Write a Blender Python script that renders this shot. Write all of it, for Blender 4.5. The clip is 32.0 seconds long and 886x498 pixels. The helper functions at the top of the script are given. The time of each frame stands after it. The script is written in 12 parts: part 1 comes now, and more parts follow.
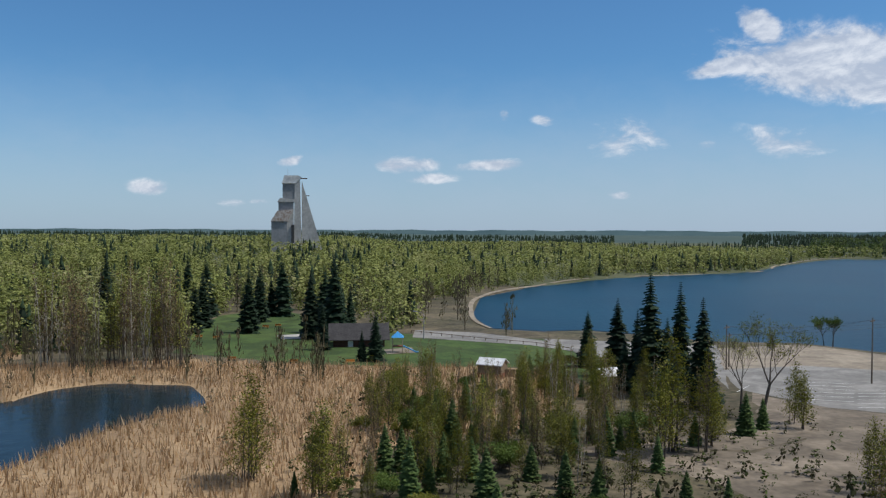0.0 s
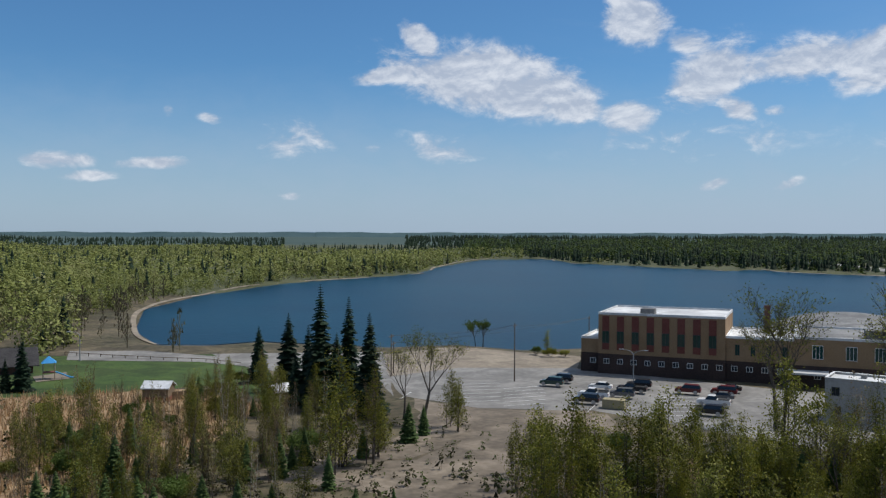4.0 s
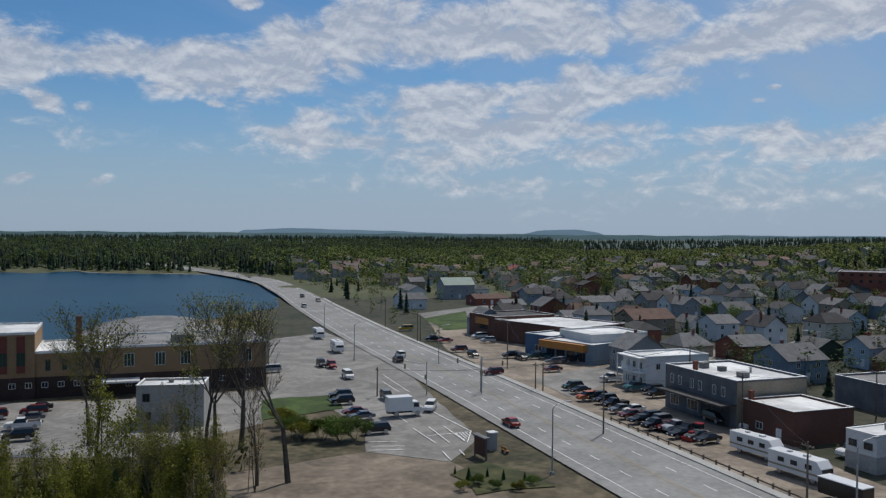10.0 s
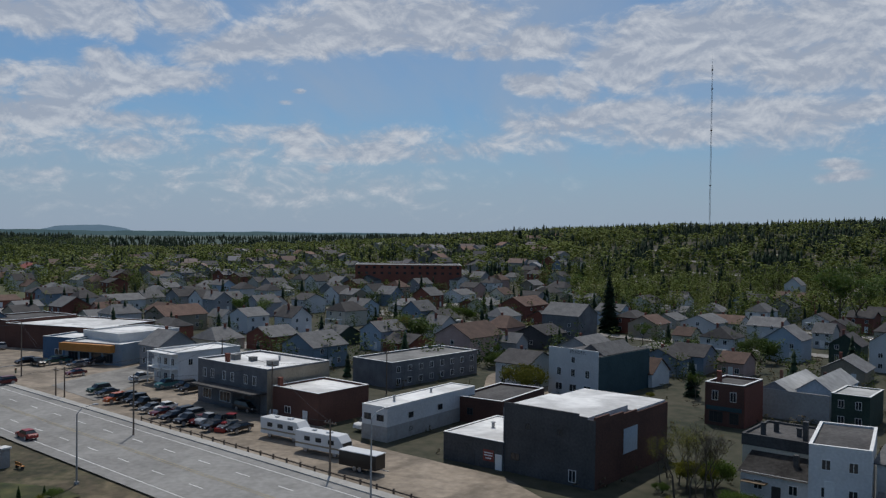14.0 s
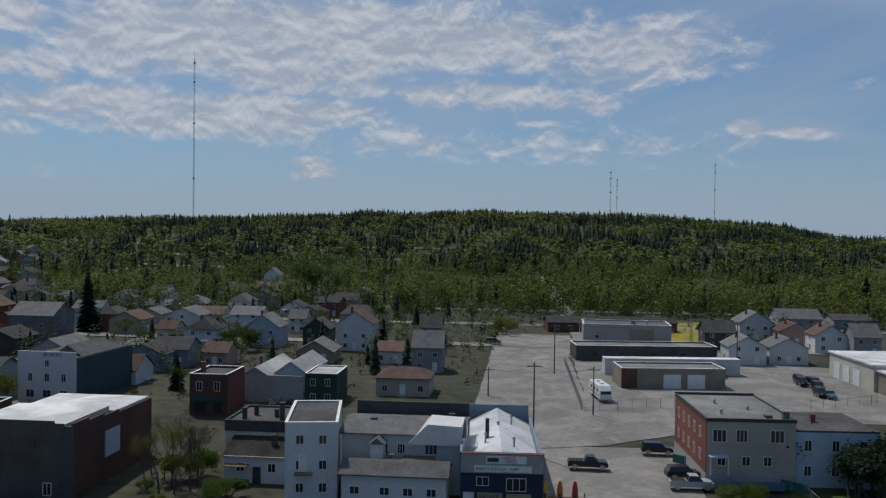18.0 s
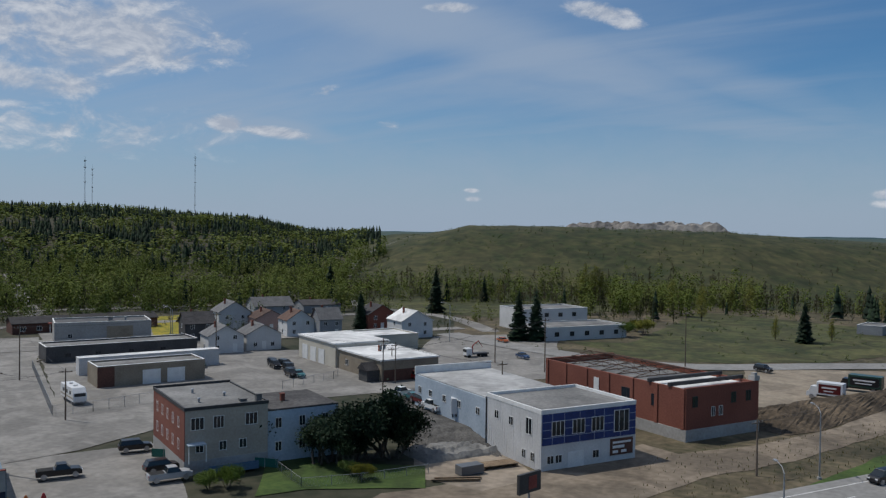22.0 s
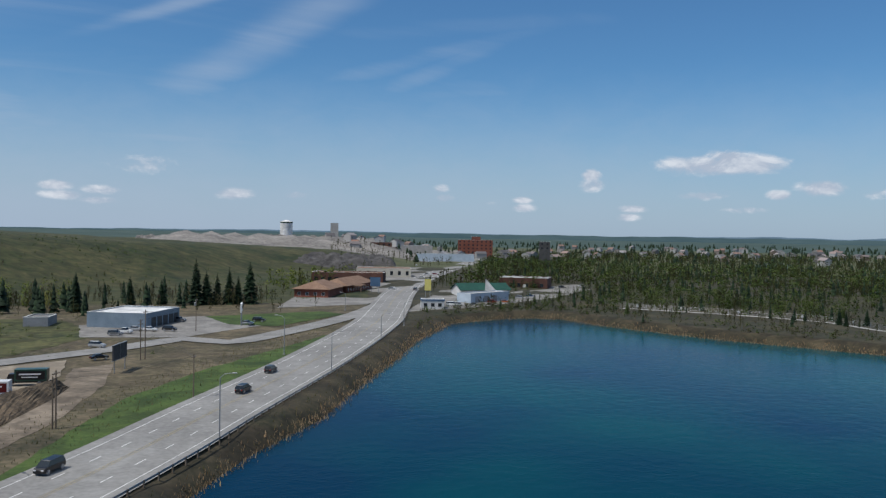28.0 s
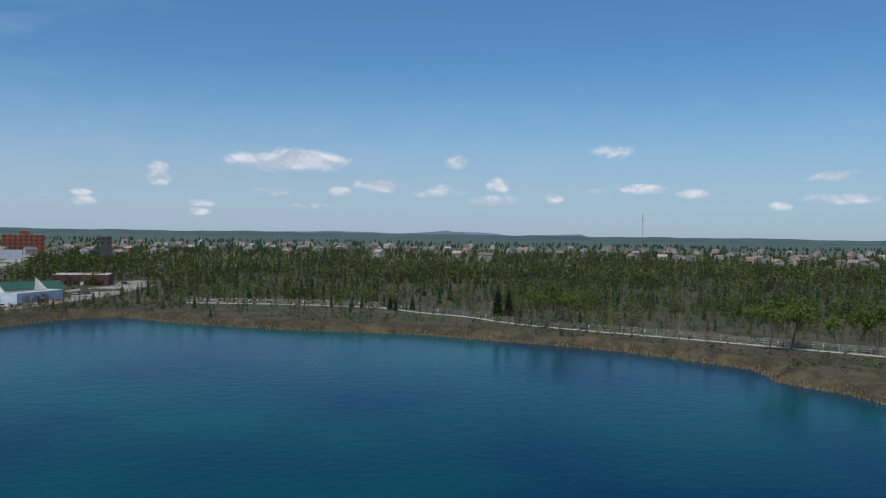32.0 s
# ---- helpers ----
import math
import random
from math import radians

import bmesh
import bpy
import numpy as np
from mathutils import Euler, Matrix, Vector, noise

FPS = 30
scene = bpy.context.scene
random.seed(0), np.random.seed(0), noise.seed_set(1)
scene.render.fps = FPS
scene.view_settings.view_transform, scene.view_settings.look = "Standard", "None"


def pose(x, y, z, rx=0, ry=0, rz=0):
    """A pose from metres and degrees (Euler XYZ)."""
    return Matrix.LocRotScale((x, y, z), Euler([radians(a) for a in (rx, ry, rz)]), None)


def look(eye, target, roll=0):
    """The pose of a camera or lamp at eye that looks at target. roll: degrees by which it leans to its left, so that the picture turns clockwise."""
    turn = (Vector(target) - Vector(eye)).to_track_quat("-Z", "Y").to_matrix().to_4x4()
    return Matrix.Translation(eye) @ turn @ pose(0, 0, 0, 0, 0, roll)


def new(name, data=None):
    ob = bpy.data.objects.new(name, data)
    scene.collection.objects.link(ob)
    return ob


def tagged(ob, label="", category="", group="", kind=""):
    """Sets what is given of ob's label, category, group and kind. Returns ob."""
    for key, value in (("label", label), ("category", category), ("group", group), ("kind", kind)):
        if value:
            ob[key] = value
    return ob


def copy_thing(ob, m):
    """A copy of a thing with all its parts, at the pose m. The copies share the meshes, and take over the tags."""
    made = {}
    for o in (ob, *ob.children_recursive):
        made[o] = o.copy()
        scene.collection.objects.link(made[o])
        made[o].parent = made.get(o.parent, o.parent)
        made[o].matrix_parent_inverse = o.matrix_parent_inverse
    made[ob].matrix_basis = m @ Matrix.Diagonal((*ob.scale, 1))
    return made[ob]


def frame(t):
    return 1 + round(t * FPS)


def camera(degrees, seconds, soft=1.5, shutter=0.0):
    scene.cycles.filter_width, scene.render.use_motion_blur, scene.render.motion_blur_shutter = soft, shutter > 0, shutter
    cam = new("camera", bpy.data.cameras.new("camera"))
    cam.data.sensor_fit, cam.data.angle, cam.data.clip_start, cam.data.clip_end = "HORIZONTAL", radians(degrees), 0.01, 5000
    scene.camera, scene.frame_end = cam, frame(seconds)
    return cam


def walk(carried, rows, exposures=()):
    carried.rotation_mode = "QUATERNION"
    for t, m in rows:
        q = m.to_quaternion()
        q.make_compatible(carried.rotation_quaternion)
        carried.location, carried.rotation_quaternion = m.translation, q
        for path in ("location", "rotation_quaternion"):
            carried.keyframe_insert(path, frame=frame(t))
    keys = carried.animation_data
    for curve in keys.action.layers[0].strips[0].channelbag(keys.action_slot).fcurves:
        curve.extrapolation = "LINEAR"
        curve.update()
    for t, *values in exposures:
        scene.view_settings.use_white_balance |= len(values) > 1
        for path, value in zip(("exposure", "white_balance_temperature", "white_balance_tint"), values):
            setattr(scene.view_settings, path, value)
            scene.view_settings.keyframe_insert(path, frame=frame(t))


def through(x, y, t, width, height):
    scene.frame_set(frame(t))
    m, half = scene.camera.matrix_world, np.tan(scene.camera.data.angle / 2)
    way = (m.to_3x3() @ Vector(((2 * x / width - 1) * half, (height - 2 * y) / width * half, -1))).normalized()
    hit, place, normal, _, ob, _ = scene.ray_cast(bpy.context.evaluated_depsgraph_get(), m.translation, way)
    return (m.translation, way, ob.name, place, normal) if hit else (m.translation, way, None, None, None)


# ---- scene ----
cam = camera(55.05, 32.0, soft=1.3)
PATH = [
    (0.0, pose(2.13, 2.38, 27.51, 88.74, -0.22, 13.46)),
    (0.5, pose(2.08, 2.27, 27.88, 88.75, -0.25, 10.78)),
    (1.0, pose(2.05, 2.17, 28.21, 88.77, -0.26, 8.04)),
    (1.5, pose(2.05, 2.09, 28.48, 88.81, -0.21, 5.53)),
    (2.0, pose(2.10, 1.99, 28.81, 88.85, -0.23, 2.80)),
    (2.5, pose(2.15, 1.87, 29.19, 88.85, -0.16, 0.00)),
    (4.5, pose(2.18, 1.36, 30.77, 88.89, -0.16, -11.40)),
    (5.0, pose(2.15, 1.29, 31.14, 88.93, -0.19, -14.36)),
    (5.5, pose(2.02, 1.18, 31.45, 88.95, -0.22, -17.31)),
    (6.0, pose(1.89, 1.04, 31.80, 88.97, -0.27, -20.25)),
    (6.5, pose(1.85, 0.92, 32.10, 88.98, -0.39, -23.46)),
    (7.0, pose(1.90, 0.81, 32.36, 88.98, -0.40, -26.83)),
    (7.5, pose(1.90, 0.69, 32.55, 88.99, -0.36, -30.29)),
    (8.0, pose(1.86, 0.59, 32.72, 88.99, -0.40, -34.18)),
    (8.5, pose(1.80, 0.51, 32.87, 88.98, -0.39, -38.39)),
    (9.0, pose(1.66, 0.46, 33.04, 88.94, -0.39, -42.98)),
    (9.5, pose(1.50, 0.45, 33.17, 88.92, -0.40, -48.26)),
    (10.0, pose(1.37, 0.33, 33.17, 88.90, -0.43, -52.64)),
    (10.5, pose(1.24, 0.23, 33.15, 88.89, -0.48, -56.44)),
    (11.0, pose(1.13, 0.18, 33.14, 88.87, -0.51, -60.04)),
    (11.5, pose(1.05, 0.17, 33.10, 88.85, -0.61, -63.78)),
    (12.0, pose(1.02, 0.23, 33.01, 88.86, -0.63, -67.66)),
    (12.5, pose(0.98, 0.27, 32.94, 88.88, -0.71, -71.50)),
    (13.0, pose(0.90, 0.23, 32.93, 88.91, -0.74, -75.44)),
    (13.5, pose(0.76, 0.15, 32.88, 88.93, -0.71, -79.36)),
    (14.0, pose(0.60, 0.11, 32.82, 88.95, -0.72, -83.46)),
    (14.5, pose(0.51, 0.13, 32.80, 88.94, -0.74, -87.64)),
    (16.5, pose(0.16, -0.04, 32.93, 88.87, -0.75, -104.11)),
    (17.0, pose(0.00, -0.00, 33.00, 88.85, -0.79, -108.47)),
    (17.5, pose(-0.20, 0.06, 33.07, 88.85, -0.81, -112.84)),
    (18.0, pose(-0.41, 0.07, 33.11, 88.86, -0.78, -117.21)),
    (18.5, pose(-0.65, 0.09, 33.14, 88.90, -0.79, -121.87)),
    (19.0, pose(-0.91, 0.14, 33.14, 88.90, -0.82, -126.91)),
    (19.5, pose(-1.09, 0.15, 33.17, 88.90, -0.79, -131.51)),
    (20.0, pose(-1.29, 0.20, 33.16, 88.90, -0.74, -135.91)),
    (20.5, pose(-1.36, 0.24, 33.15, 88.87, -0.76, -139.75)),
    (21.0, pose(-1.47, 0.30, 33.14, 88.83, -0.77, -143.41)),
    (21.5, pose(-1.70, 0.39, 33.17, 88.81, -0.74, -147.16)),
    (22.0, pose(-1.98, 0.49, 33.24, 88.79, -0.72, -151.11)),
    (22.5, pose(-2.18, 0.64, 33.37, 88.76, -0.70, -155.39)),
    (23.0, pose(-2.32, 0.76, 33.54, 88.72, -0.72, -159.83)),
    (23.5, pose(-2.40, 0.83, 33.70, 88.72, -0.79, -164.36)),
    (24.0, pose(-2.51, 0.92, 33.75, 88.76, -0.75, -169.07)),
    (24.5, pose(-2.63, 1.03, 33.85, 88.78, -0.74, -173.99)),
    (25.0, pose(-2.70, 1.16, 33.97, 88.83, -0.72, -178.94)),
    (25.5, pose(-2.72, 1.26, 34.10, 88.87, -0.79, -183.89)),
    (26.0, pose(-2.65, 1.32, 34.26, 88.85, -0.79, -188.62)),
    (26.5, pose(-2.57, 1.45, 34.35, 88.84, -0.86, -192.60)),
    (28.5, pose(-2.49, 2.20, 34.51, 88.86, -0.89, -206.77)),
    (29.0, pose(-2.43, 2.41, 34.49, 88.85, -0.88, -210.13)),
    (29.5, pose(-2.39, 2.64, 34.44, 88.83, -0.84, -213.52)),
    (30.0, pose(-2.50, 2.82, 34.36, 88.82, -0.88, -217.01)),
    (30.5, pose(-2.63, 2.96, 34.30, 88.84, -0.86, -220.57)),
    (31.0, pose(-2.76, 3.09, 34.23, 88.86, -0.83, -224.19)),
    (31.5, pose(-2.91, 3.25, 34.15, 88.88, -0.82, -227.96)),
    (32.0, pose(-3.06, 3.43, 34.06, 88.91, -0.86, -231.75)),
]
walk(cam, PATH, [(0, 0.0), (5, -0.13), (9, -0.34), (12, -0.48), (16, -0.56), (19, -0.52), (21, -0.48), (24, -0.30), (28, -0.12), (32, -0.07)])

# ---- daylight: hazy May sun high over the town, sky with broken cloud ----
SUN_AZ, SUN_EL = 82.0, 59.0      # degrees clockwise from +y, degrees up
sun = new("sun", bpy.data.lights.new("sun", "SUN"))
sun.data.energy, sun.data.angle, sun.data.color = 3.7, radians(0.6), (1.0, 0.955, 0.89)
sun.matrix_world = look((300 * math.sin(radians(SUN_AZ)), 300 * math.cos(radians(SUN_AZ)), 300 * math.tan(radians(SUN_EL))), (0, 0, 0))

world = bpy.data.worlds.new("sky")
scene.world = world
world.use_nodes = True
wt = world.node_tree
sky = wt.nodes.new("ShaderNodeTexSky")
sky.sky_type, sky.sun_disc = "NISHITA", False
sky.sun_elevation, sky.sun_rotation = radians(SUN_EL), radians(SUN_AZ)
sky.altitude, sky.air_density, sky.dust_density, sky.ozone_density = 300, 1.0, 0.7, 2.2


def wnode(kind, *links, **values):
    n = wt.nodes.new(kind)
    for k, v in values.items():
        if k == "op":
            n.operation = v
        elif k == "mode":
            n.interpolation_type = v
    for i, v in enumerate(links):
        if v is None:
            continue
        if isinstance(v, bpy.types.NodeSocket):
            wt.links.new(v, n.inputs[i])
        else:
            n.inputs[i].default_value = v
    return n


way = wnode("ShaderNodeTexCoord").outputs["Generated"]
banks = {"cloud": None, "cirrus": None}


def bank(kind, az, el, wide, high, tilt, thick):
    """One bank of cloud: its bearing, height, half width and half height in degrees, its slope, and how dense it is."""
    a, e, c = radians(az), radians(el), radians(tilt)
    east = Vector((math.cos(a), -math.sin(a), 0))
    up = Vector((-math.sin(a) * math.sin(e), -math.cos(a) * math.sin(e), math.cos(e)))
    p = wnode("ShaderNodeVectorMath", way, (east * math.cos(c) + up * math.sin(c)) / radians(wide), op="DOT_PRODUCT").outputs["Value"]
    q = wnode("ShaderNodeVectorMath", way, (up * math.cos(c) - east * math.sin(c)) / radians(high), op="DOT_PRODUCT").outputs["Value"]
    r = wnode("ShaderNodeVectorMath", wnode("ShaderNodeCombineXYZ", p, q, 0.0).outputs[0], op="LENGTH").outputs["Value"]
    s = wnode("ShaderNodeMapRange", r, 0.25, 1.75 if kind == "cloud" else 2.4, thick, 0.0, mode="SMOOTHSTEP").outputs[0]
    banks[kind] = s if banks[kind] is None else wnode("ShaderNodeMath", banks[kind], s, op="MAXIMUM").outputs[0]


def cloud(*row):
    bank("cloud", *row)


def cirrus(*row):
    bank("cirrus", *row)


cloud(11.9, 10.06, 6.47, 1.90, -10, 1.00)
cloud(7.0, 12.53, 1.71, 0.84, -45, 0.95)
cloud(5.1, 10.51, 2.29, 0.53, 10, 0.85)
cloud(16.5, 8.76, 3.05, 1.14, -25, 0.90)
cloud(20.5, 7.41, 2.09, 1.07, 0, 0.75)
cloud(21.2, 13.74, 1.90, 1.45, -20, 0.95)
cloud(25.9, 10.01, 2.67, 1.71, 30, 0.95)
cloud(27.3, 7.97, 1.33, 0.69, -25, 0.80)
cloud(24.8, 12.01, 1.90, 0.76, -20, 0.60)
cloud(31.2, 10.63, 4.19, 1.22, 5, 0.85)
cloud(38.2, 10.31, 4.57, 1.71, 10, 0.95)
cloud(37.6, 8.16, 0.69, 0.23, 0, 0.70)
cloud(8.5, 5.59, 2.67, 0.95, -10, 0.52)
cloud(359.0, 6.00, 3.05, 1.52, 0, 0.42)
cloud(349.9, 4.40, 2.09, 0.38, 3, 0.75)
cloud(353.3, 7.30, 0.76, 0.34, -10, 0.50)
cloud(350.6, 7.79, 0.38, 0.38, 0, 0.45)
cloud(3.7, 5.54, 0.69, 0.38, 0, 0.50)
cloud(26.0, 3.05, 0.76, 0.34, 20, 0.60)
cloud(30.5, 2.97, 0.84, 0.27, 15, 0.55)
cloud(358.4, 2.35, 0.76, 0.27, 0, 0.50)
cloud(29.8, 7.59, 0.76, 0.30, 0, 0.50)
cloud(24.4, 6.04, 7.62, 1.52, 0, 0.30)
cloud(343.9, 4.42, 1.90, 0.53, 0, 0.80)
cloud(327.4, 2.67, 1.07, 0.46, 0, 0.70)
cloud(336.4, 4.56, 0.95, 0.30, 10, 0.60)
cloud(334.5, 1.85, 0.76, 0.19, 0, 0.55)
cloud(357.9, 5.95, 2.29, 1.14, 0, 0.40)
cloud(345.9, 3.45, 1.52, 0.34, 0, 0.50)
cloud(332.4, 1.77, 0.95, 0.30, 0, 0.45)
cloud(36.7, 10.82, 4.19, 1.52, 5, 0.90)
cloud(42.4, 11.23, 4.19, 2.29, 30, 1.00)
cloud(47.1, 13.14, 4.19, 2.29, 25, 1.00)
cloud(53.1, 13.06, 4.95, 1.71, 8, 1.00)
cloud(59.0, 12.99, 4.57, 1.52, 5, 1.00)
cloud(59.0, 8.18, 6.09, 1.71, 15, 0.90)
cloud(54.1, 7.29, 6.86, 1.52, 5, 0.85)
cloud(46.8, 5.99, 4.95, 0.69, 3, 0.75)
cloud(56.4, 5.25, 8.38, 1.52, 2, 0.60)
cloud(53.1, 3.26, 11.43, 0.95, 0, 0.38)
cloud(37.5, 8.24, 0.69, 0.30, 0, 0.70)
cloud(39.5, 14.70, 0.95, 0.57, 0, 0.80)
cloud(26.3, 3.23, 0.69, 0.27, 10, 0.60)
cloud(30.6, 3.12, 0.84, 0.30, 15, 0.55)
cloud(55.0, 13.43, 4.19, 1.71, 5, 0.95)
cloud(59.9, 13.80, 3.43, 1.90, -10, 0.95)
cloud(62.6, 12.33, 0.76, 0.95, 60, 0.80)
cloud(66.3, 13.66, 2.29, 1.52, 0, 0.90)
cloud(70.1, 12.09, 4.19, 1.14, 20, 0.95)
cloud(75.5, 13.18, 4.95, 1.71, 10, 1.00)
cloud(82.3, 13.26, 6.47, 1.33, 3, 0.95)
cloud(84.9, 11.85, 0.95, 0.38, 0, 0.70)
cloud(86.9, 12.11, 1.52, 0.57, 0, 0.90)
cloud(61.4, 10.17, 1.52, 1.33, 0, 0.85)
cloud(53.1, 8.71, 6.47, 1.14, 3, 0.90)
cloud(64.4, 9.38, 6.47, 0.95, 5, 0.85)
cloud(55.0, 7.24, 12.57, 1.07, -2, 0.80)
cloud(43.9, 6.38, 3.81, 0.95, 0, 0.75)
cloud(80.7, 5.53, 8.76, 0.95, 2, 0.68)
cloud(56.8, 5.56, 19.04, 1.14, 0, 0.55)
cloud(71.9, 2.92, 17.14, 2.29, 0, 0.36)
cloud(75.5, 4.22, 0.69, 0.38, 0, 0.70)
cloud(73.7, 9.21, 0.53, 0.19, 0, 0.60)
cloud(72.8, 8.46, 0.53, 0.19, 0, 0.60)
cloud(80.3, 13.89, 7.62, 1.71, 3, 1.00)
cloud(89.0, 12.68, 3.43, 1.14, 0, 0.90)
cloud(89.4, 9.95, 1.90, 0.76, -5, 0.90)
cloud(84.8, 12.31, 0.76, 0.30, 0, 0.70)
cloud(95.3, 11.33, 2.67, 2.09, 0, 0.95)
cloud(100.7, 12.37, 7.62, 2.29, 0, 1.00)
cloud(107.3, 10.76, 5.71, 1.71, 0, 0.90)
cloud(92.4, 9.67, 1.52, 1.14, 0, 0.85)
cloud(93.5, 7.80, 4.95, 0.95, 8, 0.85)
cloud(100.7, 7.12, 8.38, 1.33, 0, 0.80)
cloud(107.3, 7.74, 5.71, 0.95, 0, 0.80)
cloud(76.5, 6.23, 15.23, 0.95, 0, 0.55)
cloud(108.8, 3.83, 1.52, 0.46, 5, 0.90)
cloud(75.4, 4.66, 0.76, 0.38, 0, 0.50)
cloud(112.9, 12.96, 16.00, 2.09, 0, 0.88)
cloud(101.5, 11.99, 5.71, 1.90, 0, 0.88)
cloud(129.1, 11.96, 8.38, 2.29, 0, 0.75)
cloud(96.0, 10.82, 2.29, 1.52, 0, 0.85)
cloud(99.6, 7.61, 12.19, 1.33, 0, 0.75)
cloud(120.3, 9.07, 9.90, 0.95, -3, 0.75)
cloud(114.8, 5.96, 11.43, 0.95, 0, 0.52)
cloud(108.5, 4.47, 1.33, 0.42, -5, 0.90)
cloud(125.7, 5.93, 12.57, 1.90, 0, 0.38)
cloud(116.4, 12.65, 12.57, 1.71, -5, 0.85)
cloud(128.9, 12.40, 8.38, 1.14, -8, 0.70)
cloud(118.1, 9.10, 11.43, 0.84, -4, 0.68)
cloud(136.7, 6.80, 1.07, 0.53, 0, 0.95)
cloud(139.8, 6.37, 2.67, 0.38, -5, 0.70)
cloud(143.0, 9.14, 0.95, 0.34, 15, 0.60)
cloud(147.2, 7.04, 0.95, 0.34, 0, 0.50)
cloud(153.1, 2.17, 0.53, 0.19, 0, 0.60)
cloud(161.2, 14.33, 2.29, 0.57, -10, 0.75)
cloud(163.1, 13.51, 1.33, 0.38, -10, 0.70)
cloud(151.4, 14.66, 1.52, 0.30, 0, 0.60)
cloud(153.0, 2.74, 0.46, 0.15, 0, 0.60)
cloud(179.1, 1.92, 1.33, 0.27, 0, 0.60)
cloud(181.4, 1.67, 1.14, 0.23, 0, 0.55)
cloud(184.3, 4.07, 3.05, 0.69, 0, 0.42)
cloud(178.9, 2.53, 0.95, 0.30, 0, 0.60)
cloud(181.6, 2.32, 1.33, 0.30, 0, 0.60)
cloud(189.6, 2.30, 1.14, 0.38, 0, 0.70)
cloud(193.6, 2.31, 0.95, 0.30, 0, 0.70)
cloud(203.4, 2.32, 0.69, 0.34, 0, 0.70)
cloud(213.3, 3.29, 0.84, 0.53, 0, 0.55)
cloud(208.7, 1.70, 0.69, 0.27, 0, 0.60)
cloud(215.5, 1.16, 0.76, 0.23, 0, 0.60)
cloud(221.6, 4.57, 3.62, 0.61, 0, 0.95)
cloud(221.6, 5.05, 1.14, 0.46, 0, 0.90)
cloud(213.2, 3.89, 0.61, 0.42, 0, 0.80)
cloud(227.3, 3.09, 1.33, 0.50, 0, 0.80)
cloud(224.9, 2.63, 0.69, 0.30, 0, 0.85)
cloud(220.5, 2.60, 1.71, 0.30, 0, 0.65)
cloud(203.2, 2.89, 0.61, 0.34, 0, 0.70)
cloud(208.6, 2.22, 0.61, 0.23, 0, 0.60)
cloud(235.0, 2.21, 1.52, 0.34, 0, 0.80)
cloud(235.4, 3.22, 0.69, 0.46, 0, 0.60)
cloud(232.7, 4.84, 0.76, 0.46, 0, 0.50)
cloud(231.4, 2.70, 1.90, 0.46, 0, 0.50)
cloud(222.7, 1.69, 1.52, 0.23, 0, 0.55)
cloud(215.7, 1.72, 0.95, 0.23, 0, 0.55)
cloud(206.6, 1.98, 0.76, 0.19, 0, 0.50)
cloud(239.2, 2.43, 0.61, 0.30, 0, 0.60)
cloud(244.7, 3.04, 1.52, 0.30, 0, 0.70)
cloud(242.1, 2.85, 0.95, 0.27, 0, 0.60)
cloud(248.3, 2.75, 1.14, 0.27, 0, 0.60)
cloud(256.3, 3.83, 1.33, 0.38, 8, 0.70)
cloud(256.6, 2.44, 2.29, 0.30, 0, 0.55)
cloud(253.4, 1.94, 0.76, 0.27, 0, 0.60)
cloud(242.9, 5.42, 1.52, 0.53, 0, 0.40)
cirrus(192.3, 12.63, 5.71, 0.95, 30, 0.80)
cirrus(187.3, 14.50, 4.57, 0.30, 20, 0.70)
cirrus(200.8, 7.06, 4.57, 0.53, 15, 0.70)
cirrus(204.1, 11.35, 5.33, 0.53, 25, 0.65)
cirrus(204.1, 5.83, 4.19, 0.46, -5, 0.60)
cirrus(185.4, 4.62, 3.81, 0.53, -5, 0.70)
cirrus(174.3, 7.91, 7.62, 0.76, -20, 0.50)
cirrus(203.9, 12.01, 6.86, 0.46, 14, 0.65)
cirrus(201.7, 8.73, 6.86, 0.53, 8, 0.60)
cirrus(203.9, 6.52, 5.33, 0.69, 3, 0.60)
cirrus(188.9, 5.32, 10.66, 0.61, -3, 0.60)
cirrus(214.5, 5.44, 6.09, 0.53, 3, 0.50)
cirrus(207.3, 13.69, 7.62, 0.53, 3, 0.60)
cirrus(206.1, 6.80, 2.67, 0.38, -3, 0.60)
cirrus(207.9, 9.75, 6.47, 0.53, 3, 0.50)
cirrus(213.2, 6.30, 6.09, 0.38, 0, 0.50)
cirrus(152.9, 12.93, 11.43, 1.14, -15, 0.60)
cirrus(162.3, 9.99, 7.62, 0.76, -20, 0.50)
cirrus(140.3, 6.58, 2.29, 0.38, -8, 0.60)
cirrus(171.7, 6.78, 9.52, 0.95, -12, 0.50)
split = wnode("ShaderNodeSeparateXYZ", way)


def sky_noise(scale, detail, rough, lift=0.0, wide=(1, 1, 1.9), turn=0.0, twist=0.0):
    m = wnode("ShaderNodeMapping", way)
    m.inputs["Location"].default_value = (0, 0, lift)
    m.inputs["Rotation"].default_value = (0, 0, turn)
    m.inputs["Scale"].default_value = wide
    n = wnode("ShaderNodeTexNoise", m.outputs[0])
    n.inputs["Scale"].default_value, n.inputs["Detail"].default_value, n.inputs["Roughness"].default_value = scale, detail, rough
    n.inputs["Distortion"].default_value = twist
    return n.outputs[0]


def wmath(op, *v):
    return wnode("ShaderNodeMath", *v, op=op).outputs[0]


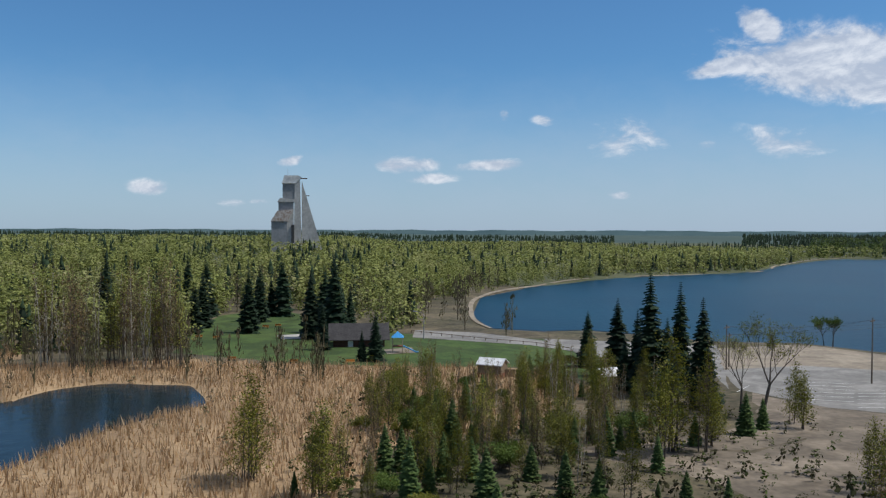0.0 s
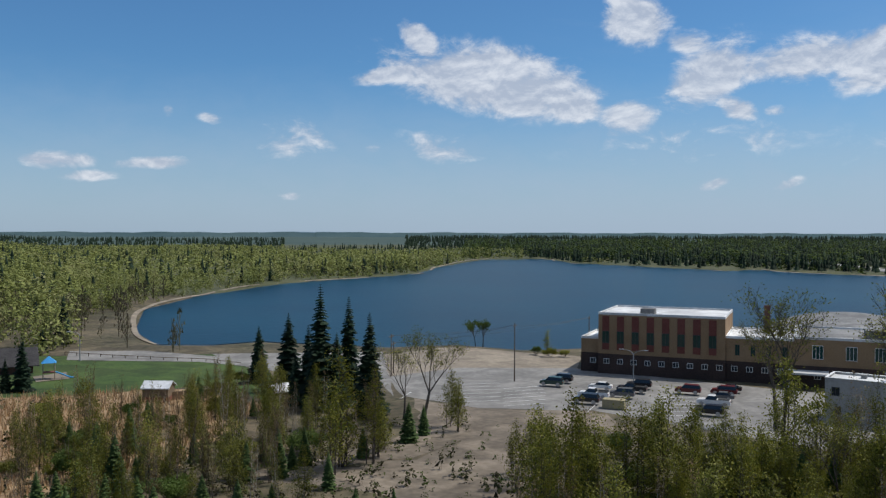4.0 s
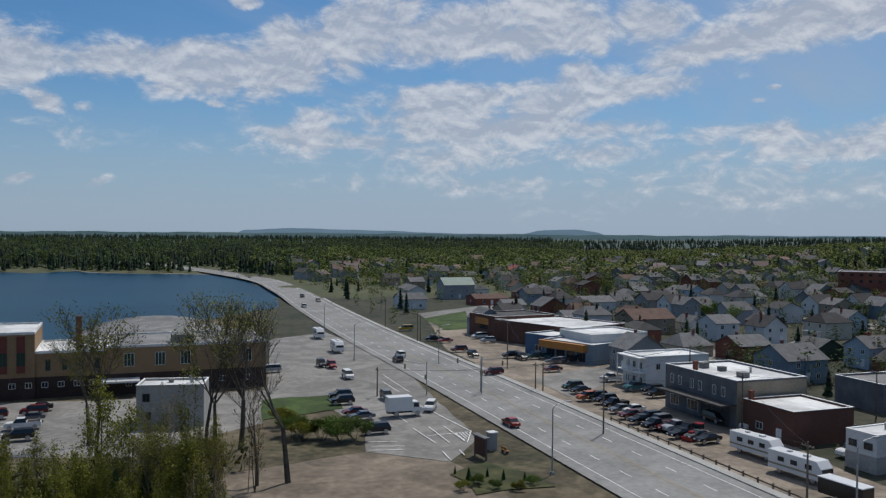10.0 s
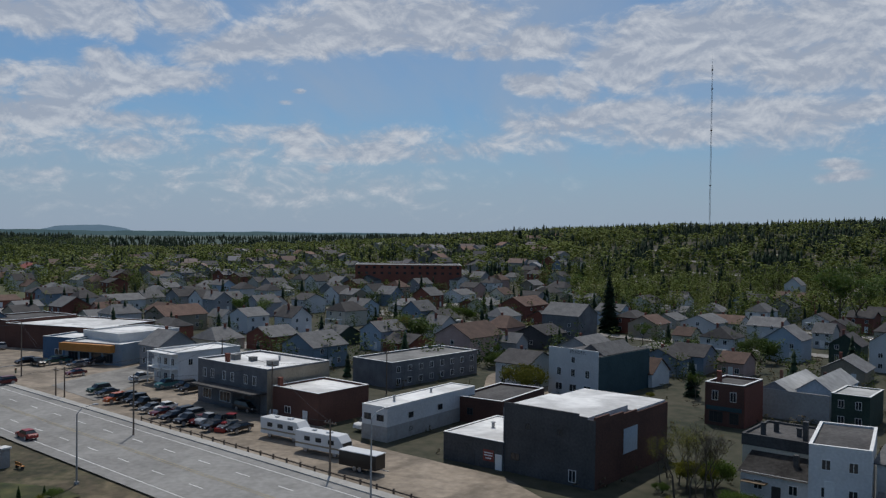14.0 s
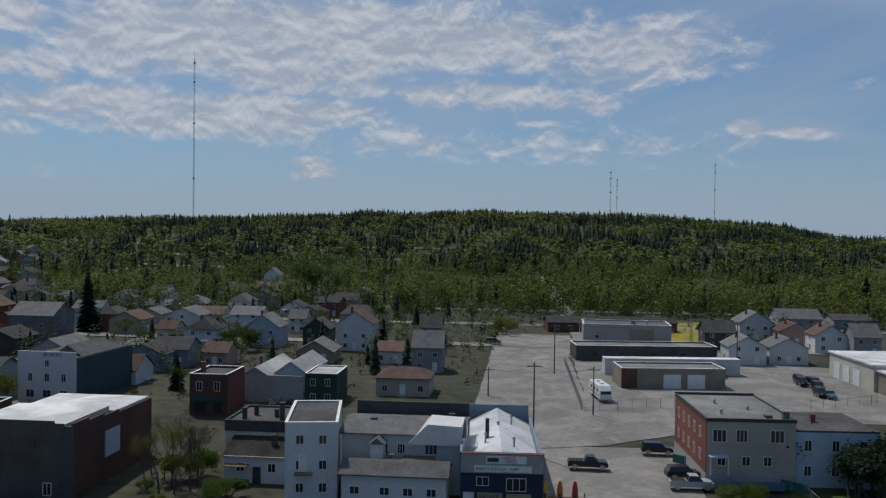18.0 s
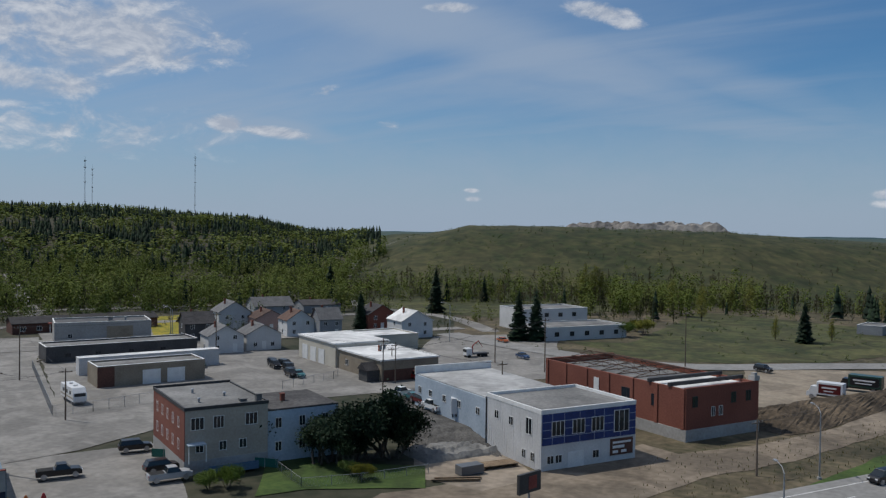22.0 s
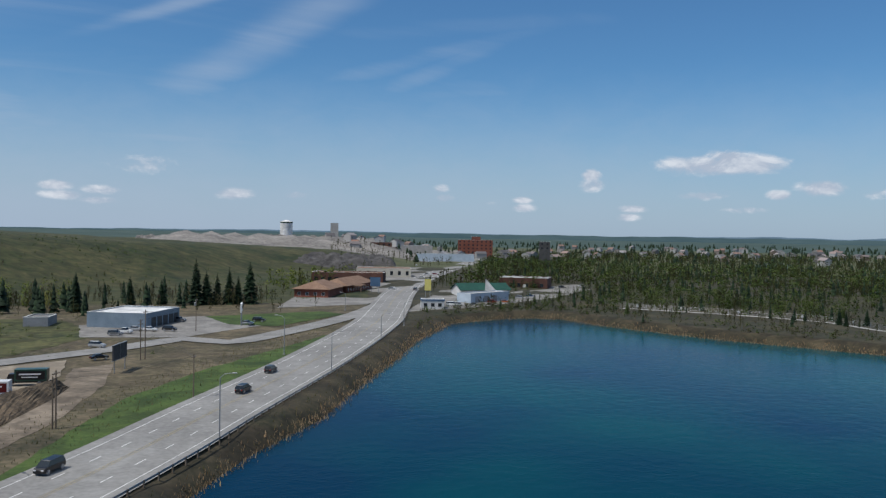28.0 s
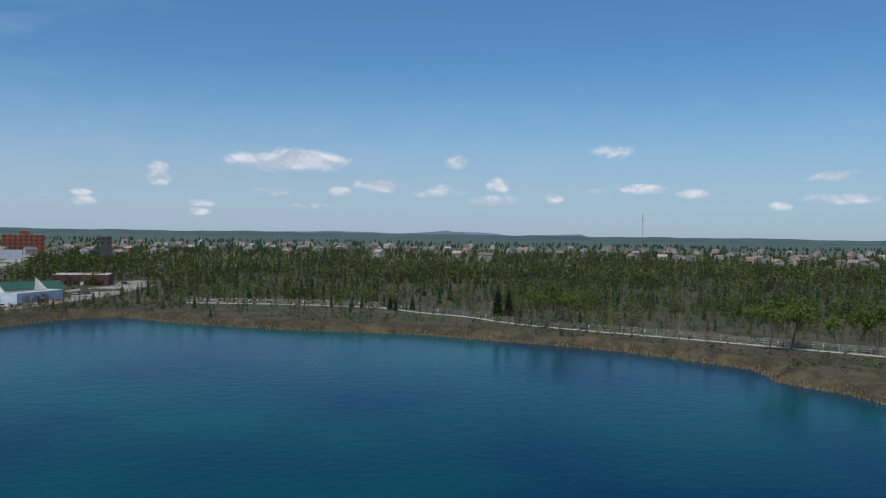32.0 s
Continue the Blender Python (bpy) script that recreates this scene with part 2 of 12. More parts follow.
puffs = sky_noise(17.0, 9.0, 0.64, twist=0.3)
below = sky_noise(17.0, 4.0, 0.60, -0.012, twist=0.3)
# Unseen broken cloud is added overhead to whiten the skylight in shaded parts.
near_bank = wnode("ShaderNodeMapRange", wmath("MAXIMUM", banks["cloud"], wnode("ShaderNodeMapRange", split.outputs[2], 0.42, 0.75, 0.0, 0.55, mode="SMOOTHSTEP").outputs[0]), 0.02, 0.30, 0.0, 1.0).outputs[0]
ragged = wmath("MULTIPLY", wmath("SUBTRACT", puffs, 0.5), 2.7)
above = wnode("ShaderNodeMapRange", split.outputs[2], 0.42, 0.75, 0.0, 0.55, mode="SMOOTHSTEP").outputs[0]
d1 = wmath("ADD", wmath("MULTIPLY", wmath("MAXIMUM", banks["cloud"], above), 1.16), wmath("MULTIPLY", ragged, 0.88))
thick = wmath("MULTIPLY", near_bank, wnode("ShaderNodeMapRange", d1, 0.22, 0.92, 0.0, 0.88, mode="SMOOTHSTEP").outputs[0])
rise = wmath("ADD", wmath("MAXIMUM", split.outputs[2], 0.0), 0.16)
level = wnode("ShaderNodeVectorMath", way, wnode("ShaderNodeCombineXYZ", rise, rise, rise).outputs[0], op="DIVIDE").outputs[0]
stretch = wnode("ShaderNodeMapping", level)
stretch.inputs["Rotation"].default_value = (0, 0, radians(62))
stretch.inputs["Scale"].default_value = (0.45, 1.7, 1)
wisps = wnode("ShaderNodeTexNoise", stretch.outputs[0])
wisps.inputs["Scale"].default_value, wisps.inputs["Detail"].default_value, wisps.inputs["Roughness"].default_value = 1.5, 6.0, 0.55
wisps.inputs["Distortion"].default_value = 0.5
ahead = wnode("ShaderNodeVectorMath", way, (math.sin(radians(110)) * 0.34, math.cos(radians(110)) * 0.34, 0.0), op="DOT_PRODUCT").outputs["Value"]
thin = wmath("ADD", wmath("ADD", wmath("MULTIPLY", wisps.outputs[0], 0.50), ahead), wmath("MULTIPLY", banks["cirrus"], 0.27))
veil = wnode("ShaderNodeMapRange", thin, 0.28, 0.72, 0.0, 0.74, mode="SMOOTHSTEP").outputs[0]
low = wnode("ShaderNodeMapRange", wmath("ADD", split.outputs[2], wmath("MULTIPLY", wmath("SUBTRACT", puffs, 0.5), 0.05)), 0.0, 0.20, 0.90, 0.0, mode="SMOOTHSTEP").outputs[0]
haze = wmath("MAXIMUM", veil, wmath("MULTIPLY", low, wnode("ShaderNodeMapRange", ahead, -0.34, 0.2, 0.70, 1.0).outputs[0]))
mist = wnode("ShaderNodeMix", haze, None, None)
mist.data_type = "RGBA"
tint = wnode("ShaderNodeMix", 1.0)
tint.data_type, tint.blend_type = "RGBA", "MULTIPLY"
wt.links.new(sky.outputs[0], tint.inputs[6])
tint.inputs[7].default_value = (0.60, 1.01, 1.32, 1)
wt.links.new(tint.outputs[2], mist.inputs[6])
mist.inputs[7].default_value = (5.35, 6.6, 8.5, 1)
white = wnode("ShaderNodeMix", thick)
white.data_type = "RGBA"
wt.links.new(mist.outputs[2], white.inputs[6])
relief = wmath("ADD", wmath("MULTIPLY", wmath("SUBTRACT", puffs, below), 2.2), wmath("MULTIPLY", wmath("SUBTRACT", puffs, 0.5), 1.4))
shade = wnode("ShaderNodeMapRange", relief, -0.18, 0.42, 0.0, 1.0).outputs[0]
tone = wnode("ShaderNodeMix", shade)
tone.data_type = "RGBA"
tone.inputs[6].default_value, tone.inputs[7].default_value = (6.1, 6.9, 8.4, 1), (9.8, 10.3, 11.2, 1)
wt.links.new(tone.outputs[2], white.inputs[7])
back = wt.nodes["Background"]
wt.links.new(white.outputs[2], back.inputs[0])
back.inputs[1].default_value = 0.079

# ---- helpers for meshes and materials ----
MATS = {}


def mat(name, dark, light, scale=0.6, rough=0.85, bump=0.15, fine=None, metal=0.0, vary=0.0, spec=0.4, stain=0.0):
    """A weathered surface: two tones mixed by broad and fine noise, a little relief, and a shift of tone from thing to thing."""
    if name in MATS:
        return MATS[name]
    m = bpy.data.materials.new(name)
    m.use_nodes = True
    t = m.node_tree
    b = t.nodes["Principled BSDF"]
    co = t.nodes.new("ShaderNodeTexCoord")
    big = t.nodes.new("ShaderNodeTexNoise")
    big.inputs["Scale"].default_value, big.inputs["Detail"].default_value = scale, 5
    small = t.nodes.new("ShaderNodeTexNoise")
    small.inputs["Scale"].default_value, small.inputs["Detail"].default_value = fine or scale * 9, 4
    for n in (big, small):
        t.links.new(co.outputs["Object"], n.inputs["Vector"])
    add = t.nodes.new("ShaderNodeMath")
    add.operation = "ADD"
    t.links.new(big.outputs[0], add.inputs[0])
    t.links.new(small.outputs[0], add.inputs[1])
    rng = t.nodes.new("ShaderNodeMapRange")
    rng.inputs[1].default_value, rng.inputs[2].default_value = 0.72, 1.28
    t.links.new(add.outputs[0], rng.inputs[0])
    mix = t.nodes.new("ShaderNodeMix")
    mix.data_type = "RGBA"
    mix.inputs[6].default_value, mix.inputs[7].default_value = (*dark, 1), (*light, 1)
    t.links.new(rng.outputs[0], mix.inputs[0])
    out = mix.outputs[2]
    if stain:
        blot = t.nodes.new("ShaderNodeTexNoise")
        blot.inputs["Scale"].default_value, blot.inputs["Detail"].default_value, blot.inputs["Distortion"].default_value = 0.11, 9, 1.2
        t.links.new(co.outputs["Object"], blot.inputs["Vector"])
        r3 = t.nodes.new("ShaderNodeMapRange")
        r3.inputs[1].default_value, r3.inputs[2].default_value, r3.inputs[3].default_value, r3.inputs[4].default_value = 0.42, 0.60, 1 - stain, 1.0
        t.links.new(blot.outputs[0], r3.inputs[0])
        worn = t.nodes.new("ShaderNodeHueSaturation")
        t.links.new(r3.outputs[0], worn.inputs["Value"])
        t.links.new(out, worn.inputs["Color"])
        out = worn.outputs[0]
    if vary:
        info = t.nodes.new("ShaderNodeObjectInfo")
        r2 = t.nodes.new("ShaderNodeMapRange")
        r2.inputs[3].default_value, r2.inputs[4].default_value = 1 - vary, 1 + vary
        t.links.new(info.outputs["Random"], r2.inputs[0])
        hsv = t.nodes.new("ShaderNodeHueSaturation")
        t.links.new(r2.outputs[0], hsv.inputs["Value"])
        t.links.new(out, hsv.inputs["Color"])
        out = hsv.outputs[0]
    t.links.new(out, b.inputs["Base Color"])
    b.inputs["Roughness"].default_value, b.inputs["Metallic"].default_value = rough, metal
    b.inputs["Specular IOR Level"].default_value = spec
    if bump:
        bn = t.nodes.new("ShaderNodeBump")
        bn.inputs["Strength"].default_value, bn.inputs["Distance"].default_value = bump, 0.05
        t.links.new(small.outputs[0], bn.inputs["Height"])
        t.links.new(bn.outputs[0], b.inputs["Normal"])
    MATS[name] = m
    return m


def leafy(name, tones, rough=0.6, through=0.25, patch=0.0):
    """Foliage: each clump takes its own tone from the list, with some light let through; patch lets the tone drift over the land."""
    if name in MATS:
        return MATS[name]
    m = bpy.data.materials.new(name)
    m.use_nodes = True
    t = m.node_tree
    b = t.nodes["Principled BSDF"]
    g = t.nodes.new("ShaderNodeNewGeometry")
    ramp = t.nodes.new("ShaderNodeValToRGB")
    el = ramp.color_ramp.elements
    for i, c in enumerate(tones):
        e = el[i] if i < 2 else el.new(1.0)
        e.position, e.color = i / (len(tones) - 1), (*c, 1)
    r2 = t.nodes.new("ShaderNodeMapRange")
    hsv = t.nodes.new("ShaderNodeHueSaturation")
    if patch:
        co = t.nodes.new("ShaderNodeTexCoord")
        n = t.nodes.new("ShaderNodeTexNoise")
        n.inputs["Scale"].default_value, n.inputs["Detail"].default_value = 0.045, 4
        t.links.new(co.outputs["Object"], n.inputs["Vector"])
        mix = t.nodes.new("ShaderNodeMix")
        mix.inputs[0].default_value = patch
        spread = t.nodes.new("ShaderNodeMapRange")
        spread.inputs[1].default_value, spread.inputs[2].default_value = 0.32, 0.68
        t.links.new(n.outputs[0], spread.inputs[0])
        t.links.new(g.outputs["Random Per Island"], mix.inputs[2])
        t.links.new(spread.outputs[0], mix.inputs[3])
        t.links.new(mix.outputs[0], ramp.inputs[0])
        r2.inputs[3].default_value, r2.inputs[4].default_value = 0.72, 1.28
        t.links.new(g.outputs["Random Per Island"], r2.inputs[0])
    else:
        t.links.new(g.outputs["Random Per Island"], ramp.inputs[0])
        info = t.nodes.new("ShaderNodeObjectInfo")
        r2.inputs[3].default_value, r2.inputs[4].default_value = 0.75, 1.25
        t.links.new(info.outputs["Random"], r2.inputs[0])
    t.links.new(r2.outputs[0], hsv.inputs["Value"])
    t.links.new(ramp.outputs[0], hsv.inputs["Color"])
    t.links.new(hsv.outputs[0], b.inputs["Base Color"])
    b.inputs["Roughness"].default_value, b.inputs["Specular IOR Level"].default_value = rough, 0.15
    if through:
        tr = t.nodes.new("ShaderNodeBsdfTranslucent")
        t.links.new(hsv.outputs[0], tr.inputs[0])
        mx = t.nodes.new("ShaderNodeMixShader")
        mx.inputs[0].default_value = through
        t.links.new(b.outputs[0], mx.inputs[1])
        t.links.new(tr.outputs[0], mx.inputs[2])
        t.links.new(mx.outputs[0], t.nodes["Material Output"].inputs[0])
    MATS[name] = m
    return m


def water_mat(name, deep, ripple, rough, tone2=None, spec=0.36):
    m = bpy.data.materials.new(name)
    m.use_nodes = True
    t = m.node_tree
    b = t.nodes["Principled BSDF"]
    co = t.nodes.new("ShaderNodeTexCoord")
    big = t.nodes.new("ShaderNodeTexNoise")
    big.inputs["Scale"].default_value, big.inputs["Detail"].default_value = 0.012, 3
    t.links.new(co.outputs["Object"], big.inputs["Vector"])
    mix = t.nodes.new("ShaderNodeMix")
    mix.data_type = "RGBA"
    mix.inputs[6].default_value, mix.inputs[7].default_value = (*deep, 1), (*(tone2 or deep), 1)
    rng = t.nodes.new("ShaderNodeMapRange")
    rng.inputs[1].default_value, rng.inputs[2].default_value = 0.38, 0.62
    t.links.new(big.outputs[0], rng.inputs[0])
    t.links.new(rng.outputs[0], mix.inputs[0])
    t.links.new(mix.outputs[2], b.inputs["Base Color"])
    b.inputs["Roughness"].default_value, b.inputs["IOR"].default_value = rough, 1.2
    b.inputs["Specular IOR Level"].default_value = spec
    last = None
    for scale, dist in ((0.35, 0.35), (1.6, 0.10)):
        n = t.nodes.new("ShaderNodeTexNoise")
        n.inputs["Scale"].default_value, n.inputs["Detail"].default_value = scale, 4
        t.links.new(co.outputs["Object"], n.inputs["Vector"])
        bn = t.nodes.new("ShaderNodeBump")
        bn.inputs["Strength"].default_value, bn.inputs["Distance"].default_value = ripple, dist
        t.links.new(n.outputs[0], bn.inputs["Height"])
        if last:
            t.links.new(last.outputs[0], bn.inputs["Normal"])
        last = bn
    t.links.new(last.outputs[0], b.inputs["Normal"])
    return m


def mesh_of(name, verts, faces, mats=(), ids=None, smooth=False):
    me = bpy.data.meshes.new(name)
    me.from_pydata(verts, [], faces)
    for m in mats:
        me.materials.append(m)
    if ids is not None:
        me.polygons.foreach_set("material_index", ids)
    if smooth:
        me.polygons.foreach_set("use_smooth", [True] * len(me.polygons))
    me.update()
    return me


def part(name, bm, material, parent, label=""):
    """One mesh object under a thing or a part; a bmesh is used up."""
    if isinstance(bm, bmesh.types.BMesh):
        me = bpy.data.meshes.new(name)
        bm.to_mesh(me)
        bm.free()
    else:
        me = bm
    if material and not me.materials:
        me.materials.append(material)
    ob = new(name, me)
    ob.parent = parent
    return tagged(ob, label) if label else ob


def box(bm, x0, y0, z0, x1, y1, z1, rot=0.0, bevel=0.0):
    """Adds a box between two corners to bm."""
    r = bmesh.ops.create_cube(bm, size=1.0)
    m = Matrix.Translation(((x0 + x1) / 2, (y0 + y1) / 2, (z0 + z1) / 2)) @ Matrix.Rotation(rot, 4, "Z") @ Matrix.Diagonal((x1 - x0, y1 - y0, z1 - z0, 1))
    bmesh.ops.transform(bm, matrix=m, verts=r["verts"])
    if bevel:
        ed = list({e for v in r["verts"] for e in v.link_edges})
        bmesh.ops.bevel(bm, geom=ed, offset=bevel, segments=1, affect="EDGES")
    return bm


def boxes(*rows, bevel=0.0):
    bm = bmesh.new()
    for r in rows:
        box(bm, *r, bevel=bevel)
    return bm


def tube(bm, a, b, r0, r1=None, n=8):
    """Adds a tapered round bar from a to b to bm."""
    a, b = Vector(a), Vector(b)
    r1 = r0 if r1 is None else r1
    d = b - a
    res = bmesh.ops.create_cone(bm, cap_ends=True, segments=n, radius1=r0, radius2=max(r1, 0.004), depth=d.length)
    bmesh.ops.transform(bm, matrix=Matrix.Translation((a + b) / 2) @ d.to_track_quat("Z", "Y").to_matrix().to_4x4(), verts=res["verts"])
    return bm


def tubes(*rows, n=8):
    bm = bmesh.new()
    for r in rows:
        tube(bm, *r, n=n)
    return bm


def prism(bm, outline, y0, y1):
    """Adds the outline of (x, z) points drawn out from y0 to y1."""
    a = [bm.verts.new((x, y0, z)) for x, z in outline]
    c = [bm.verts.new((x, y1, z)) for x, z in outline]
    k = len(outline)
    bm.faces.new(a)
    bm.faces.new(c[::-1])
    for i in range(k):
        bm.faces.new((a[i], c[i], c[(i + 1) % k], a[(i + 1) % k]))
    bmesh.ops.recalc_face_normals(bm, faces=bm.faces)
    return bm


def thing(name, x, y, z, yaw, label, category, group="", kind=""):
    ob = new(name)
    ob.empty_display_size = 0.3
    ob.matrix_world = pose(x, y, z, 0, 0, yaw)
    return tagged(ob, label, category, group, kind)


def sstep(a, b, v):
    t = np.clip((v - a) / (b - a), 0, 1)
    return t * t * (3 - 2 * t)


# ---- colours ----
ASPHALT = mat("asphalt", (0.20, 0.195, 0.185), (0.30, 0.295, 0.28), 0.05, 0.9, 0.1, fine=1.2, stain=0.15)
LOT = mat("lot_asphalt", (0.185, 0.177, 0.163), (0.295, 0.282, 0.26), 0.06, 0.92, 0.1, fine=0.9, stain=0.28)
CONCRETE = mat("concrete", (0.30, 0.29, 0.27), (0.42, 0.41, 0.385), 0.15, 0.9, 0.1, fine=2)
GRAVEL = mat("gravel", (0.20, 0.165, 0.125), (0.36, 0.30, 0.235), 0.06, 0.95, 0.3, fine=0.8, stain=0.35)
SAND = mat("sand", (0.22, 0.18, 0.135), (0.34, 0.29, 0.22), 0.05, 0.95, 0.3, fine=0.9, stain=0.3)
DIRT = mat("dirt_road", (0.15, 0.12, 0.087), (0.27, 0.222, 0.167), 0.08, 0.95, 0.3, fine=0.9, stain=0.4)
MEADOW = mat("meadow", (0.034, 0.052, 0.012), (0.115, 0.108, 0.04), 0.05, 0.95, 0.4, fine=0.5, stain=0.5)
LAWN = mat("lawn", (0.032, 0.068, 0.011), (0.078, 0.118, 0.025), 0.07, 0.95, 0.4, fine=1.3, stain=0.4)
SCRUB = mat("scrub_grass", (0.042, 0.044, 0.018), (0.18, 0.14, 0.088), 0.05, 0.95, 0.5, fine=0.7, stain=0.4)
REEDBED = mat("reed_bed", (0.20, 0.13, 0.07), (0.40, 0.28, 0.16), 0.08, 0.95, 0.6, fine=1.5)
PAINT = mat("road_paint", (0.62, 0.62, 0.60), (0.80, 0.80, 0.78), 0.6, 0.8, 0.0)
YELLOW = mat("yellow_paint", (0.26, 0.23, 0.16), (0.40, 0.33, 0.17), 0.6, 0.8, 0.0)
DANDELION = mat("dandelion_grass", (0.07, 0.10, 0.015), (0.38, 0.29, 0.02), 0.25, 0.95, 0.3, fine=2.0)

# ---- the land ----
LAKE_Z, PIT_Z, POND_Z = -1.0, -3.0, -0.7


def inside(poly, x, y):
    """Which of the points lie in the polygon."""
    x, y = np.asarray(x, float), np.asarray(y, float)
    hit = np.zeros(x.shape, bool)
    for (ax, ay), (bx, by) in zip(poly, poly[1:] + poly[:1]):
        cross = ((ay > y) != (by > y)) & (x < (bx - ax) * (y - ay) / (by - ay + 1e-12) + ax)
        hit ^= cross
    return hit


def near_edge(poly, x, y):
    """Distance of the points from the polygon's outline."""
    x, y = np.asarray(x, float), np.asarray(y, float)
    d = np.full(x.shape, 1e9)
    for (ax, ay), (bx, by) in zip(poly, poly[1:] + poly[:1]):
        ux, uy = bx - ax, by - ay
        k = np.clip(((x - ax) * ux + (y - ay) * uy) / (ux * ux + uy * uy + 1e-9), 0, 1)
        d = np.minimum(d, np.hypot(x - ax - k * ux, y - ay - k * uy))
    return d


LAKE = [(-54.1, 278.8), (-41.1, 243.9), (-26.1, 240.9), (-13.9, 247.0), (20.2, 230.9), (41.1, 233.7), (56.9, 220.6), (72.3, 222.2), (150.0, 240.0), (215.0, 275.0), (259.5, 289.7), (319.3, 357.8), (387.3, 469.6), (420.6, 545.8), (401.7, 582.0), (374.0, 628.5), (371.9, 673.7), (336.7, 659.7), (258.9, 838.2), (266.1, 963.1), (192.1, 959.0), (108.8, 751.7), (80.5, 640.2), (-18.9, 524.3), (-53.3, 432.9), (-66.3, 356.6)]
PIT = [(-15.5, -116.6), (-28.7, -138.0), (-47.9, -161.9), (-57.9, -179.7), (-69.6, -199.6), (-92.2, -236.5), (-110.7, -270.1), (-126.4, -290.7), (-142.4, -315.0), (-160.1, -322.3), (-182.7, -327.9), (-199.0, -317.2), (-201.2, -290.7), (-216.1, -240.6), (-240.3, -194.5), (-246.3, -159.1), (-252.1, -119.5), (-244.3, -74.2), (-226.1, -61.2), (-221.5, -44.3), (-215.4, -36.1), (-147.2, -4.7), (-123.5, 14.3), (-80.8, 4.8), (-52.3, -23.7), (-33.4, -52.1), (-17.2, -71.1)]
POND = [(-98.9, 118.4), (-98.9, 130.4), (-93.9, 138.5), (-77.4, 140.5), (-71.1, 132.9), (-66.2, 126.4), (-68.1, 117.7), (-70.0, 113.2), (-71.5, 102.3), (-70.9, 94.9), (-70.4, 88.3), (-70.0, 85.0), (-110.0, 100.0), (-120.0, 140.0)]
REEDS = [(-122.6, 145.7), (-94.2, 160.7), (-53.2, 164.0), (-32.0, 173.3), (-6.6, 151.2), (-15.7, 115.2), (-28.7, 105.7), (-27.9, 86.6), (-25.9, 72.1), (-40.0, 70.0), (-80.0, 60.0), (-140.0, 60.0), (-160.0, 150.0), (-140.0, 175.0)]


def basin(poly, x, y, depth, bank):
    return -depth * sstep(-bank, 1.4 * bank, np.where(inside(poly, x, y), 1, -1) * near_edge(poly, x, y))


def widen(poly, by):
    """The outline moved out on all sides, so that water runs in under its banks."""
    area = sum(a[0] * b[1] - b[0] * a[1] for a, b in zip(poly, poly[1:] + poly[:1]))
    out = []
    for p, q, r in zip(poly[-1:] + poly[:-1], poly, poly[1:] + poly[:1]):
        d = (Vector(r) - Vector(p)).normalized() * (by if area > 0 else -by)
        out.append((q[0] + d.y, q[1] - d.x))
    return out


def height(x, y):
    """Height of the land."""
    x, y = np.asarray(x, float), np.asarray(y, float)
    az, dist = np.degrees(np.arctan2(x, y)) % 360, np.hypot(x, y)
    z = np.zeros(x.shape)
    # wooded ridge behind the town
    z += np.interp(az, (66, 81, 92, 104, 112, 120, 131, 139, 145, 150), (0, 15, 30, 36, 42, 45, 44, 33, 14, 0)) * sstep(400, 930, dist)
    # grassed tailings hill
    z += np.interp(az, (143, 149, 153, 159, 170, 187, 196, 202), (0, 28, 37, 37, 34, 21, 14, 0)) * sstep(np.interp(az, (170, 185, 197), (405, 520, 760)), np.interp(az, (170, 185, 197), (580, 700, 960)), dist) * (1 - 0.5 * sstep(900, 1200, dist))
    # waste rock beyond
    rock = sstep(182, 187, az) * (1 - sstep(199, 203, az)) * sstep(1000, 1120, dist) * (1 - sstep(1300, 1500, dist))
    z += rock * (15 + 3.5 * np.sin(x * 0.06 + y * 0.02) + 2.5 * np.sin(x * 0.13 - y * 0.05))
    # rise that the headframe stands on
    z += sstep(300, 640, dist) * 9 * (1 - sstep(338.5, 345.5, np.where(az < 180, az + 360, az))) * sstep(300, 315, np.where(az < 180, az + 360, az))
    # low hills far off
    z += sstep(1500, 3200, dist) * 10
    z += basin(LAKE, x, y, 2.6, 9.0) + basin(POND, x, y, 1.8, 5.0) + basin(PIT, x, y, 8.0, 4.6)
    return z


rad = np.concatenate([np.arange(8, 420, 4.0), np.geomspace(420, 4700, 60)])
ang = np.radians(np.arange(0, 360, 0.75))
RR, AA = np.meshgrid(rad, ang, indexing="ij")
GX, GY = RR * np.sin(AA), RR * np.cos(AA)
GZ = height(GX, GY)
rough = np.sin(GX * 0.11 + 1.3 * np.sin(GY * 0.07)) * np.sin(GY * 0.09 + 0.8 * np.sin(GX * 0.05))
GZ = GZ + np.where(RR > 420, rough * 0.8, 0)
nr, na = RR.shape
verts = np.stack([GX, GY, GZ], -1).reshape(-1, 3).tolist() + [(0.0, 0.0, 0.0)]
idx = np.arange(nr * na).reshape(nr, na)
a0, a1 = idx[:-1], idx[1:]
quads = np.stack([a0, a1, np.roll(a1, -1, 1), np.roll(a0, -1, 1)], -1).reshape(-1, 4).tolist()
faces = quads + [(nr * na, int(idx[0, i]), int(idx[0, (i + 1) % na])) for i in range(na)]
cx, cy = GX[:-1].ravel(), GY[:-1].ravel()
caz, cd = np.degrees(np.arctan2(cx, cy)) % 360, np.hypot(cx, cy)
ids = np.where(cd > 420, 1, 0)
ids = np.where((caz > 144) & (caz < 200) & (cd > 400) & (cd < 980), 2, ids)
ids = np.where((caz > 181) & (caz < 204) & (cd > 975) & (cd < 1600), 3, ids)
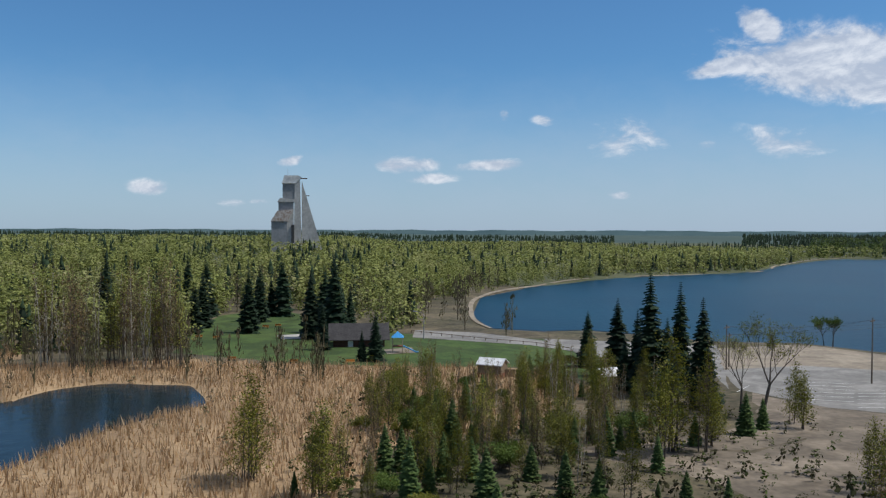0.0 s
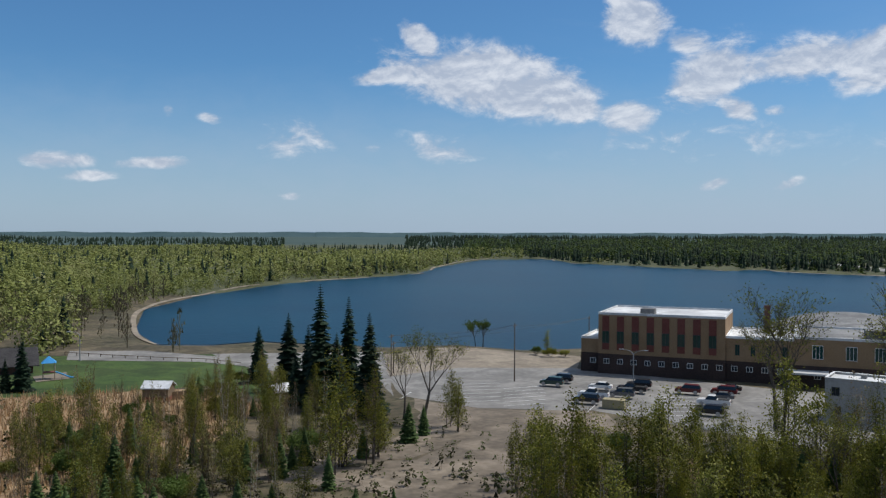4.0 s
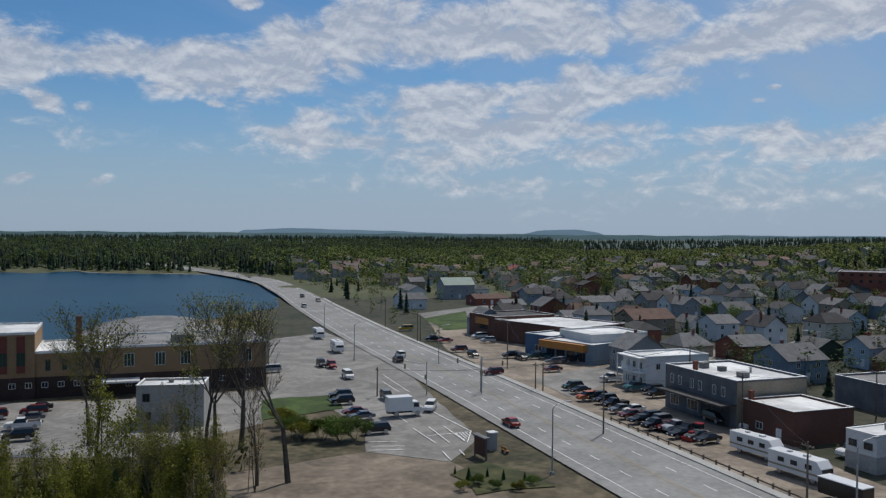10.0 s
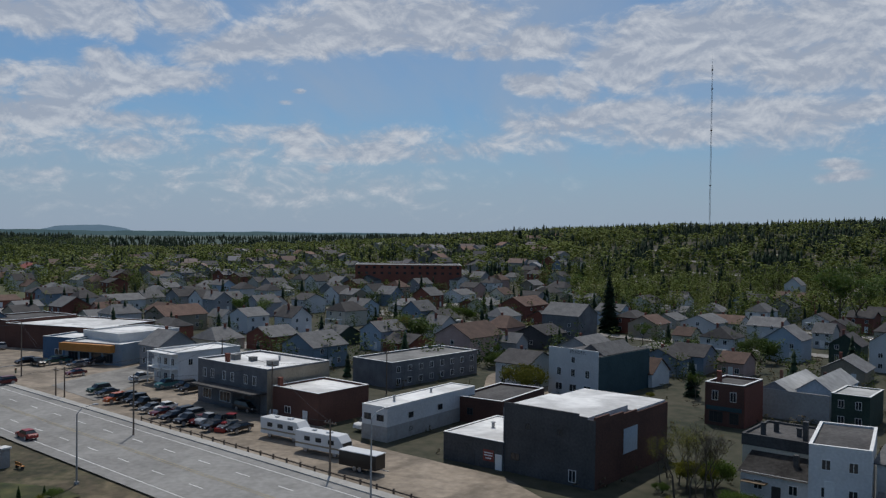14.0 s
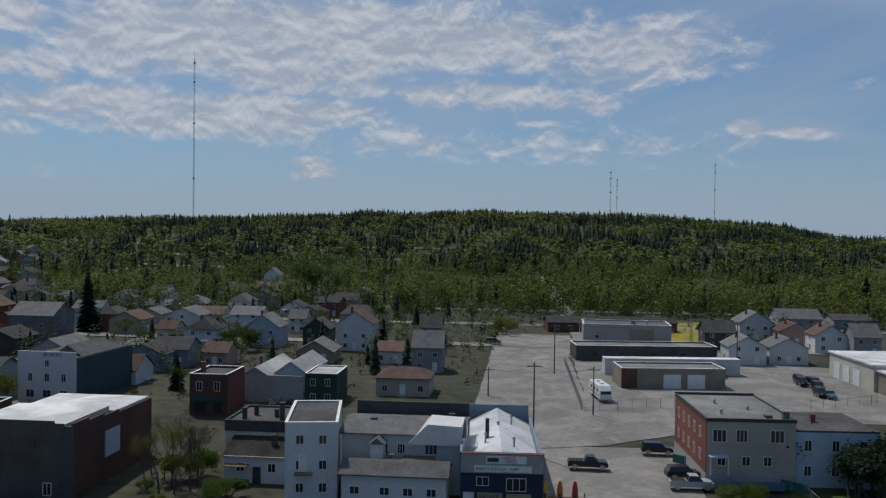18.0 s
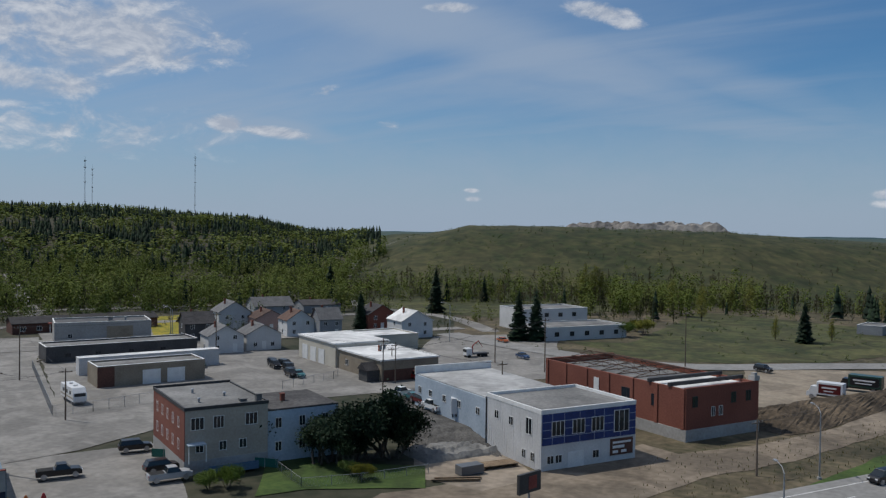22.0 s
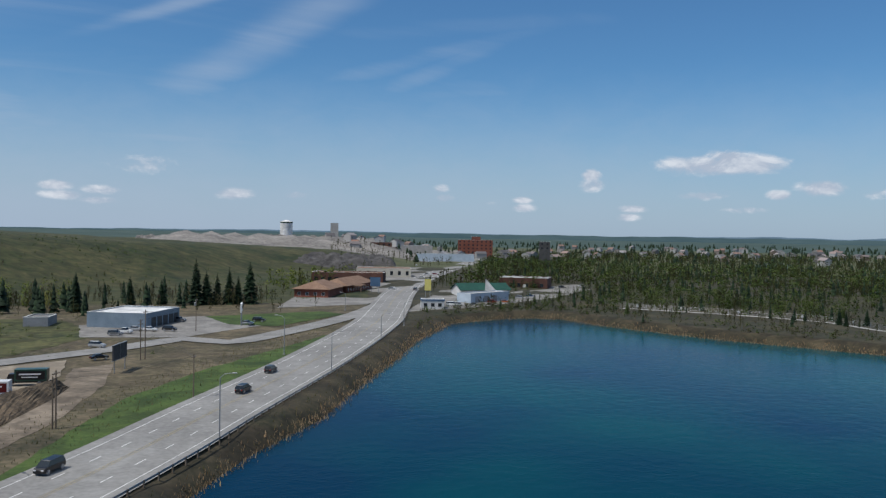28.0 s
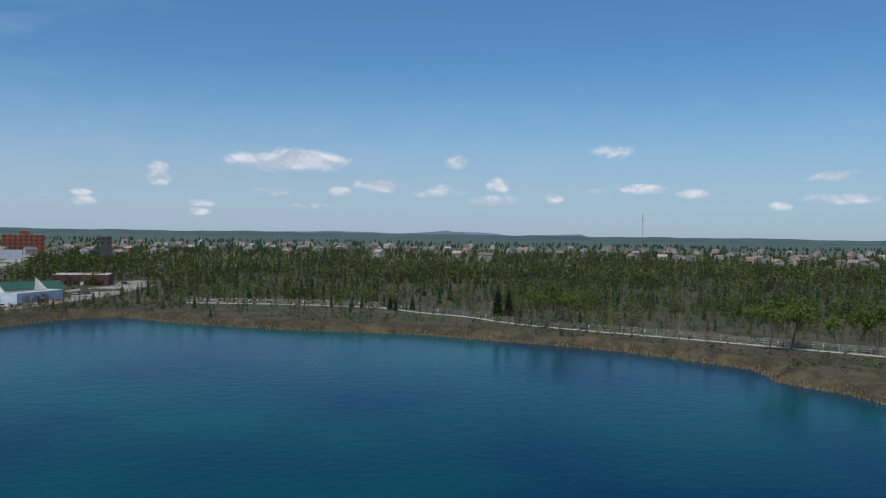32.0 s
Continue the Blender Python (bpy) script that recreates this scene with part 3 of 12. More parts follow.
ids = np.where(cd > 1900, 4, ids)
ids = np.where(inside(REEDS, cx, cy), 5, ids)
ids = np.where((((caz > 40) & (cd > 200)) | (caz > 75)) & (caz < 152) & (cd > 60) & (cd <= 420) & (ids == 0), 6, ids)
ids = np.where((near_edge(PIT, cx, cy) < 13) & (caz > 150) & (caz < 275), 7, ids)
ids = np.where((ids != 7) & (caz > 198) & (caz < 276) & (cd < 800) & (cd > 150), 8, ids)
ids = np.where((ids == 1) & (caz > 60) & (caz < 150), 8, ids)
ids = np.where((near_edge(PIT, cx, cy) > 5) & (caz > 203) & (ids == 7), 8, ids)
ids = ids.tolist() + [0] * na
PITSCRUB = mat("pit_scrub", (0.020, 0.025, 0.010), (0.078, 0.066, 0.036), 0.05, 0.95, 0.5, fine=0.6, stain=0.4)
BANKSOIL = mat("bank_soil", (0.024, 0.025, 0.011), (0.085, 0.066, 0.038), 0.10, 0.95, 0.6, fine=0.9, stain=0.5)
YARD = mat("town_yard", (0.014, 0.021, 0.007), (0.066, 0.060, 0.038), 0.05, 0.95, 0.3, fine=0.4)
FLOOR = mat("forest_floor", (0.040, 0.052, 0.018), (0.105, 0.105, 0.05), 0.02, 0.95, 0.3, fine=0.3)
HILLGRASS = mat("hill_grass", (0.018, 0.032, 0.006), (0.085, 0.080, 0.030), 0.02, 0.95, 0.6, fine=0.12, stain=0.35)
ROCK = mat("waste_rock", (0.10, 0.092, 0.083), (0.30, 0.278, 0.25), 0.03, 0.95, 0.6, fine=0.25)
# Land past 1900 m is tinted bluer, distance haze put into its colour.
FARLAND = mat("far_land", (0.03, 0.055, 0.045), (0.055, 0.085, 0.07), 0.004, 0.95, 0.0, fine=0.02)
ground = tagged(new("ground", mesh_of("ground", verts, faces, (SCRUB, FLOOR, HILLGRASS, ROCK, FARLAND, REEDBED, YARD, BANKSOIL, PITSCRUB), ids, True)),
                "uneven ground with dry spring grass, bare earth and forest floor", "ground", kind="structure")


def sheet(name, poly, z, material, label, category, bed=False, ragged=0.0, step=4.0):
    """A level sheet of ground cover or water with the given outline; ragged lets its edge wander."""
    rnd = random.Random(len(poly) * 7 + int(abs(poly[0][0]) * 3))
    out = []
    for (ax, ay), (bx, by) in zip(poly, poly[1:] + poly[:1]):
        k = max(1, int(math.hypot(bx - ax, by - ay) / step)) if ragged else 1
        for i in range(k):
            s = i / k
            j = ragged if i else 0
            out.append((ax + (bx - ax) * s + rnd.uniform(-j, j), ay + (by - ay) * s + rnd.uniform(-j, j), z))
    bm = bmesh.new()
    f = bm.faces.new([bm.verts.new(p) for p in out])
    bmesh.ops.triangulate(bm, faces=[f])
    bmesh.ops.recalc_face_normals(bm, faces=bm.faces)
    if sum(f.normal.z for f in bm.faces) < 0:
        bmesh.ops.reverse_faces(bm, faces=bm.faces)
    me = bpy.data.meshes.new(name)
    bm.to_mesh(me)
    bm.free()
    me.materials.append(material)
    return tagged(new(name, me), label, category, kind="structure")


def ribbon(name, line, half, z, material, label, category, z1=None, lift=0.0):
    """A road along a line of points, half of its width to each side."""
    pts = [Vector((x, y, 0)) for x, y in line]
    fine = []
    for i in range(len(pts) - 1):
        p0, p1, p2, p3 = pts[max(i - 1, 0)], pts[i], pts[i + 1], pts[min(i + 2, len(pts) - 1)]
        k = max(2, int((p2 - p1).length / 6))
        for j in range(k):
            s = j / k
            fine.append(0.5 * (2 * p1 + (p2 - p0) * s + (2 * p0 - 5 * p1 + 4 * p2 - p3) * s * s + (3 * p1 - p0 - 3 * p2 + p3) * s ** 3))
    fine.append(pts[-1])
    v, f = [], []
    for i, p in enumerate(fine):
        d = (fine[min(i + 1, len(fine) - 1)] - fine[max(i - 1, 0)]).normalized()
        nrm = Vector((-d.y, d.x, 0))
        for s in (-half, half):
            q = p + nrm * s
            v.append((q.x, q.y, z + lift * float(height(q.x, q.y))))
        if i:
            f.append((2 * i - 2, 2 * i - 1, 2 * i + 1, 2 * i))
    ob = tagged(new(name, mesh_of(name, v, f, (material,))), label, category, kind="structure")
    if ob.data.polygons[0].normal.z < 0:
        ob.data.flip_normals()
    return ob, fine


LAKEWATER = water_mat("lake_water", (0.003, 0.030, 0.058), 0.26, 0.30, (0.005, 0.040, 0.070), 0.15)
PITWATER = water_mat("pit_water", (0.0003, 0.024, 0.055), 0.22, 0.14, (0.0004, 0.052, 0.064), 0.13)
PONDWATER = water_mat("pond_water", (0.012, 0.022, 0.028), 0.25, 0.10)
sheet("water_lake", widen(LAKE, 3), LAKE_Z, LAKEWATER, "wind-rippled blue lake water", "lake")
sheet("water_pit", widen(PIT, 4), PIT_Z, PITWATER, "deep teal water of a flooded mine pit", "lake")
sheet("water_pond", widen(POND, 2), POND_Z, PONDWATER, "dark still pond water between reeds", "pond")
sheet("water_far", [(-708.8, -745.5), (-796.8, -825.7), (-869.2, -857.5), (-828.2, -797.8), (-715.2, -691.6), (-662.1, -673.5)], 0.3, LAKEWATER, "far strip of blue lake water", "lake")

# ---- building kit: local x runs along the front from its left corner, local y runs back from the front ----
GRID = -122.5
ROOFS = {
    "white": mat("white_roof_sheet", (0.60, 0.60, 0.59), (0.82, 0.82, 0.80), 0.12, 0.7, 0.05, fine=0.8, stain=0.3),
    "pale": mat("pale_grey_roof", (0.33, 0.33, 0.32), (0.50, 0.50, 0.49), 0.12, 0.8, 0.05, fine=0.8, stain=0.3),
    "tar": mat("tar_roof", (0.0429, 0.039, 0.039), (0.109, 0.105, 0.101), 0.25, 0.9, 0.2, fine=2.0, stain=0.3),
    "grey": mat("grey_shingle", (0.0858, 0.0858, 0.0874), (0.164, 0.164, 0.164), 0.5, 0.9, 0.2, fine=3.0, vary=0.25),
    "dark": mat("dark_shingle", (0.0273, 0.0257, 0.0273), (0.0663, 0.0624, 0.0624), 0.5, 0.9, 0.2, fine=3.0, vary=0.25),
    "brown": mat("brown_shingle", (0.0663, 0.039, 0.0296), (0.133, 0.0819, 0.0624), 0.5, 0.9, 0.2, fine=3.0, vary=0.25),
    "red": mat("red_shingle", (0.172, 0.039, 0.0312), (0.265, 0.078, 0.0585), 0.5, 0.85, 0.1, fine=3.0),
    "gravel": mat("roof_gravel", (0.156, 0.156, 0.152), (0.281, 0.277, 0.265), 0.2, 0.95, 0.2, fine=2.0, stain=0.3),
    "darkgreen": mat("dark_green_metal_roof", (0.008, 0.05, 0.035), (0.018, 0.085, 0.06), 0.3, 0.6, 0.1, fine=2.0),
    "green": mat("pale_green_roof", (0.172, 0.234, 0.195), (0.265, 0.328, 0.281), 0.2, 0.7, 0.1, fine=2.0),
    "metal": mat("bright_metal_roof", (0.55, 0.56, 0.57), (0.78, 0.79, 0.80), 0.2, 0.45, 0.05, fine=2.0, stain=0.3),
    "tan": mat("tan_roof", (0.172, 0.101, 0.0663), (0.265, 0.172, 0.117), 0.3, 0.9, 0.1, fine=2.0),
}
WALLS = {
    "tanbrick": mat("tan_brick", (0.21, 0.13, 0.0672), (0.302, 0.197, 0.109), 0.2, 0.9, 0.1, fine=4),
    "darkbrick": mat("dark_brown_brick", (0.0294, 0.0185, 0.0151), (0.0714, 0.042, 0.0336), 0.2, 0.85, 0.1, fine=4),
    "redpanel": mat("dark_red_panel", (0.109, 0.0294, 0.021), (0.168, 0.0504, 0.0378), 0.3, 0.8, 0.05),
    "brick": mat("red_brick", (0.143, 0.0462, 0.0319), (0.244, 0.0882, 0.0588), 0.12, 0.9, 0.15, fine=4, vary=0.1),
    "brownbrick": mat("brown_brick", (0.0714, 0.0336, 0.0252), (0.134, 0.063, 0.0462), 0.2, 0.9, 0.1, fine=4, vary=0.15),
    "white": mat("white_siding", (0.487, 0.487, 0.479), (0.638, 0.638, 0.63), 0.25, 0.75, 0.05, fine=3, vary=0.12),
    "cream": mat("cream_siding", (0.403, 0.37, 0.302), (0.538, 0.504, 0.428), 0.25, 0.8, 0.05, fine=3, vary=0.1),
    "pale": mat("pale_blue_siding", (0.302, 0.37, 0.437), (0.437, 0.504, 0.571), 0.25, 0.75, 0.05, fine=3, vary=0.1),
    "grey": mat("grey_siding", (0.21, 0.218, 0.227), (0.319, 0.328, 0.336), 0.25, 0.8, 0.05, fine=3, vary=0.2),
    "stone": mat("grey_stone_wall", (0.0924, 0.0924, 0.0966), (0.185, 0.185, 0.189), 0.4, 0.9, 0.2, fine=4, vary=0.1),
    "charcoal": mat("charcoal_wall", (0.042, 0.042, 0.0437), (0.084, 0.084, 0.084), 0.3, 0.85, 0.1, fine=3),
    "beige": mat("beige_stucco", (0.319, 0.277, 0.227), (0.42, 0.378, 0.319), 0.3, 0.9, 0.1, fine=3, vary=0.08),
    "blue": mat("blue_siding", (0.042, 0.0924, 0.168), (0.0756, 0.143, 0.235), 0.3, 0.75, 0.05, fine=3),
    "bluegrey": mat("blue_grey_siding", (0.134, 0.185, 0.235), (0.21, 0.269, 0.328), 0.3, 0.75, 0.05, fine=3),
    "navy": mat("navy_board", (0.0101, 0.0168, 0.042), (0.0252, 0.0378, 0.0756), 0.3, 0.7, 0.05, fine=3),
    "teal": mat("dark_teal_siding", (0.0168, 0.0462, 0.0546), (0.0378, 0.0756, 0.084), 0.3, 0.75, 0.05, fine=3),
    "green": mat("dark_green_siding", (0.0168, 0.0336, 0.0252), (0.042, 0.0672, 0.0504), 0.3, 0.75, 0.05, fine=3),
    "tan": mat("tan_siding", (0.227, 0.185, 0.134), (0.336, 0.286, 0.218), 0.3, 0.85, 0.05, fine=3, vary=0.15),
    "orange": mat("orange_panel", (0.353, 0.143, 0.0252), (0.47, 0.21, 0.0504), 0.3, 0.6, 0.02),
    "pink": mat("faded_pink_siding", (0.353, 0.227, 0.193), (0.462, 0.319, 0.277), 0.3, 0.8, 0.05, vary=0.1),
    "wrap": mat("blue_house_wrap", (0.00672, 0.021, 0.109), (0.0168, 0.042, 0.185), 0.3, 0.45, 0.1, fine=1.5),
    "concrete": mat("grey_concrete_wall", (0.277, 0.269, 0.252), (0.386, 0.378, 0.361), 0.2, 0.9, 0.1, fine=2),
    "wood": mat("weathered_wood", (0.134, 0.0924, 0.0588), (0.252, 0.185, 0.118), 0.8, 0.9, 0.1, fine=8, vary=0.2),
}
WHITE_TRIM = mat("white_trim", (0.62, 0.62, 0.60), (0.78, 0.78, 0.76), 0.8, 0.6, 0.0)
DARK_TRIM = mat("dark_trim", (0.03, 0.03, 0.032), (0.06, 0.06, 0.06), 0.8, 0.6, 0.0)
STEEL = mat("galvanised_steel", (0.25, 0.26, 0.27), (0.40, 0.41, 0.42), 0.8, 0.5, 0.0, metal=0.6)
RUST = mat("rusty_steel", (0.05, 0.03, 0.022), (0.12, 0.07, 0.05), 0.8, 0.8, 0.05)
POLEWOOD = mat("pole_wood", (0.10, 0.075, 0.055), (0.19, 0.15, 0.115), 0.8, 0.9, 0.05, vary=0.15)

GLASS = bpy.data.materials.new("window_glass")
GLASS.use_nodes = True
_b = GLASS.node_tree.nodes["Principled BSDF"]
_b.inputs["Base Color"].default_value = (0.02, 0.026, 0.032, 1)
_b.inputs["Roughness"].default_value, _b.inputs["IOR"].default_value = 0.06, 1.5
WIN = {}


def window(th, side, u, z, w, h, trim=WHITE_TRIM, bars=1, name="window", glass=GLASS, label="", size=None, simple=False):
    """A framed window on a side of a building: F front, B back, L left, R right; u along that side, z to its sill."""
    key = (round(w, 2), round(h, 2), trim.name, bars, glass.name)
    if key not in WIN:
        f = 0.07 if w < 3 else 0.1
        xs = [-w / 2, -w / 2 + f]
        for i in range(bars):
            x = -w / 2 + w * (i + 1) / (bars + 1)
            xs += [x - 0.03, x + 0.03]
        xs += [w / 2 - f, w / 2]
        zs = [0, f, h - f, h]
        bm = bmesh.new()
        pts = [[bm.verts.new((x, 0.02, z)) for z in zs] for x in xs]
        for i in range(len(xs) - 1):
            for k in range(3):
                if k != 1 or i % 2 == 0:
                    bm.faces.new((pts[i][k], pts[i + 1][k], pts[i + 1][k + 1], pts[i][k + 1]))
        ex = bmesh.ops.extrude_face_region(bm, geom=bm.faces[:])
        bmesh.ops.translate(bm, vec=(0, -0.08, 0), verts=[q for q in ex["geom"] if isinstance(q, bmesh.types.BMVert)])
        bmesh.ops.recalc_face_normals(bm, faces=bm.faces)
        fr = bpy.data.meshes.new(name)
        bm.to_mesh(fr)
        bm.free()
        fr.materials.append(trim)
        g = boxes((-w / 2 + f, -0.02, f, w / 2 - f, 0.01, h - f))
        pn = bpy.data.meshes.new("pane")
        g.to_mesh(pn)
        g.free()
        pn.materials.append(glass)
        WIN[key] = (fr, pn)
    fr, pn = WIN[key]
    if simple:
        if key + ("one",) not in WIN:
            bm = bmesh.new()
            bm.from_mesh(fr)
            k = len(bm.faces)
            bm.from_mesh(pn)
            bm.faces.ensure_lookup_table()
            for q in bm.faces[k:]:
                q.material_index = 1
            one = bpy.data.meshes.new(name)
            bm.to_mesh(one)
            bm.free()
            one.materials.append(trim)
            one.materials.append(glass)
            WIN[key + ("one",)] = one
        fr, pn = WIN[key + ("one",)], None
    W, D = size or th["size"]
    m = {"F": pose(u, -0.012, z), "B": pose(W - u, D + 0.012, z, 0, 0, 180), "L": pose(-0.012, D - u, z, 0, 0, -90), "R": pose(W + 0.012, u, z, 0, 0, 90)}[side]
    a = new(name, fr)
    a.parent, a.matrix_basis = th, m
    if pn:
        p = new("pane", pn)
        p.parent = a
    return a


def door(th, side, u, w, h, material, name="door", z=0.0, size=None):
    bm = boxes((-w / 2, -0.05, 0, w / 2, 0.02, h), (-w / 2 - 0.09, -0.08, 0, -w / 2, 0.02, h + 0.09), (w / 2, -0.08, 0, w / 2 + 0.09, 0.02, h + 0.09), (-w / 2, -0.08, h, w / 2, 0.02, h + 0.09))
    if w > 2:
        for i in range(1, 5):
            box(bm, -w / 2, -0.065, h * i / 5 - 0.02, w / 2, -0.03, h * i / 5 + 0.02)
    else:
        box(bm, w / 2 - 0.16, -0.12, h * 0.46, w / 2 - 0.10, -0.05, h * 0.5)
    ob = part(name, bm, material, th)
    W, D = size or th["size"]
    ob.matrix_basis = {"F": pose(u, -0.012, z), "B": pose(W - u, D + 0.012, z, 0, 0, 180), "L": pose(-0.012, D - u, z, 0, 0, -90), "R": pose(W + 0.012, u, z, 0, 0, 90)}[side]
    return ob


def flat(name, label, x, y, yaw, w, d, h, wall, roof="tar", z=0.0, edge=0.45, trim=None, category="building", skip=1.5):
    """A flat-roofed block with a parapet, its roof sheet inside it and a footing below the ground."""
    th = thing(name, x, y, z, yaw, label, category)
    th["size"] = (w, d)
    bm = boxes((0, 0, -skip, w, d, h - edge))
    part("wall", bm, WALLS[wall] if isinstance(wall, str) else wall, th)
    t = 0.28
    par = boxes((0, 0, h - edge, w, t, h), (0, d - t, h - edge, w, d, h), (0, t, h - edge, t, d - t, h), (w - t, t, h - edge, w, d - t, h))
    part("parapet", par, WALLS[wall] if isinstance(wall, str) else wall, th)
    cop = boxes((-0.06, -0.06, h, w + 0.06, t + 0.04, h + 0.07), (-0.06, d - t - 0.04, h, w + 0.06, d + 0.06, h + 0.07), (-0.06, t + 0.04, h, t + 0.04, d - t - 0.04, h + 0.07), (w - t - 0.04, t + 0.04, h, w + 0.06, d - t - 0.04, h + 0.07))
    part("coping", cop, trim or WHITE_TRIM, th)
    part("roof", boxes((t, t, h - edge, w - t, d - t, h - edge + 0.12)), ROOFS[roof], th)
    return th


def vents(th, h, *rows):
    """Roof vents and boxes: local x, y, size, height."""
    for x, y, s, k in rows:
        if s < 0.5:
            bm = tubes(((x, y, h), (x, y, h + k), s, s), ((x, y, h + k), (x, y, h + k + 0.12), s * 1.7, s * 1.2))
            part("roof_vent", bm, STEEL, th)
        else:
            bm = boxes((x - s / 2, y - s / 2, h, x + s / 2, y + s / 2, h + k), (x - s / 2 - 0.08, y - s / 2 - 0.08, h + k, x + s / 2 + 0.08, y + s / 2 + 0.08, h + k + 0.1))
            part("roof_unit", bm, ROOFS["gravel"], th)


def gable(th, w, d, h, rise, wall, roof, along="x", over=0.35, x0=0.0, y0=0.0, z0=-0.6, hip=0.0):
    """Walls with a pitched roof on them; the ridge runs along local x or y; hip pulls the ridge's ends in."""
    bm = bmesh.new()
    if along == "x":
        ins = hip
        pts = [(0, 0, z0), (w, 0, z0), (w, d, z0), (0, d, z0), (0, 0, h), (w, 0, h), (w, d, h), (0, d, h)]
        tops = [] if hip else [(0, d / 2, h + rise), (w, d / 2, h + rise)]
    else:
        pts = [(0, 0, z0), (w, 0, z0), (w, d, z0), (0, d, z0), (0, 0, h), (w, 0, h), (w, d, h), (0, d, h)]
        tops = [] if hip else [(w / 2, 0, h + rise), (w / 2, d, h + rise)]
    V = [bm.verts.new((p[0] + x0, p[1] + y0, p[2])) for p in pts + tops]
    for f in ((0, 1, 5, 4), (1, 2, 6, 5), (2, 3, 7, 6), (3, 0, 4, 7)):
        bm.faces.new([V[i] for i in f])
    if tops:
        if along == "x":
            bm.faces.new([V[4], V[8], V[7]])
            bm.faces.new([V[5], V[6], V[9]])
        else:
            bm.faces.new([V[4], V[5], V[8]])
            bm.faces.new([V[7], V[9], V[6]])
    bmesh.ops.recalc_face_normals(bm, faces=bm.faces)
    part("wall", bm, WALLS[wall], th)
    bm = bmesh.new()
    o, t = over, 0.16
    s = rise / ((d if along == "x" else w) / 2)
    e = h - s * o
    if along == "x":
        low = [(-o, -o, e), (w + o, -o, e), (w + o, d + o, e), (-o, d + o, e)]
        ridge = [(-o + hip * (1 + o / max(d / 2, .1)), d / 2, h + rise), (w + o - hip * (1 + o / max(d / 2, .1)), d / 2, h + rise)]
        fs = [(0, 1, 5, 4), (2, 3, 4, 5)] + ([(1, 2, 5), (3, 0, 4)] if hip else [])
    else:
        low = [(-o, -o, e), (w + o, -o, e), (w + o, d + o, e), (-o, d + o, e)]
        ridge = [(w / 2, -o + hip * (1 + o / max(w / 2, .1)), h + rise), (w / 2, d + o - hip * (1 + o / max(w / 2, .1)), h + rise)]
        fs = [(1, 2, 5, 4), (3, 0, 4, 5)] + ([(0, 1, 4), (2, 3, 5)] if hip else [])
    P = [(p[0] + x0, p[1] + y0, p[2] + 0.02) for p in low + ridge]
    top = [bm.verts.new((p[0], p[1], p[2] + t)) for p in P]
    bot = [bm.verts.new(p) for p in P]
    for f in fs:
        bm.faces.new([top[i] for i in f])
        bm.faces.new([bot[i] for i in reversed(f)])
    for e2 in [e3 for e3 in bm.edges if len(e3.link_faces) == 1 and e3.verts[0] in top and e3.verts[1] in top]:
        a, b2 = e2.verts
        bm.faces.new((a, b2, bot[top.index(b2)], bot[top.index(a)]))
    bmesh.ops.recalc_face_normals(bm, faces=bm.faces)
    part("roof", bm, ROOFS[roof] if isinstance(roof, str) else roof, th)


def chimney(th, x, y, z, s=0.6, h=1.5, m="brick"):
    part("chimney", boxes((x - s / 2, y - s / 2, z, x + s / 2, y + s / 2, z + h), (x - s / 2 - 0.06, y - s / 2 - 0.06, z + h, x + s / 2 + 0.06, y + s / 2 + 0.06, z + h + 0.14)), WALLS[m], th)


def house(label, x, y, yaw, w, d, h, rise, wall, roof, along="x", hip=0.0, z=0.0, chim=True, porch=False, far=False, name="house"):
    """A dwelling with a pitched roof, windows on all sides, a door and steps."""
    th = thing(name, x, y, z, yaw, label, "house", "town houses")
    th["size"] = (w, d)
    gable(th, w, d, h, rise, wall, roof, along, hip=hip)
    for lev in range(2 if h > 4.4 else 1):
        zz = 1.0 + lev * 2.6
        for side, L in ((("F", w), ("L", d)) if far else (("F", w), ("L", d), ("R", d))):
            k = max(1, int(L / 3.2))
            if far:
                k = 2 if side == "F" else 1
            for i in range(k):
                if side == "F" and lev == 0 and i == k // 2 and not far:
                    continue
                window(th, side, L * (i + 0.5) / k, zz, 1.1, 1.25, simple=far)
    if rise > 2.2 and not hip and not far:
        if along == "y":
            window(th, "F", w / 2, h + rise * 0.15, 0.9, 1.0)
        else:
            window(th, "L", d / 2, h + rise * 0.15, 0.9, 1.0)
            window(th, "R", d / 2, h + rise * 0.15, 0.9, 1.0)
    k = max(1, int(w / 3.2))
    door(th, "F", w * (k // 2 + 0.5) / k, 0.95, 2.05, WHITE_TRIM, z=0.35)
    if not far:
        part("step", boxes((w * (k // 2 + 0.5) / k - 0.8, -1.1, -0.4, w * (k // 2 + 0.5) / k + 0.8, 0.0, 0.16), (w * (k // 2 + 0.5) / k - 0.8, -0.8, 0.16, w * (k // 2 + 0.5) / k + 0.8, 0.0, 0.34)), WALLS["concrete"], th)
    if chim:
        chimney(th, w * 0.32, d * 0.5 + 0.5, h + rise * 0.6, 0.55, rise * 0.4 + 0.7)
    if porch:
        bm = boxes((w * 0.15, -1.9, 2.3, w * 0.85, 0.0, 2.45), (w * 0.17, -1.85, 0, w * 0.17 + 0.12, -1.73, 2.3), (w * 0.83 - 0.12, -1.85, 0, w * 0.83, -1.73, 2.3), (w * 0.15, -1.9, -0.4, w * 0.85, 0.0, 0.3))
        part("porch", bm, WHITE_TRIM, th)
    return th

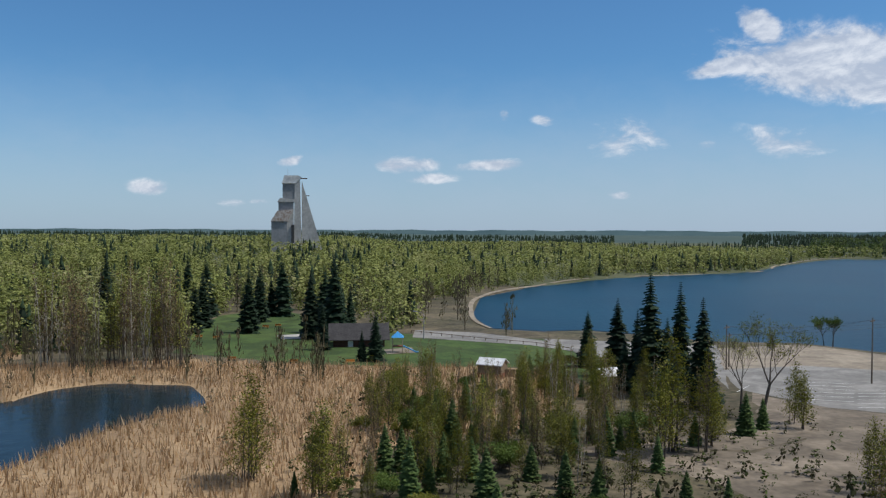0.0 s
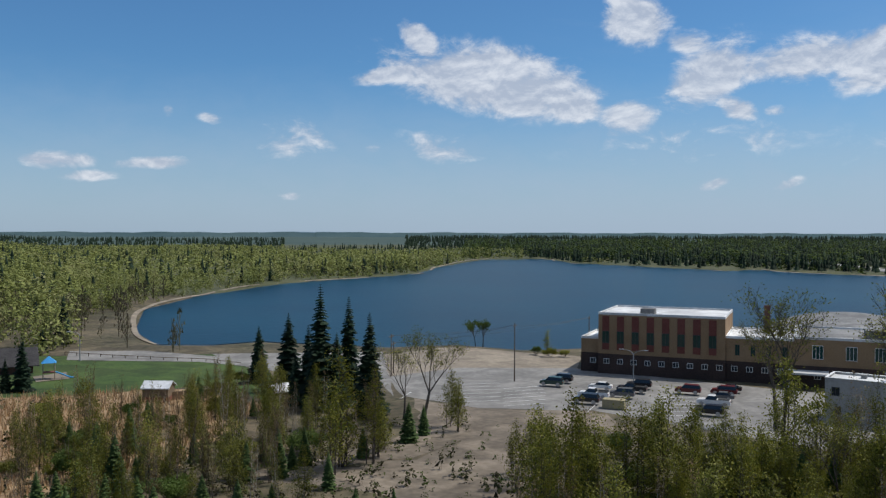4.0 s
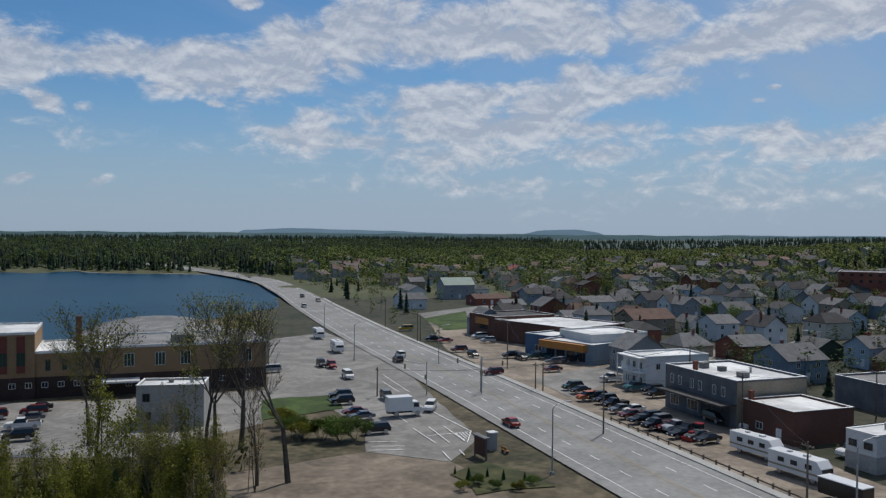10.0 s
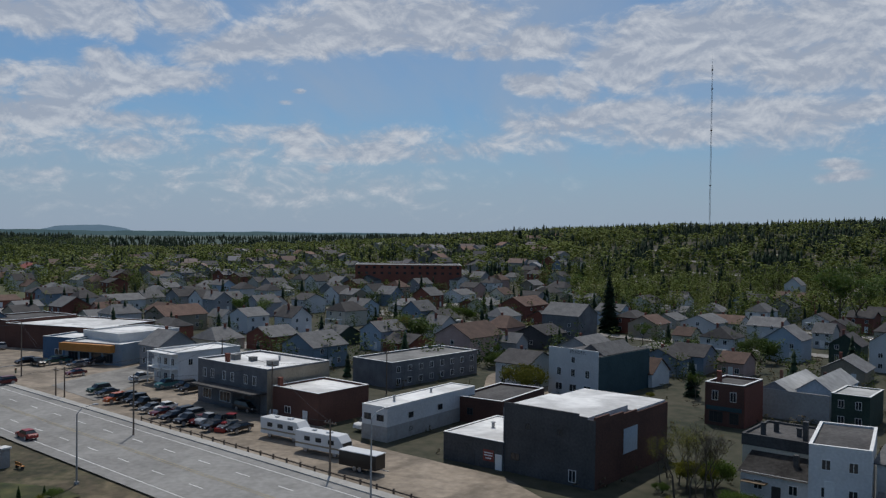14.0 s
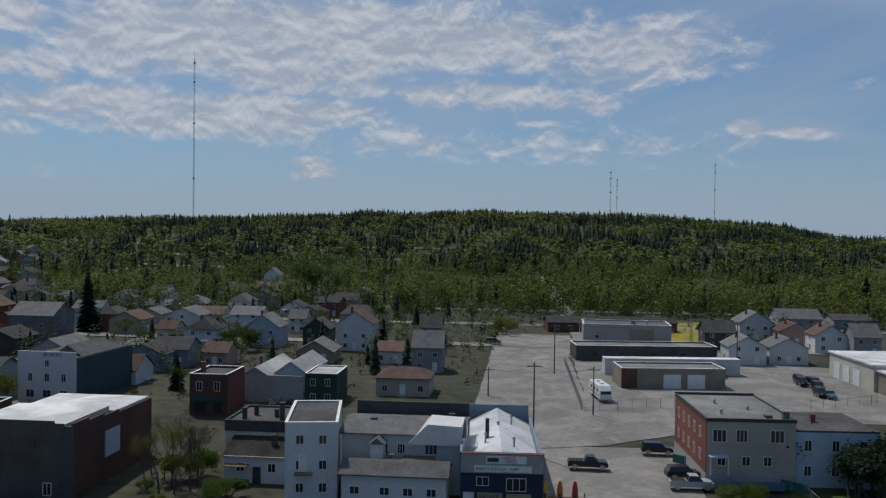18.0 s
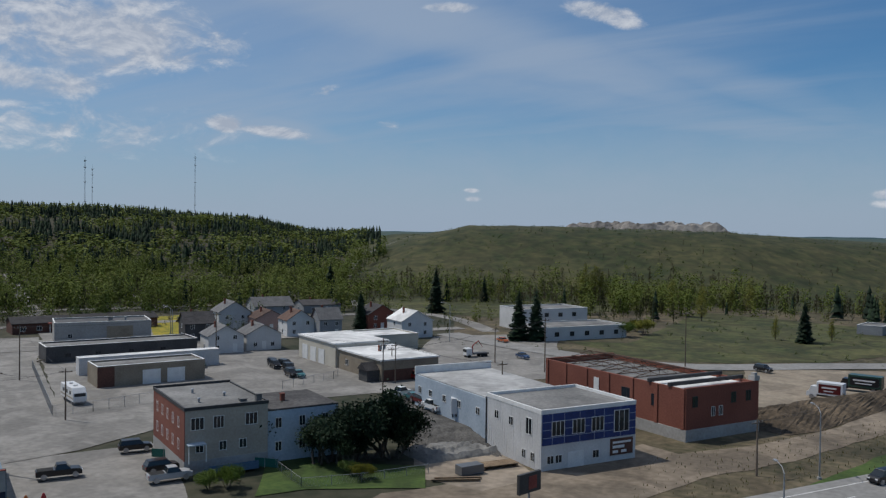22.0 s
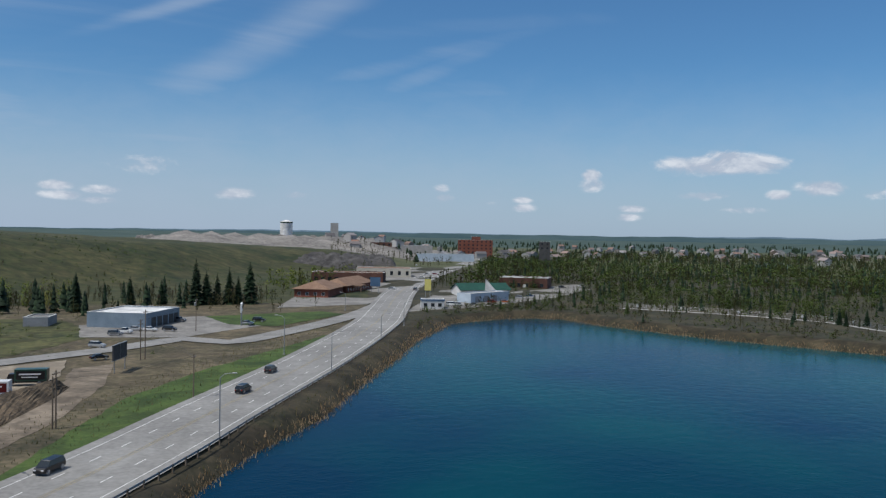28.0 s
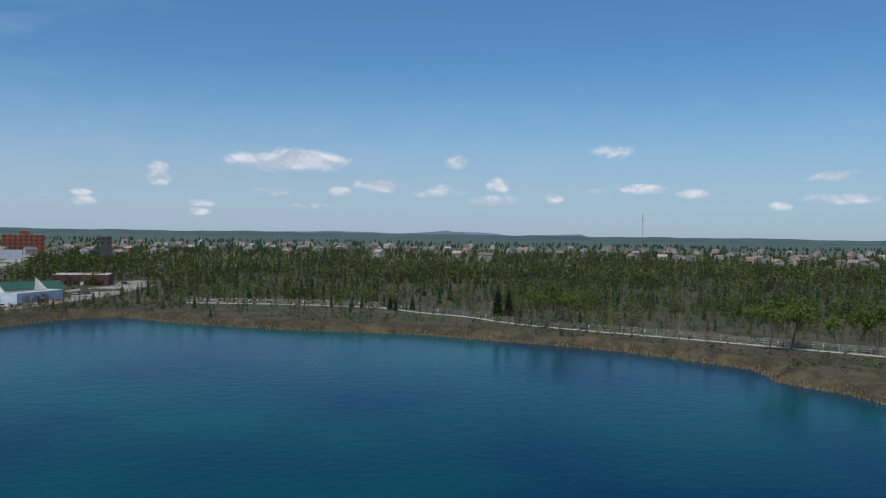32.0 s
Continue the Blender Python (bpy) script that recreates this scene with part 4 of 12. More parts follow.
# ---- roads, lots and lawns ----
HW_LINE = [(505, 900), (497, 790), (462, 640), (392, 462), (330, 362), (262, 268), (205, 187), (156.5, 114), (122.6, 64.1), (54.8, -35.5), (-3.1, -122.4), (-26.9, -161.3), (-63.4, -221.4), (-103.7, -295.1), (-127, -347), (-178, -463), (-240, -582), (-356, -778), (-561, -1108), (-760, -1400)]
highway, HWF = ribbon("road", HW_LINE, 9.5, 0.24, ASPHALT, "four-lane grey asphalt highway with worn lane lines", "road")
sheet("dirt_yard", [(19.9, 155.4), (30.0, 145.0), (48.6, 139.6), (41.5, 129.8), (28.8, 129.5), (21.4, 121.6), (15.2, 114.8), (6.6, 112.5), (-3.0, 106.6), (-8.5, 108.5), (3.3, 116.3), (18.7, 131.1)], 0.0160, DIRT, "rutted bare earth beside the parking lot", "dirt", ragged=0.6)
sheet("dirt_track", [(-4.4, 106.3), (2.5, 111.5), (15.4, 113.5), (22.9, 122.3), (26.4, 133.4), (27.2, 147.5), (38.8, 139.3), (50.2, 137.2), (45.0, 118.0), (36.3, 99.7), (24.0, 93.0), (13.1, 94.1), (5.8, 102.2)], 0.0115, DIRT, "pale worn track and trampled earth beside the copse", "dirt", ragged=1.2)
sheet("dirt_yard_east", [(72.2, 94.6), (95.8, 86.7), (99.8, 74.0), (98.1, 69.8), (93.1, 60.2), (85.3, 51.4), (59.6, 69.8)], 0.0205, DIRT, "rutted bare earth behind the highway lot", "dirt", ragged=0.6)
sheet("gravel_lot", [(17.4, 210.8), (39.4, 223.5), (54.2, 210.1), (66.1, 202.1), (58.1, 177.2), (36.3, 165.5), (15.9, 172.4)], 0.0250, SAND, "pale gravel and sand between the lot and the lake", "gravel", ragged=0.6)
sheet("town_lots", [(256.0, 202.1), (217.7, 132.1), (196.7, 95.4), (153.6, 48.7), (129.5, 26.3), (120.4, 13.1), (114.7, 4.3), (96.6, -6.5), (104.7, 28.6), (156.0, 95.8), (194.4, 146.3)], 0.0295, GRAVEL, "dusty gravel frontage beside the highway", "gravel", ragged=0.4)
sheet("verge", [(11.6, -114.7), (-3.4, -157.2), (-13.1, -181.8), (-31.9, -211.2), (-84.4, -277.7), (-83.8, -265.6), (-29.7, -177.3), (-9.0, -141.3), (5.5, -111.6)], 0.0340, LAWN, "green verge between the highway and the side road", "verge", ragged=0.5)
sheet("lot_shore", [(-23.4, 218.1), (19.0, 216.3), (16.3, 157.1), (15.4, 169.8), (-9.0, 191.7), (-23.2, 205.0)], 0.0385, LOT, "asphalt drive beside the lake shore", "driveway", ragged=0.3)
sheet("parking_lot", [(16.5, 178.6), (33.5, 188.5), (58.4, 184.9), (92.1, 152.8), (119.9, 136.9), (98.8, 113.7), (71.2, 111.0), (65.8, 118.6), (48.9, 140.4), (30.0, 145.0), (18.2, 157.5)], 0.0430, LOT, "pale worn asphalt parking lot with white stall lines", "parking lot", ragged=0.3)
sheet("park_lawn", [(-100.8, 171.6), (-129.9, 247.3), (-122.4, 280.1), (-93.6, 240.2), (-62.8, 219.6), (-23.4, 218.1), (-7.4, 183.8), (-6.9, 156.7), (-18.1, 173.3), (-46.7, 165.7), (-73.8, 166.1)], 0.0475, LAWN, "mown green park lawn", "lawn", ragged=1.0)
sheet("yard_cars", [(109.8, -73.5), (99.3, -92.7), (79.0, -78.6), (66.7, -69.0), (75.0, -51.2)], 0.0520, LOT, "worn asphalt yard where cars are parked", "parking lot", ragged=0.3)
sheet("store_lot", [(219.6, -156.8), (212.0, -219.2), (163.4, -171.3), (135.0, -192.7), (107.6, -153.9), (117.7, -115.1), (140.7, -105.8)], 0.0565, LOT, "pale gravelly store yard", "yard", ragged=0.3)
sheet("front_lane", [(55.5, -73.5), (56.0, -89.3), (47.8, -101.0), (36.9, -121.3), (34.6, -131.8), (28.2, -128.6), (18.7, -140.7), (8.4, -161.5), (1.2, -192.0), (-2.1, -221.8), (-11.3, -226.0), (-8.5, -196.3), (0.6, -162.3), (12.4, -133.5), (22.3, -117.5), (27.4, -101.1), (33.2, -82.5)], 0.0610, DIRT, "rutted dirt lane in front of the brick works", "dirt road", ragged=0.4)
sheet("rubble_yard", [(71.9, -122.2), (53.3, -118.0), (41.8, -106.3), (45.6, -96.6), (56.1, -97.5)], 0.0655, GRAVEL, "stony building yard", "gravel", ragged=0.5)
sheet("field", [(88.1, -244.5), (72.2, -252.1), (75.7, -368.6), (4.4, -340.6), (-13.8, -293.6), (17.0, -241.1), (47.6, -222.3), (63.5, -222.9)], 0.0700, MEADOW, "open rough field below the hill", "field", ragged=1.2)
sheet("field_two", [(277.0, -395.5), (283.6, -523.4), (131.6, -431.2), (109.1, -350.9), (139.2, -294.9), (204.2, -300.3)], 0.0745, MEADOW, "open green field below the hill", "field", ragged=1.2)
sheet("highway_lot", [(176.2, 200.2), (199.8, 200.1), (167.4, 140.0), (143.5, 114.3), (118.1, 83.8), (112.3, 78.0), (99.3, 73.6), (95.8, 86.7), (106.0, 96.1), (114.6, 112.6), (101.8, 117.2), (123.4, 140.6)], 0.0790, LOT, "asphalt lot beside the highway with painted bays", "parking lot", ragged=0.2)
sheet("hall_lot", [(146.9, -156.2), (131.4, -170.0), (103.0, -166.6), (129.4, -233.5), (99.1, -261.5), (68.4, -182.1), (86.5, -153.6), (99.0, -135.0), (118.3, -126.2)], 0.0835, LOT, "pale asphalt lot round the hall", "parking lot", ragged=0.3)
sheet("motel_lot", [(-83.7, -369.2), (-128.4, -377.7), (-224.4, -547.8), (-340.3, -765.6), (-263.8, -754.8), (-105.0, -426.1)], 0.0880, LOT, "pale motel parking lot", "parking lot", ragged=0.2)
sheet("dealer_lot", [(-132.6, -338.4), (-206.6, -469.3), (-224.4, -428.7), (-313.5, -497.6), (-324.8, -473.7), (-239.8, -393.8), (-170.9, -350.4)], 0.0925, LOT, "pale lot of roadside businesses", "parking lot", ragged=0.2)
sheet("street", [(167.0, 101.1), (181.1, 100.1), (196.7, 95.4), (241.0, 87.4), (268.9, 74.0), (296.6, 73.3), (289.9, 65.5), (236.0, 75.1), (200.5, 84.7), (180.3, 85.2), (160.0, 83.8), (153.5, 84.1)], 0.0970, LOT, "pale asphalt side street", "road", ragged=0.2)
sheet("street_north", [(270.9, 218.7), (323.3, 221.1), (386.5, 244.7), (392.4, 232.0), (358.5, 217.8), (291.7, 196.9), (253.9, 182.3), (230.4, 175.5)], 0.1015, LOT, "pale asphalt side street", "road", ragged=0.2)
sheet("street_hotel", [(151.2, 12.6), (197.6, 11.5), (230.0, 1.1), (196.7, -4.0), (174.9, -2.2), (162.4, 5.3)], 0.1060, GRAVEL, "dusty lane past the old hotel", "lane", ragged=0.3)
sheet("cross_street", [(240.2, -144.3), (225.0, -162.9), (179.9, -130.4), (140.7, -105.8), (118.5, -115.9), (109.5, -156.5), (99.2, -142.0), (106.4, -104.2), (105.4, -83.3), (110.1, -64.6), (139.9, -79.3)], 0.1105, LOT, "wide pale asphalt cross street", "road", ragged=0.2)
sheet("apt_lawn", [(83.5, -101.6), (71.1, -97.1), (57.4, -102.8), (52.2, -93.9), (65.0, -85.6), (68.6, -80.0)], 0.1150, LAWN, "green back lawn behind a fence", "lawn", ragged=0.3)
sheet("garage_lot", [(-3.8, -283.8), (-33.0, -275.0), (-70.4, -307.7), (-77.2, -339.1), (-39.1, -339.6), (-3.8, -319.0)], 0.1195, LOT, "asphalt lot in front of the garage", "parking lot", ragged=0.2)
sheet("park_road", [(-59.4, 227.2), (-40.9, 225.6), (-22.9, 213.7), (-9.9, 205.5), (-9.1, 193.4), (-24.5, 204.6), (-55.9, 211.6)], 0.1240, LOT, "narrow paved park road", "road", ragged=0.1)
sheet("truck_lot", [(33.7, -220.1), (-0.6, -236.0), (0.4, -211.8), (6.6, -182.8), (19.2, -165.0), (22.7, -163.4)], 0.1285, SAND, "pale gravel pull-in beside the side road", "gravel", ragged=0.5)
sheet("front_lot", [(109.9, -233.9), (102.8, -243.5), (81.6, -218.0), (43.2, -215.7), (41.6, -201.9), (77.7, -199.8)], 0.1330, LOT, "pale asphalt at the street corner", "road", ragged=0.2)
sheet("garage_lawn", [(-49.2, -339.5), (-98.8, -348.4), (-104.4, -334.2), (-68.4, -298.5), (-53.4, -308.2)], 0.1375, LAWN, "green lawn strip along the side road", "lawn", ragged=0.3)
sheet("lawn", [(112.1, 129.3), (125.4, 121.7), (116.2, 111.2), (100.3, 115.4)], 0.1420, LAWN, "small mown lawn beside the arena lot", "lawn", ragged=0.4)
sheet("side_lawn", [(94.1, 69.7), (102.2, 69.9), (101.6, 63.1), (101.3, 59.9), (98.4, 55.4), (88.9, 61.5)], 0.1465, MEADOW, "rough grass island with small spruces", "grass", ragged=1.6)
sheet("corner_lawn", [(255.3, 203.8), (293.6, 210.9), (240.2, 171.4), (231.0, 174.0)], 0.1510, LAWN, "green corner lawn beside a side street", "lawn", ragged=0.3)
sheet("dandelion_lawn", [(243.5, -220.6), (239.2, -240.4), (193.0, -194.3), (191.6, -176.2)], 0.1555, DANDELION, "grass yellow with dandelions", "lawn", ragged=0.3)
sheet("play_pad", [(-56.1, 188.2), (-50.9, 193.5), (-47.8, 184.9), (-53.4, 181.6)], 0.1600, SAND, "round sand pad under the playground", "sand", ragged=0.2)
sheet("picnic_pad", [(-90.7, 205.8), (-85.0, 211.0), (-79.8, 202.8), (-86.0, 198.8)], 0.1645, CONCRETE, "concrete pad beside the park shelter", "pad", ragged=0.1)
SIDE_LINE = [(129.0, -240.4), (96.0, -223.7), (65.5, -213.9), (43.2, -215.7), (16.5, -234.5), (-12.3, -253.6), (-34.0, -271.1), (-45.4, -258.9), (-68.6, -281.5), (-94.7, -313.0), (-118.7, -348.3), (-163.4, -427.4)]
side_road, SIDEF = ribbon("road", SIDE_LINE, 4.6, 0.235, ASPHALT, "two-lane grey side road that joins the highway", "road")
HILL_ROAD = [(119.4, -253.6), (154.5, -287.0), (211.8, -311.3), (266.5, -376.8), (304.2, -437.1), (317.9, -485.1), (307.4, -533.6), (270.1, -567.6)]
ribbon("road", HILL_ROAD, 3.2, 0.12, LOT, "narrow pale road that curves through the field", "road", lift=1.0)
shore = [LAKE[i] for i in list(range(13, len(LAKE))) + [0, 1, 2, 3, 4]]
ribbon("shore", shore, 0.9, 0.25, SAND, "thin sandy shore of the lake", "shore", lift=1.0)


def stripes(name, line, off, dash, gap, width, material, label, z=0.262, start=0, end=None):
    """Painted line pieces that follow a road at a set distance from its middle, each one a quad."""
    v, f = [], []
    run, acc = 0.0, 0.0
    on = True
    seg = line[start:end]
    for i in range(len(seg) - 1):
        a, b = seg[i], seg[i + 1]
        L = (b - a).length
        d = (b - a) / L
        n = Vector((-d.y, d.x, 0))
        s = 0.0
        while s < L:
            room = (dash if on else gap) - acc
            e = min(L, s + room)
            if on:
                p, q = a + d * s + n * off, a + d * e + n * off
                k = len(v)
                v += [(*(p - n * width / 2).xy, z), (*(q - n * width / 2).xy, z), (*(q + n * width / 2).xy, z), (*(p + n * width / 2).xy, z)]
                f.append((k, k + 1, k + 2, k + 3))
            acc += e - s
            s = e
            if acc >= (dash if on else gap) - 1e-6:
                if gap:
                    on = not on
                acc = 0.0
    ob = tagged(new(name, mesh_of(name, v, f, (material,))), label, "road marking", kind="structure")
    if ob.data.polygons and ob.data.polygons[0].normal.z < 0:
        ob.data.flip_normals()
    return ob


for off in (-3.6, 3.6):
    stripes("lane_line", HWF, off, 3.0, 6.0, 0.16, PAINT, "broken white lane line")
for off in (-0.25, 0.25):
    stripes("centre_line", HWF, off, 5.0, 0.0, 0.12, YELLOW, "faded yellow centre line")
for off in (-7.3, 7.3):
    stripes("edge_line", HWF, off, 5.0, 0.0, 0.14, PAINT, "worn white edge line")

# ---- the arena by the lake ----
G2 = -31.5
arena = thing("arena", 59.0, 179.9, 0, G2, "tan brick arena with dark base and white roofs", "arena")
arena["size"] = (75.0, 40.0)


def blk(th, x0, y0, x1, y1, h, wall, roof, low=0.0, base="darkbrick", edge=0.5):
    """One wing of a large building: a dark base band, the wall above it, a coping and a roof sheet."""
    if low:
        part("base_wall", boxes((x0 - 0.06, y0 - 0.06, -1.5, x1 + 0.06, y1, low)), WALLS[base], th)
    part("wall", boxes((x0, y0, low if low else -1.5, x1, y1, h - edge)), WALLS[wall], th)
    t = 0.35
    part("parapet", boxes((x0, y0, h - edge, x1, y0 + t, h), (x0, y1 - t, h - edge, x1, y1, h), (x0, y0 + t, h - edge, x0 + t, y1 - t, h), (x1 - t, y0 + t, h - edge, x1, y1 - t, h)), ROOFS["white"], th)
    part("roof", boxes((x0 + t, y0 + t, h - edge, x1 - t, y1 - t, h - edge + 0.15)), ROOFS[roof], th)


GREENGLASS = mat("dark_green_glass", (0.006, 0.03, 0.026), (0.012, 0.05, 0.042), 0.5, 0.15, 0.0, spec=0.5)
blk(arena, 0.0, 1.5, 4.1, 16, 7.7, "tanbrick", "white", 4.2)
blk(arena, 4.1, 0.0, 30.2, 19.5, 13.2, "tanbrick", "white", 4.3)
blk(arena, 30.2, 0.6, 43.2, 19.0, 9.3, "tanbrick", "white", 4.2)
blk(arena, 43.2, 0.0, 75.0, 22.0, 9.9, "tanbrick", "gravel", 4.2)
for i in range(8):
    u = 5.7 + i * 3.15
    part("panel", boxes((u - 0.75, -0.10, 5.2, u + 0.75, 0.0, 12.4)), WALLS["redpanel"], arena)
    window(arena, "F", u, 6.6, 1.5, 2.6, DARK_TRIM, 1, glass=GREENGLASS).location.y = -0.12
for i in range(14):
    window(arena, "F", 3.0 + i * 2.9, 2.2, 1.2, 1.1, WHITE_TRIM, 1).location.y = -0.09
for u in (47.5, 53.5, 58.5, 66, 71):
    window(arena, "F", u, 5.6, 2.0, 2.7, WHITE_TRIM, 2, glass=GREENGLASS)
    window(arena, "F", u, 1.6, 1.2, 1.2, WHITE_TRIM, 1).location.y = -0.09
for u in (32.5, 35.5, 38.5, 41.5):
    window(arena, "F", u, 5.4, 0.9, 2.2, DARK_TRIM, 1, glass=GREENGLASS).location.y = 0.58
for v in (4, 8, 12, 17):
    window(arena, "R", v, 5.6, 1.6, 2.4, WHITE_TRIM, 1)
part("chimney", boxes((37.0, 15.0, 8.9, 38.2, 16.2, 14.2), (36.9, 14.9, 14.2, 38.3, 16.3, 14.6)), WALLS["brownbrick"], arena, "square brown brick chimney")
part("canopy", boxes((42.0, -4.5, 3.0, 49.5, 0.0, 3.35), (42.2, -4.4, 0, 42.45, -4.15, 3.0), (49.1, -4.4, 0, 49.35, -4.15, 3.0)), ROOFS["white"], arena)
part("roof_unit", boxes((12.5, 3.0, 12.8, 15.5, 5.6, 14.0)), ROOFS["gravel"], arena)
part("roof_unit", boxes((56.0, 3.0, 9.5, 60.5, 7.0, 11.3)), ROOFS["gravel"], arena)
bm = bmesh.new()
prism(bm, [(30 * math.cos(a) * 0.75 + 55, 1.0 + 13.5 * math.sin(a)) for a in [math.pi * i / 16 for i in range(17)]], 22.1, 62)
ice_roof = part("ice_hall_roof", bm, ROOFS["gravel"], arena, "grey barrel roof over the ice hall")
low_z = min(v.co.z for v in ice_roof.data.vertices)
for v in ice_roof.data.vertices:
    v.co.z = low_z + (v.co.z - low_z) * 0.66

plant = flat("pump_house", "small pale concrete pump house with a white flat roof", 83.0, 127.0, -44, 11.0, 7.0, 7.2, "concrete", "white")
window(plant, "F", 1.6, 4.4, 1.2, 1.4, DARK_TRIM)
window(plant, "F", 2.0, 1.4, 0.9, 1.3, DARK_TRIM)
window(plant, "L", 3.0, 4.2, 1.2, 1.4, DARK_TRIM)
vents(plant, 6.9, (8.5, 4.0, 0.3, 1.2), (5.0, 4.5, 0.8, 0.5))


def stall(x0, y0, x1, y1, w):
    """One painted line on a lot."""
    d = Vector((x1 - x0, y1 - y0)).normalized() * (w / 2)
    z = 0.235
    v = [(x0 - d.y, y0 + d.x, z), (x0 + d.y, y0 - d.x, z), (x1 + d.y, y1 - d.x, z), (x1 - d.y, y1 + d.x, z)]
    ob = tagged(new("bay_line", mesh_of("bay_line", v, [(0, 1, 2, 3)], (PAINT,))), "white painted bay line on the asphalt", "road marking", kind="structure")
    if ob.data.polygons[0].normal.z < 0:
        ob.data.flip_normals()


stall(30.8, 167.0, 38.7, 167.4, 0.13)
stall(30.2, 163.9, 38.0, 164.2, 0.13)
stall(29.7, 160.6, 37.3, 160.9, 0.13)
stall(29.1, 157.2, 36.5, 157.4, 0.13)
stall(28.5, 153.7, 35.7, 153.9, 0.13)
stall(27.8, 150.1, 34.9, 150.2, 0.13)
stall(37.9, 161.3, 46.7, 163.1, 0.13)
stall(37.2, 158.0, 45.8, 159.8, 0.13)
stall(36.5, 154.9, 44.9, 156.5, 0.13)
stall(35.8, 152.0, 44.1, 153.4, 0.13)
stall(35.1, 148.6, 43.1, 150.0, 0.13)
stall(34.4, 145.4, 42.2, 146.7, 0.13)
stall(64.4, 148.7, 71.5, 147.5, 0.13)
stall(63.2, 145.8, 70.1, 144.5, 0.13)
stall(62.0, 143.0, 68.7, 141.7, 0.13)
stall(60.8, 140.3, 67.5, 139.0, 0.13)
stall(59.6, 137.2, 66.0, 136.0, 0.13)
stall(58.3, 134.3, 64.6, 133.1, 0.13)
stall(17.3, 154.2, 20.0, 160.6, 0.13)
stall(46.8, 137.8, 50.9, 144.7, 0.13)
stall(111.7, 90.5, 106.2, 81.5, 0.16)
stall(114.3, 89.3, 107.8, 80.0, 0.16)
stall(116.3, 87.6, 110.2, 78.8, 0.16)
stall(98.4, 87.9, 101.7, 84.1, 0.16)
stall(96.3, 86.6, 100.2, 82.7, 0.16)
stall(100.1, 90.1, 103.2, 86.9, 0.16)
stall(102.8, 77.5, 99.9, 73.9, 0.16)
stall(105.2, 76.2, 103.2, 73.7, 0.16)
stall(148.9, 130.2, 136.6, 112.0, 0.16)
stall(142.2, 124.4, 135.0, 113.4, 0.16)
stall(109.2, 85.5, 115.9, 81.6, 0.16)
stall(131.8, 109.9, 116.2, 81.8, 0.16)
stall(116.2, 81.8, 109.7, 77.9, 0.16)
stall(128.3, 104.1, 124.3, 98.9, 0.16)
stall(116.8, 97.9, 114.5, 94.1, 0.16)
stall(113.6, 83.1, 110.5, 79.0, 0.16)
stall(114.1, 82.7, 111.6, 79.5, 0.16)
stall(114.5, 82.3, 112.6, 80.0, 0.16)
stall(114.9, 82.0, 113.7, 80.5, 0.16)
stall(115.3, 81.6, 114.8, 81.0, 0.16)

# ---- streets of the town ----
sux, suy = math.cos(radians(-31.5)), math.sin(radians(-31.5))
svx, svy = math.cos(radians(57.5)), math.sin(radians(57.5))
for i in range(1, 16, 2):
    a = 205 + i * 24 + (i // 2) * 9 + 21
    lo, hi = (-150, 330) if i < 9 else (40, 330)
    ribbon("street", [(a * sux + c * svx, a * suy + c * svy) for c in range(lo, hi, 40)], 3.6, 0.20, LOT, "pale asphalt town street between houses", "road", lift=1.0)
for c in (-25, 106, 237):
    ribbon("street", [(a * sux + c * svx, a * suy + c * svy) for a in range(230, 560, 30)], 3.4, 0.205, LOT, "pale asphalt town street between houses", "road", lift=1.0)

# ---- shops and works along the highway, town side ----
b = flat("shop", "dark brown brick shop with white flat roof", 219.5, 146.5, GRID + 20, 32, 24, 6.6, "brownbrick", "white")
b = flat("shop", "brown brick shop with orange front and tar roof", 227.5, 161.8, GRID + 8, 16.5, 22, 7.2, "brownbrick", "tar")
window(b, "F", 9, 2.6, 5.0, 2.0, DARK_TRIM, 4)
part("sign_panel", boxes((4, -0.15, 4.2, 12, 0.0, 6.2)), WALLS["orange"], b, "faded orange shop panel")
b = flat("shop", "blue shop with an orange canopy band and white roof", 202.9, 125.1, GRID + 20, 9.6, 20, 5.5, "blue", "white")
window(b, "F", 5, 1.0, 2.4, 1.6)
b = flat("shop", "blue shop with an orange fascia and glass front", 197.5, 116.0, GRID + 20, 17, 16, 5.2, "bluegrey", "white")
part("fascia", boxes((-0.4, -1.6, 3.2, 15.0, 0.0, 5.0)), WALLS["orange"], b, "wide orange fascia band")
for u in (2.5, 6, 9.5, 13):
    window(b, "F", u, 0.5, 2.8, 2.3, DARK_TRIM, 2)
b = flat("warehouse", "white warehouse with flat white roof", 206, 116, GRID + 5, 15, 18, 7.0, "white", "white")

b = flat("white_house_shop", "white two-storey shop house with a front gallery", 176.3, 83.0, GRID, 9.0, 16, 7.0, "white", "white")
for u in (2, 4.5, 7):
    window(b, "F", u, 4.1, 1.2, 1.5)
    window(b, "F", u, 0.9, 1.3, 1.5)
for v in (3, 7, 11):
    window(b, "R", v, 4.1, 1.1, 1.4)
part("gallery", boxes((0, -1.8, 3.4, 9, 0, 3.6), (0, -1.8, 6.6, 9, 0, 6.8), (0.1, -1.75, 0, 0.3, -1.55, 6.6), (8.7, -1.75, 0, 8.9, -1.55, 6.6), (4.4, -1.75, 0, 4.6, -1.55, 6.6), (0.3, -1.75, 4.4, 8.7, -1.68, 4.5)), WHITE_TRIM, b)

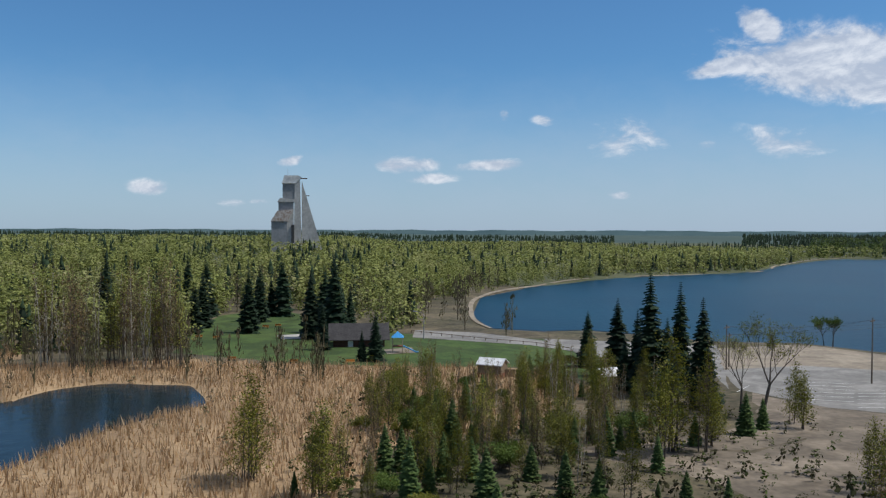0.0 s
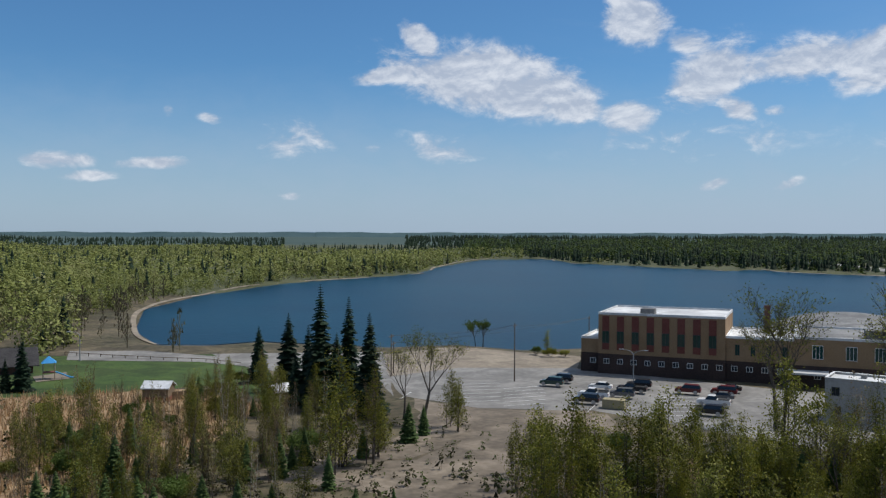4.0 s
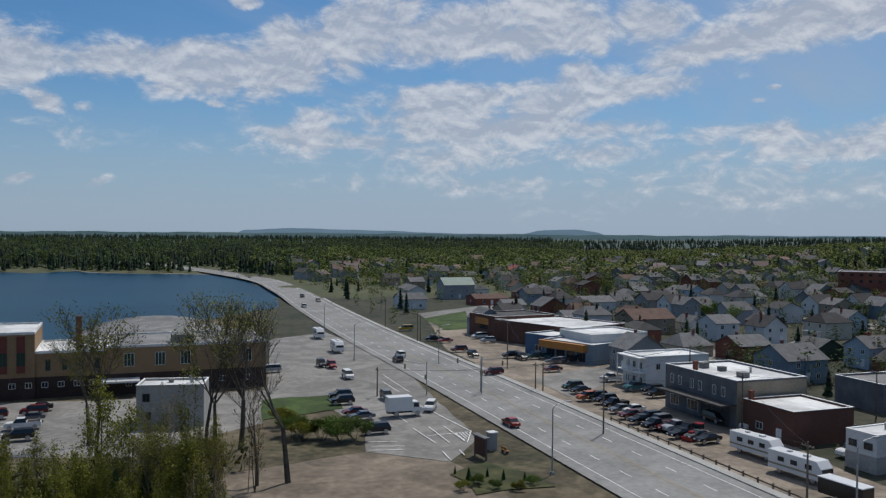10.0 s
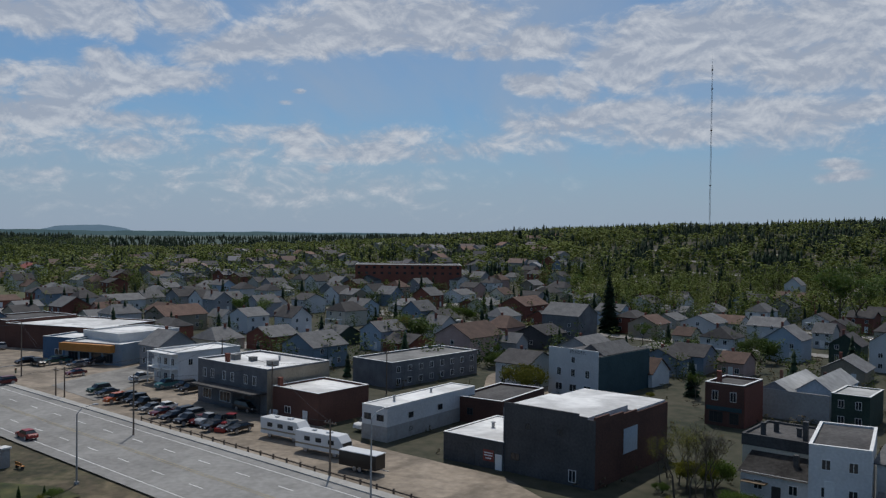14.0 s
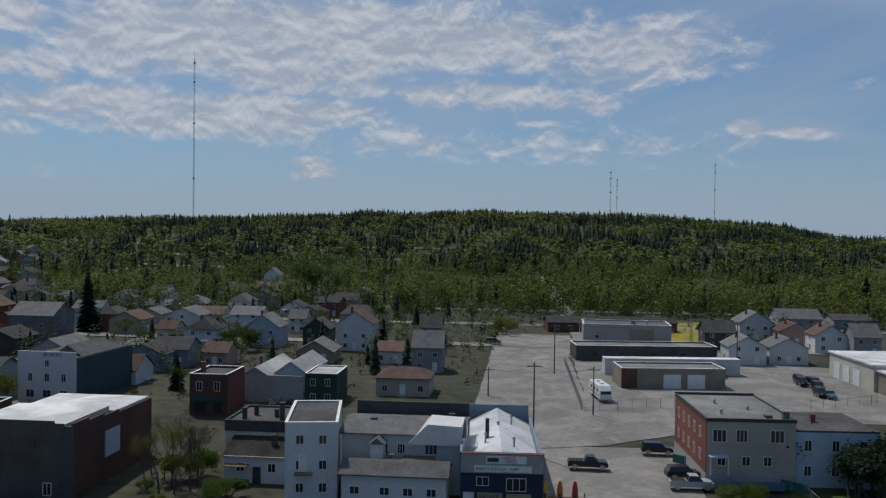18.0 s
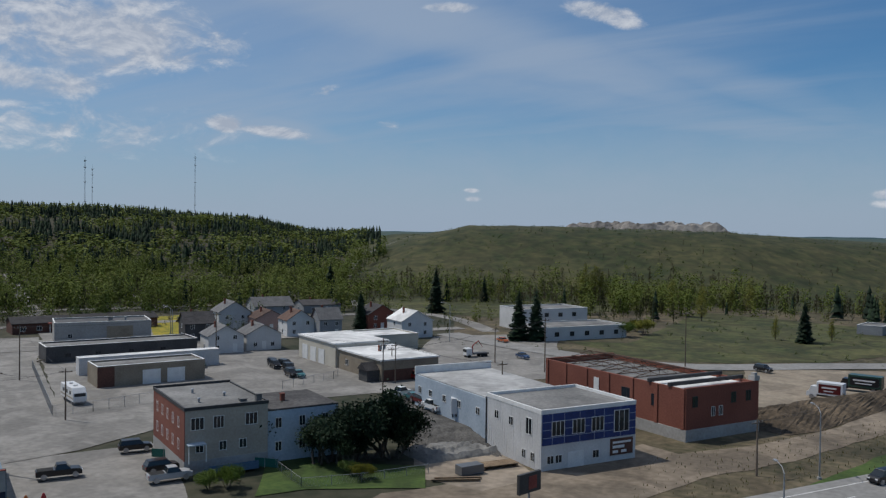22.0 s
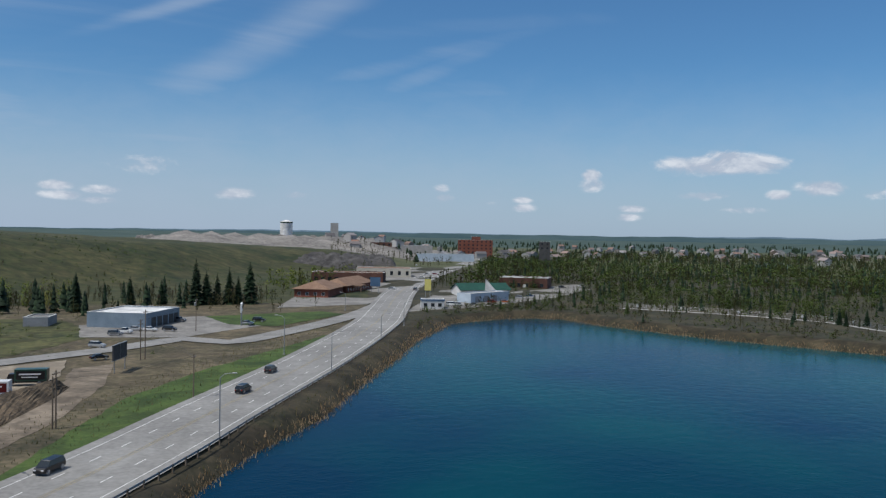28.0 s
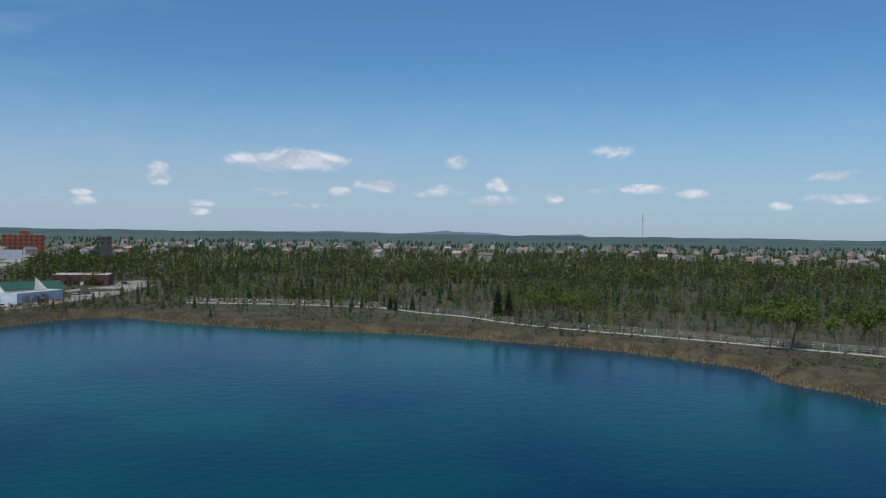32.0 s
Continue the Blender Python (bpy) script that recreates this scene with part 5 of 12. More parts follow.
b = flat("garage_shop", "dark grey two-storey stone garage with white window trim", 157.4, 65.2, GRID, 20.5, 15, 8.3, "stone", "white")
for u in (2.2, 4.6, 8.2, 10.6, 14.6, 17.0):
    window(b, "F", u, 5.0, 1.0, 1.7, WHITE_TRIM, 1)
for u, w in ((3, 2.6), (8.5, 3.2)):
    window(b, "F", u, 1.0, w, 1.9, WHITE_TRIM, 2)
door(b, "F", 16.5, 4.2, 3.6, WALLS["charcoal"], "garage_door")
door(b, "F", 12.2, 2.6, 3.2, WALLS["charcoal"], "garage_door")
part("side_wall", boxes((20.5, 0.0, -1, 20.62, 15.0, 8.0)), WALLS["tan"], b, "plain brown block side wall")
part("canopy_roof", boxes((2.0, -3.2, 3.9, 20.5, 0.0, 4.2)), ROOFS["tar"], b)
vents(b, 7.9, (5, 5, 1.4, 1.0), (9, 6, 1.2, 0.8), (16, 5, 1.6, 0.9), (12, 10, 0.2, 0.9))
chimney(b, 6.5, 2.0, 7.9, 0.7, 1.6)

b = flat("brick_shop", "low brown brick shop with a bright flat roof", 146.4, 46.8, GRID, 11.7, 12.2, 5.5, "brownbrick", "white")
chimney(b, 0.8, 1.0, 5.2, 0.7, 1.6)
window(b, "F", 4, 1.2, 1.6, 1.2)
door(b, "F", 8.5, 1.0, 2.1, WHITE_TRIM)

b = flat("white_workshop", "long white workshop with grey lower walls", 133.6, 28.0, GRID + 3, 5.2, 24.5, 5.5, "white", "white", edge=0.2)
part("lower_wall", boxes((-0.05, -0.05, -0.5, 5.25, 24.55, 2.4)), WALLS["concrete"], b, "pale grey lower wall")
for u in (1.2, 3.8):
    window(b, "F", u, 3.2, 1.4, 1.0, DARK_TRIM)
window(b, "R", 6.0, 3.0, 1.2, 0.9, DARK_TRIM)
window(b, "R", 14.0, 3.0, 1.2, 0.9, DARK_TRIM)
window(b, "R", 6.0, 0.9, 0.8, 0.7, DARK_TRIM)
vents(b, 5.3, (2.5, 5, 0.2, 1.0), (2.5, 15, 0.2, 0.8))

b = flat("shop", "grey low shop with a red poster and white roof", 123.2, 13.7, GRID + 2, 10.3, 14, 4.0, "charcoal", "white", edge=0.2)
part("poster", boxes((7.0, -0.06, 1.0, 8.8, 0.0, 2.6)), ROOFS["red"], b, "red poster with pale bars")
part("poster_bars", boxes((7.2, -0.08, 2.1, 8.6, -0.06, 2.25), (7.2, -0.08, 1.75, 8.6, -0.06, 1.9), (7.4, -0.08, 1.35, 8.4, -0.06, 1.5)), WHITE_TRIM, b)
door(b, "F", 9.6, 0.9, 2.1, WHITE_TRIM)
door(b, "F", 5.0, 1.0, 2.1, WALLS["charcoal"])
vents(b, 3.8, (4, 7, 0.25, 0.9))

th = thing("old_cinema", 118.3, 4.8, 0, GRID, "tall charcoal-fronted hall with stepped parapet and brick side", "hall")
th["size"] = (14.2, 22.0)
part("wall", boxes((0, 0.25, -1.5, 14.2, 22, 8.3)), WALLS["brownbrick"], th)
st = bmesh.new()
prism(st, [(0, -1.5), (14.2, -1.5), (14.2, 9.0), (13.0, 9.0), (13.0, 9.3), (11.8, 9.3), (11.8, 9.6), (0, 9.6)], 0.0, 0.25)
part("front_wall", st, WALLS["charcoal"], th)
part("roof", boxes((0.3, 0.4, 8.35, 13.0, 11.5, 9.2), (0.3, 11.5, 8.31, 13.9, 21.7, 8.6)), ROOFS["white"], th)
sp = bmesh.new()
prism(sp, [(0.25, 8.3), (12.0, 8.3), (12.0, 8.7), (8.0, 8.7), (8.0, 9.0), (4.0, 9.0), (4.0, 9.35), (0.25, 9.35)], 0.0, 0.3)
sp_ob = part("side_parapet", sp, WALLS["brownbrick"], th)
sp_ob.matrix_basis = pose(14.2, 0, 0, 0, 0, 90)
window(th, "F", 2.0, 1.8, 1.4, 1.0, DARK_TRIM)
window(th, "F", 11.0, 0.5, 1.1, 1.6, WHITE_TRIM)
window(th, "F", 4.0, 6.3, 0.8, 0.9, DARK_TRIM)
window(th, "F", 9.0, 6.3, 0.8, 0.9, DARK_TRIM)
part("blanked_window", boxes((14.2, 8.0, 3.2, 14.3, 12.0, 6.6)), WALLS["pale"], th, "large boarded side window")
part("drainpipe", tubes(((0.1, -0.1, 0), (0.1, -0.1, 8.8), 0.06, 0.06)), STEEL, th)

b = flat("brick_workshop", "old dark brick workshop with a worn tar roof", 148.7, 14.5, GRID + 6, 9.3, 16, 4.4, "brownbrick", "tar")
window(b, "F", 3, 1.4, 1.2, 1.2, DARK_TRIM)

h1 = thing("old_hotel", 178.4, -2.0, 0, GRID - 3, "white three-storey wooden hotel front with teal side wall", "hotel")
h1["size"] = (11.8, 21.0)
part("wall", boxes((0, 0.3, -1.0, 11.8, 21, 8.4)), WALLS["teal"], h1)
part("front_wall", boxes((0, 0, -1.0, 11.8, 0.3, 9.7)), WALLS["white"], h1)
part("roof", boxes((0.2, 0.3, 8.4, 11.6, 21, 8.55)), ROOFS["tar"], h1)
for u in (2.6, 6.0, 9.4):
    window(h1, "F", u, 4.0, 1.0, 1.6)
    window(h1, "F", u, 1.0, 1.7, 1.5)
window(h1, "F", 6.0, 6.8, 0.9, 1.3)
bm = bmesh.new()
prism(bm, [(0.0, 8.4), (6.5, 8.4), (3.2, 10.6)], 3.0, 16.0)
o = part("roof_gable", bm, ROOFS["grey"], h1)
o.location.x = 5.0


def letters(th, text, x, z, size, material, y=-0.03, name="lettering", align="LEFT"):
    """Raised sign letters on the front of a thing."""
    cu = bpy.data.curves.new(name, "FONT")
    cu.body, cu.size, cu.extrude, cu.align_x = text, size, 0.012, align
    tmp = bpy.data.objects.new(name, cu)
    scene.collection.objects.link(tmp)
    me = bpy.data.meshes.new_from_object(tmp.evaluated_get(bpy.context.evaluated_depsgraph_get()))
    bpy.data.objects.remove(tmp)
    me.materials.clear()
    me.materials.append(material)
    ob = new(name, me)
    ob.parent, ob.matrix_basis = th, pose(x, y, z, 90, 0, 0)
    return ob


letters(h1, "ER HOTEL", 5.2, 8.8, 0.85, DARK_TRIM)

b = flat("stone_block", "grey two-storey stone block with rows of windows", 176.4, 30.7, G2 - 3, 28.5, 12, 5.5, "stone", "gravel")
for i in range(8):
    window(b, "F", 2 + i * 3.5, 3.2, 1.2, 1.3)
    window(b, "F", 2 + i * 3.5, 0.7, 1.2, 1.3)

# ---- shop houses below the frame's edge ----
b = flat("white_tenement", "narrow white three-storey tenement with a brown side roof", 100.1, -30.3, GRID + 10, 6.4, 13.5, 9.6, "white", "tar", edge=0.3)
for z in (6.9, 3.8, 1.0):
    window(b, "F", 1.8, z, 1.0, 1.2)
    window(b, "F", 4.6, z, 1.0, 1.2)
door(b, "F", 2.2, 0.9, 2.0, WHITE_TRIM, z=3.6)
part("landing", boxes((1.2, -1.2, 3.4, 3.4, 0.0, 3.55)), WALLS["wood"], b)

th = thing("tenement", 110.9, -25.4, 0, GRID, "old white tenement with stepped tarred roofs and black chimneys", "house")
th["size"] = (8.6, 15.0)
part("wall", boxes((0, 0, -1.0, 8.6, 4.8, 3.5)), WALLS["white"], th)
bm = bmesh.new()
for q in ((0.5, -0.35, 3.35), (-0.35, 5.0, 5.05), (9.0, 5.0, 5.05), (9.0, -0.35, 3.35)):
    bm.verts.new((-0.35 if q[0] == 0.5 else q[0], q[1], q[2]))
bm.verts.ensure_lookup_table()
bm.faces.new(bm.verts)
bmesh.ops.solidify(bm, geom=bm.faces[:], thickness=0.18)
part("lower_roof", bm, ROOFS["tar"], th, "worn tarred lean-to roof")
part("rear_wall", boxes((-1.6, 5.0, -1.0, 10.6, 15.0, 6.7)), WALLS["cream"], th)
part("parapet", boxes((-1.7, 4.9, 5.6, 10.7, 5.25, 7.1), (-1.7, 14.8, 6.7, 10.7, 15.1, 7.1), (-1.7, 5.25, 6.7, -1.4, 14.8, 7.1), (10.4, 5.25, 6.7, 10.7, 14.8, 7.1)), WALLS["charcoal"], th, "black tarred parapet")
part("roof", boxes((-1.4, 5.25, 6.7, 10.4, 14.8, 6.82)), ROOFS["tar"], th)
for x, y, h in ((0.2, 6.6, 1.5), (1.0, 9.4, 1.3), (4.2, 8.6, 1.0), (5.6, 6.4, 2.4), (7.6, 11.6, 1.2), (9.2, 8.4, 0.9)):
    part("chimney", boxes((x, y, 6.8, x + 0.55, y + 0.55, 6.8 + h), (x - 0.06, y - 0.06, 6.8 + h, x + 0.61, y + 0.61, 6.95 + h)), WALLS["charcoal"], th, "sooty black chimney")
part("chimney", boxes((5.6, 2.6, 4.0, 6.2, 3.2, 5.8)), WALLS["charcoal"], th)
for u in (2.2, 6.4):
    window(th, "F", u, 1.5, 1.1, 1.2)
door(th, "F", 4.4, 0.9, 2.1, DARK_TRIM)
part("porch", boxes((0.4, -1.3, -0.2, 3.4, 0.0, 0.5), (0.4, -1.3, 2.4, 3.4, 0.0, 2.5)), WALLS["wood"], th)

b = flat("brick_shop_house", "narrow two-storey brick shop house with white windows", 153.7, -29.0, GRID, 6.8, 9.5, 7.4, "brownbrick", "tar", edge=0.5)
part("side_wall", boxes((6.8, 0.3, -1, 6.9, 9.5, 7.0)), WALLS["brick"], b, "bright orange-red brick side wall")
for u in (1.8, 5.0):
    window(b, "F", u, 4.4, 1.1, 1.7)
part("shop_fascia", boxes((0.3, -0.15, 2.7, 6.5, 0.0, 3.4)), WALLS["teal"], b, "faded teal shop fascia")
window(b, "F", 2.0, 0.6, 2.4, 1.9, DARK_TRIM, 2)
window(b, "F", 5.2, 0.6, 1.6, 1.9, DARK_TRIM)
chimney(b, 1.0, 4.0, 7.0, 0.7, 1.8)
th = thing("clad_hall", 162.4, -39.8, 0, GRID, "pale stucco hall with two low metal gable roofs", "hall")
th["size"] = (12.8, 20.0)
part("front_wall", boxes((0, 0, -1, 12.8, 0.3, 5.2)), WALLS["concrete"], th)
gable(th, 6.4, 19.0, 4.6, 1.9, "grey", "pale", "y", x0=0.0, y0=0.3, over=0.2)
gable(th, 6.4, 17.0, 5.2, 2.2, "pale", "pale", "y", x0=6.4, y0=2.5, over=0.2)
for x, y in ((2.0, 7.0), (9.0, 10.0)):
    part("chimney", boxes((x, y, 5.0, x + 0.5, y + 0.5, 7.8)), WALLS["brownbrick"], th)
b = flat("green_shop_house", "dark grey-green two-storey house with white windows", 155.4, -50.8, GRID, 6.2, 10, 5.8, "green", "pale", edge=0.3)
for u in (1.6, 4.4):
    window(b, "F", u, 3.4, 1.0, 1.4)
    window(b, "F", u, 0.7, 1.1, 1.3)

th = thing("white_house_row", 96.5, -38.0, 0, GRID, "white wooden house row with a grey lean-to roof", "house")
th["size"] = (13.0, 14.0)
gable(th, 15.5, 11.0, 7.4, 1.0, "white", "grey", "x", x0=-2.5, y0=4.0)
part("fire_wall", boxes((-2.6, 15.0, 5.0, 13.1, 15.3, 9.4)), WALLS["charcoal"], th, "black tarred fire wall at the back")
bm = bmesh.new()
prism(bm, [(6.0, 6.4), (12.9, 6.4), (12.9, 8.8), (8.6, 9.0)], 3.2, 9.0)
part("roof_gable", bm, WALLS["white"], th, "white raised gable with a triple window")
for x, y in ((0.5, 8.0), (4.6, 9.5), (10.5, 12.0)):
    part("skylight", boxes((x, y, 8.0, x + 0.9, y + 0.7, 8.55), bevel=0.05), DARK_TRIM, th)
part("terrace_table", boxes((3.6, 1.6, 5.35, 4.6, 2.6, 5.42), (4.05, 2.05, 4.8, 4.15, 2.15, 5.35)), DARK_TRIM, th)
gable(th, 12.5, 5.0, 4.2, 1.1, "white", "grey", "x", x0=-1.0, y0=-3.0)
for u in (3.0, 5.2, 9.0):
    o = window(th, "F", u, 5.0, 1.6 if u > 8 else 1.0, 1.3, WHITE_TRIM, 2)
    o.location.y = 3.98
for u in (0.6, 4.2, 7.0, 9.8):
    window(th, "F", u, 1.8, 1.2, 1.0).location.y = -3.02
part("dormer", boxes((1.6, 1.9, 4.6, 3.2, 4.0, 6.6)), WALLS["white"], th)
bm = bmesh.new()
prism(bm, [(1.4, 6.6), (3.4, 6.6), (2.4, 7.4)], 1.7, 4.0)
part("dormer_roof", bm, ROOFS["grey"], th)
part("roof_terrace", boxes((5.5, 1.0, 4.7, 9.5, 4.0, 4.8)), WALLS["wood"], th)

# ---- tackle shop ----
tk = thing("tackle_shop", 88.0, -48.2, 0, GRID + 3, "navy shop with a white corrugated roof and sign board", "shop")
tk["size"] = (9.8, 28.0)
gable(tk, 9.4, 26.0, 4.4, 2.2, "grey", "metal", "y", x0=0.2, y0=1.2, over=0.2)
part("front_wall", boxes((0, 0, -1, 9.8, 0.4, 5.1)), WALLS["navy"], tk)
part("side_roof", boxes((-0.1, 0.3, 5.1, 9.9, 0.6, 6.9)), DARK_TRIM, tk)
part("sign_board", boxes((0.0, -0.25, 4.6, 9.8, 0.0, 6.85)), WALLS["concrete"], tk, "pale grey sign board above the shop front")
part("sign_rail", boxes((0.0, -0.3, 6.85, 9.8, 0.05, 6.95)), ROOFS["red"], tk)
part("red_logo", boxes((3.0, -0.30, 5.75, 7.8, -0.25, 6.65)), WHITE_TRIM, tk, "white sign plate")
part("name_bar", boxes((3.15, -0.32, 5.95, 4.5, -0.30, 6.45)), DARK_TRIM, tk)
RED_INK = mat("red_ink", (0.40, 0.02, 0.02), (0.50, 0.04, 0.03), 1, 0.5, 0.0)
letters(tk, "TACKLE", 4.75, 6.22, 0.48, RED_INK, -0.31)
letters(tk, "DEPOT", 5.2, 5.83, 0.48, RED_INK, -0.31)
part("sub_sign", boxes((1.6, -0.29, 4.75, 8.4, -0.25, 5.5)), WHITE_TRIM, tk)
letters(tk, "RESORT SUPPLIES - MAPS", 1.8, 4.95, 0.46, DARK_TRIM, -0.30)
window(tk, "F", 2.6, 3.0, 1.5, 1.1)
window(tk, "F", 6.6, 2.4, 2.4, 1.6, WHITE_TRIM, 2)
part("kayak_sign", boxes((2.0, -0.10, 1.4, 5.0, 0.0, 2.2)), YELLOW, tk, "yellow sign strip")
letters(tk, "KAYAKS", 2.2, 1.5, 0.62, DARK_TRIM, -0.12)
part("hours_sign", boxes((5.4, -0.10, 1.4, 8.4, 0.0, 2.1)), YELLOW, tk)
part("leaf_sign", boxes((0.3, -0.10, 1.4, 1.6, 0.0, 2.2)), WHITE_TRIM, tk)
for x, y in ((3.0, 9), (6.6, 7), (4.8, 16), (6.8, 20)):
    part("roof_vent", tubes(((x, y, 4.8), (x, y, 7.0), 0.12, 0.12), ((x, y, 7.0), (x, y, 7.25), 0.25, 0.1)), STEEL, tk)
part("parapet", boxes((-0.15, 0.4, 3.0, 0.15, 27.4, 6.9), (0.15, 27.2, 3.0, 9.65, 27.5, 7.2), (9.65, 0.4, 3.0, 9.95, 27.4, 5.6)), WALLS["bluegrey"], tk, "blue-grey parapet wall round the white roof")
part("chimney", boxes((3.0, 11.0, 5.0, 3.5, 11.5, 8.6)), WALLS["charcoal"], tk)
part("roof_hatch", boxes((1.2, 8.0, 5.0, 1.9, 12.0, 5.7)), ROOFS["metal"], tk)
KAYAK = {}
for i, (name, c) in enumerate((("yellow", (0.55, 0.35, 0.03)), ("orange", (0.55, 0.16, 0.03)), ("red", (0.45, 0.03, 0.03)))):
    m = mat("kayak_" + name, tuple(v * 0.85 for v in c), c, 0.6, 0.35, 0.0)
    bm = bmesh.new()
    bmesh.ops.create_uvsphere(bm, u_segments=12, v_segments=10, radius=1.0)
    bmesh.ops.transform(bm, matrix=Matrix.Diagonal((0.38, 0.24, 1.85, 1)), verts=bm.verts)
    k = thing("kayak", 83.0 - i * 0.95 + 0.2, -57.0 - i * 1.5, 2.0, GRID, name + " plastic kayak stood on end against a rack", "kayak", "kayaks on the rack")
    part("hull", bm, m, k)
    part("cockpit", tubes(((0, -0.27, -0.35), (0, -0.20, 0.35), 0.20, 0.17)), DARK_TRIM, k)
rk = thing("kayak_rack", 83.4, -56.2, 0, GRID, "low dark wooden rack that holds kayaks", "rack")
part("frame", boxes((-0.6, 0.35, 0, -0.45, 0.5, 2.4), (5.4, 0.35, 0, 5.55, 0.5, 2.4), (-0.6, 0.35, 1.7, 5.55, 0.5, 1.85), (-0.8, -0.8, 0.0, 5.8, 1.2, 0.28)), WALLS["wood"], rk)

# ---- brick and stucco apartments ----
ap = thing("apartment_house", 82.6, -82.0, 0, GRID + 3, "beige stucco apartment house with a brick end and blue wing", "apartments")
ap["size"] = (11.6, 17.5)
part("basement", boxes((-0.06, -0.06, -1.5, 11.6, 17.5, 1.9)), WALLS["concrete"], ap)
part("wall", boxes((0.05, 0.0, 1.9, 11.6, 17.5, 8.7)), WALLS["beige"], ap)
part("brick_wall", boxes((-0.05, 0.0, 1.9, 0.05, 17.5, 8.7)), WALLS["brick"], ap, "red brick end wall")
part("roof", boxes((0.0, 0.0, 8.7, 11.6, 17.5, 8.95)), ROOFS["gravel"], ap)
part("parapet", boxes((-0.1, -0.1, 8.7, 11.7, 0.15, 9.15), (-0.1, 17.4, 8.7, 11.7, 17.7, 9.3), (-0.1, 0.15, 8.7, 0.15, 17.4, 9.15), (11.45, 0.15, 8.7, 11.7, 17.4, 9.15)), DARK_TRIM, ap)
for u in (1.7, 4.6, 9.2):
    window(ap, "F", u, 6.0, 1.8 if u != 4.6 else 1.5, 1.7, WHITE_TRIM, 2)
for u in (2.0, 5.2, 8.0):
    window(ap, "F", u, 2.9, 1.1, 1.3, WHITE_TRIM, 1)
for v in (2.5, 5.5, 8.5, 11.5, 14.5):
    window(ap, "L", v, 6.0, 1.0, 1.5, WHITE_TRIM, 1)
    window(ap, "L", v, 3.0, 1.0, 1.5, WHITE_TRIM, 1)
part("awning", boxes((0.2, -1.4, 4.2, 2.6, 0.0, 4.35)), WALLS["pale"], ap)
part("awning_post", boxes((0.2, -1.35, 1.9, 0.3, -1.25, 4.2), (2.5, -1.35, 1.9, 2.6, -1.25, 4.2)), WHITE_TRIM, ap)
vents(ap, 8.9, (3, 4, 0.18, 0.6), (4, 11, 0.18, 0.6), (7.5, 7, 0.18, 0.5), (10.6, 1.2, 0.8, 1.0), (8.6, 2.0, 0.9, 0.35))
part("side_deck", boxes((2.6, -2.4, 0.4, 9.5, 0.0, 0.6), (2.6, -2.4, 0.6, 9.5, -2.3, 1.5)), WALLS["blue"], ap, "blue painted back deck")
ap["size"] = (11.6, 17.5)
part("wing_wall", boxes((11.6, 0.6, -1.0, 22.6, 12.5, 7.4)), WALLS["pale"], ap, "pale blue stucco wing")
part("wing_roof", boxes((11.6, 0.6, 7.4, 22.7, 12.6, 7.65)), ROOFS["tar"], ap)
for u in (13.4, 17.0, 20.6):
    window(ap, "F", u, 4.9, 1.0, 1.5).location.y = 0.58
    window(ap, "F", u, 1.6, 1.0, 1.4).location.y = 0.58
chimney(ap, 16.0, 6.0, 7.6, 0.6, 1.0)
part("porch_wall", boxes((22.6, 2.0, -1, 27.0, 9.0, 3.2)), WALLS["white"], ap)
part("porch_roof", boxes((22.4, 1.7, 3.2, 27.3, 9.3, 3.45)), ROOFS["grey"], ap)
window(ap, "F", 24.6, 1.0, 1.4, 1.3).location.y = 1.98

# ---- stores behind the cross street ----
b = flat("store", "pale grey metal store with a tan panel", 204.2, -152.4, GRID - 2, 25.5, 14, 6.5, "concrete", "grey")
part("sign_panel", boxes((13.5, -0.2, 1.2, 20.5, 0.0, 5.2)), WALLS["tan"], b, "large tan sign panel")
window(b, "F", 4, 2.2, 1.2, 1.2)
vents(b, 6.2, (15, 6, 1.2, 1.0), (19, 5, 0.25, 1.1))
b = flat("store", "long black low store with a grey roof", 180.4, -132.5, GRID + 6, 37, 10, 4.0, "charcoal", "gravel")
for u in (5, 12, 20, 28):
    window(b, "F", u, 1.2, 1.4, 1.0, DARK_TRIM)
b = flat("storage_trailer", "long white storage trailer behind the garage", 159.5, -125.5, GRID + 6, 32, 3.2, 3.9, "white", "white", edge=0.1)
b = flat("repair_garage", "brown repair garage with two white overhead doors", 144.0, -117.8, GRID + 6, 22.5, 9, 4.4, "tan", "gravel")
part("brick_end", boxes((0, -0.05, -1, 3.4, 0.0, 4.2)), WALLS["brownbrick"], b)
door(b, "F", 11.0, 3.6, 3.0, WHITE_TRIM, "overhead_door")
door(b, "F", 16.2, 3.6, 3.0, WHITE_TRIM, "overhead_door")
th = thing("motel_row", 236.9, -162.2, 0, GRID + 8, "low dark motel row with a red roof strip", "motel")
th["size"] = (44, 10)
gable(th, 44, 10, 3.2, 1.6, "brownbrick", "dark", "x")
part("red_fascia", boxes((10, -2.0, 2.8, 29, 0.1, 3.3)), ROOFS["red"], th)
for i in range(9):
    window(th, "F", 3 + i * 4.6, 0.9, 1.6, 1.4)
for i in range(5):
    part("post", boxes((10.2 + i * 4.6, -1.9, 0, 10.4 + i * 4.6, -1.7, 2.8)), WHITE_TRIM, th)

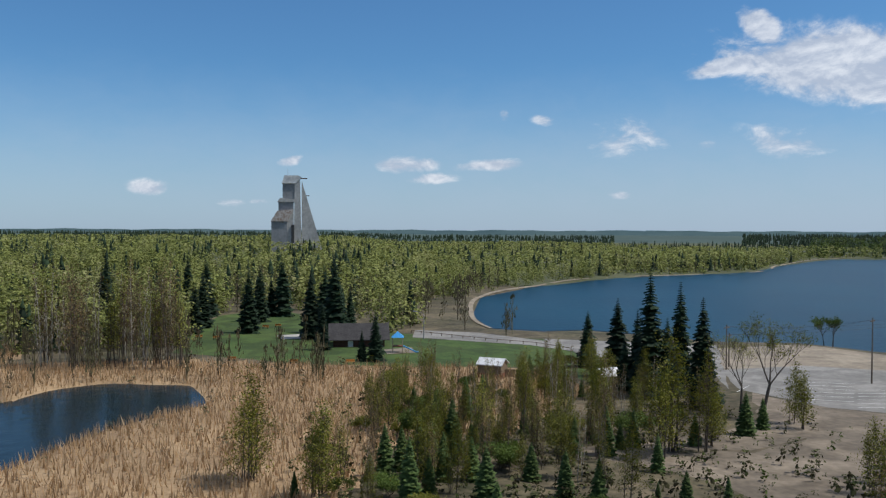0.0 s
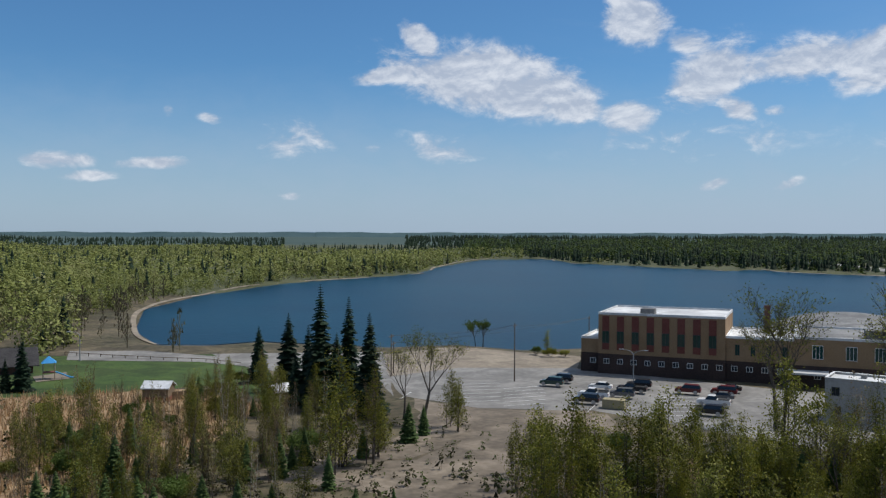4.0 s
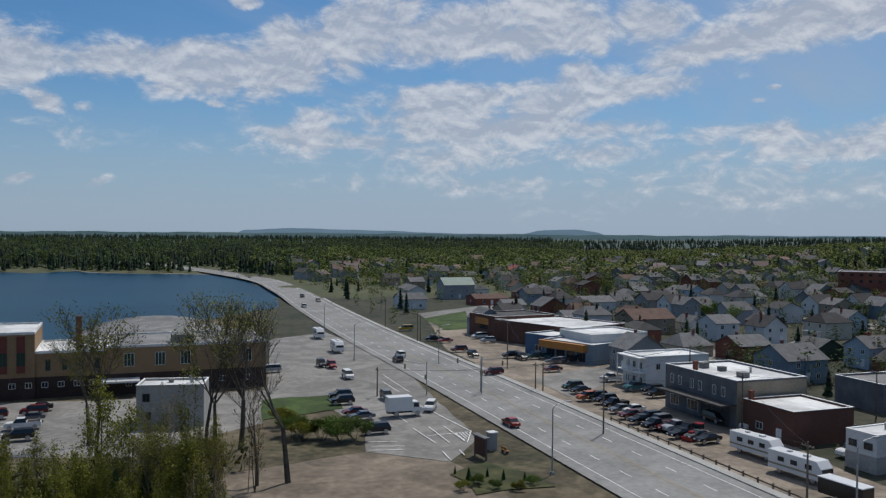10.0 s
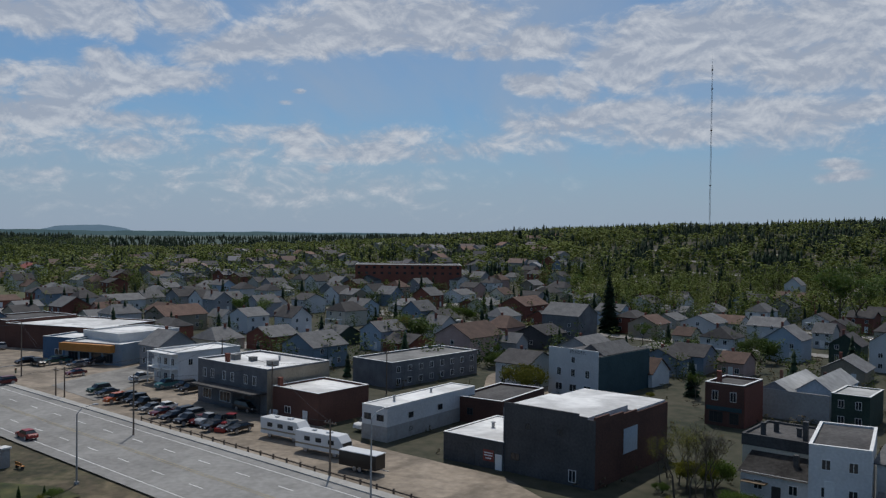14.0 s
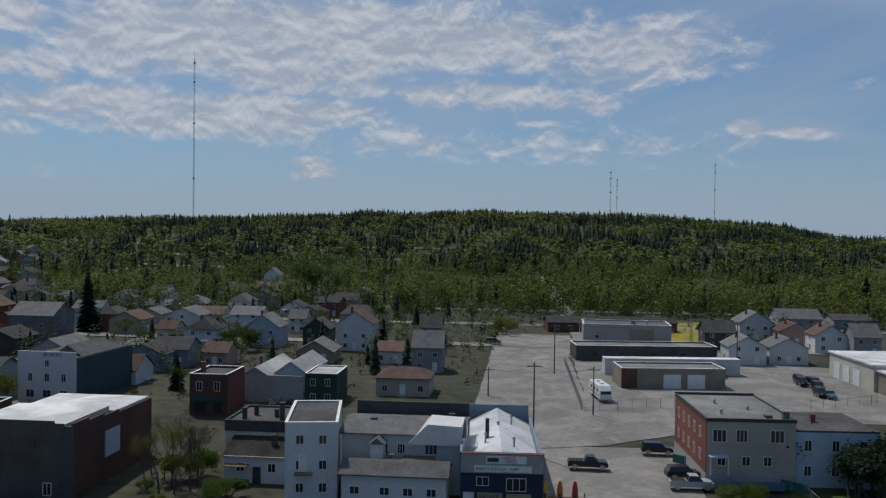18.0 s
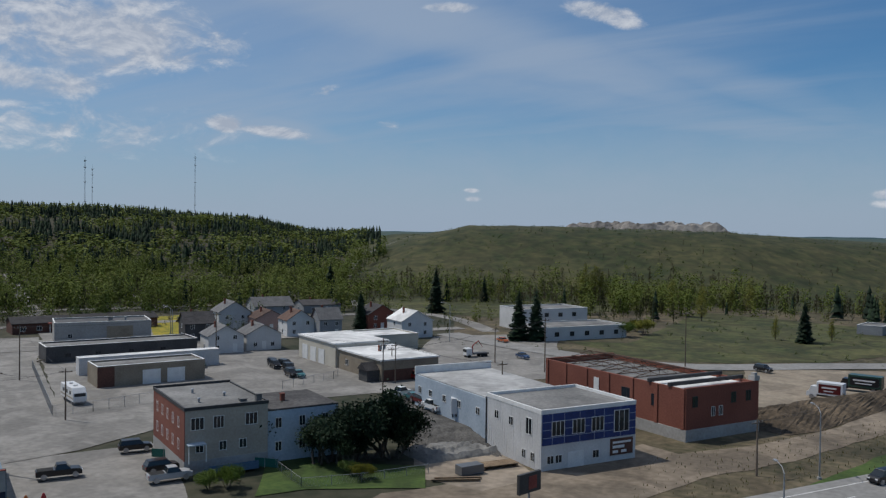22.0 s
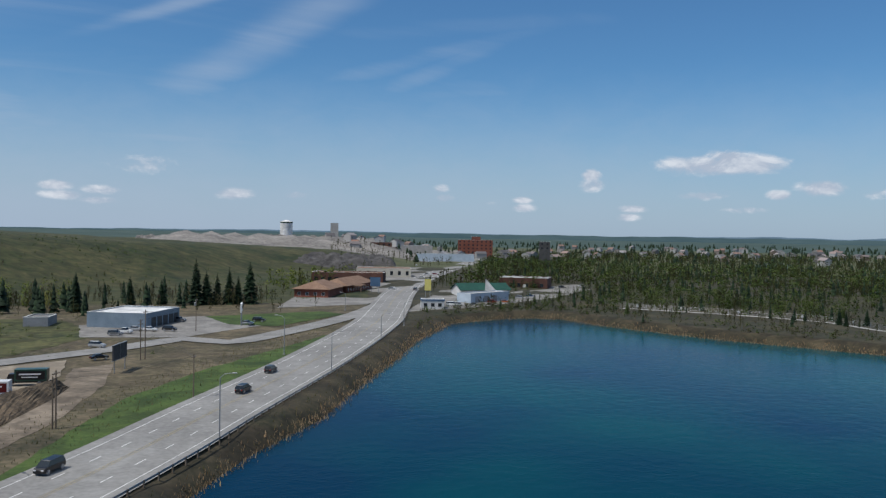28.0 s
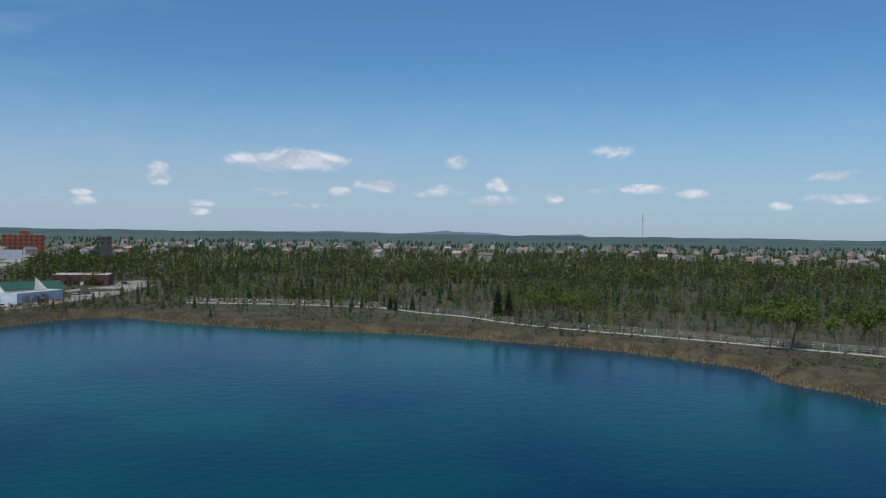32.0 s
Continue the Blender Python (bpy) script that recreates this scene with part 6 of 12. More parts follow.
# ---- tan hall ----
th = thing("community_hall", 98.9, -155.3, 0, GRID + 4, "tan block hall with white roofs and a brown front", "hall")
th["size"] = (14.7, 44)
part("wall", boxes((0, 0, -1, 14.7, 22, 4.6)), WALLS["tan"], th)
part("front_panel", boxes((0.4, -0.12, 0.0, 14.2, 0.0, 2.6)), WALLS["brownbrick"], th)
part("back_wall", boxes((-0.6, 22, -1, 14.0, 44, 5.6)), WALLS["cream"], th)
part("roof", boxes((-0.3, -0.3, 4.6, 15.0, 22, 4.95)), ROOFS["white"], th)
part("back_roof", boxes((-0.9, 22.0, 5.6, 14.3, 44.3, 5.95)), ROOFS["white"], th)
part("entrance_wall", boxes((-3.0, 1.0, -0.5, 0, 5.0, 2.6)), WALLS["charcoal"], th)
bm = bmesh.new()
prism(bm, [(0.8, 2.6), (5.2, 2.6), (3.0, 4.2)], 0.0, 3.4)
o = part("entrance_roof", bm, ROOFS["dark"], th)
o.matrix_basis = pose(0, 0, 0, 0, 0, 90)
for v in (30, 35, 40):
    door(th, "L", 44 - v, 3.2, 3.6, WHITE_TRIM, "overhead_door", size=(14.7, 44)).location.x = -0.62
window(th, "L", 27, 1.4, 1.6, 1.4)
chimney(th, 6.0, 12.0, 4.9, 0.6, 1.3)
b = flat("hall_annex", "low cream annex with a shingled edge", 128.0, -190.0, GRID + 4, 18, 14, 4.4, "cream", "white")

# ---- blue and white building under repair ----
bw = thing("office_building", 42.4, -108.8, 0, GRID, "white metal-sided building with blue house wrap on its front", "building")
bw["size"] = (17.0, 40.0)
part("wall", boxes((0.0, 0.0, -1.5, 17.0, 14.5, 8.0)), WALLS["white"], bw, "white ribbed metal siding")
part("back_wall", boxes((0.6, 14.5, -1.5, 16.4, 40.0, 7.4)), WALLS["pale"], bw)
part("roof", boxes((0.25, 0.25, 8.0, 16.75, 14.5, 8.15)), ROOFS["gravel"], bw)
part("back_roof", boxes((0.8, 14.6, 7.4, 16.2, 40.0, 7.6)), ROOFS["pale"], bw)
part("parapet", boxes((-0.05, -0.05, 8.0, 17.05, 0.25, 8.6), (-0.05, 0.25, 8.0, 0.25, 14.5, 8.6), (16.75, 0.25, 8.0, 17.05, 14.5, 8.6), (0.25, 14.3, 8.0, 16.75, 14.6, 8.6)), WHITE_TRIM, bw)
part("back_parapet", boxes((0.5, 39.7, 7.4, 16.5, 40.0, 8.9)), WHITE_TRIM, bw)
part("house_wrap", boxes((0.15, -0.10, 3.6, 16.9, 0.0, 7.95)), WALLS["wrap"], bw, "bright blue house wrap")
part("tape_line", boxes(*[(0.15, -0.115, z, 16.9, -0.10, z + 0.07) for z in (4.6, 5.7, 6.8)], *[(x, -0.115, 3.6, x + 0.06, -0.10, 7.95) for x in (1.8, 3.9, 6.6, 9.2, 11.0, 14.0)]), WALLS["pale"], bw)
for u in (2.8, 6.4, 9.8, 14.2):
    window(bw, "F", u, 4.8 if u < 14 else 4.3, 2.2 if u < 14 else 2.8, 2.1 if u < 14 else 3.2, WHITE_TRIM, 2).location.y = -0.12
for u in (1.6, 3.0, 9.6):
    window(bw, "F", u, 0.9, 1.2, 1.2)
door(bw, "F", 6.0, 2.6, 2.2, WHITE_TRIM, "entrance_door")
part("big_poster", boxes((12.2, -0.14, 0.9, 16.4, -0.02, 3.3)), WALLS["brownbrick"], bw, "brown shop poster")
part("poster_bars", boxes((12.6, -0.16, 2.6, 16.0, -0.14, 2.9), (12.6, -0.16, 1.9, 14.8, -0.14, 2.3), (12.6, -0.16, 1.2, 13.6, -0.14, 1.6), (14.2, -0.16, 1.2, 15.2, -0.14, 1.6)), WHITE_TRIM, bw)
for v, z, w in ((11.5, 5.2, 1.2), (7.6, 5.0, 1.2), (3.0, 4.6, 1.5), (4.2, 1.0, 1.0), (2.0, 1.0, 1.0)):
    window(bw, "L", 40 - v, z, w, 1.3 if w < 1.4 else 2.4, WHITE_TRIM, 1)
for v in (18, 24, 29, 34, 38):
    window(bw, "L", 40 - v, 4.4, 1.2, 1.2, WHITE_TRIM, 1).location.x = 0.58
part("drainpipe", tubes(((-0.08, 14.4, 0), (-0.08, 14.4, 8.0), 0.12, 0.12)), DARK_TRIM, bw)
ribs = [(-0.03, y, -0.5, 0.0, y + 0.05, 8.0) for y in np.arange(0.3, 14.4, 0.6)]
part("siding_rib", boxes(*ribs), WALLS["white"], bw)

# ---- roofless brick works ----
bk = thing("brick_works", 29.0, -136.6, 0, GRID + 2, "old red brick works with bare steel roof trusses", "factory")
bk["size"] = (17.2, 36.5)
part("footing", boxes((-0.12, -0.12, -2, 17.32, 36.62, 1.9)), WALLS["concrete"], bk, "stained concrete footing")
t = 0.5
for q in ((0, 0, 1.9, 17.2, t, 8.6), (0, t, 1.9, t, 36.5 - t, 8.4), (17.2 - t, t, 1.9, 17.2, 36.5 - t, 8.4), (0, 36.5 - t, 1.9, 17.2, 36.5, 8.6)):
    part("wall", boxes(q), WALLS["brick"], bk)
part("pilaster", boxes(*[(-0.16, y, 1.9, 0.0, y + 0.7, 8.4) for y in (0.3, 6.2, 12.0, 18.0, 24.0, 30.0, 35.6)]), WALLS["brick"], bk)
part("roof", boxes((t, t, 7.7, 17.2 - t, 10.5, 7.9)), ROOFS["white"], bk, "patched pale roof over the front bay")
part("floor_slab", boxes((t, 10.5, 7.3, 17.2 - t, 36.0, 7.45)), ROOFS["gravel"], bk)
part("roof_beam", boxes((-0.2, 3.4, 8.4, 17.4, 3.9, 9.0), (-0.2, 8.0, 8.4, 17.4, 8.5, 9.0)), DARK_TRIM, bk)
part("chimney", boxes((16.0, -0.1, 8.6, 17.3, 1.2, 9.4), (16.3, 0.2, 9.4, 17.0, 0.9, 9.9)), WALLS["concrete"], bk)
for i in range(6):
    y = 12.5 + i * 4.2
    rows = [((0.4, y, 8.4), (8.6, y, 9.9), 0.07, 0.07), ((8.6, y, 9.9), (16.8, y, 8.4), 0.07, 0.07), ((0.4, y, 8.4), (16.8, y, 8.4), 0.07, 0.07)]
    for k in range(1, 8):
        x = 0.4 + k * 2.05
        top = 8.4 + 1.5 * (1 - abs(x - 8.6) / 8.2)
        rows.append(((x, y, 8.4), (x, y, top), 0.045, 0.045))
        if k < 7:
            rows.append(((x, y, top), (x + 2.05, y, 8.4), 0.045, 0.045))
    part("roof_truss", tubes(*rows, n=4), RUST, bk, "rusty steel roof truss")
for k in range(7):
    x = 2.4 + k * 2.05
    top = 8.4 + 1.5 * (1 - abs(x - 8.6) / 8.2)
    part("purlin", boxes((x - 0.05, 12.3, top, x + 0.05, 34.0, top + 0.1)), RUST, bk)
for u in (6.2, 8.0):
    window(bk, "F", u, 3.6, 0.9, 1.6, WHITE_TRIM)
for u in (2.0, 11.0, 14.6):
    window(bk, "F", u, 5.4, 1.2, 1.8, DARK_TRIM)
for v, w in ((7.0, 1.4), (13.5, 2.8)):
    window(bk, "L", 36.5 - v, 4.6, w, 2.0, DARK_TRIM)
door(bk, "L", 36.5 - 21.5, 1.2, 2.6, WHITE_TRIM, z=4.4)

# ---- beyond: low white offices, service garage, motel, roadside shops ----
b = flat("office", "low white office block with dark windows", 95.1, -241.0, GRID - 4, 30, 16, 4.2, "white", "gravel")
for i in range(5):
    window(b, "F", 4 + i * 5.5, 1.3, 1.6, 1.4, DARK_TRIM)
b = flat("office", "upper white office block with flat roof", 112, -262, GRID - 4, 26, 16, 7.2, "white", "gravel")
for i in range(4):
    window(b, "F", 4 + i * 5.5, 4.4, 1.6, 1.4, DARK_TRIM)
gs = flat("service_garage", "pale blue service garage with dark open bays", -24.7, -302.1, GRID + 2, 26, 21.5, 5.3, "bluegrey", "white")
for u in (5.5, 10.0, 14.5, 19.0, 23.0):
    door(gs, "F", u, 3.2, 3.4, WALLS["charcoal"], "bay_door")
b = flat("shed", "small grey shed beside the service garage", 6, -318, GRID + 20, 12, 8, 3.2, "grey", "gravel")
th = thing("roadside_motel", -105.7, -428.4, 0, 149, "brown brick motel with a tan hipped roof", "motel")
th["size"] = (18, 30)
gable(th, 18, 30, 4.6, 3.4, "brick", "tan", "y", hip=7.0, over=1.2)
for i in range(4):
    window(th, "F", 2.5 + i * 4.3, 1.0, 1.6, 1.7)
th = thing("motel_wing", -139.0, -446.0, 0, GRID - 3.8, "long brown brick motel wing with a tan roof", "motel")
th["size"] = (46, 15)
gable(th, 46, 15, 4.6, 3.2, "brick", "tan", "x", hip=5.0, over=1.2)
for i in range(10):
    window(th, "F", 3 + i * 4.4, 1.0, 1.6, 1.7)
part("porch_roof", boxes((8.0, -6.0, 3.6, 16.0, 0.0, 4.2), (8.3, -5.7, -0.3, 8.7, -5.3, 3.6), (15.3, -5.7, -0.3, 15.7, -5.3, 3.6)), ROOFS["tan"], th)
b = flat("roadside_plaza", "long low brown plaza behind the motel", -148.0, -556.0, 155.0, 48.0, 20, 6.5, "brownbrick", "tan", category="shop")
for i in range(10):
    window(b, "F", 3.0 + i * 4.6, 1.0, 2.6, 2.4, DARK_TRIM)
b = flat("apartment_block", "red brick apartment slab with rows of windows", -477.5, -1046.1, 154.4, 46.9, 30, 23.5, "brick", "tar", z=0.8, category="apartments", skip=25)
for i in range(8):
    for k in range(5):
        window(b, "F", 5.86 * (i + 0.5), 4.71 * (k + 0.35), 2.11, 1.88, DARK_TRIM)
b = flat("lift_house", "brick lift house on top of the apartment slab", -495.2, -1040.1, 154.4, 11.9, 10, 5.1, "brick", "tar", z=23.9, category="building", skip=25)
b = flat("mill", "dark brown mill building", -344.7, -1044.2, 160.8, 42.4, 30, 18.8, "brownbrick", "tar", z=1.2, category="factory", skip=25)
for i in range(6):
    for k in range(3):
        window(b, "F", 7.06 * (i + 0.5), 6.25 * (k + 0.35), 2.54, 2.50, DARK_TRIM)
b = flat("industrial_shed", "pale industrial sheds by the mine", -398.6, -1078.4, 158.6, 50.9, 40, 11.2, "concrete", "gravel", z=4.2, category="factory", skip=25)
b = flat("warehouse", "pale blue warehouse beside the road", -370.8, -928.5, 156.4, 68.2, 30, 7.1, "pale", "gravel", z=1.5, category="warehouse", skip=25)
b = flat("mine_works", "concrete mine works at the foot of a headframe", -403.2, -1444.2, 164.1, 22.6, 25, 14.8, "concrete", "gravel", z=15.7, category="factory", skip=25)
b = flat("mine_headframe", "tall concrete mine headframe", -412.2, -1443.8, 163.9, 13.7, 18, 29.7, "concrete", "gravel", z=17.7, category="headframe", skip=25)
b = flat("office_block", "dark office block among trees", -450.6, -779.3, 149.8, 11.4, 15, 8.9, "charcoal", "tar", z=16.8, category="building", skip=25)
for i in range(2):
    for k in range(2):
        window(b, "F", 5.69 * (i + 0.5), 4.46 * (k + 0.35), 2.05, 1.78, DARK_TRIM)
b = flat("roadside_store", "long brown brick roadside store with a pale flat roof", -248.4, -476.6, 142.7, 30.5, 22, 6.6, "brownbrick", "pale", category="shop")
for i in range(6):
    window(b, "F", 3.0 + i * 4.8, 1.0, 2.2, 2.2, DARK_TRIM)
door(b, "F", 16.0, 1.8, 2.4, WHITE_TRIM)
b = flat("boat_store", "pale grey metal boat store with a flat roof", -180.0, -373.3, 204.5, 30.0, 9, 4.6, "pale", "pale", category="shop")
for u in (5.0, 12.0, 19.0):
    door(b, "F", u, 3.0, 3.0, WALLS["grey"], "roller_door")
th = thing("green_roofed_hall", -193.9, -414.8, 0, 178, "low white hall with a dark green metal roof", "shop")
th["size"] = (29.0, 14.0)
gable(th, 29.0, 14.0, 3.4, 3.2, "white", "darkgreen", "x", over=0.8)
for u in (4.0, 9.0, 14.0, 19.0, 24.0):
    window(th, "F", u, 0.9, 1.8, 1.6, DARK_TRIM)
sail = thing("sail_sign", -206.0, -405.0, 0, 150, "tall white triangular sail sign beside a green roof", "sign")
bm = bmesh.new()
prism(bm, [(-2.6, 3.0), (4.0, 3.0), (-2.0, 9.6)], -0.5, 0.5)
part("sail", bm, ROOFS["white"], sail)
part("mast", tubes(((-2.2, 0, -0.5), (-2.2, 0, 9.9), 0.14, 0.10)), STEEL, sail)
part("base", boxes((-2.6, -0.5, -0.4, 4.0, 0.5, 3.0), bevel=0.05), WALLS["white"], sail)
b = flat("roadside_booth", "small white booth with a blue roof edge by the highway", -144.7, -350.6, 160.0, 10.4, 8, 4.2, "white", "pale", category="kiosk")
part("roof_band", boxes((-0.2, -0.2, 3.7, 10.6, 0.0, 4.3), (-0.2, 0.0, 3.7, 0.0, 8.2, 4.3)), WALLS["blue"], b, "bright blue roof band")
for u in (2.0, 5.2, 8.4):
    window(b, "F", u, 1.0, 1.6, 1.6, DARK_TRIM)


def road_sign(x, y, w, h, top, yaw, face, label, legs=2):
    """A sign board on posts."""
    th = thing("road_sign", x, y, 0, yaw, label, "sign")
    for i in range(legs):
        u = (i - (legs - 1) / 2) * w * 0.7
        part("post", tubes(((u, 0, -0.3), (u, 0, top - 0.2), 0.13, 0.11)), STEEL, th)
    part("board", boxes((-w / 2, -0.22, top - h, w / 2, 0.22, top), bevel=0.03), face, th)
    part("frame", boxes((-w / 2 - 0.1, -0.16, top, w / 2 + 0.1, 0.16, top + 0.12), (-w / 2 - 0.1, -0.16, top - h - 0.12, w / 2 + 0.1, 0.16, top - h)), DARK_TRIM, th)
    part("writing_bars", boxes((-w * 0.38, 0.22, top - h * 0.42, w * 0.38, 0.25, top - h * 0.22), (-w * 0.3, 0.22, top - h * 0.78, w * 0.3, 0.25, top - h * 0.62)), WHITE_TRIM, th)
    return th


road_sign(-154.5, -443.0, 5.6, 5.0, 9.0, 155, WALLS["blue"], "tall blue motel sign board on two posts")
road_sign(-173.7, -413.3, 3.4, 6.0, 9.5, 155, mat("yellow_board", (0.55, 0.48, 0.12), (0.65, 0.58, 0.20), 0.6, 0.5, 0.0), "yellow and white roadside sign board")
b = flat("roadside_shops", "low cream roadside shops", -196.0, -608.8, 160.6, 41.1, 30, 7.6, "cream", "tan", z=-1.1, category="shop", skip=25)
for i in range(7):
    for k in range(1):
        window(b, "F", 5.87 * (i + 0.5), 7.57 * (k + 0.35), 2.11, 3.03, DARK_TRIM)
b = flat("school", "wide low brick school", 469.7, 103.3, -81.2, 59.9, 30, 6.4, "brick", "gravel", z=8.4, category="school", skip=25)
for i in range(14):
    for k in range(2):
        window(b, "F", 4.28 * (i + 0.5), 3.19 * (k + 0.35), 1.54, 1.28, DARK_TRIM)

# ---- houses ----
house("blue-grey two-storey house with a grey gabled roof", 196.5, 53.1, -32.5, 11.2, 11.2, 5.3, 3.0, "bluegrey", "grey", "x", hip=0.0, far=True)
house("red brick one-storey house with a grey gabled roof", 223.6, 72.4, -32.5, 10.2, 10.2, 4.1, 2.3, "brick", "grey", "x", hip=0.0, far=True)
house("white two-storey house with a dark gabled roof", 264.5, 78.6, -32.5, 8.5, 8.5, 5.3, 3.0, "white", "dark", "y", hip=0.0, far=True)
house("white one-storey house with a grey gabled roof", 272.7, 105.0, -32.5, 6.0, 8.0, 4.0, 2.2, "white", "grey", "y", hip=0.0, far=True)
house("tan two-storey house with a brown gabled roof", 260.5, 119.1, -32.5, 16.0, 12.0, 5.1, 2.9, "tan", "brown", "x", hip=0.0, far=True)
house("cream one-storey house with a brown gabled roof", 249.3, 45.9, -32.5, 8.7, 8.7, 3.9, 2.2, "cream", "brown", "x", hip=0.0, far=True)
house("white one-storey house with a grey gabled roof", 335.8, 51.0, -32.5, 9.6, 9.6, 3.6, 2.0, "white", "grey", "y", hip=0.0, far=True)
house("white one-storey house with a grey gabled roof", 264.1, 30.3, -32.5, 7.5, 8.0, 4.2, 2.4, "white", "grey", "y", hip=0.0, far=True)
house("faded pink two-storey house with a brown gabled roof", 219.3, 17.7, -32.5, 14.9, 12.0, 5.7, 3.2, "pink", "brown", "x", hip=0.0, far=True)
house("red brick two-storey house with a brown gabled roof", 324.5, 5.3, -32.5, 16.0, 12.0, 5.5, 3.1, "brick", "brown", "x", hip=0.0, far=True)
house("charcoal one-storey house with a dark gabled roof", 244.4, -2.1, -32.5, 10.6, 10.6, 4.1, 2.3, "charcoal", "dark", "x", hip=0.0, far=True)
house("grey one-storey house with a grey gabled roof", 226.5, 6.0, -32.5, 5.5, 8.0, 4.0, 2.2, "grey", "grey", "y", hip=0.0, far=True)
house("grey two-storey house with a grey gabled roof", 203.7, -13.4, -32.5, 11.8, 11.8, 5.2, 2.9, "grey", "grey", "x", hip=0.0, far=True)
house("blue-grey one-storey house with a dark gabled roof", 202.9, -32.4, -32.5, 10.3, 10.3, 3.9, 2.2, "bluegrey", "dark", "x", hip=0.0, far=True)
house("tan two-storey house with a brown gabled roof", 276.7, -37.2, -32.5, 10.1, 10.1, 4.5, 2.5, "tan", "brown", "x", hip=0.0, far=True)
house("white two-storey house with a grey gabled roof", 283.2, -56.5, -32.5, 11.9, 11.9, 4.5, 2.5, "white", "grey", "x", hip=0.0, far=True)
house("white one-storey house with a grey gabled roof", 279.9, 235.2, -32.5, 11.6, 11.6, 4.3, 2.4, "white", "grey", "x", hip=0.0, far=True)
house("grey two-storey house with a green gabled roof", 337.0, 255.2, -32.5, 16.0, 12.0, 7.1, 3.4, "grey", "green", "x", hip=0.0, far=True)
house("red brick one-storey house with a brown gabled roof", 317.6, 222.7, -32.5, 16.0, 12.0, 3.1, 1.8, "brick", "brown", "x", hip=0.0, far=True)
house("red brick one-storey house with a dark gabled roof", 355.4, 213.8, -32.5, 16.0, 12.0, 3.8, 2.1, "brick", "dark", "x", hip=0.0, far=True)
house("white two-storey house with a red gabled roof", 507.3, 326.2, -32.5, 15.2, 12.0, 7.0, 3.4, "white", "red", "y", hip=0.0, far=True)
house("white one-storey house with a grey gabled roof", 324.3, 171.6, -32.5, 16.0, 12.0, 3.9, 2.2, "white", "grey", "x", hip=0.0, far=True)
house("white one-storey house with a grey gabled roof", 398.9, 36.7, -32.5, 11.4, 11.4, 3.9, 2.2, "white", "grey", "x", hip=0.0, far=True)
house("charcoal one-storey house with a dark gabled roof", 384.9, -38.1, -32.5, 10.7, 10.7, 3.9, 2.2, "charcoal", "dark", "y", hip=0.0, far=True)
house("white two-storey house with a dark gabled roof", 382.5, -63.0, -32.5, 8.2, 8.2, 5.3, 3.0, "white", "dark", "y", hip=0.0, far=True)
house("red brick two-storey house with a grey gabled roof", 565.8, 98.3, -32.5, 16.0, 12.0, 10.0, 3.4, "brick", "grey", "x", hip=0.0, far=True)
house("grey stone two-storey house with a grey gabled roof", 278.1, -0.8, -122.5, 13.5, 12.0, 7.2, 3.4, "stone", "grey", "x", hip=0.0, far=True)
house("white one-storey house with a brown gabled roof", 295.3, -55.9, -122.5, 11.0, 11.0, 4.1, 2.3, "white", "brown", "x", hip=0.0, far=True)
house("white two-storey house with a grey gabled roof", 284.1, -66.6, -122.5, 10.5, 10.5, 4.5, 2.5, "white", "grey", "x", hip=0.0, far=True)
house("pale blue two-storey house with a grey gabled roof", 237.5, -60.2, -122.5, 9.5, 9.5, 5.8, 3.3, "pale", "grey", "y", hip=0.0, far=True)
house("white two-storey house with a grey gabled roof", 433.8, -119.1, -122.5, 7.9, 8.0, 9.8, 3.4, "white", "grey", "y", hip=0.0, far=True)
house("dark green two-storey house with a dark gabled roof", 234.9, -76.0, -122.5, 7.8, 8.0, 4.9, 2.8, "green", "dark", "y", hip=0.0, far=True)
house("white two-storey house with a brown gabled roof", 220.8, -81.0, -122.5, 10.2, 10.2, 7.5, 3.4, "white", "brown", "y", hip=0.0, far=True)
house("white one-storey house with a brown gabled roof", 195.4, -81.7, -122.5, 7.1, 8.0, 3.3, 1.9, "white", "brown", "x", hip=0.0, far=True)
house("grey two-storey house with a dark gabled roof", 222.5, -107.4, -122.5, 6.1, 8.0, 5.3, 3.0, "grey", "dark", "x", hip=0.0, far=True)
house("beige one-storey house with a dark red hipped roof", 157.3, -66.3, -122.5, 10.8, 9.0, 3.6, 1.5, "beige", "brown", "x", hip=2.5)
house("grey two-storey house with a grey gabled roof", 180.2, -85.1, -122.5, 7.1, 8.0, 6.0, 3.4, "grey", "grey", "x", hip=0.0, far=True)
house("blue-grey one-storey house with a dark gabled roof", 211.4, -31.3, -122.5, 8.6, 8.6, 4.3, 2.4, "bluegrey", "dark", "x", hip=0.0, far=True)
house("faded pink one-storey house with a brown gabled roof", 206.9, -41.9, -122.5, 6.1, 8.0, 3.5, 2.0, "pink", "brown", "x", hip=0.0, far=True)
house("cream one-storey house with a brown gabled roof", 258.3, -39.2, -122.5, 5.5, 8.0, 3.7, 2.1, "cream", "brown", "x", hip=0.0, far=True)
house("white two-storey house with a grey gabled roof", 264.7, -80.9, -122.5, 5.5, 8.0, 4.7, 2.6, "white", "grey", "x", hip=0.0, far=True)
house("white two-storey house with a dark gabled roof", 363.2, -35.5, -122.5, 11.9, 11.9, 5.1, 2.8, "white", "dark", "y", hip=0.0, far=True)
house("red brick two-storey house with a brown gabled roof", 400.9, -105.2, -122.5, 16.0, 12.0, 5.2, 2.9, "brick", "brown", "x", hip=0.0, far=True)
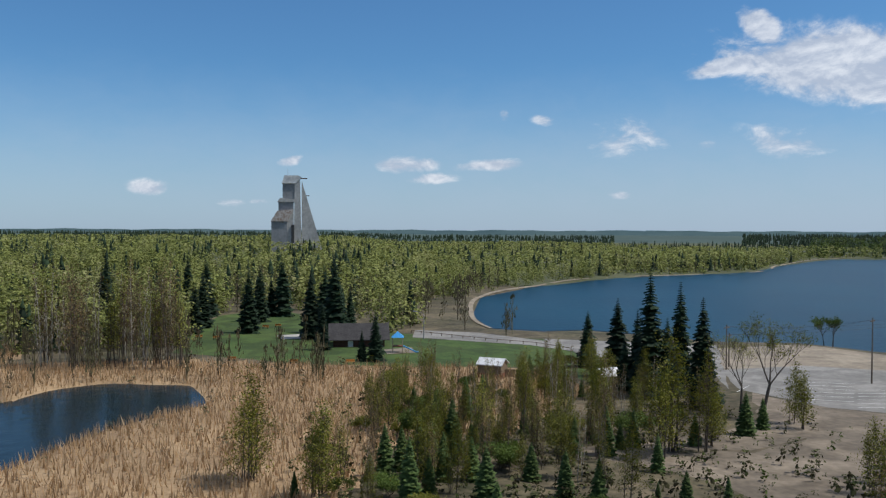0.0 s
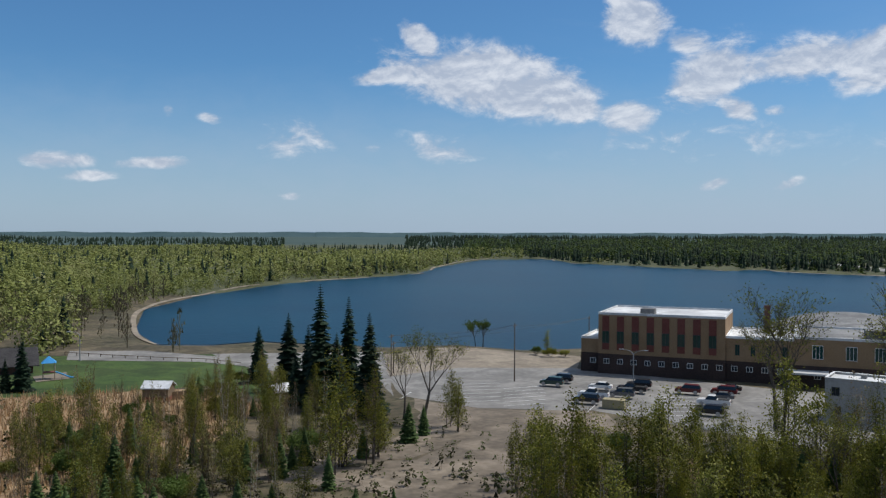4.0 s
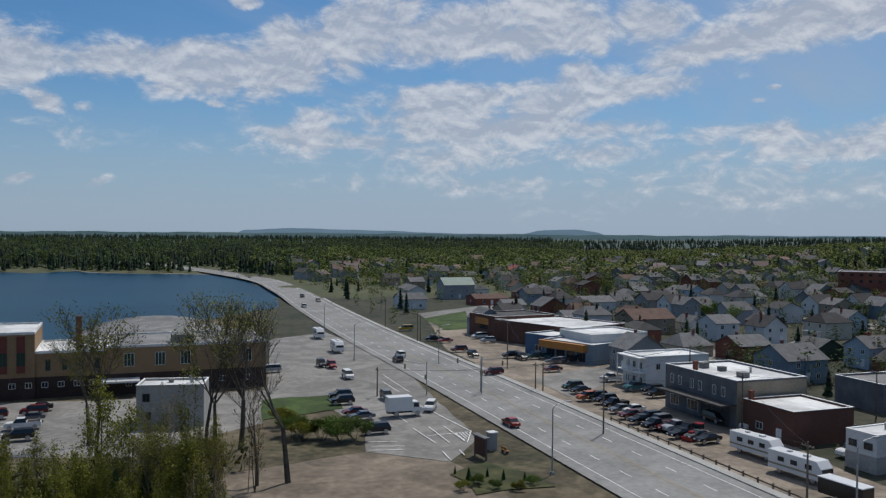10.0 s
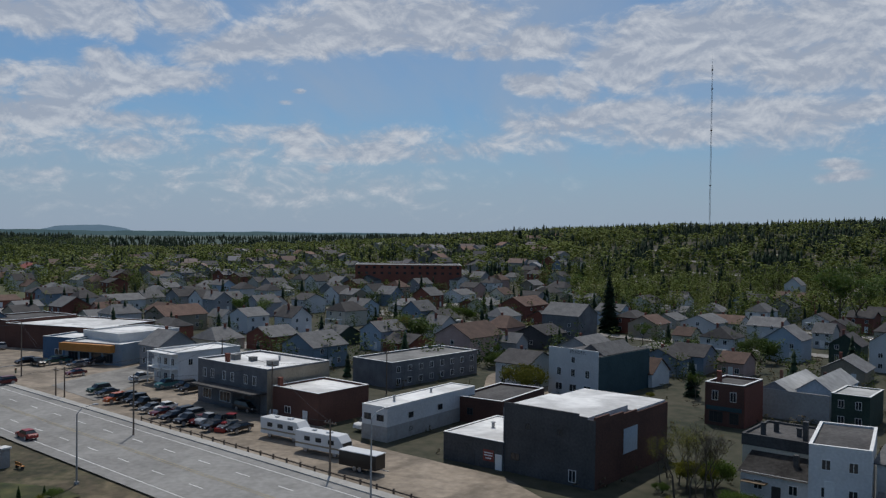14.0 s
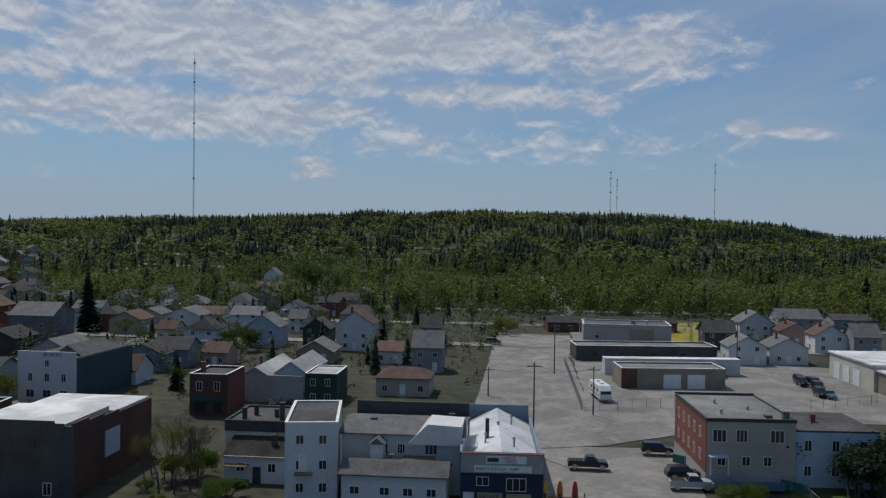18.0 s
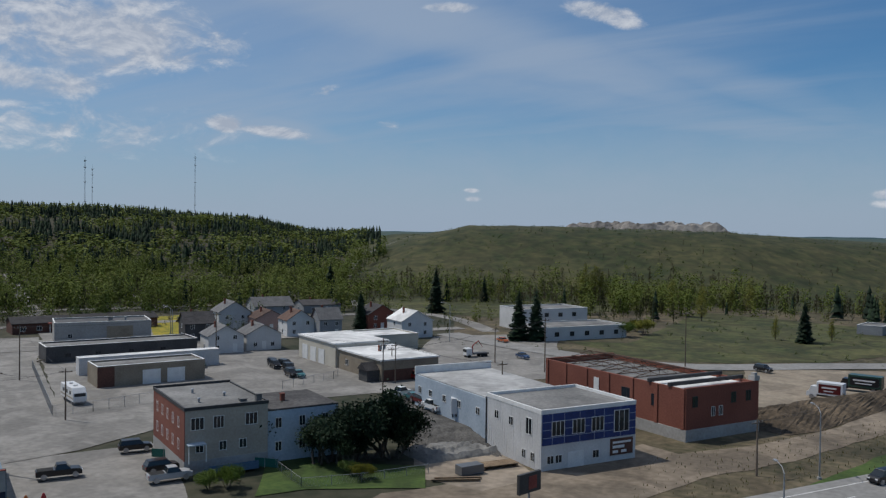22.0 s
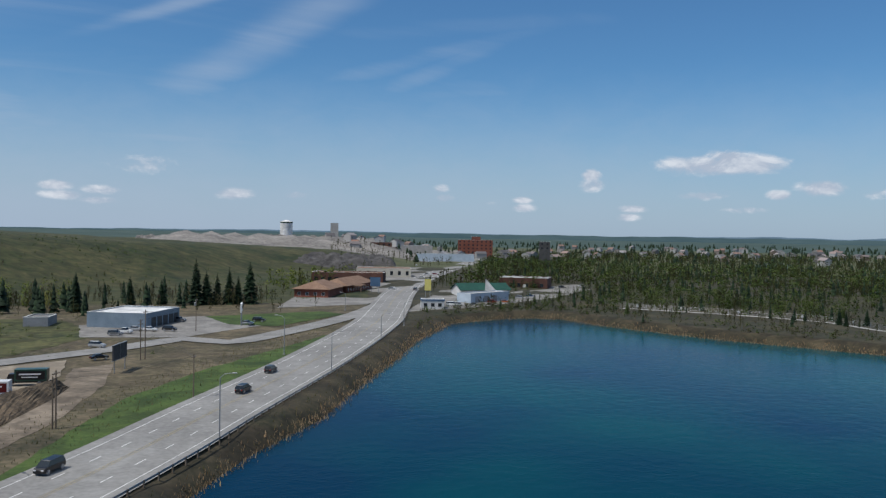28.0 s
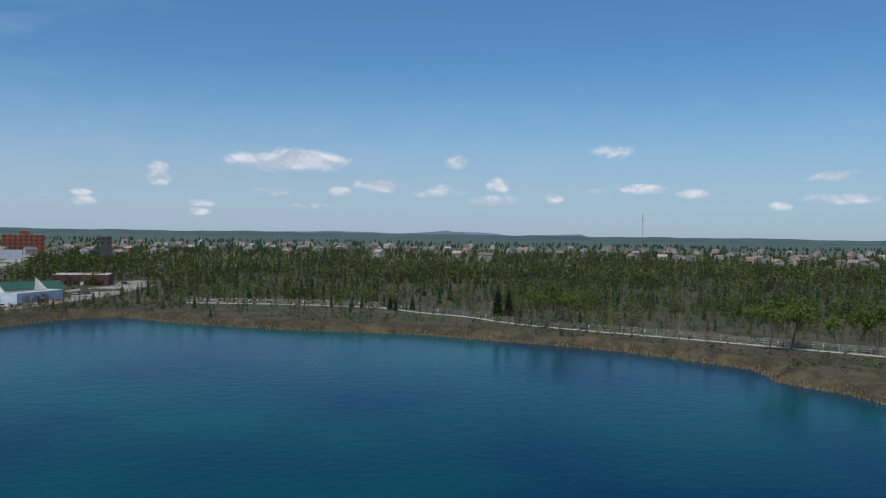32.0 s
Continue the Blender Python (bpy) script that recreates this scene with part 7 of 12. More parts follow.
house("grey two-storey house with a dark gabled roof", 373.8, -85.8, -122.5, 9.1, 9.1, 5.5, 3.1, "grey", "dark", "x", hip=0.0, far=True)
house("charcoal two-storey house with a dark gabled roof", 183.0, -179.8, -122.5, 8.8, 8.8, 5.2, 3.0, "charcoal", "dark", "x", hip=0.0, far=True)
house("white two-storey house with a grey gabled roof", 194.2, -205.4, -122.5, 10.5, 10.5, 5.9, 3.3, "white", "grey", "y", hip=0.0, far=True)
house("white two-storey house with a grey gabled roof", 159.5, -165.2, -122.5, 9.4, 9.4, 4.7, 2.6, "white", "grey", "y", hip=0.0, far=True)
house("white one-storey house with a grey gabled roof", 155.7, -175.6, -122.5, 9.7, 9.7, 4.4, 2.5, "white", "grey", "y", hip=0.0, far=True)
house("faded pink one-storey house with a brown gabled roof", 181.4, -208.6, -122.5, 10.2, 10.2, 4.4, 2.5, "pink", "brown", "y", hip=0.0, far=True)
house("white two-storey house with a brown gabled roof", 165.4, -204.6, -122.5, 8.8, 8.8, 5.2, 2.9, "white", "brown", "y", hip=0.0, far=True)
house("grey two-storey house with a grey gabled roof", 205.0, -235.1, -122.5, 14.4, 12.0, 5.1, 2.9, "grey", "grey", "x", hip=0.0, far=True)
house("grey two-storey house with a grey gabled roof", 156.5, -209.3, -122.5, 7.3, 8.0, 5.6, 3.2, "grey", "grey", "x", hip=0.0, far=True)
house("red brick two-storey house with a dark gabled roof", 154.7, -233.3, -122.5, 10.0, 10.0, 5.3, 3.0, "brick", "dark", "y", hip=0.0, far=True)
house("white two-storey house with a white gabled roof", 134.7, -221.8, -122.5, 10.7, 10.7, 5.3, 3.0, "white", "white", "y", hip=0.0, far=True)
house("grey one-storey house with a dark gabled roof", 208.1, -267.0, -122.5, 15.6, 12.0, 3.1, 1.7, "grey", "dark", "x", hip=0.0, far=True)

# houses of the far streets, on the town's grid
hr = random.Random(21)
HOUSE_WALLS = ["white", "white", "white", "cream", "pale", "grey", "tan", "white", "bluegrey", "pink", "brick", "grey", "cream", "green"]
HOUSE_ROOFS = ["grey", "dark", "brown", "grey", "dark", "brown", "grey", "dark", "tan", "grey", "dark"]
proto = {}
NAMES = {"white": "white", "cream": "cream", "pale": "pale blue", "grey": "grey", "tan": "tan", "bluegrey": "blue-grey", "pink": "faded pink", "brick": "red brick", "green": "dark green"}
TAKEN = [(201.2, 50.1), (227.9, 69.7), (268.1, 76.3), (275.3, 103.4), (267.2, 114.8), (253.0, 43.6), (339.9, 48.4), (267.3, 28.2), (225.6, 13.7), (331.2, 1.0), (248.8, -5.0), (228.8, 4.5), (208.7, -16.6), (207.3, -35.2), (280.9, -39.9), (288.2, -59.7), (284.8, 232.1), (343.8, 250.9), (324.4, 218.4), (362.2, 209.5), (513.8, 322.1), (331.1, 167.3), (403.7, 33.6), (389.4, -41.0), (386.0, -65.2), (572.5, 94.0), (274.5, -6.5), (292.4, -60.6), (281.3, -71.1), (234.9, -64.2), (431.7, -122.4), (232.8, -79.3), (218.0, -85.3), (193.5, -84.7), (220.8, -109.9), (164.4, -43.2), (166.1, -54.0), (152.1, -32.7), (154.4, -70.8), (178.3, -88.1), (209.1, -35.0), (205.2, -44.5), (256.8, -41.5), (263.2, -83.2), (360.0, -40.5), (396.6, -112.0), (371.3, -89.6), (180.6, -183.5), (191.4, -209.8), (157.0, -169.2), (153.1, -179.7), (178.6, -212.9), (163.0, -208.3), (201.1, -241.2), (154.6, -212.4), (152.0, -237.5), (131.8, -226.3), (203.9, -273.6), (210,130), (222,150), (176,80), (155,60), (145,40), (135,20), (120,5), (150,12), (175,-8), (178,28), (200,110), (218,110), (190,30), (165,40)]


def far_house(x, y, yaw):
    w, r = hr.choice(HOUSE_WALLS), hr.choice(HOUSE_ROOFS)
    two, along, hip = hr.random() < 0.5, hr.choice("xy"), hr.random() < 0.2
    key = (w, r, two, along, hip)
    if len(proto) > 34:
        key = hr.choice(list(proto))
    z = float(height(x, y))
    if key not in proto:
        w, r, two, along, hip = key
        proto[key] = house(f"{NAMES[w]} {'two-storey' if two else 'one-storey'} house with a {r} {'hipped' if hip else 'gabled'} roof", x, y, yaw, hr.uniform(8, 10), hr.uniform(8, 11), 5.4 if two else 3.0, hr.uniform(2.0, 3.2), w, r, along, hip=2.5 if hip else 0.0, z=z, porch=hr.random() < 0.3, far=True)
    else:
        copy_thing(proto[key], pose(x, y, z, 0, 0, yaw))


ux, uy = math.cos(radians(G2)), math.sin(radians(G2))
vx, vy = math.cos(radians(GRID + 180)), math.sin(radians(GRID + 180))
for i in range(-4, 26):
    for j in range(-22, 30):
        # streets run every fourth row
        a = 205 + i * 24 + (i // 2) * 9
        c = j * 17.5 + (j // 7) * 8
        x, y = a * ux + c * vx, a * uy + c * vy
        x, y = x + hr.uniform(-2, 2), y + hr.uniform(-2, 2)
        az, d = math.degrees(math.atan2(x, y)) % 360, math.hypot(x, y)
        if not (38 < az < 112 and 175 < d < 620):
            continue
        if az > 92 and d > 400:
            continue
        if min((x - p[0]) ** 2 + (y - p[1]) ** 2 for p in TAKEN) < 15.5 ** 2:
            continue
        if min((x - p.x) ** 2 + (y - p.y) ** 2 for p in HWF) < (34 if d < 300 else 45) ** 2:
            continue
        if d < 270 and az < 60:
            continue
        if hr.random() < (0.10 if d < 400 else 0.22):
            continue
        far_house(x, y, GRID + hr.choice((0, 0, 0, 90, -90)) + hr.uniform(-2, 2))

# houses of the distant town, too far to tell apart
def far_town(seed, n, az0, az1, d0, d1):
    rng = np.random.default_rng(seed)
    wv, wf, rv, rf = [], [], [], []
    for i in range(n):
        a, D = math.radians(rng.uniform(az0, az1)), rng.uniform(d0, d1)
        x, y, t = D * math.sin(a), D * math.cos(a), rng.uniform(0, 3.1)
        w, d, h, r = rng.uniform(8, 14), rng.uniform(8, 12), rng.uniform(4, 7), rng.uniform(2, 3.5)
        z = float(height(x, y)) + 1.0
        c, s = math.cos(t), math.sin(t)
        q = lambda u, v, k: (x + u * c - v * s, y + u * s + v * c, z + k)
        b = len(wv)
        wv += [q(0, 0, -2), q(w, 0, -2), q(w, d, -2), q(0, d, -2), q(0, 0, h), q(w, 0, h), q(w, d, h), q(0, d, h), q(0, d / 2, h + r), q(w, d / 2, h + r)]
        wf += [(b, b + 1, b + 5, b + 4), (b + 1, b + 2, b + 6, b + 9, b + 5), (b + 2, b + 3, b + 7, b + 6), (b + 3, b, b + 4, b + 8, b + 7)]
        b = len(rv)
        rv += [q(-0.4, -0.6, h - 0.2), q(w + 0.4, -0.6, h - 0.2), q(w + 0.4, d / 2, h + r + 0.2), q(-0.4, d / 2, h + r + 0.2), q(-0.4, d + 0.6, h - 0.2), q(w + 0.4, d + 0.6, h - 0.2)]
        rf += [(b, b + 1, b + 2, b + 3), (b + 3, b + 2, b + 5, b + 4)]
    tones = leafy("far_walls", [(0.16, 0.16, 0.16), (0.34, 0.34, 0.33), (0.42, 0.42, 0.42), (0.20, 0.16, 0.13)], 0.8, 0.0)
    caps = leafy("far_roofs", [(0.06, 0.06, 0.065), (0.14, 0.13, 0.13), (0.20, 0.12, 0.09), (0.25, 0.25, 0.26)], 0.8, 0.0)
    th = thing("distant_houses", 0, 0, 0, 0, "distant pale houses scattered among trees", "houses", kind="stuff")
    part("wall", mesh_of("wall", wv, wf, (tones,)), None, th)
    part("roof", mesh_of("roof", rv, rf, (caps,)), None, th)


far_town(1, 150, 207, 262, 1050, 1900)
far_town(2, 34, 196, 208, 1050, 1700)
far_town(3, 170, 42, 92, 560, 900)

# ---- vehicles ----
CAR_PAINT = {n: mat("car_" + n, tuple(v * 0.9 for v in c), c, 0.5, 0.28, 0.0, spec=0.5) for n, c in {
    "black": (0.012, 0.012, 0.014), "white": (0.72, 0.72, 0.71), "red": (0.28, 0.015, 0.015), "maroon": (0.11, 0.012, 0.014), "grey": (0.12, 0.125, 0.13),
    "silver": (0.40, 0.41, 0.42), "blue": (0.03, 0.07, 0.16), "teal": (0.05, 0.16, 0.17), "green": (0.02, 0.06, 0.045), "yellow": (0.55, 0.33, 0.02), "orange": (0.45, 0.10, 0.02), "tan": (0.30, 0.25, 0.17)}.items()}
RUBBER = mat("tyre_rubber", (0.012, 0.012, 0.012), (0.025, 0.025, 0.025), 2, 0.9, 0.0)
RIM = mat("wheel_rim", (0.30, 0.30, 0.31), (0.45, 0.45, 0.46), 2, 0.35, 0.0, metal=0.7)
LAMP_CLEAR = mat("headlight_lens", (0.6, 0.6, 0.6), (0.7, 0.7, 0.7), 2, 0.15, 0.0)
LAMP_RED = mat("tail_light_lens", (0.25, 0.01, 0.01), (0.3, 0.02, 0.02), 2, 0.2, 0.0)
# kind: length, width, belt height, roof height, nose x, windscreen foot, roof front, roof back, tail foot, bonnet height
KINDS = {"sedan": (4.6, 1.78, 0.95, 1.43, 0.0, 1.25, 1.95, 3.35, 4.0, 0.85), "suv": (4.7, 1.86, 1.10, 1.74, 0.0, 1.15, 1.75, 4.25, 4.6, 1.02),
         "van": (5.0, 1.95, 1.10, 1.80, 0.0, 0.75, 1.6, 4.6, 4.9, 1.0), "pickup": (5.6, 1.95, 1.12, 1.80, 0.0, 1.35, 1.95, 3.1, 3.35, 1.08)}
CARS = {}


def wheels(th, L, W, r, xs):
    for x in xs:
        for s in (-1, 1):
            w = tubes(((x, s * (W / 2 - 0.22), r), (x, s * (W / 2 + 0.01), r), r, r), n=14)
            for q in w.faces:
                q.material_index = 0
            k = len(w.faces)
            tube(w, (x, s * (W / 2 - 0.05), r), (x, s * (W / 2 + 0.02), r), r * 0.58, r * 0.5, n=10)
            w.faces.ensure_lookup_table()
            for q in w.faces[k:]:
                q.material_index = 1
            o = part("wheel", w, RUBBER, th)
            o.data.materials.append(RIM)


def car(kind, colour, x, y, yaw, z=0.0):
    """A parked vehicle with its nose towards local -x; the first of each kind and colour is built, the rest copy it."""
    z = z + 0.27
    if (kind, colour) in CARS:
        return copy_thing(CARS[kind, colour], pose(x, y, z, 0, 0, yaw))
    L, W, belt, top, x0, wf, rf, rb, tf, bon = KINDS[kind]
    th = thing(kind if kind in ("van", "pickup") else "car", x, y, z, yaw, f"{colour} {dict(sedan='sedan', suv='sport utility car', van='minivan', pickup='pickup truck')[kind]} parked on its wheels", "truck" if kind == "pickup" else "car", "parked vehicles")
    paint = CAR_PAINT[colour]
    bm = bmesh.new()
    prism(bm, [(0.0, 0.32), (L, 0.36), (L, belt - 0.08), (L - 0.12, belt), (wf, belt), (0.35, bon), (0.04, bon - 0.22)], -W / 2, W / 2)
    for v in bm.verts:
        if v.co.z > 0.8:
            v.co.y *= 0.93
        if v.co.x < 0.1 or v.co.x > L - 0.05:
            v.co.y *= 0.9
    bmesh.ops.translate(bm, vec=(-L / 2, 0, 0), verts=bm.verts)
    bmesh.ops.bevel(bm, geom=bm.edges[:], offset=0.05, segments=2, affect="EDGES")
    if kind == "pickup":
        box(bm, 3.45 - L / 2, -W / 2 + 0.12, belt - 0.02, L - 0.1 - L / 2, W / 2 - 0.12, belt + 0.015)
    part("body", bm, paint, th)
    g = bmesh.new()
    prism(g, [(wf, belt - 0.02), (tf, belt - 0.02), (rb, top - 0.06), (rf, top - 0.06)], -W / 2 * 0.92, W / 2 * 0.92)
    for v in g.verts:
        if v.co.z > belt + 0.1:
            v.co.y *= 0.82
    bmesh.ops.translate(g, vec=(-L / 2, 0, 0), verts=g.verts)
    part("glasshouse", g, GLASS, th, "tinted windows")
    r = boxes((rf - 0.05 - L / 2, -W / 2 * 0.77, top - 0.07, rb + 0.05 - L / 2, W / 2 * 0.77, top), bevel=0.03)
    part("roof", r, paint, th)
    if kind == "pickup":
        part("bed_liner", boxes((3.5 - L / 2, -W / 2 + 0.16, belt + 0.015, L - 0.14 - L / 2, W / 2 - 0.16, belt + 0.03)), RUBBER, th)
    for s in (-1, 1):
        part("headlight", boxes((-L / 2 - 0.02, s * W * 0.30 - 0.18, bon - 0.32, -L / 2 + 0.1, s * W * 0.30 + 0.18, bon - 0.16)), LAMP_CLEAR, th)
        part("tail_light", boxes((L / 2 - 0.06, s * W * 0.36 - 0.12, belt - 0.36, L / 2 + 0.015, s * W * 0.36 + 0.12, belt - 0.12)), LAMP_RED, th)
    wheels(th, L, W, 0.33 if kind in ("sedan",) else 0.37, (0.85 - L / 2, L - 0.95 - L / 2))
    CARS[kind, colour] = th
    return th


def box_truck(x, y, yaw, L, body, cab, label, stripe=None, z=0.0):
    th = thing("box_truck", x, y, z + 0.27, yaw, label, "truck")
    part("cargo_box", boxes((-L / 2 + 2.0, -1.2, 0.95, L / 2, 1.2, 3.5), bevel=0.04), CAR_PAINT[body], th)
    if stripe:
        part("side_panel", boxes((-L / 2 + 2.4, -1.23, 1.3, L / 2 - 0.4, 1.23, 3.1)), CAR_PAINT[stripe], th)
        part("panel_bars", boxes((-L / 2 + 3.0, -1.245, 2.3, L / 2 - 1.2, 1.245, 2.6), (-L / 2 + 3.4, -1.245, 1.7, L / 2 - 1.8, 1.245, 1.9)), CAR_PAINT["white"], th)
    bm = bmesh.new()
    prism(bm, [(-L / 2, 0.45), (-L / 2 + 1.95, 0.45), (-L / 2 + 1.95, 2.5), (-L / 2 + 0.85, 2.5), (-L / 2 + 0.45, 1.55), (-L / 2, 1.35)], -1.0, 1.0)
    part("cab", bm, CAR_PAINT[cab], th)
    part("windscreen", boxes((-L / 2 + 0.75, -0.88, 1.55, -L / 2 + 1.7, 0.88 + 0.14, 2.3)), GLASS, th)
    part("chassis", boxes((-L / 2 + 0.3, -0.5, 0.5, L / 2 - 0.1, 0.5, 0.95)), DARK_TRIM, th)
    wheels(th, L, 2.1, 0.45, (-L / 2 + 1.0, L / 2 - 1.6))
    return th


def motorhome(x, y, yaw, L, label):
    th = thing("motorhome", x, y, 0.27, yaw, label, "motorhome")
    bm = bmesh.new()
    prism(bm, [(-L / 2, 0.5), (L / 2, 0.5), (L / 2, 3.0), (-L / 2 + 0.9, 3.05), (-L / 2 + 0.05, 2.1), (-L / 2 - 0.1, 1.2)], -1.2, 1.2)
    bmesh.ops.bevel(bm, geom=bm.edges[:], offset=0.06, segments=1, affect="EDGES")
    part("body", bm, CAR_PAINT["white"], th)
    part("stripe", boxes((-L / 2 + 0.3, -1.215, 1.05, L / 2 - 0.1, 1.215, 1.3)), CAR_PAINT["tan"], th)
    for u in (-L / 2 + 1.5, -0.6, 1.6):
        part("side_window", boxes((u, -1.22, 1.7, u + 1.1, 1.22, 2.35)), GLASS, th)
    part("windscreen", boxes((-L / 2 - 0.06, -1.0, 1.5, -L / 2 + 0.5, 1.0, 2.1)), GLASS, th)
    part("air_conditioner", boxes((-1.6, -0.4, 3.03, -0.8, 0.4, 3.3), bevel=0.05), CAR_PAINT["white"], th)
    part("roof_vent", boxes((1.4, -0.3, 3.03, 2.0, 0.3, 3.2), bevel=0.04), CAR_PAINT["silver"], th)
    wheels(th, L, 2.3, 0.4, (-L / 2 + 1.4, L / 2 - 2.0))
    return th


def cargo_trailer(x, y, yaw):
    th = thing("cargo_trailer", x, y, 0.27, yaw, "black enclosed cargo trailer with a white roof", "trailer")
    part("body", boxes((-3.2, -1.1, 0.5, 3.2, 1.1, 2.5), bevel=0.05), CAR_PAINT["black"], th)
    part("roof", boxes((-3.25, -1.15, 2.5, 3.25, 1.15, 2.6)), CAR_PAINT["white"], th)
    part("drawbar", tubes(((-3.2, 0, 0.55), (-4.6, 0, 0.5), 0.06, 0.06)), STEEL, th)
    wheels(th, 6.4, 2.2, 0.34, (-0.45, 0.45))
    return th


car("suv", "green", 48.1, 163.3, -31.5)
car("suv", "black", 51.0, 166.8, -31.5)
car("sedan", "white", 56.2, 158.0, -31.5)
car("pickup", "white", 52.2, 150.1, -31.5)
car("suv", "black", 49.4, 145.7, -31.5)
car("suv", "grey", 57.5, 150.0, -31.5)
car("pickup", "black", 61.2, 154.5, -31.5)
car("suv", "black", 64.2, 158.4, -31.5)
car("suv", "maroon", 71.1, 151.7, -31.5)
car("suv", "maroon", 77.2, 149.6, -31.5)
car("sedan", "grey", 74.5, 145.3, -31.5)
car("pickup", "white", 70.7, 140.5, -31.5)
car("suv", "black", 66.5, 133.4, -31.5)
car("sedan", "black", 79.7, 152.5, -31.5)
car("suv", "white", 125.2, 97.5, 28.5)
car("suv", "grey", 127.7, 110.5, 57.0)
car("suv", "red", 148.7, 146.5, 57.0)
car("suv", "black", 148.6, 150.0, 57.0)
car("van", "silver", 134.9, 152.8, -31.5)
car("suv", "black", 118.7, 113.9, -31.5)
car("suv", "black", 122.4, 118.0, -31.5)
car("sedan", "maroon", 113.2, 105.4, -31.5)
car("sedan", "grey", 111.4, 102.0, -31.5)
car("suv", "black", 105.2, 93.1, -31.5)
car("van", "white", 140.6, 133.4, 57.0)
car("suv", "black", 165.7, 139.9, 237.0)
car("suv", "white", 172.6, 144.9, 237.0)
car("suv", "white", 258.4, 272.5, 237.0)
car("suv", "black", 296.3, 313.8, 57.0)
car("suv", "tan", 282.4, 288.2, 57.0)
car("sedan", "white", 393.0, 482.3, 57.0)
car("sedan", "silver", 436.6, 555.4, 57.0)
car("sedan", "red", 123.7, 78.8, 237.0)
car("van", "black", 412.5, 481.6, 57.0)
car("sedan", "grey", 398.1, 476.1, 57.0)
car("sedan", "white", 444.3, 605.0, 57.0)
car("van", "yellow", 221.1, 183.5, -31.5)
car("pickup", "black", 205.2, 159.1, -31.5)
car("sedan", "red", 204.5, 154.3, -31.5)
car("suv", "maroon", 191.4, 139.5, -31.5)
car("suv", "black", 186.1, 131.0, 58.5)
car("suv", "maroon", 165.3, 110.4, -31.5)
car("van", "white", 219.7, 152.3, -31.5)
car("suv", "silver", 213.1, 144.6, -31.5)
car("suv", "green", 193.3, 116.4, -31.5)
car("sedan", "teal", 195.8, 115.2, -31.5)
car("sedan", "grey", 190.1, 108.6, -31.5)
car("sedan", "white", 192.3, 108.0, -31.5)
car("suv", "black", 194.1, 105.7, -31.5)
car("suv", "silver", 199.0, 103.3, -31.5)
car("suv", "blue", 206.4, 103.7, -31.5)
car("sedan", "maroon", 178.6, 102.3, -31.5)
car("pickup", "white", 175.5, 85.3, -31.5)
car("pickup", "teal", 168.7, 76.4, -31.5)
car("suv", "black", 168.0, 72.4, -31.5)
car("pickup", "black", 164.8, 69.6, -31.5)
car("pickup", "black", 191.4, 3.0, -31.5)
car("suv", "black", 191.2, 122.3, -31.5)
car("suv", "black", 190.5, 118.7, 58.5)
car("suv", "green", 160.8, 87.2, -27.5)
car("sedan", "black", 158.3, 84.1, -27.5)
car("suv", "orange", 152.5, 79.3, -27.5)
car("suv", "black", 153.8, 78.0, -27.5)
car("suv", "black", 152.1, 75.2, -27.5)
car("pickup", "black", 149.5, 71.9, -27.5)
car("sedan", "grey", 146.0, 69.2, -27.5)
car("sedan", "white", 147.3, 67.2, -27.5)
car("sedan", "maroon", 142.8, 65.7, -27.5)
car("sedan", "black", 140.1, 62.6, -27.5)
car("suv", "black", 142.5, 61.9, -27.5)
car("suv", "grey", 141.1, 59.5, -27.5)
car("pickup", "black", 137.8, 58.5, -27.5)
car("sedan", "maroon", 138.1, 56.7, -27.5)
car("pickup", "silver", 138.4, 55.1, -27.5)
car("suv", "black", 137.9, 52.9, -27.5)
car("sedan", "black", 134.5, 53.0, -27.5)
car("sedan", "grey", 135.0, 50.3, -27.5)
car("sedan", "black", 133.7, 48.2, -27.5)
car("van", "white", 147.7, 45.4, -31.5)
car("suv", "white", 147.9, 36.2, -31.5)
car("suv", "black", 149.3, 34.0, -31.5)
car("suv", "black", 152.5, 32.1, -31.5)
car("pickup", "white", 139.6, 28.2, -31.5)
car("suv", "black", 150.5, 49.3, -31.5)
car("van", "black", 148.9, 52.6, 57.0)
car("pickup", "black", 95.7, -72.7, 57.0)
car("suv", "black", 97.8, -87.1, 57.0)
car("suv", "black", 86.3, -81.5, 65.0)
car("pickup", "silver", 82.4, -79.2, 61.0)
car("suv", "grey", 216.2, -128.6, 57.0)
car("suv", "black", 132.4, -159.0, -31.5)
car("suv", "black", 129.1, -159.6, -11.5)
car("suv", "black", 124.9, -155.6, -31.5)
car("sedan", "teal", 117.7, -150.4, -31.5)
car("suv", "green", 146.2, -148.9, -31.5)
car("sedan", "silver", 150.3, -155.8, -31.5)
car("sedan", "blue", 86.6, -204.1, -31.5)
car("sedan", "orange", 104.6, -230.6, -31.5)
car("van", "black", 0.6, -127.8, 237.0)
car("suv", "black", 28.8, -216.3, -31.5)
car("suv", "grey", -14.2, -284.8, -31.5)
car("pickup", "white", -17.0, -290.6, -31.5)
car("sedan", "silver", -21.0, -297.1, -31.5)
car("sedan", "white", -25.4, -294.6, -31.5)
car("suv", "black", -31.4, -293.0, -31.5)
car("suv", "silver", -8.3, -257.8, -31.5)
car("pickup", "grey", -37.2, -321.7, -31.5)
car("suv", "black", 130.2, -157.1, -31.5)
car("suv", "black", 119.6, -149.9, -31.5)
car("suv", "green", 142.3, -142.0, -31.5)
car("suv", "black", -45.7, -200.8, 57.0)
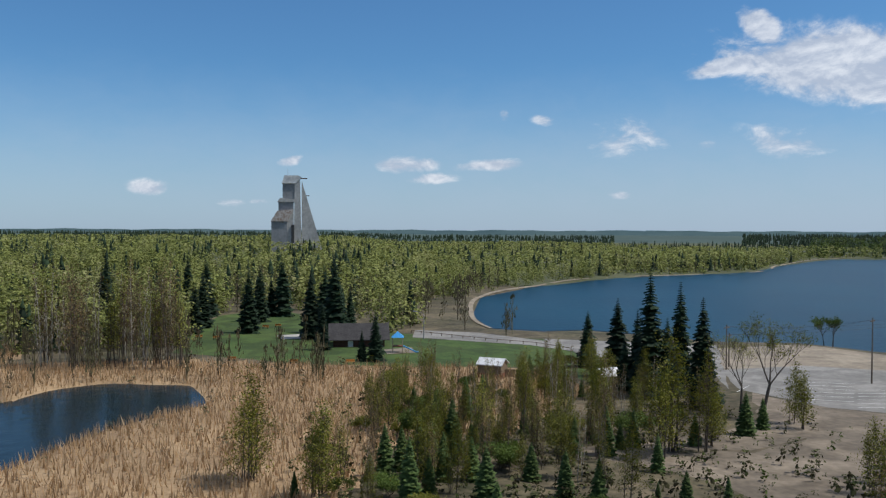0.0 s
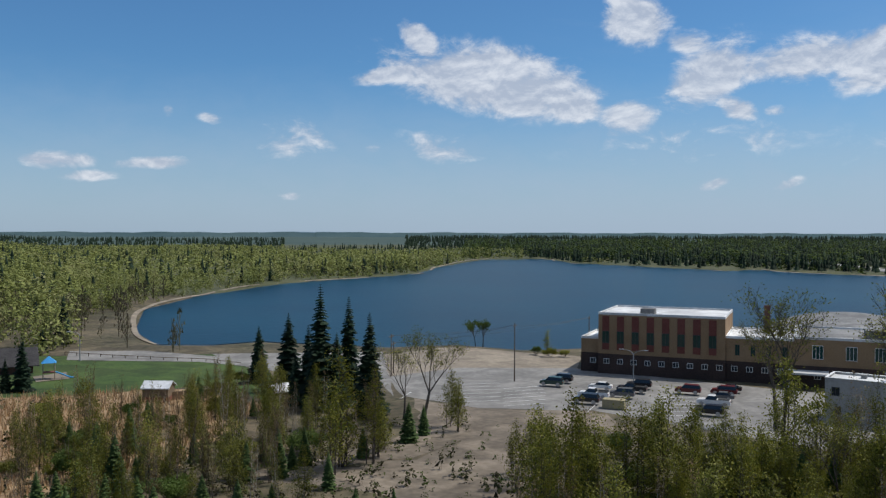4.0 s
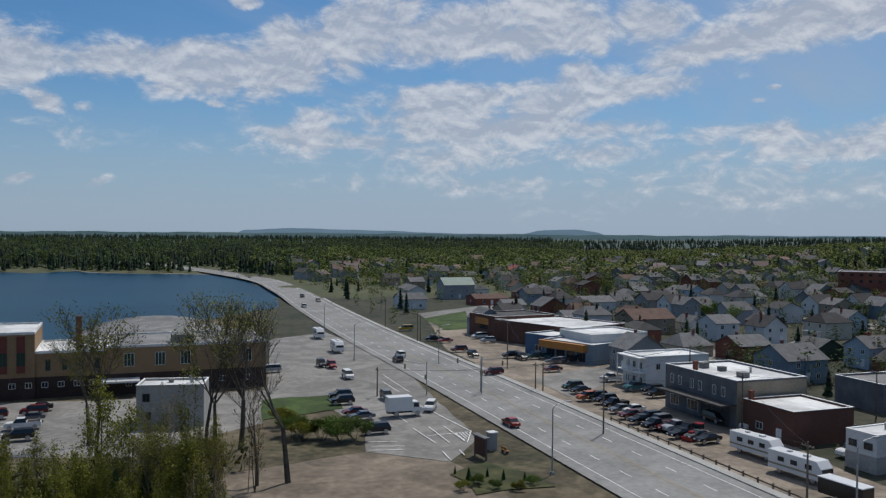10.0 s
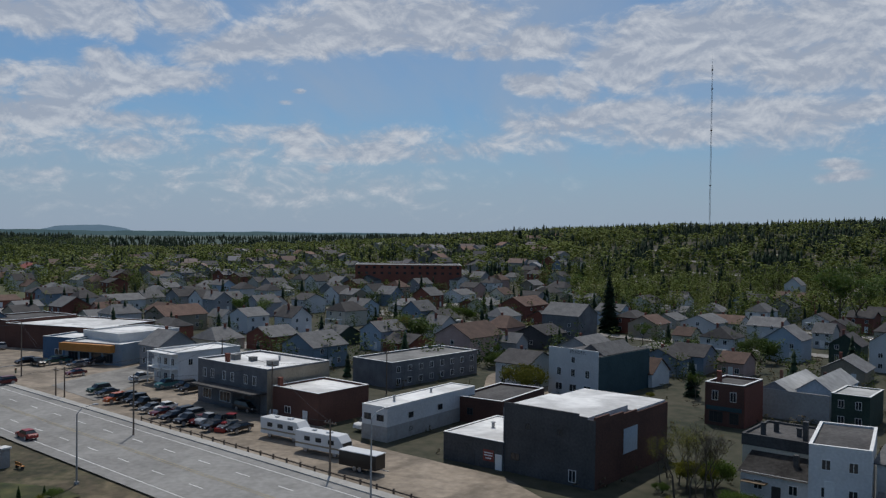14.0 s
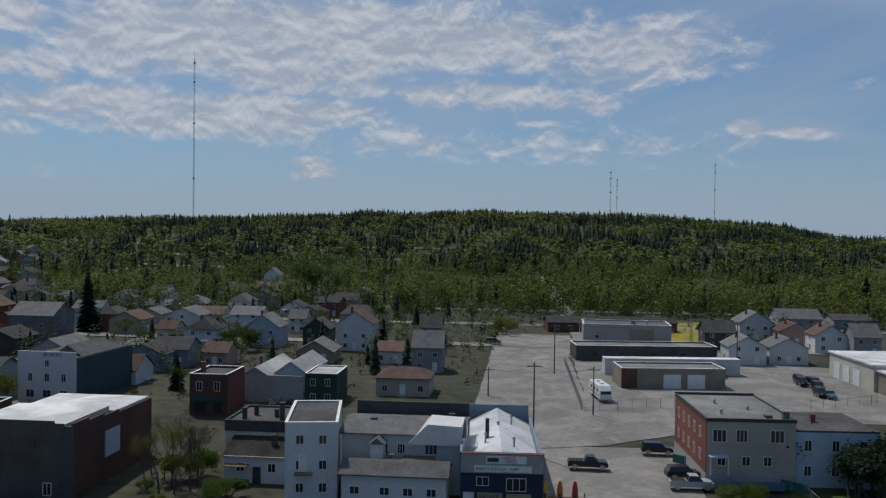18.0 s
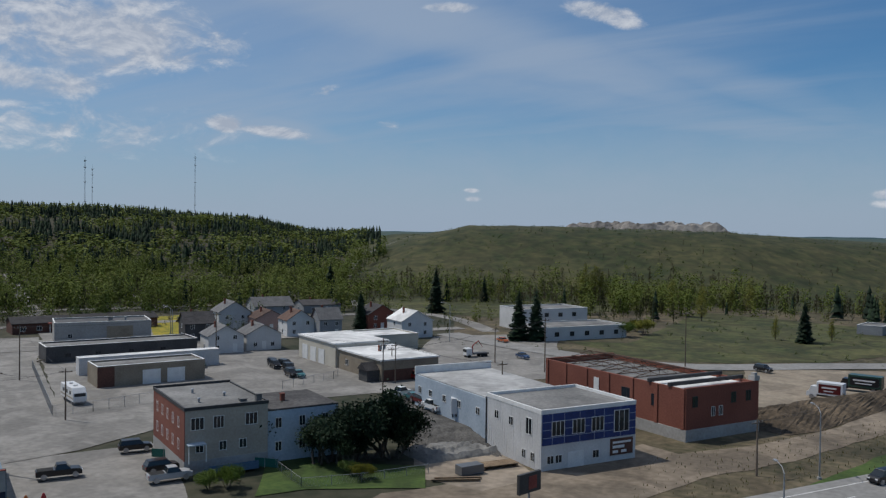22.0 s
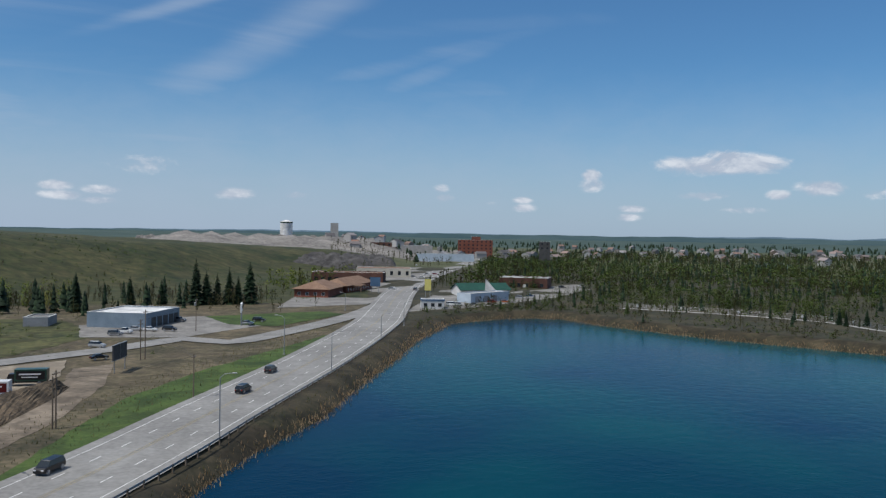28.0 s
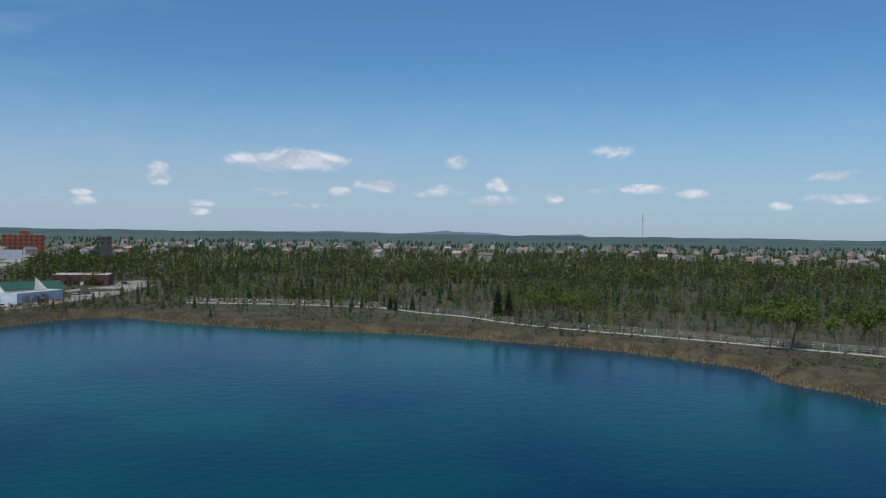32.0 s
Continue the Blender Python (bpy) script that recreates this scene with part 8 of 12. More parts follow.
car("van", "black", -35.0, -177.5, 57.0)
car("sedan", "black", -8.3, -234.2, 20)
car("suv", "white", -229.2, -654.5, -31.5)
car("suv", "grey", -184.9, -459.8, 57.0)
car("sedan", "silver", -173.5, -468.1, -31.5)
car("sedan", "white", -237.5, -580.4, -31.5)
car("suv", "black", -261.6, -562.7, 57.0)
car("sedan", "red", -267.4, -626.2, -31.5)
car("sedan", "silver", -260.2, -625.5, -31.5)
car("van", "white", -164.1, -360.9, -31.5)
car("suv", "white", -166.6, -358.2, -31.5)
car("sedan", "grey", -174.7, -358.2, -31.5)
car("suv", "red", -189.7, -369.2, -31.5)
car("sedan", "orange", -196.7, -369.2, -31.5)
car("sedan", "blue", -228.2, -400.3, -31.5)
car("suv", "silver", -216.6, -390.4, -31.5)
car("sedan", "white", -304.5, -468.4, -31.5)
car("suv", "black", -284.0, -458.8, -31.5)
car("sedan", "silver", -59.4, -306.1, -31.5)
car("suv", "black", -65.1, -313.7, -31.5)
car("suv", "white", -314.1, -785.0, 57.0)
box_truck(118.5, 98.3, 147.0, 6.5, "white", "white", "white cube van parked across painted bays")
box_truck(12.6, -186.9, 168.5, 7.0, "white", "white", "white delivery truck with red side panel", "maroon")
box_truck(6.9, -200.6, 168.5, 8.5, "green", "black", "dark green delivery truck parked on gravel", "black")
motorhome(130.6, 39.7, 63.5, 8.5, "cream motorhome parked beside the highway fence")
motorhome(122.8, 31.5, 63.5, 9.0, "white motorhome parked beside the highway fence")
motorhome(127.8, -14.3, -31.5, 7.5, "old white motorhome beside a brick wall")
motorhome(169.4, 165.0, 57.0, 7.0, "white camper parked in the highway lot")
motorhome(187.5, 190.8, 57.0, 7.0, "white camper parked in the highway lot")
cargo_trailer(114.7, 24.0, 63.5)
car("pickup", "white", 70.2, -127.3, 148.5, 2.0)
car("suv", "maroon", 75.0, -131.1, 148.5, 2.0)
car("sedan", "teal", 77.6, -133.0, 148.5, 2.0)
car("suv", "black", 78.9, -139.9, 148.5, 2.0)
car("pickup", "white", 81.3, -134.4, 77.0, 2.0)
car("van", "red", 93.2, -163.4, 57.0)
box_truck(64.3, -125.7, 118.5, 7.0, "white", "white", "white service truck with ladder racks", "silver", z=2.0)
motorhome(136.3, -106.2, -23.5, 9.0, "white camping trailer behind the yard fence")

# ---- street lamps, poles, masts ----
POLE = {}


def street_lamp(x, y, h, yaw, double=False, z=0.0):
    key = ("lamp", double, round(h))
    m = pose(x, y, z, 0, 0, yaw)
    if key in POLE:
        return copy_thing(POLE[key], m)
    h = round(h)
    th = thing("street_lamp", x, y, z, yaw, "tall grey steel street lamp with " + ("two curved arms" if double else "one curved arm"), "street lamp", "street lamps")
    part("base", boxes((-0.25, -0.25, -0.1, 0.25, 0.25, 0.35), bevel=0.03), WALLS["concrete"], th)
    part("pole", tubes(((0, 0, 0.3), (0, 0, h - 0.9), 0.13, 0.08)), STEEL, th)
    for s in ((1, -1) if double else (1,)):
        part("arm", tubes(((0, 0, h - 0.95), (s * 0.7, 0, h - 0.3), 0.06, 0.05), ((s * 0.7, 0, h - 0.3), (s * 2.2, 0, h - 0.05), 0.05, 0.045)), STEEL, th)
        part("lamp_head", boxes((min(s * 2.1, s * 2.9), -0.17, h - 0.16, max(s * 2.1, s * 2.9), 0.17, h + 0.02), bevel=0.04), STEEL, th)
    POLE[key] = th
    return th


def utility_pole(x, y, h, yaw, gear=False, z=0.0):
    key = ("pole", gear, round(h))
    m = pose(x, y, z, 0, 0, yaw)
    if key in POLE:
        return copy_thing(POLE[key], m)
    h = round(h)
    th = thing("utility_pole", x, y, z, yaw, "weathered wooden utility pole with " + ("crossarm and transformer" if gear else "crossarm"), "utility pole", "utility poles")
    part("pole", tubes(((0, 0, -0.5), (0, 0, h), 0.16, 0.10)), POLEWOOD, th)
    part("crossarm", boxes((-1.1, -0.06, h - 0.7, 1.1, 0.06, h - 0.56)), POLEWOOD, th)
    part("insulators", tubes(*[((u, 0, h - 0.56), (u, 0, h - 0.36), 0.04, 0.05) for u in (-0.95, -0.4, 0.4, 0.95)], n=6), WALLS["concrete"], th)
    if gear:
        for s in (-0.4, 0.4):
            part("transformer", tubes(((s, -0.3, h - 2.3), (s, -0.3, h - 1.3), 0.24, 0.24), ((s, -0.3, h - 1.3), (s, -0.3, h - 1.15), 0.24, 0.1), n=10), STEEL, th)
        part("lower_arm", boxes((-0.8, -0.06, h - 1.6, 0.8, 0.06, h - 1.48)), POLEWOOD, th)
    POLE[key] = th
    return th


def wire(a, b, sag=0.8, r=0.02, n=10):
    """A slack cable between two pole tops, part of nothing else."""
    a, b = Vector(a), Vector(b)
    pts = [a.lerp(b, i / n) - Vector((0, 0, sag * 4 * (i / n) * (1 - i / n))) for i in range(n + 1)]
    bm = bmesh.new()
    for p, q in zip(pts, pts[1:]):
        tube(bm, p, q, r, r, n=4)
    me = bpy.data.meshes.new("cable")
    bm.to_mesh(me)
    bm.free()
    me.materials.append(DARK_TRIM)
    return tagged(new("cable", me), "slack black overhead cable between poles", "cable", "overhead cables")


def traffic_mast(x, y, h, yaw, arm, z=0.0):
    th = thing("traffic_light", x, y, z, yaw, "steel traffic signal mast with a yellow signal head", "traffic light", "traffic lights")
    part("pole", tubes(((0, 0, 0), (0, 0, h), 0.12, 0.09)), STEEL, th)
    part("arm", tubes(((0, 0, h - 0.6), (arm, 0, h - 0.1), 0.06, 0.05)), STEEL, th)
    for u, zz in ((arm, h - 1.1), (0.25, h - 3.2)):
        s = part("signal_head", boxes((u - 0.18, -0.2, zz - 0.5, u + 0.18, 0.15, zz + 0.5), bevel=0.03), YELLOW, th)
        for k, c in enumerate((LAMP_RED, YELLOW, CAR_PAINT["green"])):
            part("signal_lens", tubes(((u, -0.2, zz + 0.32 - k * 0.32), (u, -0.24, zz + 0.32 - k * 0.32), 0.11, 0.11), n=10), c, s)
    return th


def radio_mast(x, y, z, h, wide, label, guyed=True):
    th = thing("radio_mast", x, y, z, 20, label, "mast", "radio masts")
    pts = [(wide * math.cos(a), wide * math.sin(a)) for a in (0.5, 2.6, 4.7)]
    rows = [((px, py, -3), (px * 0.85, py * 0.85, h), wide * 0.14, wide * 0.12) for px, py in pts]
    part("leg", tubes(*rows[:1], n=5), STEEL, th)
    part("leg", tubes(*rows[1:2], n=5), STEEL, th)
    part("leg", tubes(*rows[2:], n=5), STEEL, th)
    k = max(8, int(h / (wide * 2.6)))
    lat = []
    for i in range(k):
        z0, z1 = h * i / k, h * (i + 1) / k
        for j in range(3):
            a, b2 = pts[j], pts[(j + 1) % 3]
            lat.append(((a[0] * 0.93, a[1] * 0.93, z0), (b2[0] * 0.93, b2[1] * 0.93, z1), wide * 0.07, wide * 0.07))
    bm = bmesh.new()
    for r in lat:
        tube(bm, *r, n=3)
    part("lattice", bm, STEEL, th)
    for f in (0.3, 0.62, 0.86, 0.97):
        part("antenna", boxes((-wide * 2.2, -0.25, h * f, wide * 2.2, 0.25, h * f + wide * 0.6), (-wide * 0.9, -wide * 0.9, h * f - wide, wide * 0.9, wide * 0.9, h * f + wide * 0.4)), RUST, th)
    part("spike", tubes(((0, 0, h), (0, 0, h * 1.06), wide * 0.12, wide * 0.05), n=5), STEEL, th)
    return th


street_lamp(103.3, 58.9, 9.8, -31.5, False)
street_lamp(170.6, 130.6, 9.6, -31.5, False)
street_lamp(264.9, 233.5, 12.6, -31.5, False)
street_lamp(98.0, 19.4, 11.7, -31.5, False)
street_lamp(161.6, 151.2, 10.0, -31.5, False)
street_lamp(199.5, 200.4, 10.3, -31.5, False)
street_lamp(539.1, 311.0, 11.9, -31.5, False)
street_lamp(-24.4, -139.8, 10.8, -211, False)
street_lamp(8.4, -125.5, 10.0, -60, False)
street_lamp(-55.4, -229.4, 10.6, -40, False)
street_lamp(-60.2, -199.0, 9.7, -211, False)
street_lamp(-112.9, -288.3, 9.1, -211, False)
street_lamp(-109.5, -350.8, 8.5, -40, False)
street_lamp(-93.6, -258.1, 8.1, -211, False)
street_lamp(10.2, -102.9, 7.2, -60, False)
street_lamp(118.4, -222.6, 11.7, 10, False)
street_lamp(200.0, -190.4, 8.7, 10, False)
street_lamp(187.9, -179.6, 10.3, 10, False)
street_lamp(64.9, 163.4, 7.0, -31.5, True)
street_lamp(-52.5, 210.2, 7.0, 180, False)
utility_pole(155.6, 93.2, 6.0, 58.5, False)
utility_pole(156.1, 91.7, 6.0, 58.5, False)
utility_pole(176.4, 113.8, 11.9, 58.5, False)
utility_pole(128.5, 63.8, 10.0, 58.5, False)
utility_pole(145.0, 46.5, 9.9, 58.5, False)
utility_pole(110.8, 27.5, 8.4, 58.5, False)
utility_pole(166.7, 64.0, 10.6, 58.5, False)
utility_pole(171.3, 30.9, 9.2, 58.5, False)
utility_pole(200.5, 161.8, 8.6, 58.5, False)
utility_pole(223.1, 194.5, 9.7, 58.5, False)
utility_pole(105.2, -69.8, 14.0, 58.5, False)
utility_pole(164.8, -114.8, 12.1, 58.5, False)
utility_pole(124.2, -95.3, 9.3, 58.5, False)
utility_pole(147.8, -86.9, 6.0, 58.5, False)
utility_pole(88.9, -140.4, 12.1, 58.5, True)
utility_pole(100.1, -161.4, 7.1, 58.5, False)
utility_pole(73.6, -187.2, 12.9, 58.5, False)
utility_pole(89.9, -194.1, 8.6, 58.5, False)
utility_pole(46.9, -214.0, 14.0, 58.5, False)
utility_pole(16.1, -122.6, 8.0, 58.5, False)
utility_pole(0.4, -156.5, 10.3, 58.5, False)
utility_pole(-19.4, -232.5, 12.8, 58.5, False)
utility_pole(152.3, -160.5, 11.6, 58.5, False)
utility_pole(95.5, -155.6, 9.3, 58.5, False)
utility_pole(62.0, -138.2, 9.7, 58.5, False)
utility_pole(0.9, -156.1, 9.1, 58.5, False)
utility_pole(-24.7, -175.8, 9.1, 58.5, False)
utility_pole(-18.2, -231.5, 9.9, 58.5, False)
utility_pole(-39.6, -290.7, 11.4, 58.5, True)
utility_pole(-20.6, -268.2, 7.2, 58.5, False)
utility_pole(42.1, 169.9, 11.7, 58.5, False)
utility_pole(17.8, 179.5, 9.0, 58.5, False)
utility_pole(18.6, 183.0, 6.9, 58.5, False)
utility_pole(68.2, 201.4, 10.1, 58.5, False)
utility_pole(203.5, 163.1, 8.2, 58.5, False)
utility_pole(129.3, 114.4, 6.3, 58.5, False)
traffic_mast(136.5, 107.4, 7.0, 118.5, 4.5)
traffic_mast(144.2, 99.1, 8.0, 118.5, 5.0)
traffic_mast(145.7, 100.4, 7.5, -61.5, 4.5)
radio_mast(933.9, -178.9, 32.4, 183.4, 0.8, "very tall slim lattice radio mast above the ridge")
radio_mast(705.4, -557.6, 39.9, 59.3, 0.6, "lattice radio mast above the wooded ridge")
radio_mast(705.2, -565.9, 40.1, 51.2, 0.5, "lattice radio mast above the wooded ridge")
radio_mast(636.9, -634.8, 35.2, 71.3, 0.5, "lattice radio mast above the wooded ridge")
radio_mast(-1362.1, -631.4, 3.3, 67.4, 0.9, "distant lattice radio mast")
wire((155.6, 93.2, 5.6), (176.4, 113.8, 11.6))
wire((155.6, 93.2, 5.6), (166.7, 64.0, 10.6))
wire((156.1, 91.7, 5.6), (166.7, 64.0, 10.6))
wire((156.1, 91.7, 5.6), (176.4, 113.8, 11.6))
wire((128.5, 63.8, 9.6), (145.0, 46.5, 9.6))
wire((128.5, 63.8, 9.6), (166.7, 64.0, 10.6))
wire((145.0, 46.5, 9.6), (166.7, 64.0, 10.6))
wire((110.8, 27.5, 7.6), (145.0, 46.5, 9.6))
wire((110.8, 27.5, 7.6), (128.5, 63.8, 9.6))
wire((171.3, 30.9, 8.6), (145.0, 46.5, 9.6))
wire((171.3, 30.9, 8.6), (166.7, 64.0, 10.6))
wire((200.5, 161.8, 8.6), (223.1, 194.5, 9.6))
wire((200.5, 161.8, 8.6), (176.4, 113.8, 11.6))
wire((223.1, 194.5, 9.6), (203.5, 163.1, 7.6))
wire((105.2, -69.8, 13.6), (124.2, -95.3, 8.6))
wire((105.2, -69.8, 13.6), (147.8, -86.9, 5.6))
wire((164.8, -114.8, 11.6), (147.8, -86.9, 5.6))
wire((164.8, -114.8, 11.6), (124.2, -95.3, 8.6))
wire((124.2, -95.3, 8.6), (147.8, -86.9, 5.6))
wire((88.9, -140.4, 11.6), (95.5, -155.6, 8.6))
wire((88.9, -140.4, 11.6), (100.1, -161.4, 6.6))
wire((100.1, -161.4, 6.6), (89.9, -194.1, 8.6))
wire((73.6, -187.2, 12.6), (89.9, -194.1, 8.6))
wire((73.6, -187.2, 12.6), (100.1, -161.4, 6.6))
wire((46.9, -214.0, 13.6), (73.6, -187.2, 12.6))
wire((46.9, -214.0, 13.6), (89.9, -194.1, 8.6))
wire((16.1, -122.6, 7.6), (0.9, -156.1, 8.6))
wire((16.1, -122.6, 7.6), (0.4, -156.5, 9.6))
wire((0.4, -156.5, 9.6), (-24.7, -175.8, 8.6))
wire((-19.4, -232.5, 12.6), (-20.6, -268.2, 6.6))
wire((-19.4, -232.5, 12.6), (-24.7, -175.8, 8.6))
wire((152.3, -160.5, 11.6), (164.8, -114.8, 11.6))
wire((152.3, -160.5, 11.6), (100.1, -161.4, 6.6))
wire((95.5, -155.6, 8.6), (62.0, -138.2, 9.6))
wire((62.0, -138.2, 9.6), (88.9, -140.4, 11.6))
wire((0.9, -156.1, 8.6), (-24.7, -175.8, 8.6))
wire((-18.2, -231.5, 9.6), (-20.6, -268.2, 6.6))
wire((-18.2, -231.5, 9.6), (-24.7, -175.8, 8.6))
wire((-39.6, -290.7, 10.6), (-20.6, -268.2, 6.6))
wire((42.1, 169.9, 11.6), (17.8, 179.5, 8.6))
wire((42.1, 169.9, 11.6), (18.6, 183.0, 6.6))
wire((17.8, 179.5, 8.6), (68.2, 201.4, 9.6))
wire((18.6, 183.0, 6.6), (68.2, 201.4, 9.6))
wire((68.2, 201.4, 9.6), (42.1, 169.9, 11.6))
wire((203.5, 163.1, 7.6), (176.4, 113.8, 11.6))
wire((129.3, 114.4, 5.6), (155.6, 93.2, 5.6))
wire((129.3, 114.4, 5.6), (156.1, 91.7, 5.6))

# ---- trees ----
BARK = mat("bark", (0.045, 0.036, 0.028), (0.12, 0.10, 0.08), 1.5, 0.95, 0.2, fine=8)
PALEBARK = mat("pale_bark", (0.22, 0.20, 0.17), (0.40, 0.38, 0.33), 1.5, 0.9, 0.1, fine=8)
NEEDLES = leafy("spruce_needles", [(0.008, 0.018, 0.010), (0.014, 0.030, 0.014), (0.022, 0.042, 0.020)], 0.7, 0.1)
YOUNG = leafy("young_spruce_needles", [(0.035, 0.065, 0.018), (0.06, 0.095, 0.028), (0.085, 0.125, 0.035)], 0.7, 0.15)
SPRING = leafy("spring_leaves", [(0.085, 0.095, 0.014), (0.15, 0.155, 0.022), (0.25, 0.235, 0.04)], 0.5, 0.3)
FRESH = leafy("fresh_leaves", [(0.055, 0.095, 0.018), (0.085, 0.13, 0.025), (0.12, 0.165, 0.035)], 0.5, 0.3)
BUDS = leafy("catkin_buds", [(0.13, 0.085, 0.045), (0.18, 0.12, 0.06), (0.14, 0.13, 0.05)], 0.7, 0.2)
GREYTWIG = leafy("grey_twigs", [(0.09, 0.078, 0.065), (0.13, 0.115, 0.095), (0.16, 0.145, 0.12)], 0.9, 0.0)


def spruce_parts(h, seed, wide=0.17, low=0.06, mat_n=None, ragged=0.35):
    """Trunk and crown of a spruce: whorls of drooping boughs, each a ragged, folded spray."""
    r = random.Random(seed)
    tr = tubes(((0, 0, -0.4), (0, 0, h * 0.55), h * 0.013 + 0.03, h * 0.007), ((0, 0, h * 0.55), (0, 0, h * 0.985), h * 0.007, 0.01), n=6)
    v, f = [], []
    z = h * low
    while z < h * 0.985:
        k = 1 - z / h
        reach = h * wide * (k ** 0.8) * (1.0 if k > 0.12 else 0.8) + 0.08
        n = 9 if k > 0.3 else 6
        a0 = r.uniform(0, 6.3)
        for i in range(n):
            a = a0 + 6.283 * i / n + r.uniform(-0.3, 0.3)
            L = reach * r.uniform(1 - ragged, 1 + ragged * 0.5)
            if r.random() < 0.07:
                continue
            drop = L * r.uniform(0.18, 0.45)
            wd = L * r.uniform(0.28, 0.42) + 0.05
            ca, sa = math.cos(a), math.sin(a)
            b = len(v)
            for s, side, dz in ((0.0, 0, 0.12), (0.45, -1, -0.06), (0.5, 0, 0.05), (0.45, 1, -0.06), (0.8, -0.7, -0.10), (0.8, 0.7, -0.10), (1.0, 0, 0.0)):
                x, y = L * s, wd * side * r.uniform(0.75, 1.25)
                zz = z - drop * s * s + dz * L + (0.10 * L if s > 0.9 else 0)
                v.append((x * ca - y * sa, x * sa + y * ca, zz))
            f += [(b, b + 1, b + 2), (b, b + 2, b + 3), (b + 1, b + 4, b + 2), (b + 2, b + 5, b + 3), (b + 2, b + 4, b + 6), (b + 2, b + 6, b + 5)]
        z += h * 0.021 * (0.6 + 0.7 * k) + 0.05
    return tr, mesh_of("crown", v, f, (mat_n or NEEDLES,))


def limbs(r, h, spread, stems=1, levels=4, lean=0.12, first=0.3, fork=(3, 5), thick=0.014):
    """Branches of a broadleaf tree as (from, to, radius, radius), and the ends of the twigs."""
    out, tips = [], []

    def grow(p, d, L, rad, lev):
        q = p
        steps = 2 if lev < levels else 1
        for s in range(steps):
            d = (d + Vector((r.uniform(-1, 1), r.uniform(-1, 1), r.uniform(-0.2, 0.6))) * 0.13).normalized()
            q2 = q + d * (L / steps)
            r2 = rad * (1 - 0.35 / steps)
            out.append((q, q2, rad, r2))
            q, rad = q2, r2
            if lev >= 1 and lev < levels and s == 0 and r.random() < 0.8:
                sd = (d + Vector((r.uniform(-1, 1), r.uniform(-1, 1), r.uniform(-0.1, 0.5))) * spread * 1.2).normalized()
                grow(q, sd, L * r.uniform(0.5, 0.7), rad * 0.55, lev + 1)
        tips.append((q, lev))
        if lev < levels:
            for i in range(r.randint(*fork)):
                sd = (d + Vector((r.uniform(-1, 1), r.uniform(-1, 1), r.uniform(-0.15, 0.5))) * spread).normalized()
                grow(q, sd, L * r.uniform(0.55, 0.78), rad * 0.62, lev + 1)

    for s in range(stems):
        d = Vector((r.uniform(-1, 1) * lean * (stems > 1) * 2, r.uniform(-1, 1) * lean * (stems > 1) * 2, 1)).normalized()
        grow(Vector((r.uniform(-0.3, 0.3) * (stems > 1), r.uniform(-0.3, 0.3) * (stems > 1), -0.3)), d, h * first, h * thick, 0)
    return out, tips


def leader(r, h, stems, reach, low, count, up=0.9, lean=0.06, thick=0.010):
    """A slender tree: straight stems with many side twigs from low down, as (from, to, radius, radius), and points for leaves."""
    out, tips = [], []
    for s in range(stems):
        hh = h * (1 if s == 0 else r.uniform(0.65, 0.95))
        top = Vector((r.uniform(-1, 1) * lean * hh, r.uniform(-1, 1) * lean * hh, hh))
        p0 = Vector((r.uniform(-1, 1), r.uniform(-1, 1), 0)) * (0.05 * h * (stems > 1))
        bend = Vector((r.uniform(-1, 1), r.uniform(-1, 1), 0)) * 0.03 * h
        at = lambda k: p0 + top * k + bend * math.sin(k * 3.14)
        for i in range(6):
            k0, k1 = i / 6, (i + 1) / 6
            out.append((at(k0), at(k1), hh * thick * (1.05 - k0), hh * thick * (1.05 - k1)))
        for i in range(count):
            k = low + (1 - low) * (i + r.random()) / count
            a = r.uniform(0, 6.283)
            L = reach * h * (1.15 - k) * r.uniform(0.6, 1.2) * (0.55 + 0.45 * min(1, k / 0.35))
            d = Vector((math.cos(a), math.sin(a), up * r.uniform(0.6, 1.3))).normalized()
            q, m = at(k), at(k) + d * L * 0.55
            e = m + (d + Vector((r.uniform(-0.4, 0.4), r.uniform(-0.4, 0.4), 0.35))).normalized() * L * 0.5
            out += [(q, m, hh * thick * 0.35, hh * thick * 0.22), (m, e, hh * thick * 0.22, 0.004)]
            for c in (0.5, 0.8, 1.0):
                tips.append((q + (e - q) * c, 4))
            for j in range(1):
                e2 = m + (d + Vector((r.uniform(-0.9, 0.9), r.uniform(-0.9, 0.9), r.uniform(-0.2, 0.6)))).normalized() * L * 0.4
                out.append((m, e2, hh * thick * 0.16, 0.004))
                tips.append((e2, 4))
        tips.append((at(1.0), 4))
    return out, tips


def limb_mesh(rows, material, n=4, least=0.02):
    v, f = [], []
    for p, q, r0, r1 in rows:
        d = (q - p).normalized()
        u = d.orthogonal().normalized()
        w = d.cross(u)
        b = len(v)
        k = n if r0 > 0.05 else 3
        for c, rr in ((p, max(r0, least)), (q, max(r1, least * 0.7))):
            for i in range(k):
                a = 6.283 * i / k
                v.append(tuple(c + (u * math.cos(a) + w * math.sin(a)) * rr))
        for i in range(k):
            j = (i + 1) % k
            f.append((b + i, b + j, b + k + j, b + k + i))
    return mesh_of("trunk", v, f, (material,))


